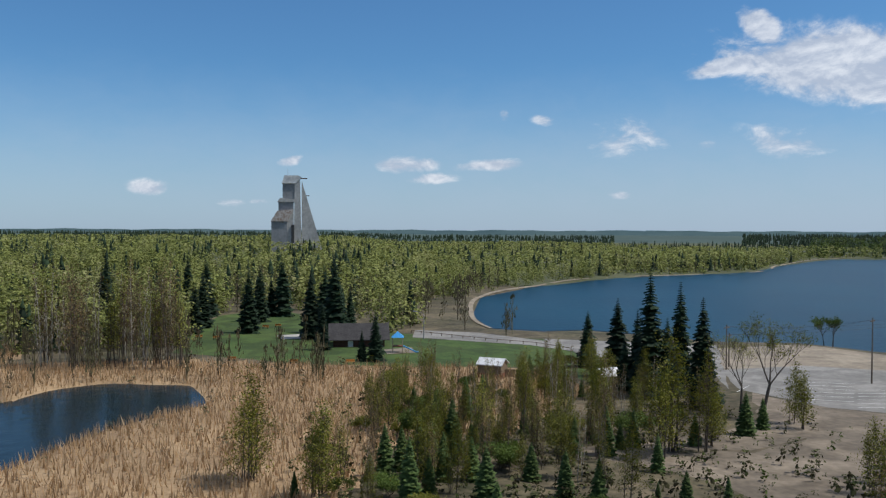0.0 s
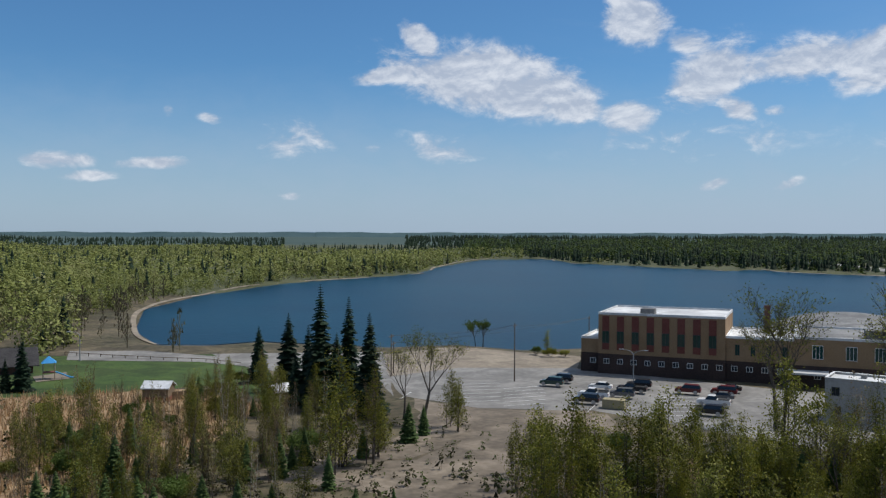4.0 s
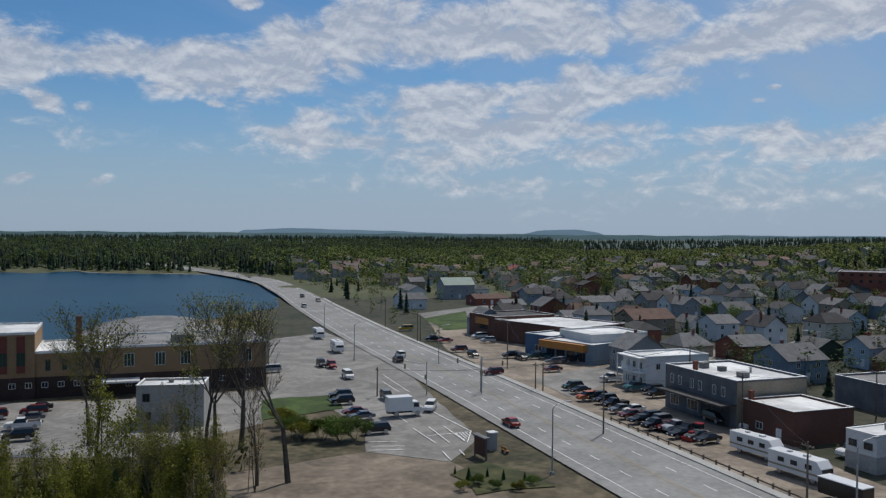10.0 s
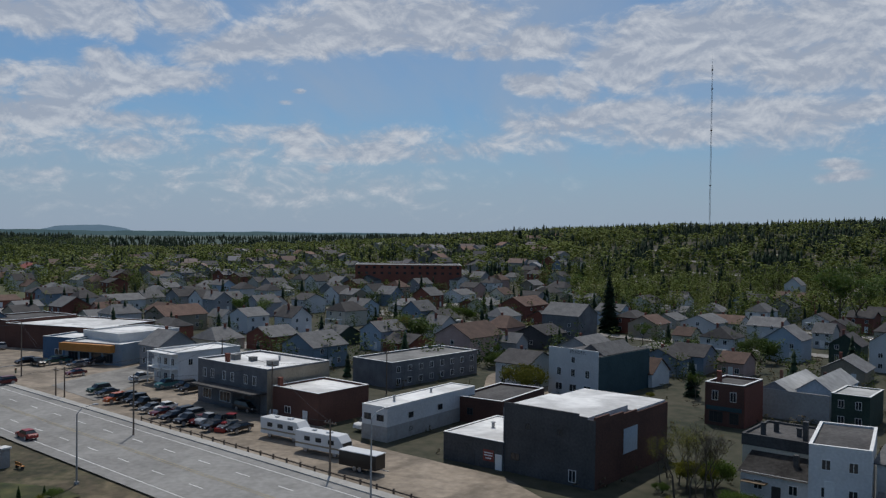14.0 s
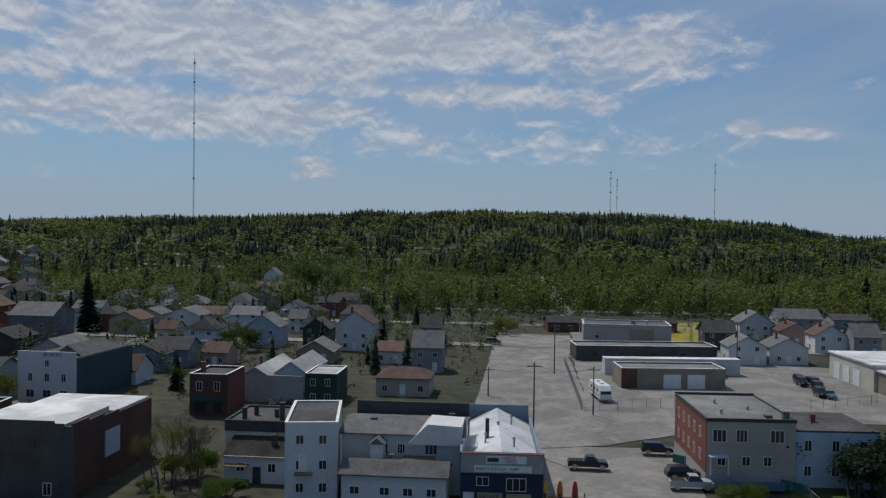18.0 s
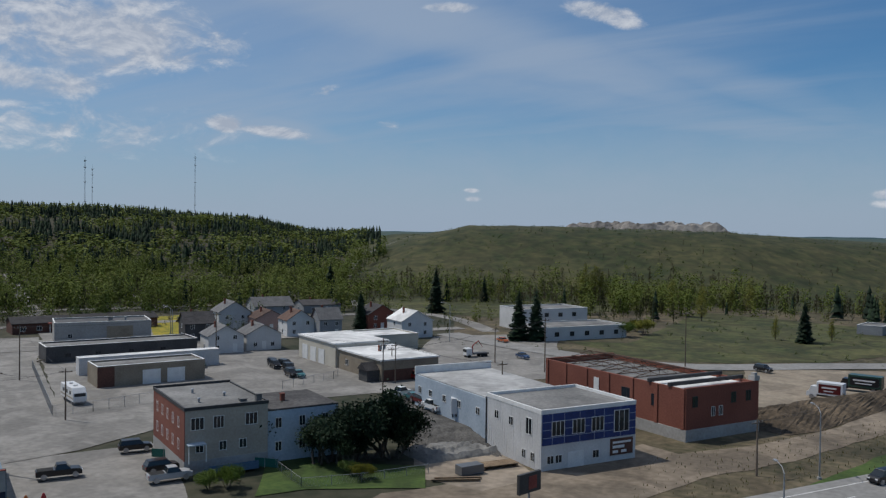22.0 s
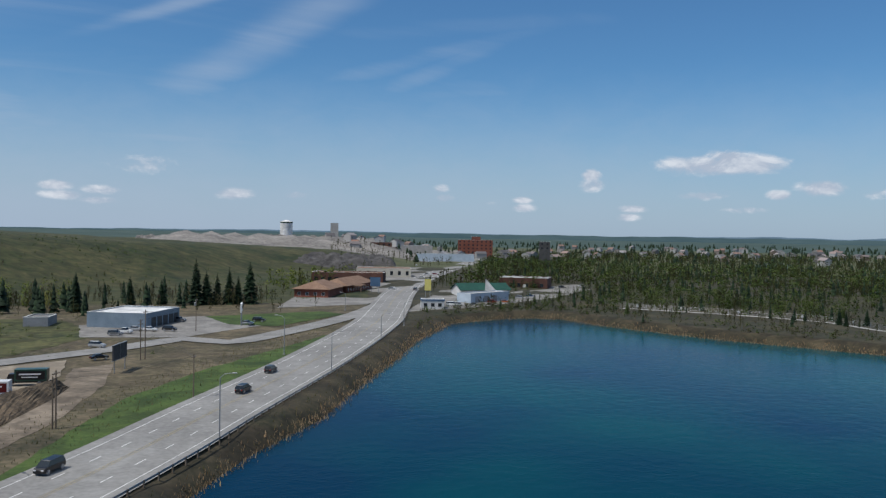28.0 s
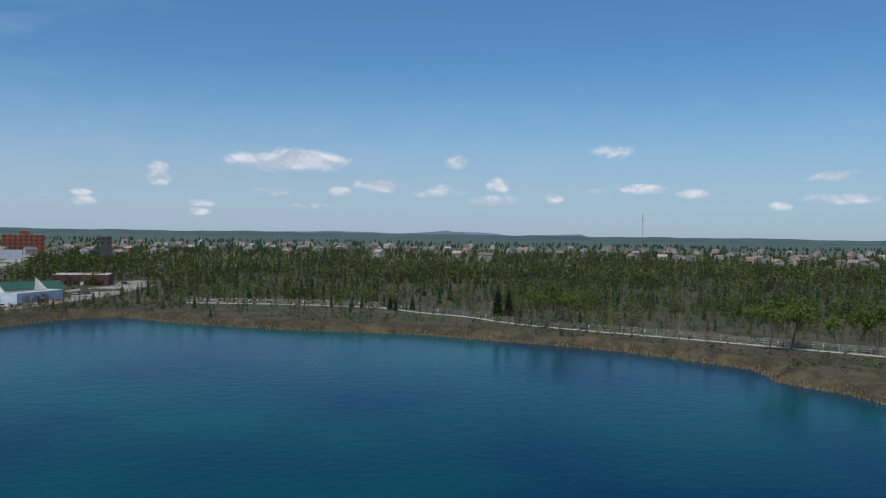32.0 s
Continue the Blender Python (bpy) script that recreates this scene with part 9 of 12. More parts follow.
def leaf_mesh(r, tips, per, size, cloud, material, levels):
    v, f = [], []
    for p, lev in tips:
        if lev < levels - 1:
            continue
        for i in range(per):
            c = p + Vector((r.gauss(0, cloud), r.gauss(0, cloud), r.gauss(0, cloud * 0.8)))
            u = Vector((r.uniform(-1, 1), r.uniform(-1, 1), r.uniform(-1, 1))).normalized()
            w = u.orthogonal().normalized()
            s = size * r.uniform(0.6, 1.3)
            b = len(v)
            v += [tuple(c - u * s), tuple(c + w * s * 0.55), tuple(c + u * s), tuple(c - w * s * 0.55)]
            f.append((b, b + 1, b + 2, b + 3))
    return mesh_of("crown", v, f, (material,))


def fit_height(rows, tips, h):
    top = max(q.z for p, q, a, b in rows)
    s = h / top
    return [(p * s, q * s, a * s, b * s) for p, q, a, b in rows], [(p * s, l) for p, l in tips]


def make_tree(kind, var):
    """Trunk and crown meshes of one kind of tree, ten metres high."""
    r = random.Random(kind + str(var))
    if kind == "spruce":
        a, c = spruce_parts(10, 11 + var, (0.18, 0.205, 0.23)[var % 3])
        return a, c, BARK
    if kind == "pine":
        a, c = spruce_parts(10, 51 + var, 0.36, 0.05, NEEDLES, 0.3)
        return a, c, BARK
    if kind == "cedar":
        rows, tips = fit_height(*limbs(r, 10, 0.75, 3, 3, 0.4, 0.15, (3, 4), 0.014), 10)
        return limb_mesh(rows, BARK, least=0.03), leaf_mesh(r, tips, 26, 0.34, 0.95, NEEDLES, 2), BARK
    if kind == "young":
        a, c = spruce_parts(10, 31 + var, (0.22, 0.26)[var % 2], 0.04, YOUNG, 0.3)
        return a, c, BARK
    if kind == "poplar":
        rows, tips = leader(r, 10, (3, 4, 3)[var % 3], 0.30, 0.06, 20)
        return limb_mesh(rows, BARK, least=0.010), leaf_mesh(r, tips, 9, 0.12, 0.36, SPRING, 4), BARK
    if kind == "green":
        rows, tips = fit_height(*limbs(r, 10, 0.6, 1, 4, 0.1, 0.24, (2, 4)), 10)
        return limb_mesh(rows, BARK, least=0.012), leaf_mesh(r, tips, 4, 0.25, 0.34, FRESH, 4), BARK
    if kind == "budding":
        rows, tips = fit_height(*limbs(r, 10, 0.60, 1, 5, 0.10, 0.26, (3, 3), 0.013), 10)
        return limb_mesh(rows, BARK, least=0.008), leaf_mesh(r, tips, 2, 0.075, 0.24, SPRING, 5), BARK
    if kind == "bare":
        rows, tips = fit_height(*limbs(r, 10, 0.62, 1, 5, 0.14, 0.26, (2, 4), 0.014), 10)
        return limb_mesh(rows, BARK, least=0.009), leaf_mesh(r, tips, 1, 0.04, 0.15, GREYTWIG, 5), BARK
    if kind == "brush":
        rows, tips = leader(r, 10, (4, 3, 5)[var % 3], 0.13, 0.22, 18, 1.3, 0.07, 0.006)
        return limb_mesh(rows, PALEBARK if var == 1 else BARK, least=0.014), leaf_mesh(r, tips, 3, 0.085, 0.20, BUDS if var != 2 else SPRING, 4), BARK
    if kind == "shrub":
        rows, tips = fit_height(*limbs(r, 10, 0.8, 6, 3, 0.5, 0.26, (3, 5), 0.010), 10)
        return limb_mesh(rows, BARK, least=0.03), leaf_mesh(r, tips, 8, 0.36, 0.85, FRESH if var % 2 else SPRING, 3), BARK


TREES = {}
TREE_WORDS = {"spruce": ("tall dark green spruce with drooping boughs", 3), "pine": ("broad dark pine with dense boughs", 2), "young": ("young bright green spruce", 2), "cedar": ("dense rounded dark green tree", 3),
              "poplar": ("slender poplar with sparse yellow-green spring leaves", 3), "green": ("broadleaf tree in fresh green leaf", 3), "budding": ("tall broadleaf tree just coming into bud", 3),
              "bare": ("bare dark tree with forked trunks", 2), "brush": ("slim bare birch clump with brown catkins", 3), "shrub": ("rounded shrub in fresh leaf", 4)}
tree_rnd = random.Random(5)


def tree(kind, x, y, h, var=None, z=None):
    """A tree of that kind and height; the first of each shape is built, the others copy it."""
    words, n = TREE_WORDS[kind]
    var = tree_rnd.randrange(n) if var is None else var % n
    z = float(height(x, y)) if z is None else z
    s = h / 10 * (1 if kind != "shrub" else 1)
    m = pose(x, y, z - 0.05, 0, 0, tree_rnd.uniform(0, 360)) @ Matrix.Diagonal((s * tree_rnd.uniform(0.88, 1.12), s * tree_rnd.uniform(0.88, 1.12), s, 1))
    if (kind, var) not in TREES:
        a, c, bark = make_tree(kind, var)
        name = {"spruce": "spruce_tree", "pine": "pine_tree", "young": "young_spruce", "shrub": "shrub"}.get(kind, kind + "_tree")
        th = tagged(new(name), words, "shrub" if kind == "shrub" else "tree", "shrubs" if kind == "shrub" else "trees")
        part("trunk", a, bark, th)
        part("crown", c, None, th)
        TREES[kind, var] = th
        th.matrix_basis = m
        return th
    src = TREES[kind, var]
    keep = src.scale.copy()
    ob = copy_thing(src, Matrix())
    ob.matrix_basis = m
    return ob


tree("spruce", -9.2, 175.6, 11.7)
tree("spruce", -3.0, 165.0, 15.2)
tree("spruce", 2.9, 148.4, 21.8)
tree("spruce", 0.8, 153.1, 14.2)
tree("spruce", 8.0, 155.0, 19.1)
tree("spruce", 10.9, 141.1, 17.5)
tree("spruce", 5.7, 149.1, 13.3)
tree("spruce", -100.4, 209.4, 18.0)
tree("spruce", -109.7, 235.7, 17.7)
tree("spruce", -80.0, 202.7, 17.1)
tree("spruce", -69.8, 184.5, 11.7)
tree("spruce", -74.3, 204.3, 21.4)
tree("spruce", -76.6, 222.5, 12.4)
tree("spruce", -126.3, 348.5, 17.1)
tree("spruce", -144.7, 426.1, 17.8)
tree("spruce", -110.2, 252.9, 18.9)
tree("spruce", -133.3, 246.4, 18.8)
tree("spruce", -154.0, 271.1, 18.8)
tree("spruce", -55.6, 171.0, 6.9)
tree("spruce", -52.8, 171.7, 10.9)
tree("spruce", -67.4, 232.1, 6.4)
tree("spruce", -104.9, 372.7, 15.4)
tree("spruce", -206.2, 325.0, 9.7)
tree("spruce", -144.4, 210.9, 21.3)
tree("spruce", -114.0, 205.7, 13.5)
tree("spruce", -118.5, 218.0, 15.9)
tree("spruce", -80.9, 214.7, 18.1)
tree("spruce", -76.6, 215.9, 13.6)
tree("spruce", -113.6, 251.9, 12.6)
tree("spruce", -113.7, 389.8, 13.4)
tree("spruce", -1.4, 152.5, 8.8)
tree("young", -20.7, 83.7, 7.1)
tree("young", -21.1, 104.8, 7.0)
tree("young", -13.4, 86.4, 6.0)
tree("young", -5.8, 90.2, 5.3)
tree("young", -2.3, 89.2, 4.9)
tree("young", -19.4, 92.9, 5.6)
tree("young", 10.3, 90.6, 3.4)
tree("young", 3.5, 90.7, 2.3)
tree("young", 6.3, 91.4, 3.5)
tree("young", -32.9, 83.4, 2.9)
tree("young", 15.4, 123.2, 6.1)
tree("young", 18.1, 127.3, 4.7)
tree("young", -19.9, 88.6, 4.2)
tree("young", -27.2, 90.9, 3.1)
tree("young", -25.1, 96.0, 5.2)
tree("young", -16.4, 93.7, 5.0)
tree("young", -10.0, 95.3, 4.4)
tree("young", 0.7, 113.2, 5.1)
tree("poplar", -39.8, 87.8, 12.1)
tree("poplar", -39.8, 85.6, 10.4)
tree("poplar", -29.5, 82.4, 10.0)
tree("poplar", -31.0, 83.9, 7.6)
tree("poplar", 5.5, 111.6, 14.8)
tree("poplar", 8.9, 112.5, 12.4)
tree("poplar", -2.4, 118.6, 5.4)
tree("poplar", 4.1, 108.5, 11.7)
tree("poplar", 10.5, 115.7, 7.3)
tree("poplar", 22.5, 132.0, 8.9)
tree("poplar", 23.5, 128.6, 7.9)
tree("poplar", -32.1, 114.4, 7.8)
tree("poplar", -31.8, 121.8, 6.2)
tree("poplar", -26.8, 115.7, 6.3)
tree("poplar", -25.4, 123.4, 6.7)
tree("poplar", -9.6, 131.5, 7.7)
tree("poplar", -36.6, 120.5, 5.0)
tree("budding", 18.8, 132.9, 15.6)
tree("budding", 16.2, 138.2, 12.1)
tree("brush", -20.1, 114.1, 9.2)
tree("brush", -17.7, 118.1, 9.4)
tree("brush", -13.1, 112.7, 9.7)
tree("brush", -10.9, 127.1, 11.7)
tree("brush", -7.9, 120.6, 11.8)
tree("brush", -13.1, 99.1, 9.2)
tree("brush", -10.3, 102.3, 8.1)
tree("brush", -16.9, 108.7, 6.5)
tree("brush", -4.6, 111.9, 7.2)
tree("brush", 3.4, 103.3, 4.6)
tree("brush", -22.5, 104.5, 7.0)
tree("brush", -110.3, 151.9, 20.0)
tree("brush", -99.2, 153.7, 21.6)
tree("brush", -113.9, 146.7, 20.7)
tree("brush", -106.3, 146.5, 19.7)
tree("brush", -93.8, 157.3, 18.6)
tree("brush", -111.9, 150.2, 17.5)
tree("brush", -100.5, 151.6, 18.6)
tree("brush", -113.2, 148.0, 19.0)
tree("brush", -113.4, 159.1, 17.0)
tree("brush", -102.1, 151.5, 17.5)
tree("brush", -93.7, 150.8, 20.1)
tree("brush", -95.0, 157.5, 17.0)
tree("brush", -95.7, 162.8, 21.0)
tree("brush", -107.1, 146.7, 19.9)
tree("brush", -101.3, 158.0, 19.1)
tree("brush", -107.9, 155.5, 18.7)
tree("brush", -97.4, 150.1, 18.6)
tree("brush", -88.2, 153.2, 17.1)
tree("brush", -101.2, 160.2, 17.1)
tree("brush", -86.9, 152.9, 19.2)
tree("brush", -99.6, 159.9, 17.3)
tree("brush", -103.0, 157.8, 21.4)
tree("brush", -89.3, 151.0, 21.7)
tree("brush", -95.3, 157.9, 21.1)
tree("brush", -106.7, 149.6, 17.6)
tree("brush", -115.1, 149.6, 21.6)
tree("poplar", 26.2, 90.2, 11.4)
tree("poplar", 29.3, 90.1, 12.8)
tree("poplar", 31.4, 88.4, 10.5)
tree("poplar", 33.7, 87.5, 13.0)
tree("poplar", 36.0, 86.7, 12.1)
tree("poplar", 38.4, 85.9, 13.7)
tree("poplar", 42.3, 88.5, 11.3)
tree("poplar", 43.7, 85.0, 10.6)
tree("poplar", 46.1, 84.1, 11.3)
tree("poplar", 49.5, 85.9, 9.7)
tree("poplar", 55.5, 85.9, 13.2)
tree("poplar", 58.6, 84.8, 10.5)
tree("poplar", 61.1, 84.0, 9.2)
tree("poplar", 60.2, 99.0, 14.3)
tree("young", 31.7, 91.2, 8.0)
tree("young", 46.1, 86.1, 8.0)
tree("young", 51.1, 87.5, 6.6)
tree("young", 53.2, 84.6, 7.7)
tree("young", 57.3, 85.3, 7.3)
tree("budding", 72.0, 122.5, 18.5)
tree("budding", 67.2, 112.4, 22.9)
tree("budding", 81.2, 104.1, 24.0)
tree("budding", 85.0, 102.7, 24.0)
tree("budding", 82.1, 107.2, 21.3)
tree("bare", 77.8, 84.0, 24.0)
tree("bare", 74.3, 86.2, 16.2)
tree("brush", 64.3, 87.3, 16.5)
tree("brush", 63.7, 89.9, 14.7)
tree("brush", 72.1, 84.6, 13.1)
tree("brush", 26.6, 105.5, 7.1)
tree("brush", 26.8, 100.5, 6.8)
tree("green", 47.0, 227.7, 7.6)
tree("green", 45.1, 228.3, 7.2)
tree("poplar", 60.7, 212.1, 5.5)
tree("shrub", 94.6, 99.4, 2.9)
tree("shrub", 96.6, 97.0, 3.5)
tree("shrub", 98.4, 94.7, 3.7)
tree("shrub", 99.9, 92.6, 3.6)
tree("shrub", 95.5, 102.6, 3.4)
tree("shrub", 99.1, 109.0, 3.2)
tree("shrub", 56.0, 205.5, 2.1)
tree("shrub", 58.8, 202.6, 2.1)
tree("shrub", 62.1, 201.5, 1.7)
tree("young", -3.2, 115.0, 3.4)
tree("young", -33.8, 122.7, 5.1)
tree("brush", -23.2, 128.0, 7.6)
tree("brush", 9.9, 132.7, 7.5)
tree("shrub", -30.2, 112.2, 1.5)
tree("brush", -9.2, 145.2, 7.5)
tree("poplar", -9.6, 109.7, 4.7)
tree("shrub", -30.6, 127.6, 2.4)
tree("young", -37.7, 132.0, 3.8)
tree("poplar", -35.4, 115.5, 6.3)
tree("poplar", -14.3, 100.9, 5.9)
tree("brush", -9.0, 140.9, 6.2)
tree("brush", -20.9, 123.9, 5.1)
tree("brush", 3.6, 144.3, 7.2)
tree("young", -18.5, 157.4, 5.1)
tree("poplar", 1.8, 133.2, 8.1)
tree("brush", -27.8, 148.3, 5.2)
tree("brush", -32.4, 94.0, 5.7)
tree("brush", -8.4, 168.4, 8.0)
tree("poplar", -15.1, 130.9, 5.9)
tree("shrub", -24.2, 100.9, 2.3)
tree("brush", 1.4, 138.7, 6.5)
tree("brush", 1.7, 144.3, 5.2)
tree("brush", 10.5, 123.7, 6.0)
tree("brush", -20.4, 124.5, 8.7)
tree("brush", -30.0, 128.3, 8.8)
tree("shrub", -23.3, 92.6, 1.5)
tree("brush", -37.0, 159.5, 7.1)
tree("brush", 2.8, 116.0, 5.1)
tree("brush", -28.7, 111.8, 5.1)
tree("brush", -39.1, 157.0, 7.2)
tree("brush", -18.7, 152.1, 6.0)
tree("poplar", 11.4, 119.4, 6.2)
tree("poplar", -4.8, 157.7, 6.1)
tree("poplar", -16.1, 130.3, 7.9)
tree("poplar", -36.8, 133.5, 6.7)
tree("young", 4.9, 141.5, 3.3)
tree("poplar", -33.6, 139.0, 7.6)
tree("poplar", -17.2, 141.9, 8.1)
tree("brush", -7.3, 159.8, 8.8)
tree("brush", -30.2, 100.5, 8.6)
tree("shrub", -24.4, 140.0, 2.0)
tree("poplar", -33.0, 140.5, 6.7)
tree("young", -6.3, 93.0, 3.6)
tree("young", -0.9, 111.4, 3.5)
tree("shrub", -14.5, 148.7, 2.3)
tree("poplar", -7.4, 155.1, 8.1)
tree("poplar", -10.3, 137.5, 5.7)
tree("shrub", -13.5, 156.0, 1.7)
tree("shrub", -17.3, 109.0, 2.4)
tree("brush", -41.3, 131.7, 5.6)
tree("brush", -4.3, 138.7, 8.3)
tree("poplar", -22.0, 101.2, 5.3)
tree("young", -22.9, 137.2, 4.6)
tree("poplar", 5.2, 130.3, 4.5)
tree("poplar", -16.5, 134.3, 7.6)
tree("poplar", -6.7, 97.0, 7.0)
tree("brush", -31.7, 89.5, 8.7)
tree("brush", -16.9, 92.7, 6.6)
tree("brush", -17.6, 88.5, 5.8)
tree("poplar", -4.8, 125.8, 7.4)
tree("poplar", -14.3, 141.6, 7.7)
tree("poplar", 4.9, 135.3, 5.2)
tree("brush", -35.5, 131.0, 8.4)
tree("brush", -3.4, 105.7, 6.6)
tree("poplar", -39.9, 129.4, 5.0)
tree("brush", -16.7, 138.1, 8.3)
tree("shrub", -42.2, 147.5, 2.4)
tree("brush", -22.5, 115.3, 5.7)
tree("shrub", -12.9, 174.5, 2.3)
tree("brush", -15.6, 157.4, 8.8)
tree("shrub", -4.7, 148.1, 2.5)
tree("shrub", 5.9, 126.9, 2.4)
tree("young", 8.4, 115.7, 4.4)
tree("brush", -7.5, 140.5, 5.4)
tree("shrub", -15.1, 132.4, 1.7)
tree("brush", -18.0, 104.1, 7.6)
tree("brush", -9.9, 126.5, 6.2)
tree("shrub", -27.8, 146.3, 2.1)
tree("brush", -2.2, 124.2, 7.4)
tree("brush", -25.7, 125.0, 6.0)
tree("brush", -2.2, 128.3, 6.5)
tree("brush", -17.8, 140.8, 6.2)
tree("brush", -2.9, 111.3, 7.6)
tree("poplar", -20.0, 116.4, 5.6)
tree("poplar", -21.2, 89.5, 7.7)
tree("poplar", 2.0, 145.4, 8.3)
tree("shrub", -28.4, 84.7, 1.8)
tree("brush", -37.7, 135.1, 5.7)
tree("brush", -25.5, 86.9, 6.8)
tree("brush", -2.9, 115.8, 6.7)
tree("brush", -37.4, 157.9, 7.0)
tree("brush", 7.9, 128.7, 6.5)
tree("young", -19.3, 109.7, 3.0)
tree("poplar", -14.7, 123.1, 8.2)
tree("poplar", -11.6, 136.9, 7.6)
tree("brush", -19.8, 89.3, 7.1)
tree("brush", -34.7, 120.2, 6.3)
tree("young", -26.7, 121.1, 3.7)
tree("brush", -38.6, 145.2, 7.5)
tree("young", -29.7, 130.2, 3.0)
tree("poplar", -3.9, 151.0, 7.1)
tree("brush", 11.1, 135.4, 8.1)
tree("brush", -28.1, 120.3, 8.7)
tree("poplar", -17.3, 88.2, 7.9)
tree("poplar", -14.2, 167.5, 6.4)
tree("poplar", -14.0, 165.4, 5.7)
tree("brush", -9.3, 99.6, 5.6)
tree("poplar", -29.2, 128.3, 6.9)
tree("shrub", -12.3, 145.7, 1.9)
tree("young", -4.8, 116.0, 4.0)
tree("young", -25.3, 146.6, 2.9)
tree("brush", -8.9, 134.1, 5.3)
tree("poplar", -23.8, 103.3, 6.2)
tree("shrub", -24.1, 111.9, 2.5)
tree("poplar", -11.0, 96.4, 4.8)
tree("poplar", -33.1, 125.4, 6.7)
tree("brush", -19.4, 150.3, 7.0)
tree("brush", -27.4, 137.2, 8.3)
tree("poplar", -24.7, 82.5, 5.1)
tree("brush", -27.9, 110.5, 5.3)
tree("brush", 4.6, 114.3, 7.5)
tree("brush", -26.4, 146.9, 5.2)
tree("poplar", -22.1, 116.3, 6.6)
tree("shrub", -14.1, 144.0, 2.3)
tree("brush", -14.5, 126.6, 8.4)
tree("shrub", -15.9, 166.3, 1.9)
tree("young", -22.5, 99.6, 5.4)
tree("poplar", -33.2, 112.2, 5.5)
tree("poplar", -6.0, 142.9, 6.6)
tree("shrub", -35.0, 112.0, 2.0)
tree("brush", -11.4, 108.7, 7.7)
tree("brush", -17.0, 99.7, 6.4)
tree("poplar", -14.3, 167.2, 5.1)
tree("young", -8.1, 144.3, 3.4)
tree("shrub", -20.5, 137.8, 1.8)
tree("poplar", -3.5, 114.3, 7.4)
tree("shrub", -33.9, 122.7, 1.7)
tree("brush", -15.7, 98.5, 7.2)
tree("poplar", -26.8, 109.3, 5.8)
tree("brush", 10.3, 129.6, 5.6)
tree("young", -6.2, 106.5, 5.2)
tree("brush", -32.1, 127.6, 6.3)
tree("shrub", -29.6, 132.8, 2.1)
tree("young", -20.1, 111.4, 2.6)
tree("poplar", -7.7, 102.9, 8.3)
tree("shrub", -23.5, 86.1, 2.3)
tree("poplar", -16.9, 155.9, 5.8)
tree("brush", -30.2, 90.4, 8.5)
tree("poplar", 0.8, 121.0, 7.2)
tree("brush", 62.1, 87.3, 6.1)
tree("poplar", 28.6, 103.6, 7.1)
tree("poplar", 58.9, 88.4, 6.4)
tree("young", 28.2, 83.1, 3.1)
tree("poplar", 46.1, 94.6, 7.3)
tree("shrub", 57.4, 97.7, 2.8)
tree("young", 33.0, 88.8, 4.0)
tree("young", 48.0, 75.0, 5.0)
tree("poplar", 51.5, 90.0, 8.1)
tree("brush", 52.0, 90.0, 6.1)
tree("poplar", 40.0, 82.6, 7.3)
tree("poplar", 29.3, 98.5, 8.0)
tree("brush", 52.0, 96.4, 8.9)
tree("poplar", 51.3, 85.0, 6.7)
tree("young", 45.3, 89.4, 3.7)
tree("poplar", 68.1, 101.3, 7.6)
tree("poplar", 50.2, 78.3, 7.7)
tree("poplar", 45.9, 86.0, 5.7)
tree("poplar", 73.7, 93.6, 8.3)
tree("poplar", 45.5, 107.9, 5.9)
tree("shrub", 57.7, 96.9, 2.5)
tree("young", 51.7, 93.3, 4.1)
tree("shrub", 74.1, 103.6, 2.5)
tree("young", 35.1, 108.6, 3.6)
tree("poplar", 35.1, 104.8, 7.5)
tree("poplar", 54.4, 94.7, 6.5)
tree("poplar", 36.8, 79.1, 8.6)
tree("young", 35.2, 92.6, 4.1)
tree("poplar", 36.6, 75.8, 5.3)
tree("poplar", 31.6, 110.7, 7.2)
tree("young", 38.0, 81.9, 3.3)
tree("shrub", 45.7, 84.3, 2.6)
tree("poplar", 41.2, 95.1, 5.5)
tree("poplar", 46.2, 83.8, 6.8)
tree("shrub", 49.3, 89.7, 2.5)
tree("poplar", 51.3, 88.8, 6.2)
tree("poplar", 65.2, 110.4, 7.2)
tree("brush", 25.8, 85.7, 7.9)
tree("shrub", 47.8, 97.3, 2.1)
tree("brush", 34.9, 100.0, 6.4)
tree("poplar", 48.4, 111.1, 7.8)
tree("poplar", 53.7, 110.7, 6.7)
tree("poplar", 52.7, 87.1, 7.9)
tree("poplar", 38.9, 79.6, 6.3)
tree("shrub", 39.5, 84.3, 2.9)
tree("poplar", 64.8, 94.8, 7.0)
tree("brush", 65.1, 88.3, 7.9)
tree("young", 58.3, 90.6, 4.4)
tree("shrub", 62.6, 104.1, 2.3)
tree("young", 30.4, 93.4, 4.8)
tree("brush", 36.4, 98.3, 6.9)
tree("shrub", 50.9, 71.6, 2.5)
tree("young", 55.3, 82.8, 3.0)
tree("poplar", 50.0, 83.5, 7.3)
tree("shrub", 39.2, 80.2, 2.5)
tree("poplar", 61.4, 86.8, 8.4)
tree("poplar", 58.3, 110.9, 6.5)
tree("poplar", 25.2, 98.9, 7.7)
tree("poplar", 38.0, 85.3, 6.4)
tree("young", 36.2, 95.0, 3.5)
tree("poplar", 39.3, 76.4, 5.0)
tree("poplar", 34.0, 93.8, 8.0)
tree("shrub", 48.2, 107.2, 2.8)
tree("shrub", 45.3, 78.4, 2.4)
tree("shrub", 71.2, 99.3, 2.6)
tree("poplar", 52.5, 81.8, 8.0)
tree("shrub", 64.9, 104.5, 2.2)
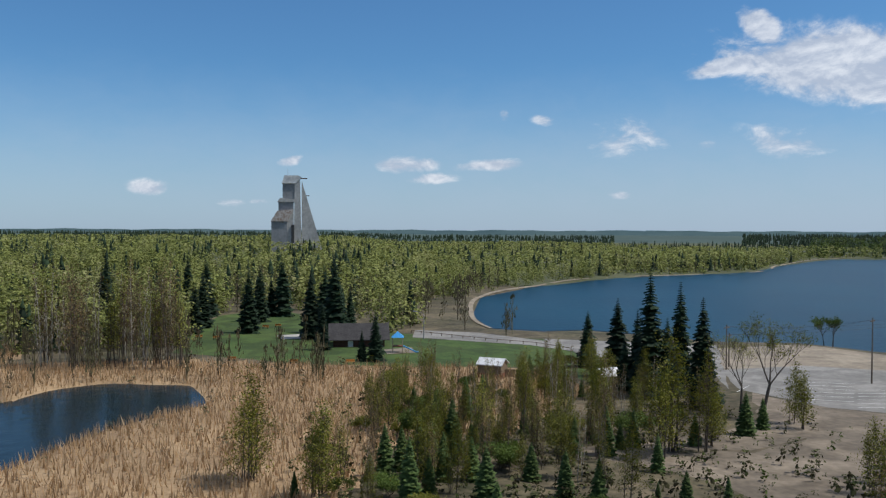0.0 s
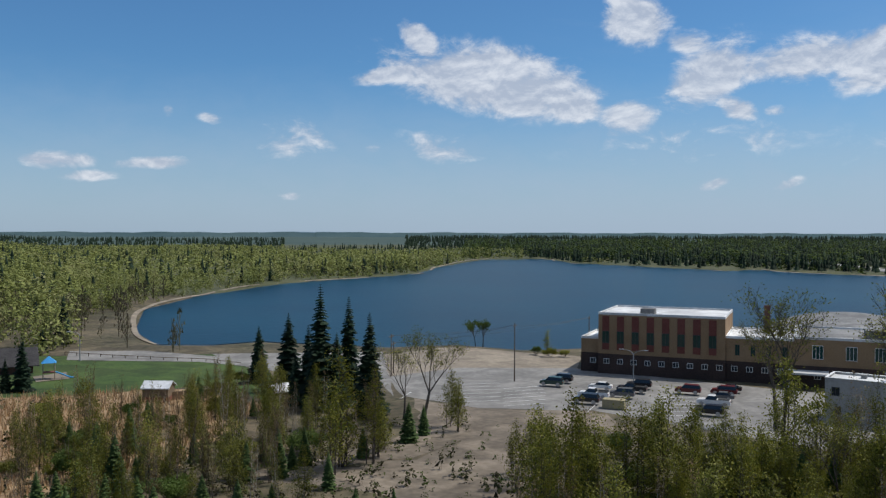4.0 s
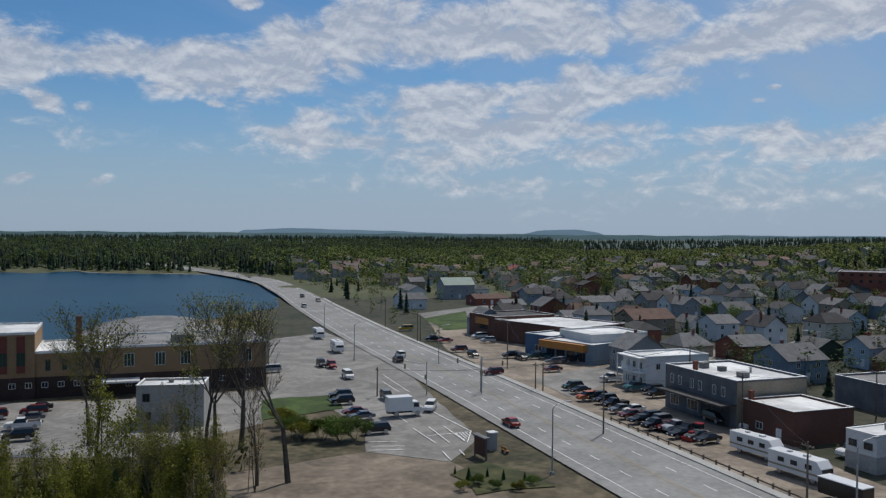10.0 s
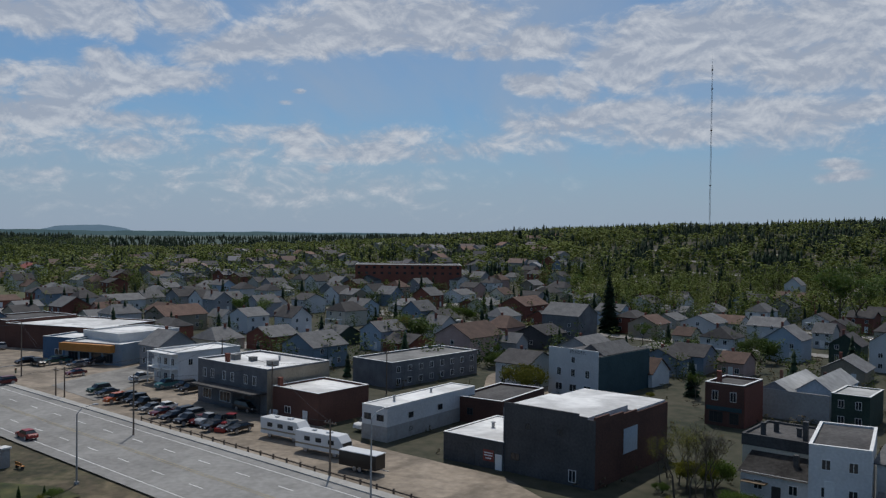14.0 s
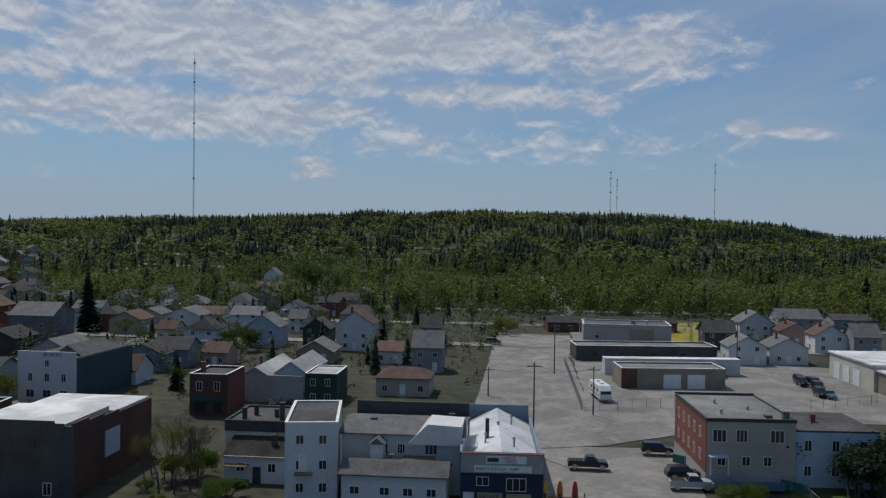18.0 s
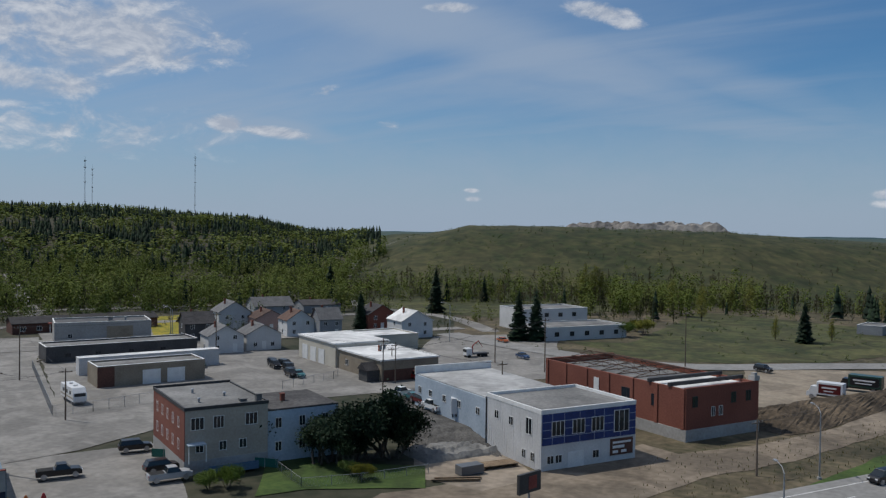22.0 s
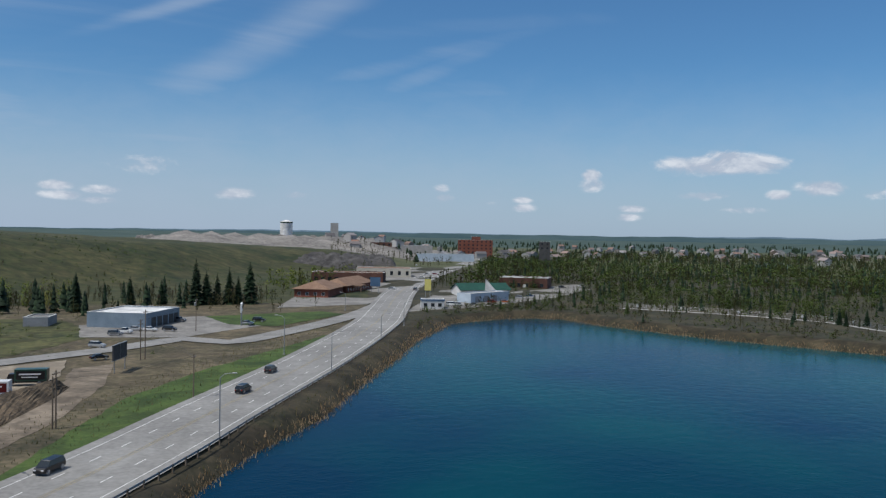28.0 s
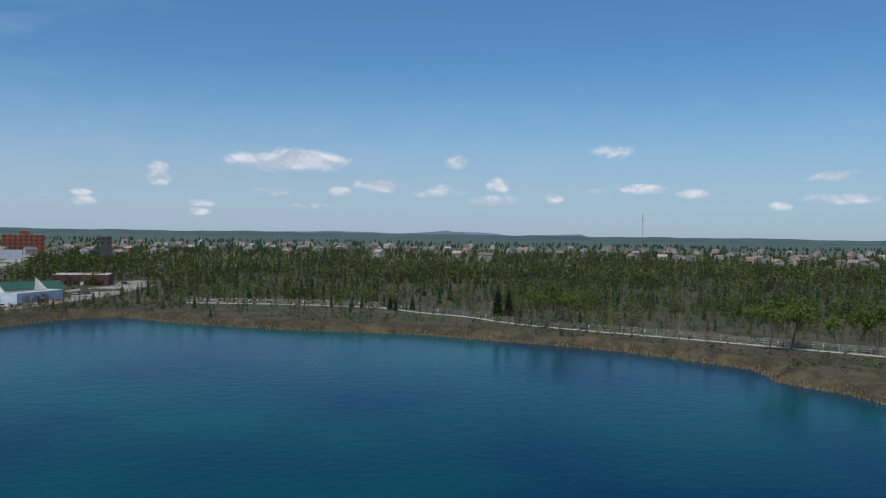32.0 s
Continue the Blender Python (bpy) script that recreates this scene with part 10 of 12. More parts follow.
tree("brush", 36.9, 107.9, 8.9)
tree("shrub", 60.6, 94.2, 2.5)
tree("poplar", 43.3, 101.1, 8.7)
tree("shrub", 52.9, 76.5, 2.2)
tree("shrub", 43.2, 111.5, 2.9)
tree("shrub", 58.7, 83.0, 2.9)
tree("shrub", 49.5, 77.9, 2.5)
tree("poplar", 72.3, 94.7, 7.6)
tree("budding", 111.3, -18.9, 9.1)
tree("budding", 113.5, -15.9, 6.4)
tree("budding", 110.4, -22.1, 7.9)
tree("budding", 108.6, -19.5, 5.1)
tree("shrub", 102.8, -22.7, 2.8)
tree("shrub", 104.7, -16.0, 1.4)
tree("shrub", 250.0, 37.0, 8.3)
tree("shrub", 311.0, 28.9, 5.7)
tree("shrub", 176.9, 3.1, 5.6)
tree("shrub", 235.0, -144.3, 5.4)
tree("shrub", 228.7, -56.4, 6.3)
tree("green", 181.8, -89.6, 6.7)
tree("green", 429.8, -149.2, 19.7)
tree("green", 392.3, -145.0, 16.7)
tree("green", 259.6, -30.7, 6.8)
tree("green", 447.5, -18.9, 11.5)
tree("green", 223.5, 10.5, 4.2)
tree("green", 174.4, -31.1, 5.9)
tree("green", 250.9, -141.1, 8.5)
tree("green", 265.1, -112.4, 8.6)
tree("spruce", 191.7, -32.9, 6.4)
tree("spruce", 401.1, -87.5, 13.0)
tree("spruce", 221.3, -88.8, 8.7)
tree("spruce", 291.8, -23.3, 21.8)
tree("spruce", 790.2, 19.1, 19.8)
tree("spruce", 793.1, -183.6, 16.2)
tree("young", 93.6, 66.1, 2.0)
tree("young", 96.4, 65.0, 1.5)
tree("young", 96.6, 62.5, 1.7)
tree("young", 98.1, 60.1, 1.5)
tree("young", 94.7, 69.2, 1.4)
tree("shrub", 89.5, 64.0, 1.4)
tree("shrub", 92.7, 61.2, 1.3)
tree("shrub", 94.3, 58.5, 1.3)
tree("shrub", 97.2, 58.3, 1.2)
tree("shrub", 92.4, 63.9, 1.5)
tree("bare", 109.7, -17.1, 8.8)
tree("bare", 108.8, -20.7, 9.6)
tree("bare", 108.3, -18.6, 8.5)
tree("green", 290.9, 103.4, 10.2)
tree("green", 279.5, 92.5, 10.2)
tree("green", 362.4, 72.0, 6.9)
tree("green", 340.8, 144.4, 4.9)
tree("green", 487.4, 260.4, 6.4)
tree("green", 872.6, 155.9, 11.7)
tree("spruce", 331.5, 69.2, 8.5)
tree("spruce", 955.3, 29.6, 18.6)
tree("spruce", 977.0, -3.4, 18.8)
tree("spruce", 429.0, 374.6, 10.2)
tree("spruce", 602.7, 463.0, 11.6)
tree("spruce", 533.1, -72.4, 11.6)
tree("spruce", 541.5, -90.6, 11.7)
tree("spruce", 460.7, -99.1, 9.8)
tree("spruce", 518.8, -41.5, 9.8)
tree("spruce", 604.3, 186.5, 10.5)
tree("spruce", 554.4, 129.5, 11.3)
tree("budding", 233.5, 37.5, 10.2)
tree("shrub", 207.9, 10.1, 3.8)
tree("budding", 115.0, -18.5, 7.8)
tree("budding", 118.4, -17.5, 6.1)
tree("budding", 119.7, -21.2, 6.3)
tree("budding", 113.2, -22.5, 5.2)
tree("shrub", 111.0, -15.6, 1.4)
tree("shrub", 104.4, -24.5, 2.5)
tree("shrub", 176.4, -22.5, 1.1)
tree("spruce", 179.1, -31.3, 8.1)
tree("spruce", 383.3, -53.2, 14.6)
tree("spruce", 338.8, -32.8, 8.4)
tree("spruce", 340.6, -27.7, 14.7)
tree("spruce", 224.9, -89.5, 9.7)
tree("spruce", 272.5, -130.1, 8.1)
tree("green", 313.4, -105.0, 21.8)
tree("green", 312.0, -109.0, 19.7)
tree("green", 396.9, -111.2, 8.1)
tree("green", 195.0, -93.3, 5.8)
tree("green", 260.3, -91.0, 8.2)
tree("cedar", 78.7, -96.5, 6.5)
tree("cedar", 70.8, -95.7, 5.9)
tree("cedar", 69.5, -97.6, 6.6)
tree("cedar", 68.0, -99.9, 7.7)
tree("cedar", 66.6, -101.9, 8.1)
tree("cedar", 65.3, -103.8, 8.5)
tree("cedar", 63.5, -104.2, 6.9)
tree("cedar", 66.8, -97.0, 5.0)
tree("cedar", 64.9, -109.3, 3.8)
tree("spruce", 242.8, -331.4, 18.4)
tree("spruce", 191.1, -343.4, 16.8)
tree("spruce", 158.4, -234.3, 13.4)
tree("spruce", 190.1, -351.9, 10.9)
tree("shrub", 113.4, -20.1, 3.5)
tree("shrub", 114.3, -22.8, 3.6)
tree("shrub", 73.6, -80.5, 2.9)
tree("shrub", 75.7, -79.5, 2.2)
tree("spruce", 167.0, -300.6, 19.8)
tree("spruce", 174.3, -360.0, 13.3)
tree("spruce", 102.5, -237.5, 16.5)
tree("spruce", 97.8, -239.8, 17.4)
tree("spruce", 26.6, -282.1, 13.4)
tree("spruce", -2.5, -400.0, 14.5)
tree("spruce", -25.0, -399.2, 9.8)
tree("spruce", 154.5, -227.9, 13.4)
tree("poplar", 131.9, -377.6, 18.7)
tree("poplar", 126.9, -379.3, 17.4)
tree("poplar", 86.9, -362.7, 13.6)
tree("poplar", 166.9, -363.5, 10.6)
tree("poplar", 124.2, -380.2, 16.0)
tree("poplar", 67.8, -331.6, 13.4)
tree("poplar", 57.4, -378.3, 13.8)
tree("poplar", 66.9, -389.2, 10.4)
tree("poplar", 35.3, -286.2, 7.5)
tree("poplar", 19.6, -293.9, 6.6)
tree("poplar", 7.1, -362.9, 9.2)
tree("shrub", 61.2, -92.7, 2.2)
tree("shrub", 64.3, -94.1, 1.9)
tree("shrub", 79.2, -282.6, 3.9)
tree("shrub", 74.3, -275.8, 4.8)
tree("shrub", 78.0, -265.3, 4.6)
tree("spruce", -2.8, -369.3, 16.6)
tree("spruce", -6.5, -377.4, 8.7)
tree("spruce", -52.3, -392.1, 21.6)
tree("spruce", -56.9, -392.2, 15.9)
tree("spruce", -67.1, -392.3, 17.3)
tree("spruce", -71.1, -392.3, 13.3)
tree("spruce", -76.5, -392.4, 20.0)
tree("spruce", 26.5, -284.8, 13.0)
tree("spruce", -24.9, -399.2, 13.3)
tree("spruce", -38.2, -398.2, 12.0)
tree("spruce", -61.7, -392.2, 14.6)
tree("young", -305.8, -264.5, 5.3)
tree("young", -224.1, -306.6, 6.3)
tree("spruce", -293.0, -288.2, 6.8)
tree("spruce", -279.0, -259.8, 5.1)
tree("spruce", -282.2, -245.7, 7.5)
tree("spruce", -289.6, -239.0, 7.0)
tree("spruce", -292.1, -195.3, 14.0)
tree("spruce", -295.6, -192.1, 12.9)
tree("spruce", -280.0, -240.5, 6.1)
tree("green", -266.3, -77.8, 14.6)
tree("green", -276.3, -76.7, 15.8)
tree("green", -271.3, -72.7, 15.5)
tree("green", -291.5, -91.2, 11.4)
tree("green", -281.5, -62.3, 10.4)
tree("green", -279.6, -55.5, 12.7)
tree("green", -277.2, -49.7, 14.9)
tree("green", -289.9, -167.1, 13.2)
tree("green", -285.0, -171.7, 12.1)
tree("green", -285.6, -157.1, 11.8)
tree("brush", -271.4, -133.3, 9.8)
tree("brush", -265.6, -96.9, 8.9)
tree("brush", -273.2, -109.4, 9.4)
tree("brush", -281.7, -205.0, 8.1)
tree("brush", -286.2, -217.3, 8.4)

# thickets between the camera and the lots
thicket = random.Random(77)
EAST_DIRT = [(72.2, 94.6), (95.8, 86.7), (99.8, 74.0), (98.1, 69.8), (93.1, 60.2), (85.3, 51.4), (59.6, 69.8)]
TRACK = [(-4.4, 106.3), (2.5, 111.5), (15.4, 113.5), (22.9, 122.3), (26.4, 133.4), (50.2, 137.2), (45.0, 118.0), (36.3, 99.7), (24.0, 93.0), (5.8, 102.2)]
for kind, n, az0, az1, d0, d1, h0, h1 in (("poplar", 26, 15, 37, 72, 106, 7, 11.5), ("brush", 18, 15, 38, 70, 108, 6, 11), ("shrub", 16, 14, 38, 66, 104, 2.2, 4.2), ("young", 8, 16, 36, 72, 104, 4, 8),
                                          ("brush", 14, 33, 41, 88, 122, 6, 11), ("budding", 4, 34, 40, 92, 120, 9, 14), ("brush", 22, -17, 1, 88, 135, 6, 11), ("poplar", 10, -14, 1, 88, 130, 6, 10), ("young", 16, -16, 3, 78, 128, 3, 7), ("shrub", 10, -16, 2, 80, 130, 1.5, 3.5)):
    for i in range(n):
        a, d = radians(thicket.uniform(az0, az1)), thicket.uniform(d0, d1)
        x, y = d * math.sin(a), d * math.cos(a)
        if inside(EAST_DIRT, x, y) or inside(TRACK, x, y):
            continue
        tree(kind, x, y, thicket.uniform(h0, h1))

# ---- woods too many to count, one object for each stand ----
FAR_SPRUCE = leafy("far_spruce", [(0.008, 0.018, 0.010), (0.014, 0.028, 0.014), (0.024, 0.042, 0.020)], 0.8, 0.05, 0.3)
# Light put into leaf colour: paler for front-lit budding woods, darker for backlit ridge.
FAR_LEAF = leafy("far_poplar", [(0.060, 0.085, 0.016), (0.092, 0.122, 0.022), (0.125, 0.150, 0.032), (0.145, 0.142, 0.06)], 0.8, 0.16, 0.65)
PALE_LEAF = leafy("pale_frontlit_leaves", [(0.13, 0.15, 0.045), (0.19, 0.215, 0.06), (0.24, 0.255, 0.085), (0.26, 0.235, 0.14)], 0.8, 0.25, 0.6)
GARDEN = leafy("garden_leaves", [(0.022, 0.040, 0.010), (0.042, 0.068, 0.015), (0.075, 0.105, 0.024), (0.06, 0.058, 0.032)], 0.8, 0.25, 0.5)
FAR_BRUSH = leafy("far_brush", [(0.085, 0.065, 0.045), (0.12, 0.095, 0.066), (0.11, 0.105, 0.05), (0.16, 0.135, 0.10)], 0.9, 0.1, 0.6)
DARK_BRUSH = leafy("dark_brush", [(0.030, 0.028, 0.016), (0.055, 0.050, 0.024), (0.05, 0.06, 0.020), (0.075, 0.062, 0.040)], 0.9, 0.1, 0.5)


def cone_shape(r, tiers, n=6):
    v, f = [], []
    for i in range(tiers):
        z0, z1 = 0.08 + 0.86 * i / tiers, min(1.0, 0.08 + 0.86 * (i + 1.75) / tiers)
        rad = 0.17 * (1 - z0) + 0.015
        b = len(v)
        a0 = r.uniform(0, 6)
        for k in range(n):
            q = rad * r.uniform(0.7, 1.3)
            v.append((q * math.cos(a0 + 6.283 * k / n), q * math.sin(a0 + 6.283 * k / n), z0 + r.uniform(-0.035, 0.035)))
        v.append((r.uniform(-0.01, 0.01), r.uniform(-0.01, 0.01), z1))
        f += [(b + k, b + (k + 1) % n, b + n) for k in range(n)]
    return np.array(v), np.array(f)


def clump_shape(r, blobs, slim=0.22, low=0.25, size=0.15, stem=0.010):
    """A broadleaf crown seen from afar: lobes of many small tufts, with gaps between, over a thin trunk."""
    v, f = [], []
    lobes = []
    for i in range(max(3, blobs // 6)):
        t = r.random()
        a = r.uniform(0, 6.28)
        rr = slim * (0.35 + 0.75 * math.sin(3.0 * min(1, t * 0.9 + 0.12))) * 0.62 * math.sqrt(r.random())
        lobes.append(Vector((rr * math.cos(a), rr * math.sin(a), low + (0.95 - low) * t)))
    lobes.append(Vector((0, 0, 0.93)))
    for i in range(blobs):
        h = lobes[r.randrange(len(lobes))]
        k = slim * 0.33
        c = h + Vector((r.gauss(0, k), r.gauss(0, k), r.gauss(0, k * 0.9)))
        c.z = min(1.0, max(low * 0.6, c.z))
        out = Vector((c.x, c.y, 0.3 * (c.z - 0.35))).normalized() if c.length else Vector((0, 0, 1))
        s = size * r.uniform(0.45, 1.0)
        b = len(v)
        n = (out * 0.5 + Vector((r.uniform(-0.7, 0.7), r.uniform(-0.7, 0.7), 0.55 + r.uniform(-0.5, 0.6)))).normalized()
        u = n.orthogonal().normalized()
        w = n.cross(u)
        a = r.uniform(0, 6.28)
        u, w = u * math.cos(a) + w * math.sin(a), w * math.cos(a) - u * math.sin(a)
        v += [tuple(c + u * s), tuple(c + w * s * 0.6 - n * s * 0.25), tuple(c - u * s * 0.8), tuple(c - w * s * 0.5 - n * s * 0.25)]
        f += [(b, b + 1, b + 2), (b, b + 2, b + 3)]
    b = len(v)
    v += [(-stem, 0, 0), (stem, 0, 0), (0, 0.0, 0.9), (0, -stem, 0), (0, stem, 0)]
    f += [(b, b + 1, b + 2), (b + 3, b + 4, b + 2)]
    return np.array(v), np.array(f)


def twig_shape(r, count, slim=0.2, thick=0.009):
    """A leafless tree seen from afar: a stem and many thin rising twigs."""
    v, f = [], []
    rows = [((0, 0, 0), (r.uniform(-0.03, 0.03), r.uniform(-0.03, 0.03), 0.98), thick * 1.4)]
    for i in range(count):
        z = r.uniform(0.12, 0.75)
        a = r.uniform(0, 6.28)
        q = slim * r.uniform(0.3, 1.0) * (1.15 - z)
        rows.append(((0, 0, z), (q * math.cos(a), q * math.sin(a), min(1.0, z + r.uniform(0.15, 0.34))), thick * r.uniform(0.6, 1.0)))
    for p, q, w in rows:
        a = r.uniform(0, 3.14)
        dx, dy = w * math.cos(a), w * math.sin(a)
        b = len(v)
        v += [(p[0] - dx, p[1] - dy, p[2]), (p[0] + dx, p[1] + dy, p[2]), (q[0] + dx * 0.4, q[1] + dy * 0.4, q[2]), (q[0] - dx * 0.4, q[1] - dy * 0.4, q[2])]
        f += [(b, b + 1, b + 2), (b, b + 2, b + 3)]
        b = len(v)
        v += [(q[0] - dy * 3, q[1] + dx * 3, q[2] - 0.09), (q[0] + dy * 3, q[1] - dx * 3, q[2] - 0.09), (q[0], q[1], q[2] + 0.02)]
        f.append((b, b + 1, b + 2))
    return np.array(v), np.array(f)


shape_rnd = random.Random(9)
SHAPES = {"spruce": [cone_shape(shape_rnd, k, 7) for k in (5, 6, 6, 7)], "leaf": [clump_shape(shape_rnd, k, 0.28, 0.07, 0.068) for k in (84, 92, 98, 104)],
          "brush": [twig_shape(shape_rnd, k) for k in (18, 22, 26)], "low": [clump_shape(shape_rnd, k, 0.55, 0.05, 0.24) for k in (16, 18)],
          "far_leaf": [clump_shape(shape_rnd, k, 0.32, 0.08, 0.14) for k in (22, 24, 26)], "far_brush": [twig_shape(shape_rnd, k, 0.26, 0.018) for k in (8, 10)], "far_spruce": [cone_shape(shape_rnd, k, 5) for k in (3, 3, 4)]}


def join_shapes(name, kind, spots, material, label, category="forest"):
    """Many shapes of one kind joined into one stand: spots are rows of x, y, z, height, girth."""
    spots = np.asarray(spots)
    away = np.hypot(spots[:, 0], spots[:, 1]) > 540
    if "far_" + kind in SHAPES and away.any() and not away.all():
        join_shapes(name, kind, spots[~away], material, label, category)
        spots, kind = spots[away], "far_" + kind
    elif "far_" + kind in SHAPES and away.all():
        kind = "far_" + kind
    rng = np.random.default_rng(len(spots))
    pick = rng.integers(0, len(SHAPES[kind]), len(spots))
    V, F, base = [], [], 0
    for i, (sv, sf) in enumerate(SHAPES[kind]):
        s = spots[pick == i]
        if not len(s):
            continue
        a = rng.uniform(0, 6.283, len(s))
        ca, sa = np.cos(a)[:, None], np.sin(a)[:, None]
        gx = s[:, 3:4] * s[:, 4:5]
        x = (sv[None, :, 0] * ca - sv[None, :, 1] * sa) * gx + s[:, 0:1]
        y = (sv[None, :, 0] * sa + sv[None, :, 1] * ca) * gx + s[:, 1:2]
        z = sv[None, :, 2] * s[:, 3:4] + s[:, 2:3] - 0.3
        V.append(np.stack([x, y, z], -1).reshape(-1, 3))
        off = base + np.arange(len(s))[:, None, None] * len(sv)
        F.append((sf[None] + off).reshape(-1, 3))
        base += len(s) * len(sv)
    V, F = np.concatenate(V), np.concatenate(F)
    me = bpy.data.meshes.new(name)
    me.vertices.add(len(V))
    me.vertices.foreach_set("co", V.ravel().astype(np.float32))
    me.loops.add(len(F) * 3)
    me.loops.foreach_set("vertex_index", F.ravel().astype(np.int32))
    me.polygons.add(len(F))
    me.polygons.foreach_set("loop_start", (np.arange(len(F)) * 3).astype(np.int32))
    me.update(calc_edges=True)
    me.validate()
    me.materials.append(material)
    return tagged(new(name, me), label, category, kind="stuff")


KEEP_OUT = [LAKE, PIT, POND, [(72.2, 94.6), (95.8, 86.7), (99.8, 74.0), (98.1, 69.8), (93.1, 60.2), (85.3, 51.4), (59.6, 69.8)],
    [(17.4, 210.8), (39.4, 223.5), (54.2, 210.1), (66.1, 202.1), (58.1, 177.2), (36.3, 165.5), (15.9, 172.4)],
    [(256.0, 202.1), (217.7, 132.1), (196.7, 95.4), (153.6, 48.7), (129.5, 26.3), (120.4, 13.1), (114.7, 4.3), (96.6, -6.5), (104.7, 28.6), (156.0, 95.8), (194.4, 146.3)],
    [(-23.4, 218.1), (19.0, 216.3), (16.3, 157.1), (15.4, 169.8), (-9.0, 191.7), (-23.2, 205.0)],
    [(16.5, 178.6), (33.5, 188.5), (58.4, 184.9), (92.1, 152.8), (119.9, 136.9), (98.8, 113.7), (71.2, 111.0), (65.8, 118.6), (48.9, 140.4), (30.0, 145.0), (18.2, 157.5)],
    [(-100.8, 171.6), (-129.9, 247.3), (-122.4, 280.1), (-93.6, 240.2), (-62.8, 219.6), (-23.4, 218.1), (-7.4, 183.8), (-6.9, 156.7), (-18.1, 173.3), (-46.7, 165.7), (-73.8, 166.1)],
    [(109.8, -73.5), (99.3, -92.7), (79.0, -78.6), (66.7, -69.0), (75.0, -51.2)],
    [(219.6, -156.8), (212.0, -219.2), (163.4, -171.3), (135.0, -192.7), (107.6, -153.9), (117.7, -115.1), (140.7, -105.8)],
    [(55.5, -73.5), (56.0, -89.3), (47.8, -101.0), (36.9, -121.3), (34.6, -131.8), (28.2, -128.6), (18.7, -140.7), (8.4, -161.5), (1.2, -192.0), (-2.1, -221.8), (-11.3, -226.0), (-8.5, -196.3), (0.6, -162.3), (12.4, -133.5), (22.3, -117.5), (27.4, -101.1), (33.2, -82.5)],
    [(71.9, -122.2), (53.3, -118.0), (41.8, -106.3), (45.6, -96.6), (56.1, -97.5)],
    [(88.1, -244.5), (72.2, -252.1), (75.7, -368.6), (4.4, -340.6), (-13.8, -293.6), (17.0, -241.1), (47.6, -222.3), (63.5, -222.9)],
    [(277.0, -395.5), (283.6, -523.4), (131.6, -431.2), (109.1, -350.9), (139.2, -294.9), (204.2, -300.3)],
    [(176.2, 200.2), (199.8, 200.1), (167.4, 140.0), (143.5, 114.3), (118.1, 83.8), (112.3, 78.0), (99.3, 73.6), (95.8, 86.7), (106.0, 96.1), (114.6, 112.6), (101.8, 117.2), (123.4, 140.6)],
    [(146.9, -156.2), (131.4, -170.0), (103.0, -166.6), (129.4, -233.5), (99.1, -261.5), (68.4, -182.1), (86.5, -153.6), (99.0, -135.0), (118.3, -126.2)],
    [(-83.7, -369.2), (-128.4, -377.7), (-224.4, -547.8), (-340.3, -765.6), (-263.8, -754.8), (-105.0, -426.1)],
    [(-132.6, -338.4), (-206.6, -469.3), (-224.4, -428.7), (-313.5, -497.6), (-324.8, -473.7), (-239.8, -393.8), (-170.9, -350.4)],
    [(167.0, 101.1), (181.1, 100.1), (196.7, 95.4), (241.0, 87.4), (268.9, 74.0), (296.6, 73.3), (289.9, 65.5), (236.0, 75.1), (200.5, 84.7), (180.3, 85.2), (160.0, 83.8), (153.5, 84.1)],
    [(270.9, 218.7), (323.3, 221.1), (386.5, 244.7), (392.4, 232.0), (358.5, 217.8), (291.7, 196.9), (253.9, 182.3), (230.4, 175.5)],
    [(151.2, 12.6), (197.6, 11.5), (230.0, 1.1), (196.7, -4.0), (174.9, -2.2), (162.4, 5.3)],
    [(240.2, -144.3), (225.0, -162.9), (179.9, -130.4), (140.7, -105.8), (118.5, -115.9), (109.5, -156.5), (99.2, -142.0), (106.4, -104.2), (105.4, -83.3), (110.1, -64.6), (139.9, -79.3)],
    [(83.5, -101.6), (71.1, -97.1), (57.4, -102.8), (52.2, -93.9), (65.0, -85.6), (68.6, -80.0)],
    [(-3.8, -283.8), (-33.0, -275.0), (-70.4, -307.7), (-77.2, -339.1), (-39.1, -339.6), (-3.8, -319.0)],
    [(-59.4, 227.2), (-40.9, 225.6), (-22.9, 213.7), (-9.9, 205.5), (-9.1, 193.4), (-24.5, 204.6), (-55.9, 211.6)],
    [(33.7, -220.1), (-0.6, -236.0), (0.4, -211.8), (6.6, -182.8), (19.2, -165.0), (22.7, -163.4)],
    [(109.9, -233.9), (102.8, -243.5), (81.6, -218.0), (43.2, -215.7), (41.6, -201.9), (77.7, -199.8)]]
hw = np.array([(p.x, p.y) for p in HWF])


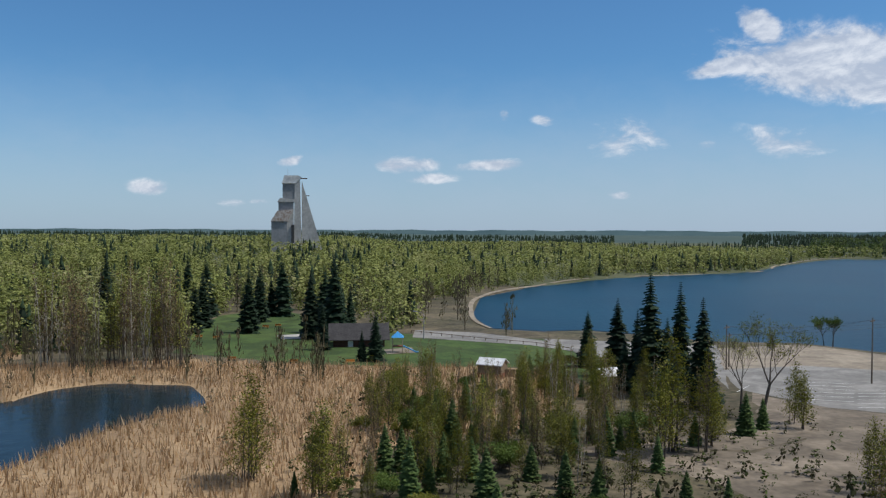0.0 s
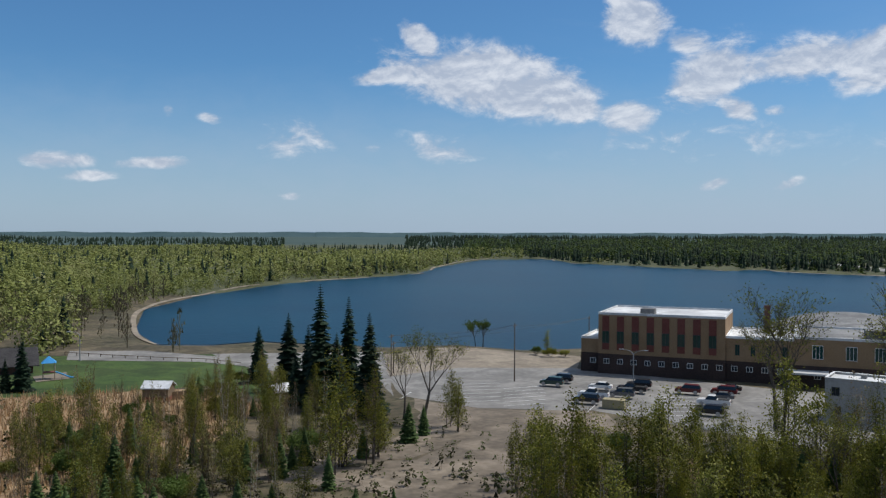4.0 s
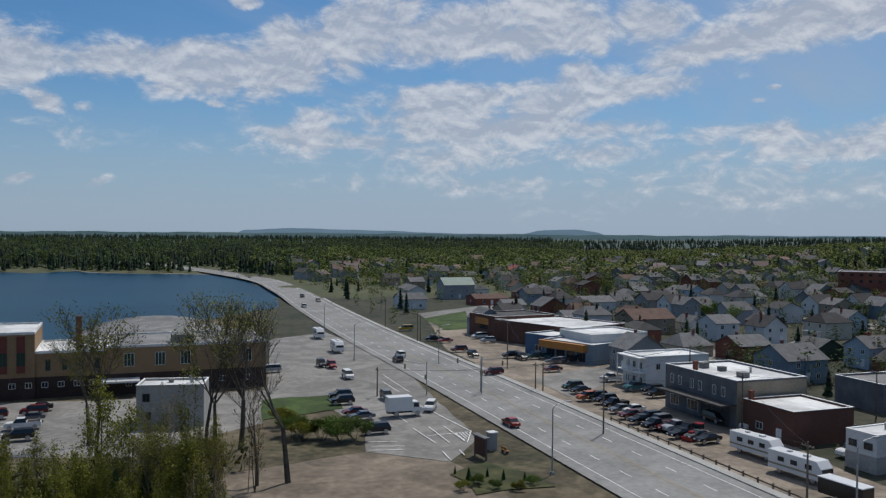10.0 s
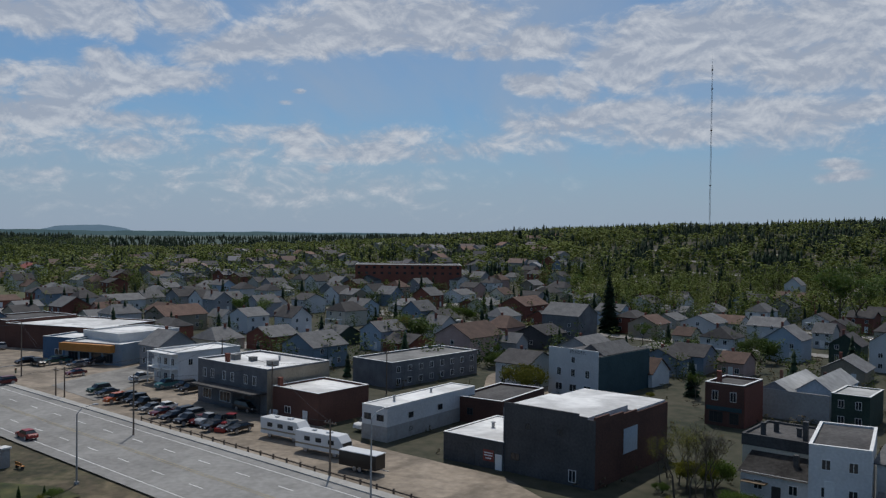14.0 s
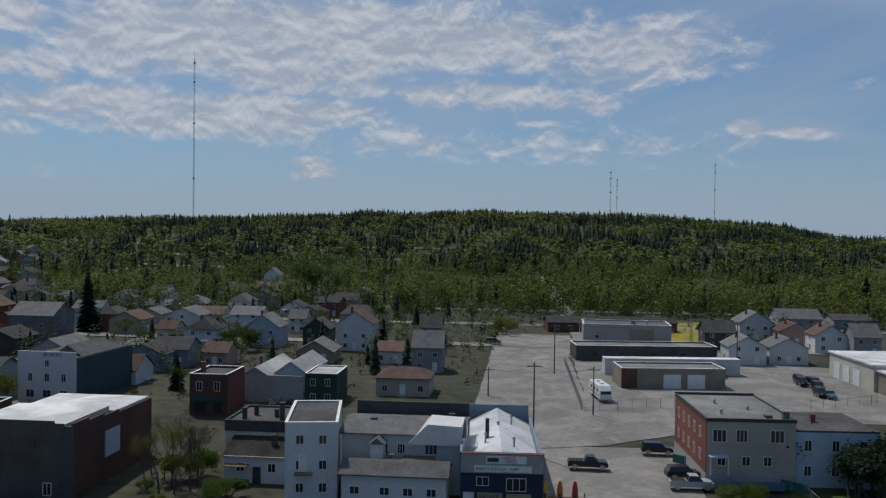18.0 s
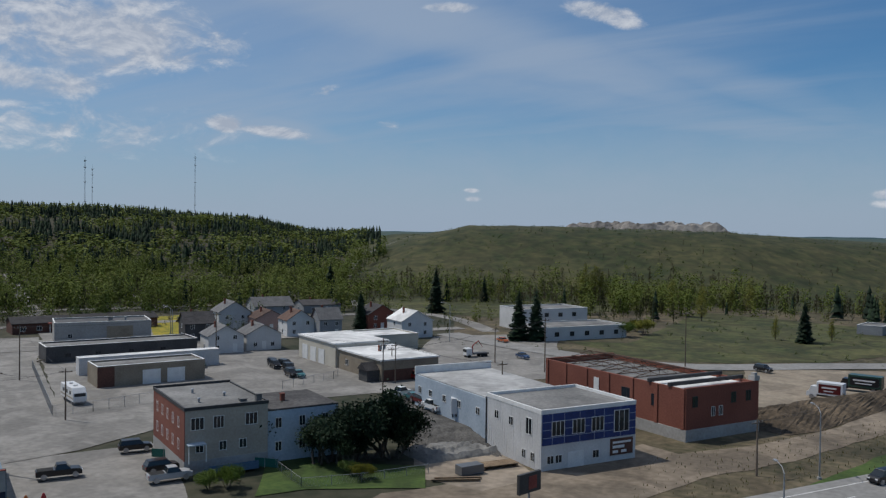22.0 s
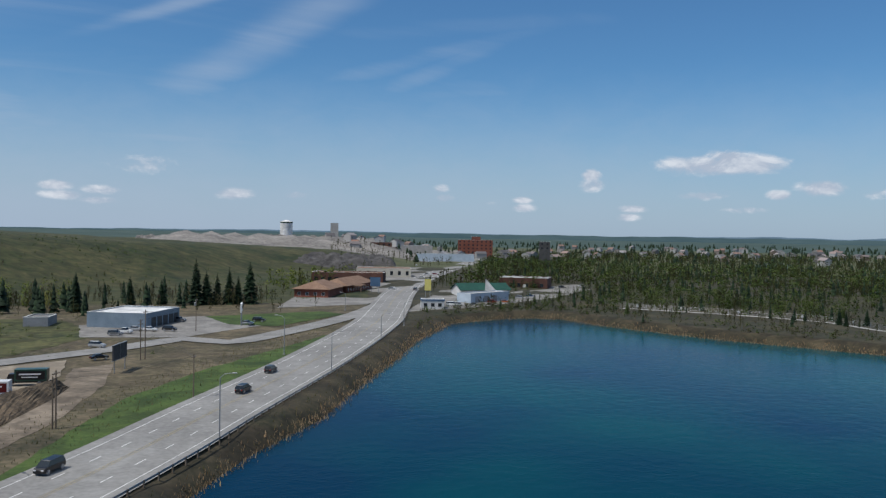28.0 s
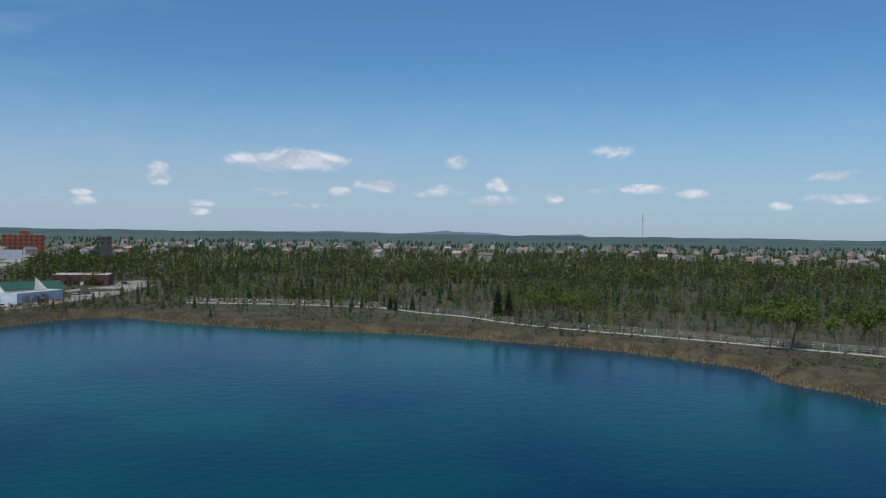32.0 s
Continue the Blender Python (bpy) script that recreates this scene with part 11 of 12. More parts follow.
def scatter(seed, az0, az1, d0, d1, spacing, tall, girth=1.0, out=True, clear=16.0, zone=0):
    """Spots in a stretch of land by bearing and distance, thinner with distance, off the water, lawns and roads."""
    rng = np.random.default_rng(seed)
    area = math.radians(az1 - az0) * (d1 * d1 - d0 * d0) / 2
    n = int(area / spacing ** 2)
    az = np.radians(rng.uniform(az0, az1, n))
    d = np.sqrt(rng.uniform(d0 * d0, d1 * d1, n))
    x, y = d * np.sin(az), d * np.cos(az)
    ok = np.ones(n, bool)
    if out:
        for p in KEEP_OUT:
            ok &= ~inside(p, x, y)
        for p in (LAKE, PIT):
            ok &= near_edge(p, x, y) > 4
    m = np.full(n, 1e9)
    for i in range(0, len(hw) - 1):
        m = np.minimum(m, np.hypot(x - hw[i, 0], y - hw[i, 1]))
    ok &= m > clear
    patchy = np.sin(x * 0.031 + 2 * np.sin(y * 0.017)) * np.sin(y * 0.027 + 1.7 * np.sin(x * 0.013))
    ok &= rng.random(n) < 0.72 + 0.4 * patchy
    if zone:
        band = np.sin(d * 0.038 + 1.6 * np.sin(az * 23) + 1.1 * np.sin(az * 61 + d * 0.02)) + 0.6 * np.sin(x * 0.043 - y * 0.031) * np.sin(y * 0.05 + x * 0.02)
        ok &= rng.random(n) < 1 / (1 + np.exp(-zone * 4.5 * (band - 0.1)))
    x, y = x[ok], y[ok]
    h = rng.uniform(tall[0], tall[1], len(x)) * (1 + 0.15 * patchy[ok])
    return np.stack([x, y, height(x, y), h, np.full(len(x), girth)], -1)


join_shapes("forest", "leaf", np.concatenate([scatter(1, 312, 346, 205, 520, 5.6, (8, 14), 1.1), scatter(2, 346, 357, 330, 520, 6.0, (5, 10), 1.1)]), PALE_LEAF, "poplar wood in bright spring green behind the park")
join_shapes("forest", "spruce", np.concatenate([scatter(3, 312, 346, 205, 560, 24.0, (9, 17)), scatter(91, 312, 346, 205, 560, 13.0, (8, 16), zone=1), scatter(92, 346, 357, 330, 520, 22.0, (6, 12))]), FAR_SPRUCE, "dark spruces scattered through the poplar wood")
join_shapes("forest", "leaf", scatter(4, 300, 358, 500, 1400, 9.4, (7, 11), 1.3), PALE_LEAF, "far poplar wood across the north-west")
join_shapes("forest", "spruce", np.concatenate([scatter(5, 300, 358, 1100, 2600, 24.0, (8, 12), 1.3), scatter(93, 300, 358, 520, 1300, 16.0, (9, 14), 1.1, zone=1)]), FAR_SPRUCE, "far dark spruce wood across the north-west")
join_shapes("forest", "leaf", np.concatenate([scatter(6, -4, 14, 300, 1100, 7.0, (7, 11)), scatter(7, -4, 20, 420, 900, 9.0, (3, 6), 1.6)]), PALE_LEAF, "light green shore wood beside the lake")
join_shapes("forest", "spruce", np.concatenate([scatter(8, -4, 16, 520, 1500, 24.0, (9, 13)), scatter(9, 14, 45, 640, 1500, 11.0, (9, 15)), scatter(10, 6, 60, 1400, 3000, 24.0, (11, 15), 1.4)]), FAR_SPRUCE, "dark spruce forest on the far shore of the lake")
join_shapes("forest", "leaf", scatter(11, 10, 62, 680, 2200, 16.0, (8, 13), 1.4), GARDEN, "dark green poplars among the far spruces")
join_shapes("forest", "spruce", np.concatenate([scatter(12, 36, 92, 640, 1300, 18.0, (9, 14)), scatter(13, 44, 110, 1250, 2600, 27.0, (10, 14), 1.4)]), FAR_SPRUCE, "spruce forest beyond the town")
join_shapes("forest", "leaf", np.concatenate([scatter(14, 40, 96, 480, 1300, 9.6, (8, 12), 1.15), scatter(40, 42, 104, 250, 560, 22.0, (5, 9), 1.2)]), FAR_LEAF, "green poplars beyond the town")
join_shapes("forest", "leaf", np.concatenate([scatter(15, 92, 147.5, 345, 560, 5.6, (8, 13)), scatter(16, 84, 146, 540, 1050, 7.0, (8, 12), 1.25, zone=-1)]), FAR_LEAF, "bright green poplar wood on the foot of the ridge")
join_shapes("forest", "spruce", np.concatenate([scatter(17, 80, 144.5, 860, 1080, 9.0, (10, 15)), scatter(71, 84, 147, 520, 900, 6.4, (8, 14), zone=1), scatter(18, 95, 144, 345, 680, 27.0, (8, 13)), scatter(41, 42, 104, 250, 560, 34.0, (6, 11))]), FAR_SPRUCE, "dark spruce forest on the wooded ridge")
join_shapes("scrub", "brush", np.concatenate([scatter(63, 95, 146, 345, 480, 12.0, (6, 11)), scatter(19, 146, 178, 320, 425, 7.5, (4, 9)), scatter(20, 150, 172, 255, 340, 16.0, (2, 5)), scatter(21, 194, 204, 400, 600, 9.0, (5, 9)), scatter(42, 176, 196, 350, 430, 9.0, (5, 9))]), DARK_BRUSH, "leafless brush and birch below the grassed hill")
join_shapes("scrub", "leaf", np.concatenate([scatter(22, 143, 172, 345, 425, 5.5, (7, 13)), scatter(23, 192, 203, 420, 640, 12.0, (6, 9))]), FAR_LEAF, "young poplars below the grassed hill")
join_shapes("forest", "spruce", np.concatenate([scatter(24, 176, 188, 345, 420, 11.0, (5, 15)), scatter(25, 150, 176, 330, 450, 34.0, (6, 12))]), FAR_SPRUCE, "spruces at the foot of the grassed hill")
# Beyond the pit, dark leaf and brush colours stand in for a cloud's shadow.
join_shapes("scrub", "brush", np.concatenate([scatter(26, 206, 262, 300, 680, 7.0, (3, 6.5)), scatter(27, 196, 212, 520, 1100, 12.0, (4, 8)), scatter(61, 206, 262, 560, 1500, 12.0, (5, 8), 2.0)]), DARK_BRUSH, "leafless brush beyond the flooded pit")
join_shapes("forest", "leaf", np.concatenate([scatter(28, 206, 264, 420, 1400, 13.0, (5, 8.5), 1.2, zone=-1), scatter(29, 232, 268, 310, 430, 9.0, (5, 9))]), GARDEN, "spring wood beyond the flooded pit, darkened for cloud shade")
join_shapes("forest", "spruce", np.concatenate([scatter(30, 206, 264, 400, 1000, 11.0, (5, 10), 1.1, zone=1), scatter(94, 206, 264, 300, 480, 26.0, (3, 7), 1.2), scatter(31, 200, 268, 900, 2400, 36.0, (7, 10), 2.0)]), FAR_SPRUCE, "dark spruces beyond the flooded pit")
join_shapes("scrub", "low", np.concatenate([scatter(32, 205, 262, 262, 420, 9.0, (1.0, 2.4)), scatter(33, 318, 350, 150, 215, 8.0, (1.2, 2.5)), scatter(34, -4, 40, 300, 700, 12.0, (1.2, 2.6))]), FAR_BRUSH, "low dry bushes on the open ground")
join_shapes("forest", "brush", scatter(35, 318, 340, 148, 215, 4.6, (6, 11), 0.8), FAR_BRUSH, "bare birch stand beside the pond")
join_shapes("scrub", "leaf", np.concatenate([scatter(50, 60, 104, 200, 520, 9.5, (3.5, 8), 1.2, True, 24), scatter(51, 96, 140, 205, 350, 8.5, (3, 7), 1.2, True, 24)]), GARDEN, "garden trees in spring green among the houses")
join_shapes("scrub", "low", np.concatenate([scatter(52, 60, 140, 110, 420, 5.6, (0.8, 2.0), 1.1, True, 26), scatter(53, 318, 366, 110, 170, 6.0, (0.8, 1.6), 1.0, True, 20)]), FAR_BRUSH, "hedges and low bushes in the yards")
join_shapes("forest", "brush", np.concatenate([scatter(62, 312, 352, 205, 420, 7.5, (6, 11)), scatter(64, -4, 14, 300, 800, 13.0, (4, 8))]), FAR_BRUSH, "still leafless brown trees among the poplars")
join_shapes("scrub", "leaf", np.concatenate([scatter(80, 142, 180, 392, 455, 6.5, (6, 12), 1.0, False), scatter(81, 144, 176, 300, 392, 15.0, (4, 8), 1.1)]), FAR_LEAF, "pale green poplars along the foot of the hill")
join_shapes("scrub", "brush", np.concatenate([scatter(82, 142, 192, 380, 460, 6.5, (4, 9), 1.0, False), scatter(83, 150, 196, 440, 560, 26.0, (2, 4), 1.2, False)]), FAR_BRUSH, "bare brown brush along the foot of the hill")
join_shapes("scrub", "low", np.concatenate([scatter(84, 146, 196, 400, 660, 8.5, (0.7, 1.6), 1.3, False), scatter(85, 342, 376, 60, 135, 4.2, (0.6, 1.5), 1.0, True, 22), scatter(86, 146, 186, 240, 400, 8.0, (0.6, 1.4), 1.2, False)]), GARDEN, "low green bushes on grass and slope")
join_shapes("scrub", "low", np.concatenate([scatter(95, 338, 372, 62, 140, 3.4, (0.8, 2.2), 0.9, True, 20), scatter(96, 372, 396, 58, 104, 2.6, (1.0, 3.0), 0.9, True, 20), scatter(97, 386, 400, 84, 124, 2.4, (1.5, 4.0), 0.8, True, 14)]), DARK_BRUSH, "dark tangled underbrush of the copse")
rim = scatter(87, 196, 266, 240, 460, 3.6, (0.8, 2.2), 1.2, False)
rim = rim[(~inside(PIT, rim[:, 0], rim[:, 1])) & (near_edge(PIT, rim[:, 0], rim[:, 1]) < 34) & (near_edge(PIT, rim[:, 0], rim[:, 1]) > 3.5)]
join_shapes("scrub", "low", rim[::2], DARK_BRUSH, "low brown bushes on the pit bank")
join_shapes("scrub", "low", rim[1::2], GARDEN, "low dark green bushes on the pit bank")
# Dark leaf tone again in place of the cloud shadow over this wood.
join_shapes("forest", "leaf", scatter(88, 204, 266, 380, 950, 10.0, (4, 8), 1.3), GARDEN, "green wood beyond the flooded pit, toned dark for cloud shade")
join_shapes("forest", "spruce", np.concatenate([scatter(89, 60, 118, 185, 420, 24.0, (5, 9.5), 1.1, True, 24)]), FAR_SPRUCE, "dark spruces standing among the town houses")


# ---- mine headframe on its rise ----
# One cladding in two tones: pale for the sunlit sides, darker for shaded fronts.
HEADCLAD = mat("weathered_cladding", (0.30, 0.30, 0.29), (0.50, 0.49, 0.47), 0.08, 0.8, 0.1, fine=0.5)
HEADSHADE = mat("shaded_cladding", (0.18, 0.19, 0.20), (0.28, 0.29, 0.30), 0.08, 0.8, 0.1, fine=0.5)
HEADRUST = mat("rusty_white_roof", (0.24, 0.15, 0.11), (0.62, 0.59, 0.55), 0.35, 0.8, 0.1, fine=1.5)
hf = thing("mine_headframe", -274.0, 645.6, 11.0, 23.0, "tall grey clad mine headframe with a sloping inclined leg", "headframe")


def slab(name, outline, y0, y1, material, label=""):
    bm = bmesh.new()
    prism(bm, outline, y0, y1)
    return part(name, bm, material, hf, label)


k = 0.465
P = lambda x, y: ((x - 525) * k, (443 - y) * k)
slab("hopper_wall", [P(482, 449), P(509, 449), P(509, 392), P(482, 392)], -2, 12, HEADSHADE)
slab("hopper_side", [P(509, 449), P(520, 449), P(520, 372), P(509, 392)], -1, 12, HEADCLAD)
slab("hopper_roof", [P(481, 393), P(510, 393), P(520, 372), P(492, 375)], -3, 11, HEADRUST, "rust-streaked sloping roof")
slab("middle_wall", [P(494, 376), P(520, 376), P(520, 358), P(494, 358)], 0, 11, HEADSHADE)
slab("middle_roof", [P(492, 359), P(522, 359), P(522, 355), P(497, 352)], -1, 12, HEADCLAD)
slab("tower_wall", [P(501, 358), P(522, 358), P(522, 326), P(501, 326)], 0.5, 11, HEADSHADE)
slab("tower_side", [P(520, 449), P(534, 449), P(531, 320), P(522, 318)], 0, 12, HEADCLAD)
slab("tower_roof", [P(500, 327), P(523, 327), P(534, 316), P(528, 313), P(504, 313)], -0.5, 12, ROOFS["white"])
slab("inclined_leg", [P(534, 449), P(573, 449), P(566, 430), P(534, 322)], 1, 10, HEADCLAD, "pale sloping clad leg")
slab("doorway", [P(516, 432), P(521, 432), P(521, 399), P(516, 399)], -2.2, -0.9, DARK_TRIM)
slab("annex", [P(517, 449), P(532, 449), P(532, 431), P(517, 431)], -6, -2.5, HEADCLAD)
part("sheave_boom", boxes((3.0, 5, 58.0, 8.6, 5.6, 58.8), (4.2, 5, 44.0, 10.5, 5.6, 44.6)), RUST, hf)
part("roof_mast", tubes(((-7, 5, 60), (-7, 5, 66), 0.15, 0.1)), STEEL, hf)

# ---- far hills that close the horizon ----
# The blue of distance haze is mixed into both hill colours.
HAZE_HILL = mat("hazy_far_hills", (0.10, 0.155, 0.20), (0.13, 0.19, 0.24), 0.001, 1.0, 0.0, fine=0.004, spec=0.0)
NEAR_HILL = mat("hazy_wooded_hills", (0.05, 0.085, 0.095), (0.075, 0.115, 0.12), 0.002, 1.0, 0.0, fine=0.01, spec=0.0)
HA = [13.5, 24.7, 37.5, 39.0, 39.5, 40.5, 42.5, 43.6, 47.2, 48.7, 51.5, 58.1, 59.0, 61.6, 62.9, 63.4, 68.4, 72.2, 173.5, 177.9, 193.0, 204.1, 215.9, 224.8, 229.1, 230.1, 232.4, 232.4, 234.3, 236.2, 236.8, 241.0, 241.8, 250.7, 259.0, 319.0, 328.7, 347.1, 359.0]
HE = [-0.14, -0.13, -0.10, -0.10, 0.12, 0.14, 0.24, 0.20, 0.15, 0.12, -0.01, -0.08, 0.19, 0.31, 0.10, -0.11, -0.07, -0.03, -0.07, -0.08, 0.01, -0.06, -0.09, 0.02, -0.05, -0.01, 0.18, 0.07, 0.09, -0.07, -0.13, 0.04, -0.17, -0.03, -0.10, -0.14, -0.11, -0.19, -0.03]
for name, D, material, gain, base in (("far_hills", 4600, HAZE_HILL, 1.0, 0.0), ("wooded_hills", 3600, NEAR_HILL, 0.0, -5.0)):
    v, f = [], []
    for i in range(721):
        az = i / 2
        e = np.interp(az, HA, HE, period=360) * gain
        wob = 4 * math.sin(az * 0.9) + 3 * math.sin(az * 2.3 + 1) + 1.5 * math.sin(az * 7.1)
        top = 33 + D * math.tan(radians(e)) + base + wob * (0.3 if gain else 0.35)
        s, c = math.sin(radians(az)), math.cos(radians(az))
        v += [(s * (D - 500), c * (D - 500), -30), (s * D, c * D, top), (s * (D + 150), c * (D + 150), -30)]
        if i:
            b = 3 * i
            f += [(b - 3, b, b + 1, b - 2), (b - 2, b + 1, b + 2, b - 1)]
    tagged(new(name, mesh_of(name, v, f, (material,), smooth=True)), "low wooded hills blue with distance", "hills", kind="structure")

# ---- rock heap on the grassed hill ----
def heap(name, x, y, z, w, d, h, yaw, material, label, seed, n=46, flat_top=0.6, jag=0.10):
    r = random.Random(seed)
    v, f = [], []
    for i in range(n + 1):
        for j in range(n // 2 + 1):
            a, b = i / n * 2 - 1, j / (n // 2) * 2 - 1
            q = max(0, 1 - max(abs(a) ** 4, abs(b) ** 3))
            hh = h * min(1, q / flat_top) * (0.82 + 0.3 * noise.noise(Vector((a * 5 + seed, b * 3, 0)))) + h * jag * r.uniform(-1, 1) * q
            v.append((a * w / 2, b * d / 2, hh - 0.5))
    m = n // 2 + 1
    for i in range(n):
        for j in range(n // 2):
            f.append((i * m + j, (i + 1) * m + j, (i + 1) * m + j + 1, i * m + j + 1))
    ob = tagged(new(name, mesh_of(name, v, f, (material,))), label, "rock heap")
    ob.matrix_world = pose(x, y, z, 0, 0, yaw)
    return ob


heap("rock_mound", 216.1, -785.3, 25.4, 164.3, 90, 19.0, -164.5, ROCK, "grey heap of broken rock on top of the hill", 2)
heap("rock_mound", -238.5, -1219.6, -4.2, 255.8, 120, 30.6, 169.1, ROCK, "pale waste rock bank beyond the hill", 5)
heap("rock_mound", -317.8, -1135.5, -8.3, 54.1, 60, 29.5, 164.5, ROOFS["gravel"], "dark grey gravel heap by the mine", 8)
heap("rock_mound", -222.0, -766.0, -1.0, 84, 64, 21.0, 164, ROOFS["tar"], "dark grey crushed stone heap behind the motel", 11, flat_top=1.3, jag=0.015)
heap("rock_mound", -268.0, -800.0, -1.0, 60, 56, 18.0, 160, ROOFS["tar"], "dark crushed stone heap beside the mill", 12, flat_top=1.3, jag=0.015)
heap("rock_mound", -131.3, -1291.5, 7.4, 118.8, 100, 17.3, 174.3, ROCK, "far pale waste rock bank", 6)

# ---- water tower and silos ----
wtw = thing("water_tower", -293.3, -1265.8, 18.1, 0, "white cylindrical water tower with a dark green band", "water tower")
part("tank", tubes(((0, 0, -12), (0, 0, 28), 9.2, 9.2), n=28), ROOFS["white"], wtw)
part("band", tubes(((0, 0, 26.2), (0, 0, 28.4), 9.35, 9.35), n=28), WALLS["green"], wtw)
part("dome", tubes(((0, 0, 28.4), (0, 0, 31), 9.0, 1.5), n=28), ROOFS["white"], wtw)
for i in range(5):
    s = thing("silo", *[(-358.6, -1144.7, 5.8)[j] + i * (-4.08, 1.30, 0.08)[j] for j in range(3)], 0, "pale steel silo beside the mill", "silo", "mill silos")
    part("shell", tubes(((0, 0, -10), (0, 0, 17 - i % 2 * 2), 3.4, 3.4), n=16), ROOFS["metal"], s)
    part("cap", tubes(((0, 0, 17 - i % 2 * 2), (0, 0, 18.6 - i % 2 * 2), 3.4, 0.5), n=16), ROOFS["metal"], s)

# ---- guard rail on the pit side of the highway ----
def along(line, off, step, a0, a1):
    """Points along a road line at a set distance from its middle, between two stretches of its length."""
    out, run, nxt = [], 0.0, a0
    for p, q in zip(line, line[1:]):
        L = (q - p).length
        d = (q - p) / L
        n = Vector((-d.y, d.x, 0))
        while nxt <= run + L and nxt <= a1:
            out.append((p + d * (nxt - run) + n * off, math.degrees(math.atan2(d.y, d.x))))
            nxt += step
        run += L
    return out


rail_pts = along(HWF, -9.9, 4.0, 1085, 1450)
gr = thing("guard_rail", rail_pts[0][0].x, rail_pts[0][0].y, 0, 0, "long steel guard rail on wooden posts above the pit bank", "guard rail")
o = rail_pts[0][0]
bm_post = boxes((-0.1, -0.1, -0.6, 0.1, 0.1, 0.8))
pm = bpy.data.meshes.new("post")
bm_post.to_mesh(pm)
bm_post.free()
pm.materials.append(POLEWOOD)
for (p, a), (q, a2) in zip(rail_pts, rail_pts[1:]):
    po = new("post", pm)
    po.parent, po.matrix_basis = gr, pose(p.x - o.x, p.y - o.y, 0.2, 0, 0, a)
    dv = q - p
    bm = boxes((0, -0.04, 0.45, dv.length, 0.0, 0.58), (0, -0.07, 0.58, dv.length, -0.03, 0.66), (0, -0.04, 0.66, dv.length, 0.0, 0.80))
    rb = part("rail", bm, STEEL, gr)
    rb.matrix_basis = pose(p.x - o.x, p.y - o.y, 0.2, 0, 0, math.degrees(math.atan2(dv.y, dv.x)))
wood_pts = along(HWF, 11.4, 3.0, 925, 1045)
wf = thing("roadside_fence", wood_pts[0][0].x, wood_pts[0][0].y, 0, 0, "low dark timber fence between highway and parked cars", "fence")
o2 = wood_pts[0][0]
for (p, a), (q, a2) in zip(wood_pts, wood_pts[1:]):
    po = new("post", pm)
    po.parent, po.matrix_basis = wf, pose(p.x - o2.x, p.y - o2.y, 0.1, 0, 0, a)
    rb = part("rail", boxes((0, -0.08, 0.5, (q - p).length, 0.08, 0.7)), POLEWOOD, wf)
    rb.matrix_basis = pose(p.x - o2.x, p.y - o2.y, 0, 0, 0, a)

# ---- kerbs and pavements of the highway ----
kb = along(HWF, 9.5, 6.0, 640, 1110)
v, f = [], []
for i, (p, a) in enumerate(kb):
    n = Vector((-math.sin(radians(a)), math.cos(radians(a)), 0))
    for off, z in ((-0.3, 0.2), (-0.3, 0.4), (1.3, 0.4), (1.3, 0.0)):
        q = p + n * off
        v.append((q.x, q.y, z))
    if i:
        for j in range(3):
            f.append((4 * i - 4 + j, 4 * i + j, 4 * i + j + 1, 4 * i - 3 + j))
tagged(new("kerb", mesh_of("kerb", v, f, (CONCRETE,))), "pale concrete kerb and footway beside the highway", "kerb", kind="structure")

# ---- park: shelter, playground, shed, benches ----
th = thing("park_shelter", -69.0, 189.6, 0, 20, "brown park shelter with a wide dark roof", "shelter")
th["size"] = (12, 8)
gable(th, 12, 8, 2.4, 2.6, "brownbrick", "dark", "x", over=1.2)
door(th, "F", 4, 1.0, 2.0, WHITE_TRIM)
th = thing("reed_hut", -28.4, 158.3, 0, -10, "small timber hut with a white metal roof", "hut")
th["size"] = (4.6, 3.6)
gable(th, 4.6, 3.6, 2.5, 0.9, "wood", "metal", "x", over=0.3)
part("red_base", boxes((-0.05, -0.05, -0.3, 4.65, 3.65, 0.9)), WALLS["brick"], th)
dk = thing("boardwalk", -24.7, 159.3, 0, 14, "weathered timber boardwalk fence beside the hut", "boardwalk")
for i in range(8):
    part("board", boxes((i * 1.1, 0, 0, i * 1.1 + 1.0, 0.08, 1.5)), WALLS["wood"], dk)
th = thing("small_roof_hut", -5.0, 154.3, 0, 30, "small hut with a pale roof among spruces", "hut")
th["size"] = (3.0, 3.0)
gable(th, 3.0, 3.0, 2.0, 1.0, "wood", "metal", "x")
pg = thing("playground", -52.7, 183.6, 0, 15, "playground tower with blue roofs and slide", "playground")
for i, (x, y) in enumerate(((0, 0), (2.2, 0), (0, 2.0), (2.2, 2.0))):
    part("post", tubes(((x, y, 0), (x, y, 3.6), 0.08, 0.08)), WALLS["tan"], pg)
part("platform", boxes((-0.1, -0.1, 1.5, 2.3, 2.1, 1.65)), WALLS["brick"], pg)
bm = bmesh.new()
bmesh.ops.create_cone(bm, cap_ends=True, segments=4, radius1=2.0, radius2=0.05, depth=1.3)
bmesh.ops.transform(bm, matrix=Matrix.Translation((1.1, 1.0, 4.2)) @ Matrix.Rotation(0.785, 4, "Z"), verts=bm.verts)
SKYBLUE = mat("sky_blue_plastic", (0.03, 0.22, 0.5), (0.05, 0.30, 0.6), 1, 0.4, 0.0)
part("roof", bm, SKYBLUE, pg, "bright blue pointed roof")
sl = bmesh.new()
prism(sl, [(2.3, 1.65), (2.5, 1.65), (5.2, 0.35), (5.8, 0.3), (5.8, 0.2), (5.1, 0.2), (2.3, 1.5)], 0.6, 1.3)
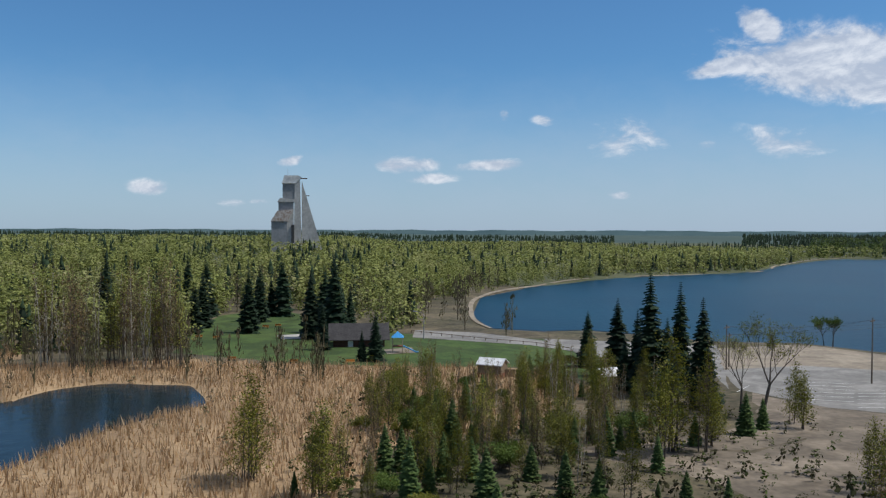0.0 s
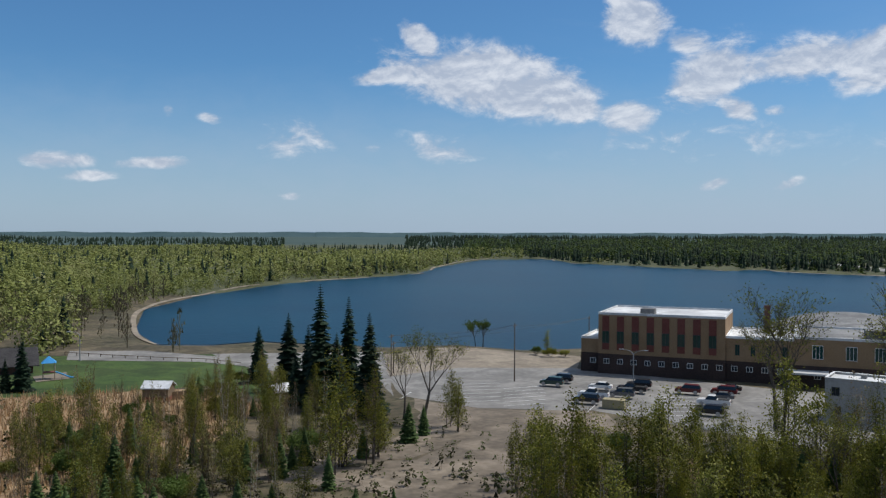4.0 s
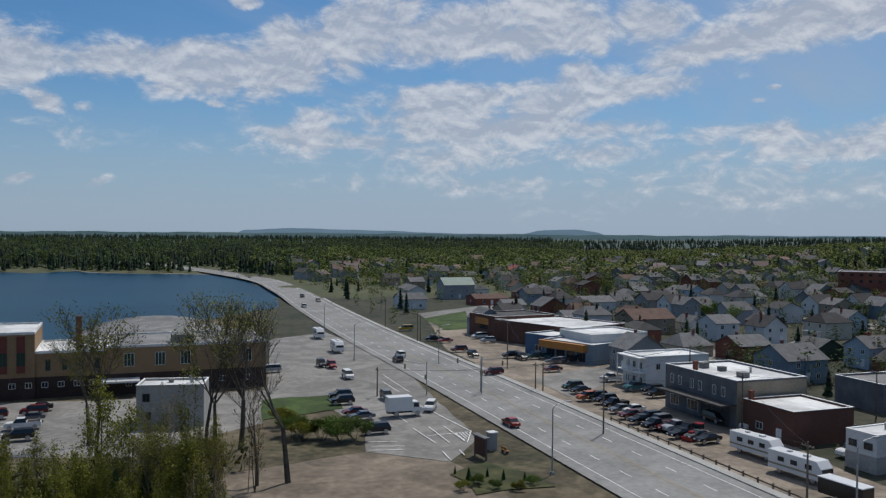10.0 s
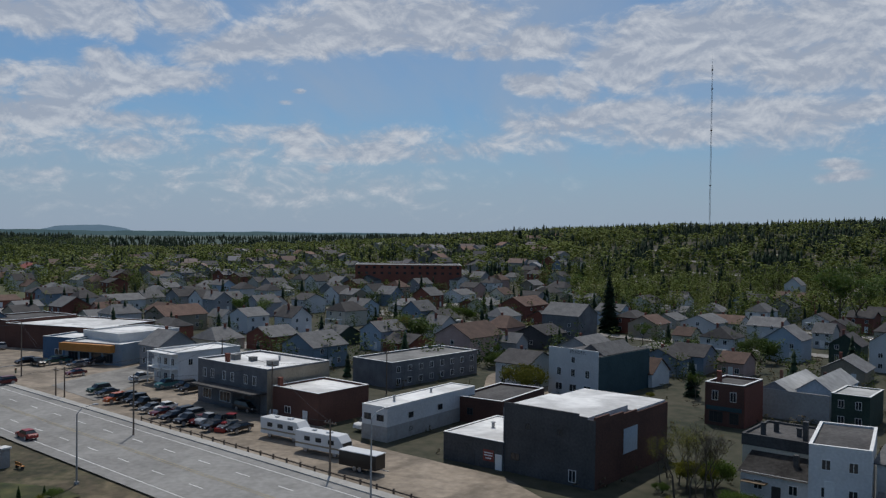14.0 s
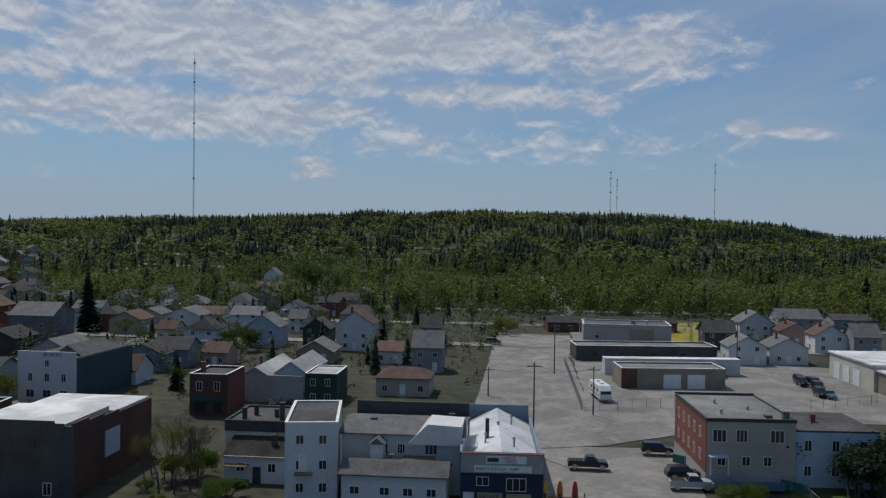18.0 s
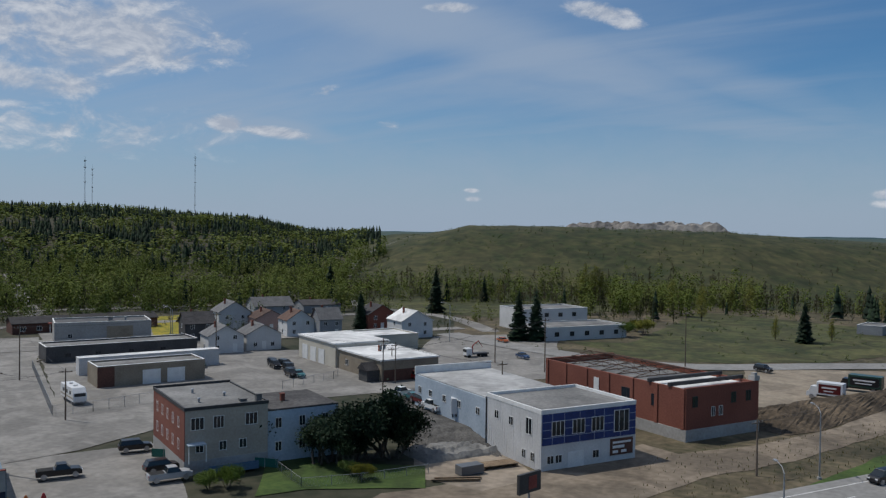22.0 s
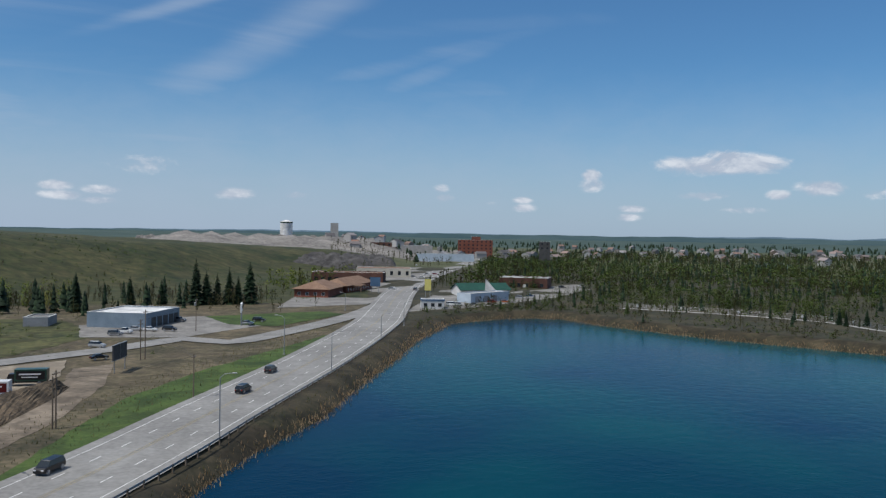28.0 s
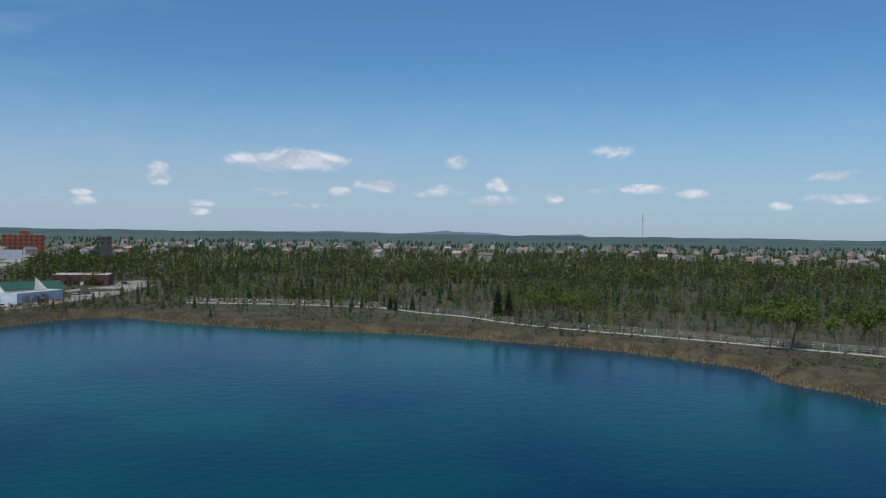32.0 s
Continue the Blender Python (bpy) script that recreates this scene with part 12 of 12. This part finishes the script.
part("slide", sl, SKYBLUE, pg)
BENCH = None
for x, y, yaw in ((-101.8, 194.6, 10), (-107.1, 195.4, 15), (-81.8, 164.0, 10), (-67.8, 163.9, 10), (-24.7, 89.0, 20), (-98.4, 223.5, 0), (-100.6, 220.1, 0), (-56.6, 166.8, 30), (108.6, 70.1, 60)):
    if BENCH is None:
        BENCH = thing("park_bench", x, y, 0.05, yaw, "wooden park bench on the grass", "bench", "park benches")
        part("seat", boxes((-0.9, -0.22, 0.40, 0.9, 0.22, 0.48)), WALLS["orange"], BENCH)
        part("backrest", boxes((-0.9, 0.20, 0.55, 0.9, 0.26, 0.95)), WALLS["orange"], BENCH)
        for s in (-0.7, 0.7):
            part("leg", boxes((s - 0.05, -0.2, 0, s + 0.05, 0.26, 0.42)), DARK_TRIM, BENCH)
    else:
        copy_thing(BENCH, pose(x, y, 0.05, 0, 0, yaw))
fp = [Vector((x, y, 0)) for x, y in ((-58.7, 220.7), (-46.1, 214.3), (-33.4, 208.6), (-23.2, 205.0), (-14.5, 197.5))]
pf = thing("park_fence", fp[0].x, fp[0].y, 0, 0, "low timber post-and-rail fence along the park road", "fence")
for a, b in zip(fp, fp[1:]):
    n = max(1, int((b - a).length / 3))
    for i in range(n):
        p, q = a.lerp(b, i / n) - fp[0], a.lerp(b, (i + 1) / n) - fp[0]
        part("post", boxes((p.x - 0.08, p.y - 0.08, -0.2, p.x + 0.08, p.y + 0.08, 0.85)), POLEWOOD, pf)
        part("rail", tubes(((p.x, p.y, 0.75), (q.x, q.y, 0.75), 0.07, 0.07), n=5), POLEWOOD, pf)

# ---- roadside notice, billboards, yard things ----
nb = thing("notice_board", 104.0, 71.4, 0, 65, "dark red timber notice board with a small roof", "notice board")
part("panel", boxes((-1.6, -0.1, 0.4, 1.6, 0.1, 3.0)), WALLS["brownbrick"], nb)
for s in (-1.7, 1.6):
    part("post", boxes((s, -0.12, -0.3, s + 0.14, 0.12, 3.2)), POLEWOOD, nb)
part("roof", boxes((-1.9, -0.5, 3.2, 1.9, 0.5, 3.35)), ROOFS["grey"], nb)
kx = thing("phone_kiosk", 109.0, 72.8, 0, 65, "small pale shelter kiosk behind the notice board", "kiosk")
part("body", boxes((-0.6, -0.6, 0, 0.6, 0.6, 2.6)), WALLS["concrete"], kx)
part("roof", boxes((-0.75, -0.75, 2.6, 0.75, 0.75, 2.8)), ROOFS["white"], kx)
bb = thing("billboard_frame", -12.4, -215.0, 0, GRID + 10, "dark empty billboard on steel legs", "billboard")
part("board", boxes((-4.5, -0.15, 3.0, 4.5, 0.15, 6.6)), WALLS["charcoal"], bb)
part("board_frame", boxes((-4.6, -0.2, 2.9, 4.6, 0.2, 3.05), (-4.6, -0.2, 6.6, 4.6, 0.2, 6.72), (-0.05, -0.2, 3.05, 0.05, 0.2, 6.6)), STEEL, bb)
for s in (-3.5, 3.5):
    part("leg", tubes(((s, 0, -0.5), (s, 0, 6.4), 0.12, 0.12)), STEEL, bb)
b2 = thing("small_billboard", 38.2, -94.8, 0, GRID + 15, "dark roadside signboard with a red panel", "billboard")
part("board", boxes((-2.0, -0.2, 1.6, 2.0, 0.2, 4.0)), DARK_TRIM, b2)
part("red_panel", boxes((-0.3, -0.24, 2.0, 1.2, -0.2, 3.6)), ROOFS["red"], b2)
part("leg", tubes(((0, 0, -0.5), (0, 0, 1.7), 0.15, 0.15)), STEEL, b2)
ws = thing("white_roadside_sign", -57.0, -304.3, 0, GRID + 20, "white roadside shop sign with dark bars", "sign")
part("sign_box", boxes((-4.0, -0.25, 5.0, 4.0, 0.25, 8.0)), WHITE_TRIM, ws)
part("sign_bars", boxes((-3.2, -0.28, 6.2, 3.2, -0.25, 7.2)), DARK_TRIM, ws)
for s in (-2.0, 2.0):
    part("leg", tubes(((s, 0, -0.5), (s, 0, 5.1), 0.15, 0.15)), STEEL, ws)
heap("gravel_heap", 57.3, -112.6, 0.0, 17, 9, 1.6, 60, ROOFS["gravel"], "grey heap of broken stone beside the building", 4, 30)
lp = thing("lumber_stack", 50.3, -99.4, 0, 35, "long weathered boards stacked on the ground", "lumber")
for i in range(6):
    part("board", boxes((-3.2 + i * 0.1, i * 0.3 - 0.9, 0.05 + (i % 3) * 0.14, 3.0 + i * 0.15, i * 0.3 - 0.62, 0.17 + (i % 3) * 0.14)), WALLS["wood"], lp)
lp = thing("timber_platform", 48.8, -108.0, 0, 55, "broad wooden platform of loose boards", "lumber")
for i in range(7):
    part("board", boxes((-3.0, i * 0.36 - 1.2, 0.5, 3.0, i * 0.36 - 0.88, 0.6)), WALLS["wood"], lp)
part("bearer", boxes((-2.8, -1.2, 0, -2.5, 1.3, 0.5), (2.5, -1.2, 0, 2.8, 1.3, 0.5)), WALLS["wood"], lp)
db = thing("waste_bin", 50.4, -102.8, 0, 60, "grey steel waste bin full of scrap", "bin")
part("body", boxes((-1.8, -0.9, 0.1, 1.8, 0.9, 1.4), bevel=0.05), CAR_PAINT["grey"], db)
yb = thing("yellow_container", 53.0, 141.5, 0, G2, "ochre steel container in the parking lot", "container")
part("body", boxes((-1.9, -1.0, 0.1, 1.9, 1.0, 1.7), bevel=0.05), YELLOW, yb)
part("rib", boxes(*[(x, -1.05, 0.2, x + 0.12, 1.05, 1.6) for x in (-1.4, -0.7, 0.0, 0.7, 1.3)]), YELLOW, yb)
gf = thing("green_fence", 74.4, -91.3, 0, 14, "low green mesh garden fence", "fence")
GREENMESH = mat("green_mesh", (0.015, 0.10, 0.075), (0.03, 0.16, 0.12), 0.8, 0.7, 0.0)
for i in range(10):
    part("panel", boxes((i * 2.0, -0.03, 0.1, i * 2.0 + 1.9, 0.03, 1.3)), GREENMESH, gf)
    part("post", tubes(((i * 2.0 - 0.05, 0, -0.3), (i * 2.0 - 0.05, 0, 1.45), 0.05, 0.05), n=6), STEEL, gf)

# ---- red machines ----
tr = thing("tractor", 135.7, 50.8, 0, G2 + 20, "red farm tractor among the parked cars", "tractor")
part("body", boxes((-1.9, -0.4, 0.7, 0.2, 0.4, 1.5), (0.2, -0.6, 0.7, 1.3, 0.6, 1.2), bevel=0.06), CAR_PAINT["red"], tr)
part("cab", boxes((0.2, -0.6, 1.2, 1.3, 0.6, 2.4), bevel=0.05), GLASS, tr)
part("cab_roof", boxes((0.1, -0.7, 2.4, 1.4, 0.7, 2.52), bevel=0.03), CAR_PAINT["red"], tr)
part("exhaust", tubes(((-1.2, 0.25, 1.5), (-1.2, 0.25, 2.6), 0.05, 0.05), n=8), DARK_TRIM, tr)
for x, r in ((-1.4, 0.42), (0.9, 0.75)):
    for y in (-0.95, 0.65):
        part("wheel", tubes(((x, y, r), (x, y + 0.3, r), r, r), n=16), RUBBER, tr)
part("loader", boxes((-3.0, -0.9, 0.15, -2.4, 0.9, 0.75), (-2.5, -0.55, 0.6, -0.3, -0.45, 0.8), (-2.5, 0.45, 0.6, -0.3, 0.55, 0.8)), CAR_PAINT["red"], tr)
ct = thing("crane_truck", 98.7, -200.5, 0, GRID, "white flatbed truck with a folded red crane", "truck")
part("cab", boxes((-3.2, -1.1, 0.6, -1.5, 1.1, 2.5), bevel=0.1), CAR_PAINT["white"], ct)
part("windscreen", boxes((-3.24, -0.95, 1.5, -3.18, 0.95, 2.25)), GLASS, ct)
part("bed", boxes((-1.4, -1.15, 0.85, 3.6, 1.15, 1.1)), DARK_TRIM, ct)
part("crane_column", tubes(((-0.9, 0, 1.1), (-0.9, 0, 3.0), 0.22, 0.18), n=8), CAR_PAINT["red"], ct)
part("crane_boom", tubes(((-0.9, 0, 3.0), (0.9, 0, 4.3), 0.16, 0.13), ((0.9, 0, 4.3), (2.2, 0.1, 2.6), 0.12, 0.10), n=6), CAR_PAINT["red"], ct)
for x in (-2.4, 1.6, 2.7):
    for y in (-1.1, 0.8):
        part("wheel", tubes(((x, y, 0.48), (x, y + 0.3, 0.48), 0.48, 0.48), n=14), RUBBER, ct)

# ---- raised gravel yard beside the office building ----
crest, foot = [(76.3, -119.7), (66.1, -115.9), (56.9, -123.0), (82.0, -149.2), (84.0, -135.3)], [(71.7, -116.0), (64.2, -111.3), (49.6, -111.9)]
bm = bmesh.new()
bank_rnd = random.Random(12)


def strip(p, q, z0, z1, n, m, bump):
    """A bumpy slope between two lines of points."""
    at = lambda line, s: Vector(line[min(int(s * (len(line) - 1)), len(line) - 2)]).lerp(Vector(line[min(int(s * (len(line) - 1)), len(line) - 2) + 1]), s * (len(line) - 1) - min(int(s * (len(line) - 1)), len(line) - 2))
    grid = []
    for i in range(n + 1):
        a, b = at(p, i / n), at(q, i / n)
        row = []
        for j in range(m + 1):
            c = a.lerp(b, j / m)
            k = bump if 0 < j < m else 0.0
            row.append(bm.verts.new((c.x + bank_rnd.uniform(-k, k), c.y + bank_rnd.uniform(-k, k), z0 + (z1 - z0) * j / m + bank_rnd.uniform(-k, k))))
        grid.append(row)
    for i in range(n):
        for j in range(m):
            bm.faces.new((grid[i][j], grid[i + 1][j], grid[i + 1][j + 1], grid[i][j + 1]))


strip(crest[:3], foot, 2.0, -0.1, 40, 10, 0.22)
strip(crest[:3], [crest[4], crest[4], crest[3]], 2.0, 1.98, 24, 12, 0.03)
strip([crest[0], crest[4], crest[3]], [(crest[0][0] - 3, crest[0][1] + 6), (crest[4][0] + 5, crest[4][1] + 6), (crest[3][0] + 8, crest[3][1] - 4)], 2.0, -0.1, 20, 4, 0.05)
strip([crest[0], crest[0]], [foot[0], (crest[0][0] - 3, crest[0][1] + 6)], 2.0, -0.1, 8, 6, 0.1)
bmesh.ops.recalc_face_normals(bm, faces=bm.faces)
RUBBLEGRAVEL = mat("loose_gravel", (0.05, 0.048, 0.045), (0.15, 0.144, 0.135), 0.3, 0.95, 0.8, fine=2.5, stain=0.3)
yard_bank = thing("gravel_bank", 0, 0, 0, 0, "raised grey gravel yard with a loose stony slope", "gravel", kind="structure")
part("slope", bm, RUBBLEGRAVEL, yard_bank)


def link_fence(line, high, label):
    """Chain-link fence: posts, rails and thin mesh wires along a line."""
    th = thing("link_fence", line[0][0], line[0][1], 0, 0, label, "fence")
    for a, b in zip(line, line[1:]):
        a, b = Vector((*a, 0)) - Vector((*line[0], 0)), Vector((*b, 0)) - Vector((*line[0], 0))
        n = max(1, int((b - a).length / 3))
        for i in range(n + 1):
            p = a.lerp(b, i / n)
            part("post", tubes(((p.x, p.y, -0.2), (p.x, p.y, high + 0.1), 0.05, 0.05), n=5), STEEL, th)
        part("rail", tubes((a + Vector((0, 0, high)), b + Vector((0, 0, high)), 0.03, 0.03), (a + Vector((0, 0, 0.1)), b + Vector((0, 0, 0.1)), 0.015, 0.015), n=4), STEEL, th)
        rows = []
        k = int((b - a).length / 0.45)
        for i in range(k):
            p, q = a.lerp(b, i / k), a.lerp(b, (i + 1) / k)
            rows += [(p + Vector((0, 0, 0.1)), q + Vector((0, 0, high)), 0.008, 0.008), (q + Vector((0, 0, 0.1)), p + Vector((0, 0, high)), 0.008, 0.008)]
        part("mesh", tubes(*rows, n=3), STEEL, th)


crest = [(21.6, -158.8), (17.1, -165.9), (13.1, -174.3), (7.3, -182.8), (1.1, -193.7), (-0.9, -197.0)]
behind = [(23.4, -170.5), (18.6, -178.1), (14.2, -187.2), (8.0, -196.3), (1.6, -206.0), (-0.6, -199.0)]
foot = [(20.2, -151.4), (15.4, -150.2), (11.2, -155.9), (8.0, -164.3), (1.6, -182.8), (-1.6, -196.0)]
slope_rnd = random.Random(31)


def along_line(line, s):
    i = min(int(s * (len(line) - 1)), len(line) - 2)
    return Vector(line[i]).lerp(Vector(line[i + 1]), s * (len(line) - 1) - i)


rows = []
for i in range(49):
    c, b, f = (along_line(q, i / 48) for q in (crest, behind, foot))
    top = 2.4 * min(1.0, (1 - i / 48) * 5)
    row = []
    for j in range(17):
        p, z = (f.lerp(c, j / 10), top * j / 10) if j <= 10 else (c.lerp(b, (j - 10) / 6), top * (1 - (j - 10) / 6))
        k = 0.16 if 0 < j < 12 else 0.03
        row.append((p.x + slope_rnd.uniform(-k, k), p.y + slope_rnd.uniform(-k, k), z + slope_rnd.uniform(-k, k) + 0.08))
    rows.append(row)
EARTH = mat("raw_earth_slope", (0.045, 0.034, 0.020), (0.17, 0.125, 0.08), 0.25, 0.95, 0.8, fine=1.6, stain=0.45)
quads = [(i * 17 + j, i * 17 + j + 1, i * 17 + j + 18, i * 17 + j + 17) for i in range(48) for j in range(16)]
slope = tagged(new("earth_slope", mesh_of("earth_slope", [p for r in rows for p in r], quads, (EARTH,))), "raw brown earth slope below the gravel pull-in", "slope", kind="structure")
if sum(p.normal.z for p in slope.data.polygons) < 0:
    slope.data.flip_normals()
link_fence([(75.6, -91.7), (66.0, -85.9), (60.7, -91.7), (55.4, -100.2)], 1.3, "low green mesh fence round a back lawn")
link_fence([(177.4, -126.7), (128.6, -96.0), (125.8, -102.2), (123.7, -114.2)], 2.0, "grey chain-link fence round the garage yard")
link_fence([(111.4, -137.1), (109.8, -152.6), (110.7, -155.5)], 1.8, "grey chain-link fence along the hall lot")

# ---- chain-link fence with white plates and a path beyond the pit ----
path_line = [(-237.3, -331.1), (-263.9, -295.4), (-277.1, -272.1), (-284.3, -250.9), (-280.1, -227.7), (-279.6, -200.5), (-272.7, -176.7), (-271.0, -151.1), (-273.6, -109.5), (-274.6, -73.6), (-275.2, -47.3)]
ribbon("footpath", path_line, 1.3, 0.12, CONCRETE, "pale gravel footpath above the pit shore", "footpath", lift=1.0)
ff = [Vector((x, y, 0)) for x, y in path_line]
cf = thing("chain_fence", ff[0].x, ff[0].y, 0, 0, "grey chain-link fence with white notice plates", "fence")
for a, b in zip(ff, ff[1:]):
    n = max(1, int((b - a).length / 4))
    dv = (b - a).normalized()
    nr2 = Vector((-dv.y, dv.x, 0)) * 2.2
    for i in range(n):
        p, q = a.lerp(b, i / n) + nr2, a.lerp(b, (i + 1) / n) + nr2
        z0, z1 = float(height(p.x, p.y)), float(height(q.x, q.y))
        p, q = p - ff[0], q - ff[0]
        part("post", tubes(((p.x, p.y, z0 - 0.2), (p.x, p.y, z0 + 2.3), 0.06, 0.06), n=5), STEEL, cf)
        part("wire", tubes(*[((p.x, p.y, z0 + h), (q.x, q.y, z1 + h), 0.025, 0.025) for h in (0.2, 0.9, 1.6, 2.25)], n=3), STEEL, cf)
        if i % 5 == 2:
            part("plate", boxes((p.x - 0.5, p.y - 0.04, z0 + 1.1, p.x + 0.5, p.y + 0.04, z0 + 1.9)), WHITE_TRIM, cf)

# ---- reeds round the pond and along the pit shore ----
def blades(name, spots, tall, wide, material, label):
    rng = np.random.default_rng(len(spots))
    n = len(spots)
    h = rng.uniform(tall[0], tall[1], n)
    a = rng.uniform(0, 6.283, n)
    w = rng.uniform(wide * 0.6, wide * 1.4, n)
    lean = rng.normal(0, 0.22, (n, 2)) * h[:, None]
    x, y, z = spots[:, 0], spots[:, 1], spots[:, 2] - 0.1
    v = np.empty((n, 3, 3))
    v[:, 0] = np.stack([x - np.cos(a) * w, y - np.sin(a) * w, z], -1)
    v[:, 1] = np.stack([x + np.cos(a) * w, y + np.sin(a) * w, z], -1)
    v[:, 2] = np.stack([x + lean[:, 0], y + lean[:, 1], z + h], -1)
    me = mesh_of(name, v.reshape(-1, 3).tolist(), np.arange(n * 3).reshape(-1, 3).tolist(), (material,))
    return tagged(new(name, me), label, "reeds", kind="stuff")


REEDS_MAT = leafy("dry_reeds", [(0.24, 0.15, 0.07), (0.36, 0.24, 0.13), (0.44, 0.32, 0.19), (0.30, 0.19, 0.11)], 0.8, 0.3)
rg = np.random.default_rng(3)
rx, ry = rg.uniform(-165, 10, 60000), rg.uniform(55, 190, 60000)
ok = inside(REEDS, rx, ry) & ~inside(POND, rx, ry)
for p in ([(19.9, 155.4), (30.0, 145.0), (48.6, 139.6), (41.5, 129.8), (28.8, 129.5), (21.4, 121.6), (15.2, 114.8), (6.6, 112.5), (-3.0, 106.6), (-8.5, 108.5), (3.3, 116.3), (18.7, 131.1)], [(-100.8, 171.6), (-129.9, 247.3), (-122.4, 280.1), (-93.6, 240.2), (-62.8, 219.6), (-23.4, 218.1), (-7.4, 183.8), (-6.9, 156.7), (-18.1, 173.3), (-46.7, 165.7), (-73.8, 166.1)], [(-59.4, 227.2), (-40.9, 225.6), (-22.9, 213.7), (-9.9, 205.5), (-9.1, 193.4), (-24.5, 204.6), (-55.9, 211.6)]):
    ok &= ~inside(p, rx, ry)
rx, ry = rx[ok], ry[ok]
blades("reed_bed", np.stack([rx, ry, height(rx, ry)], -1), (0.9, 2.0), 0.10, REEDS_MAT, "dense dry tan reeds round the pond")
sh = []
for (ax, ay), (bx, by) in zip(PIT[:22], PIT[1:23]):
    L = math.hypot(bx - ax, by - ay)
    for i in range(int(L * 9)):
        s = rg.random()
        sh.append((ax + (bx - ax) * s + rg.normal(0, 0.9), ay + (by - ay) * s + rg.normal(0, 0.9)))
sh = np.array(sh)
blades("shore_reeds", np.stack([sh[:, 0], sh[:, 1], np.maximum(height(sh[:, 0], sh[:, 1]), PIT_Z)], -1), (0.4, 1.0), 0.10, REEDS_MAT, "dry reeds along the pit waterline")
gx, gy = rg.uniform(-140, 160, 70000), rg.uniform(-330, 140, 70000)
gd = np.full(len(gx), 1e9)
for i in range(len(hw) - 1):
    gd = np.minimum(gd, np.hypot(gx - hw[i, 0], gy - hw[i, 1]))
ok = (gd > 11.5) & (gd < 30) & ~inside(PIT, gx, gy)
gaz = np.degrees(np.arctan2(gx, gy)) % 360
ok &= (gaz > 165) & (gaz < 215)
DRYGRASS = leafy("dry_grass", [(0.10, 0.085, 0.04), (0.16, 0.13, 0.06), (0.07, 0.085, 0.03), (0.20, 0.16, 0.09)], 0.9, 0.2)
gx, gy = gx[ok], gy[ok]
blades("bank_grass", np.stack([gx, gy, height(gx, gy)], -1), (0.25, 0.7), 0.10, DRYGRASS, "dry tufted grass on the road banks")
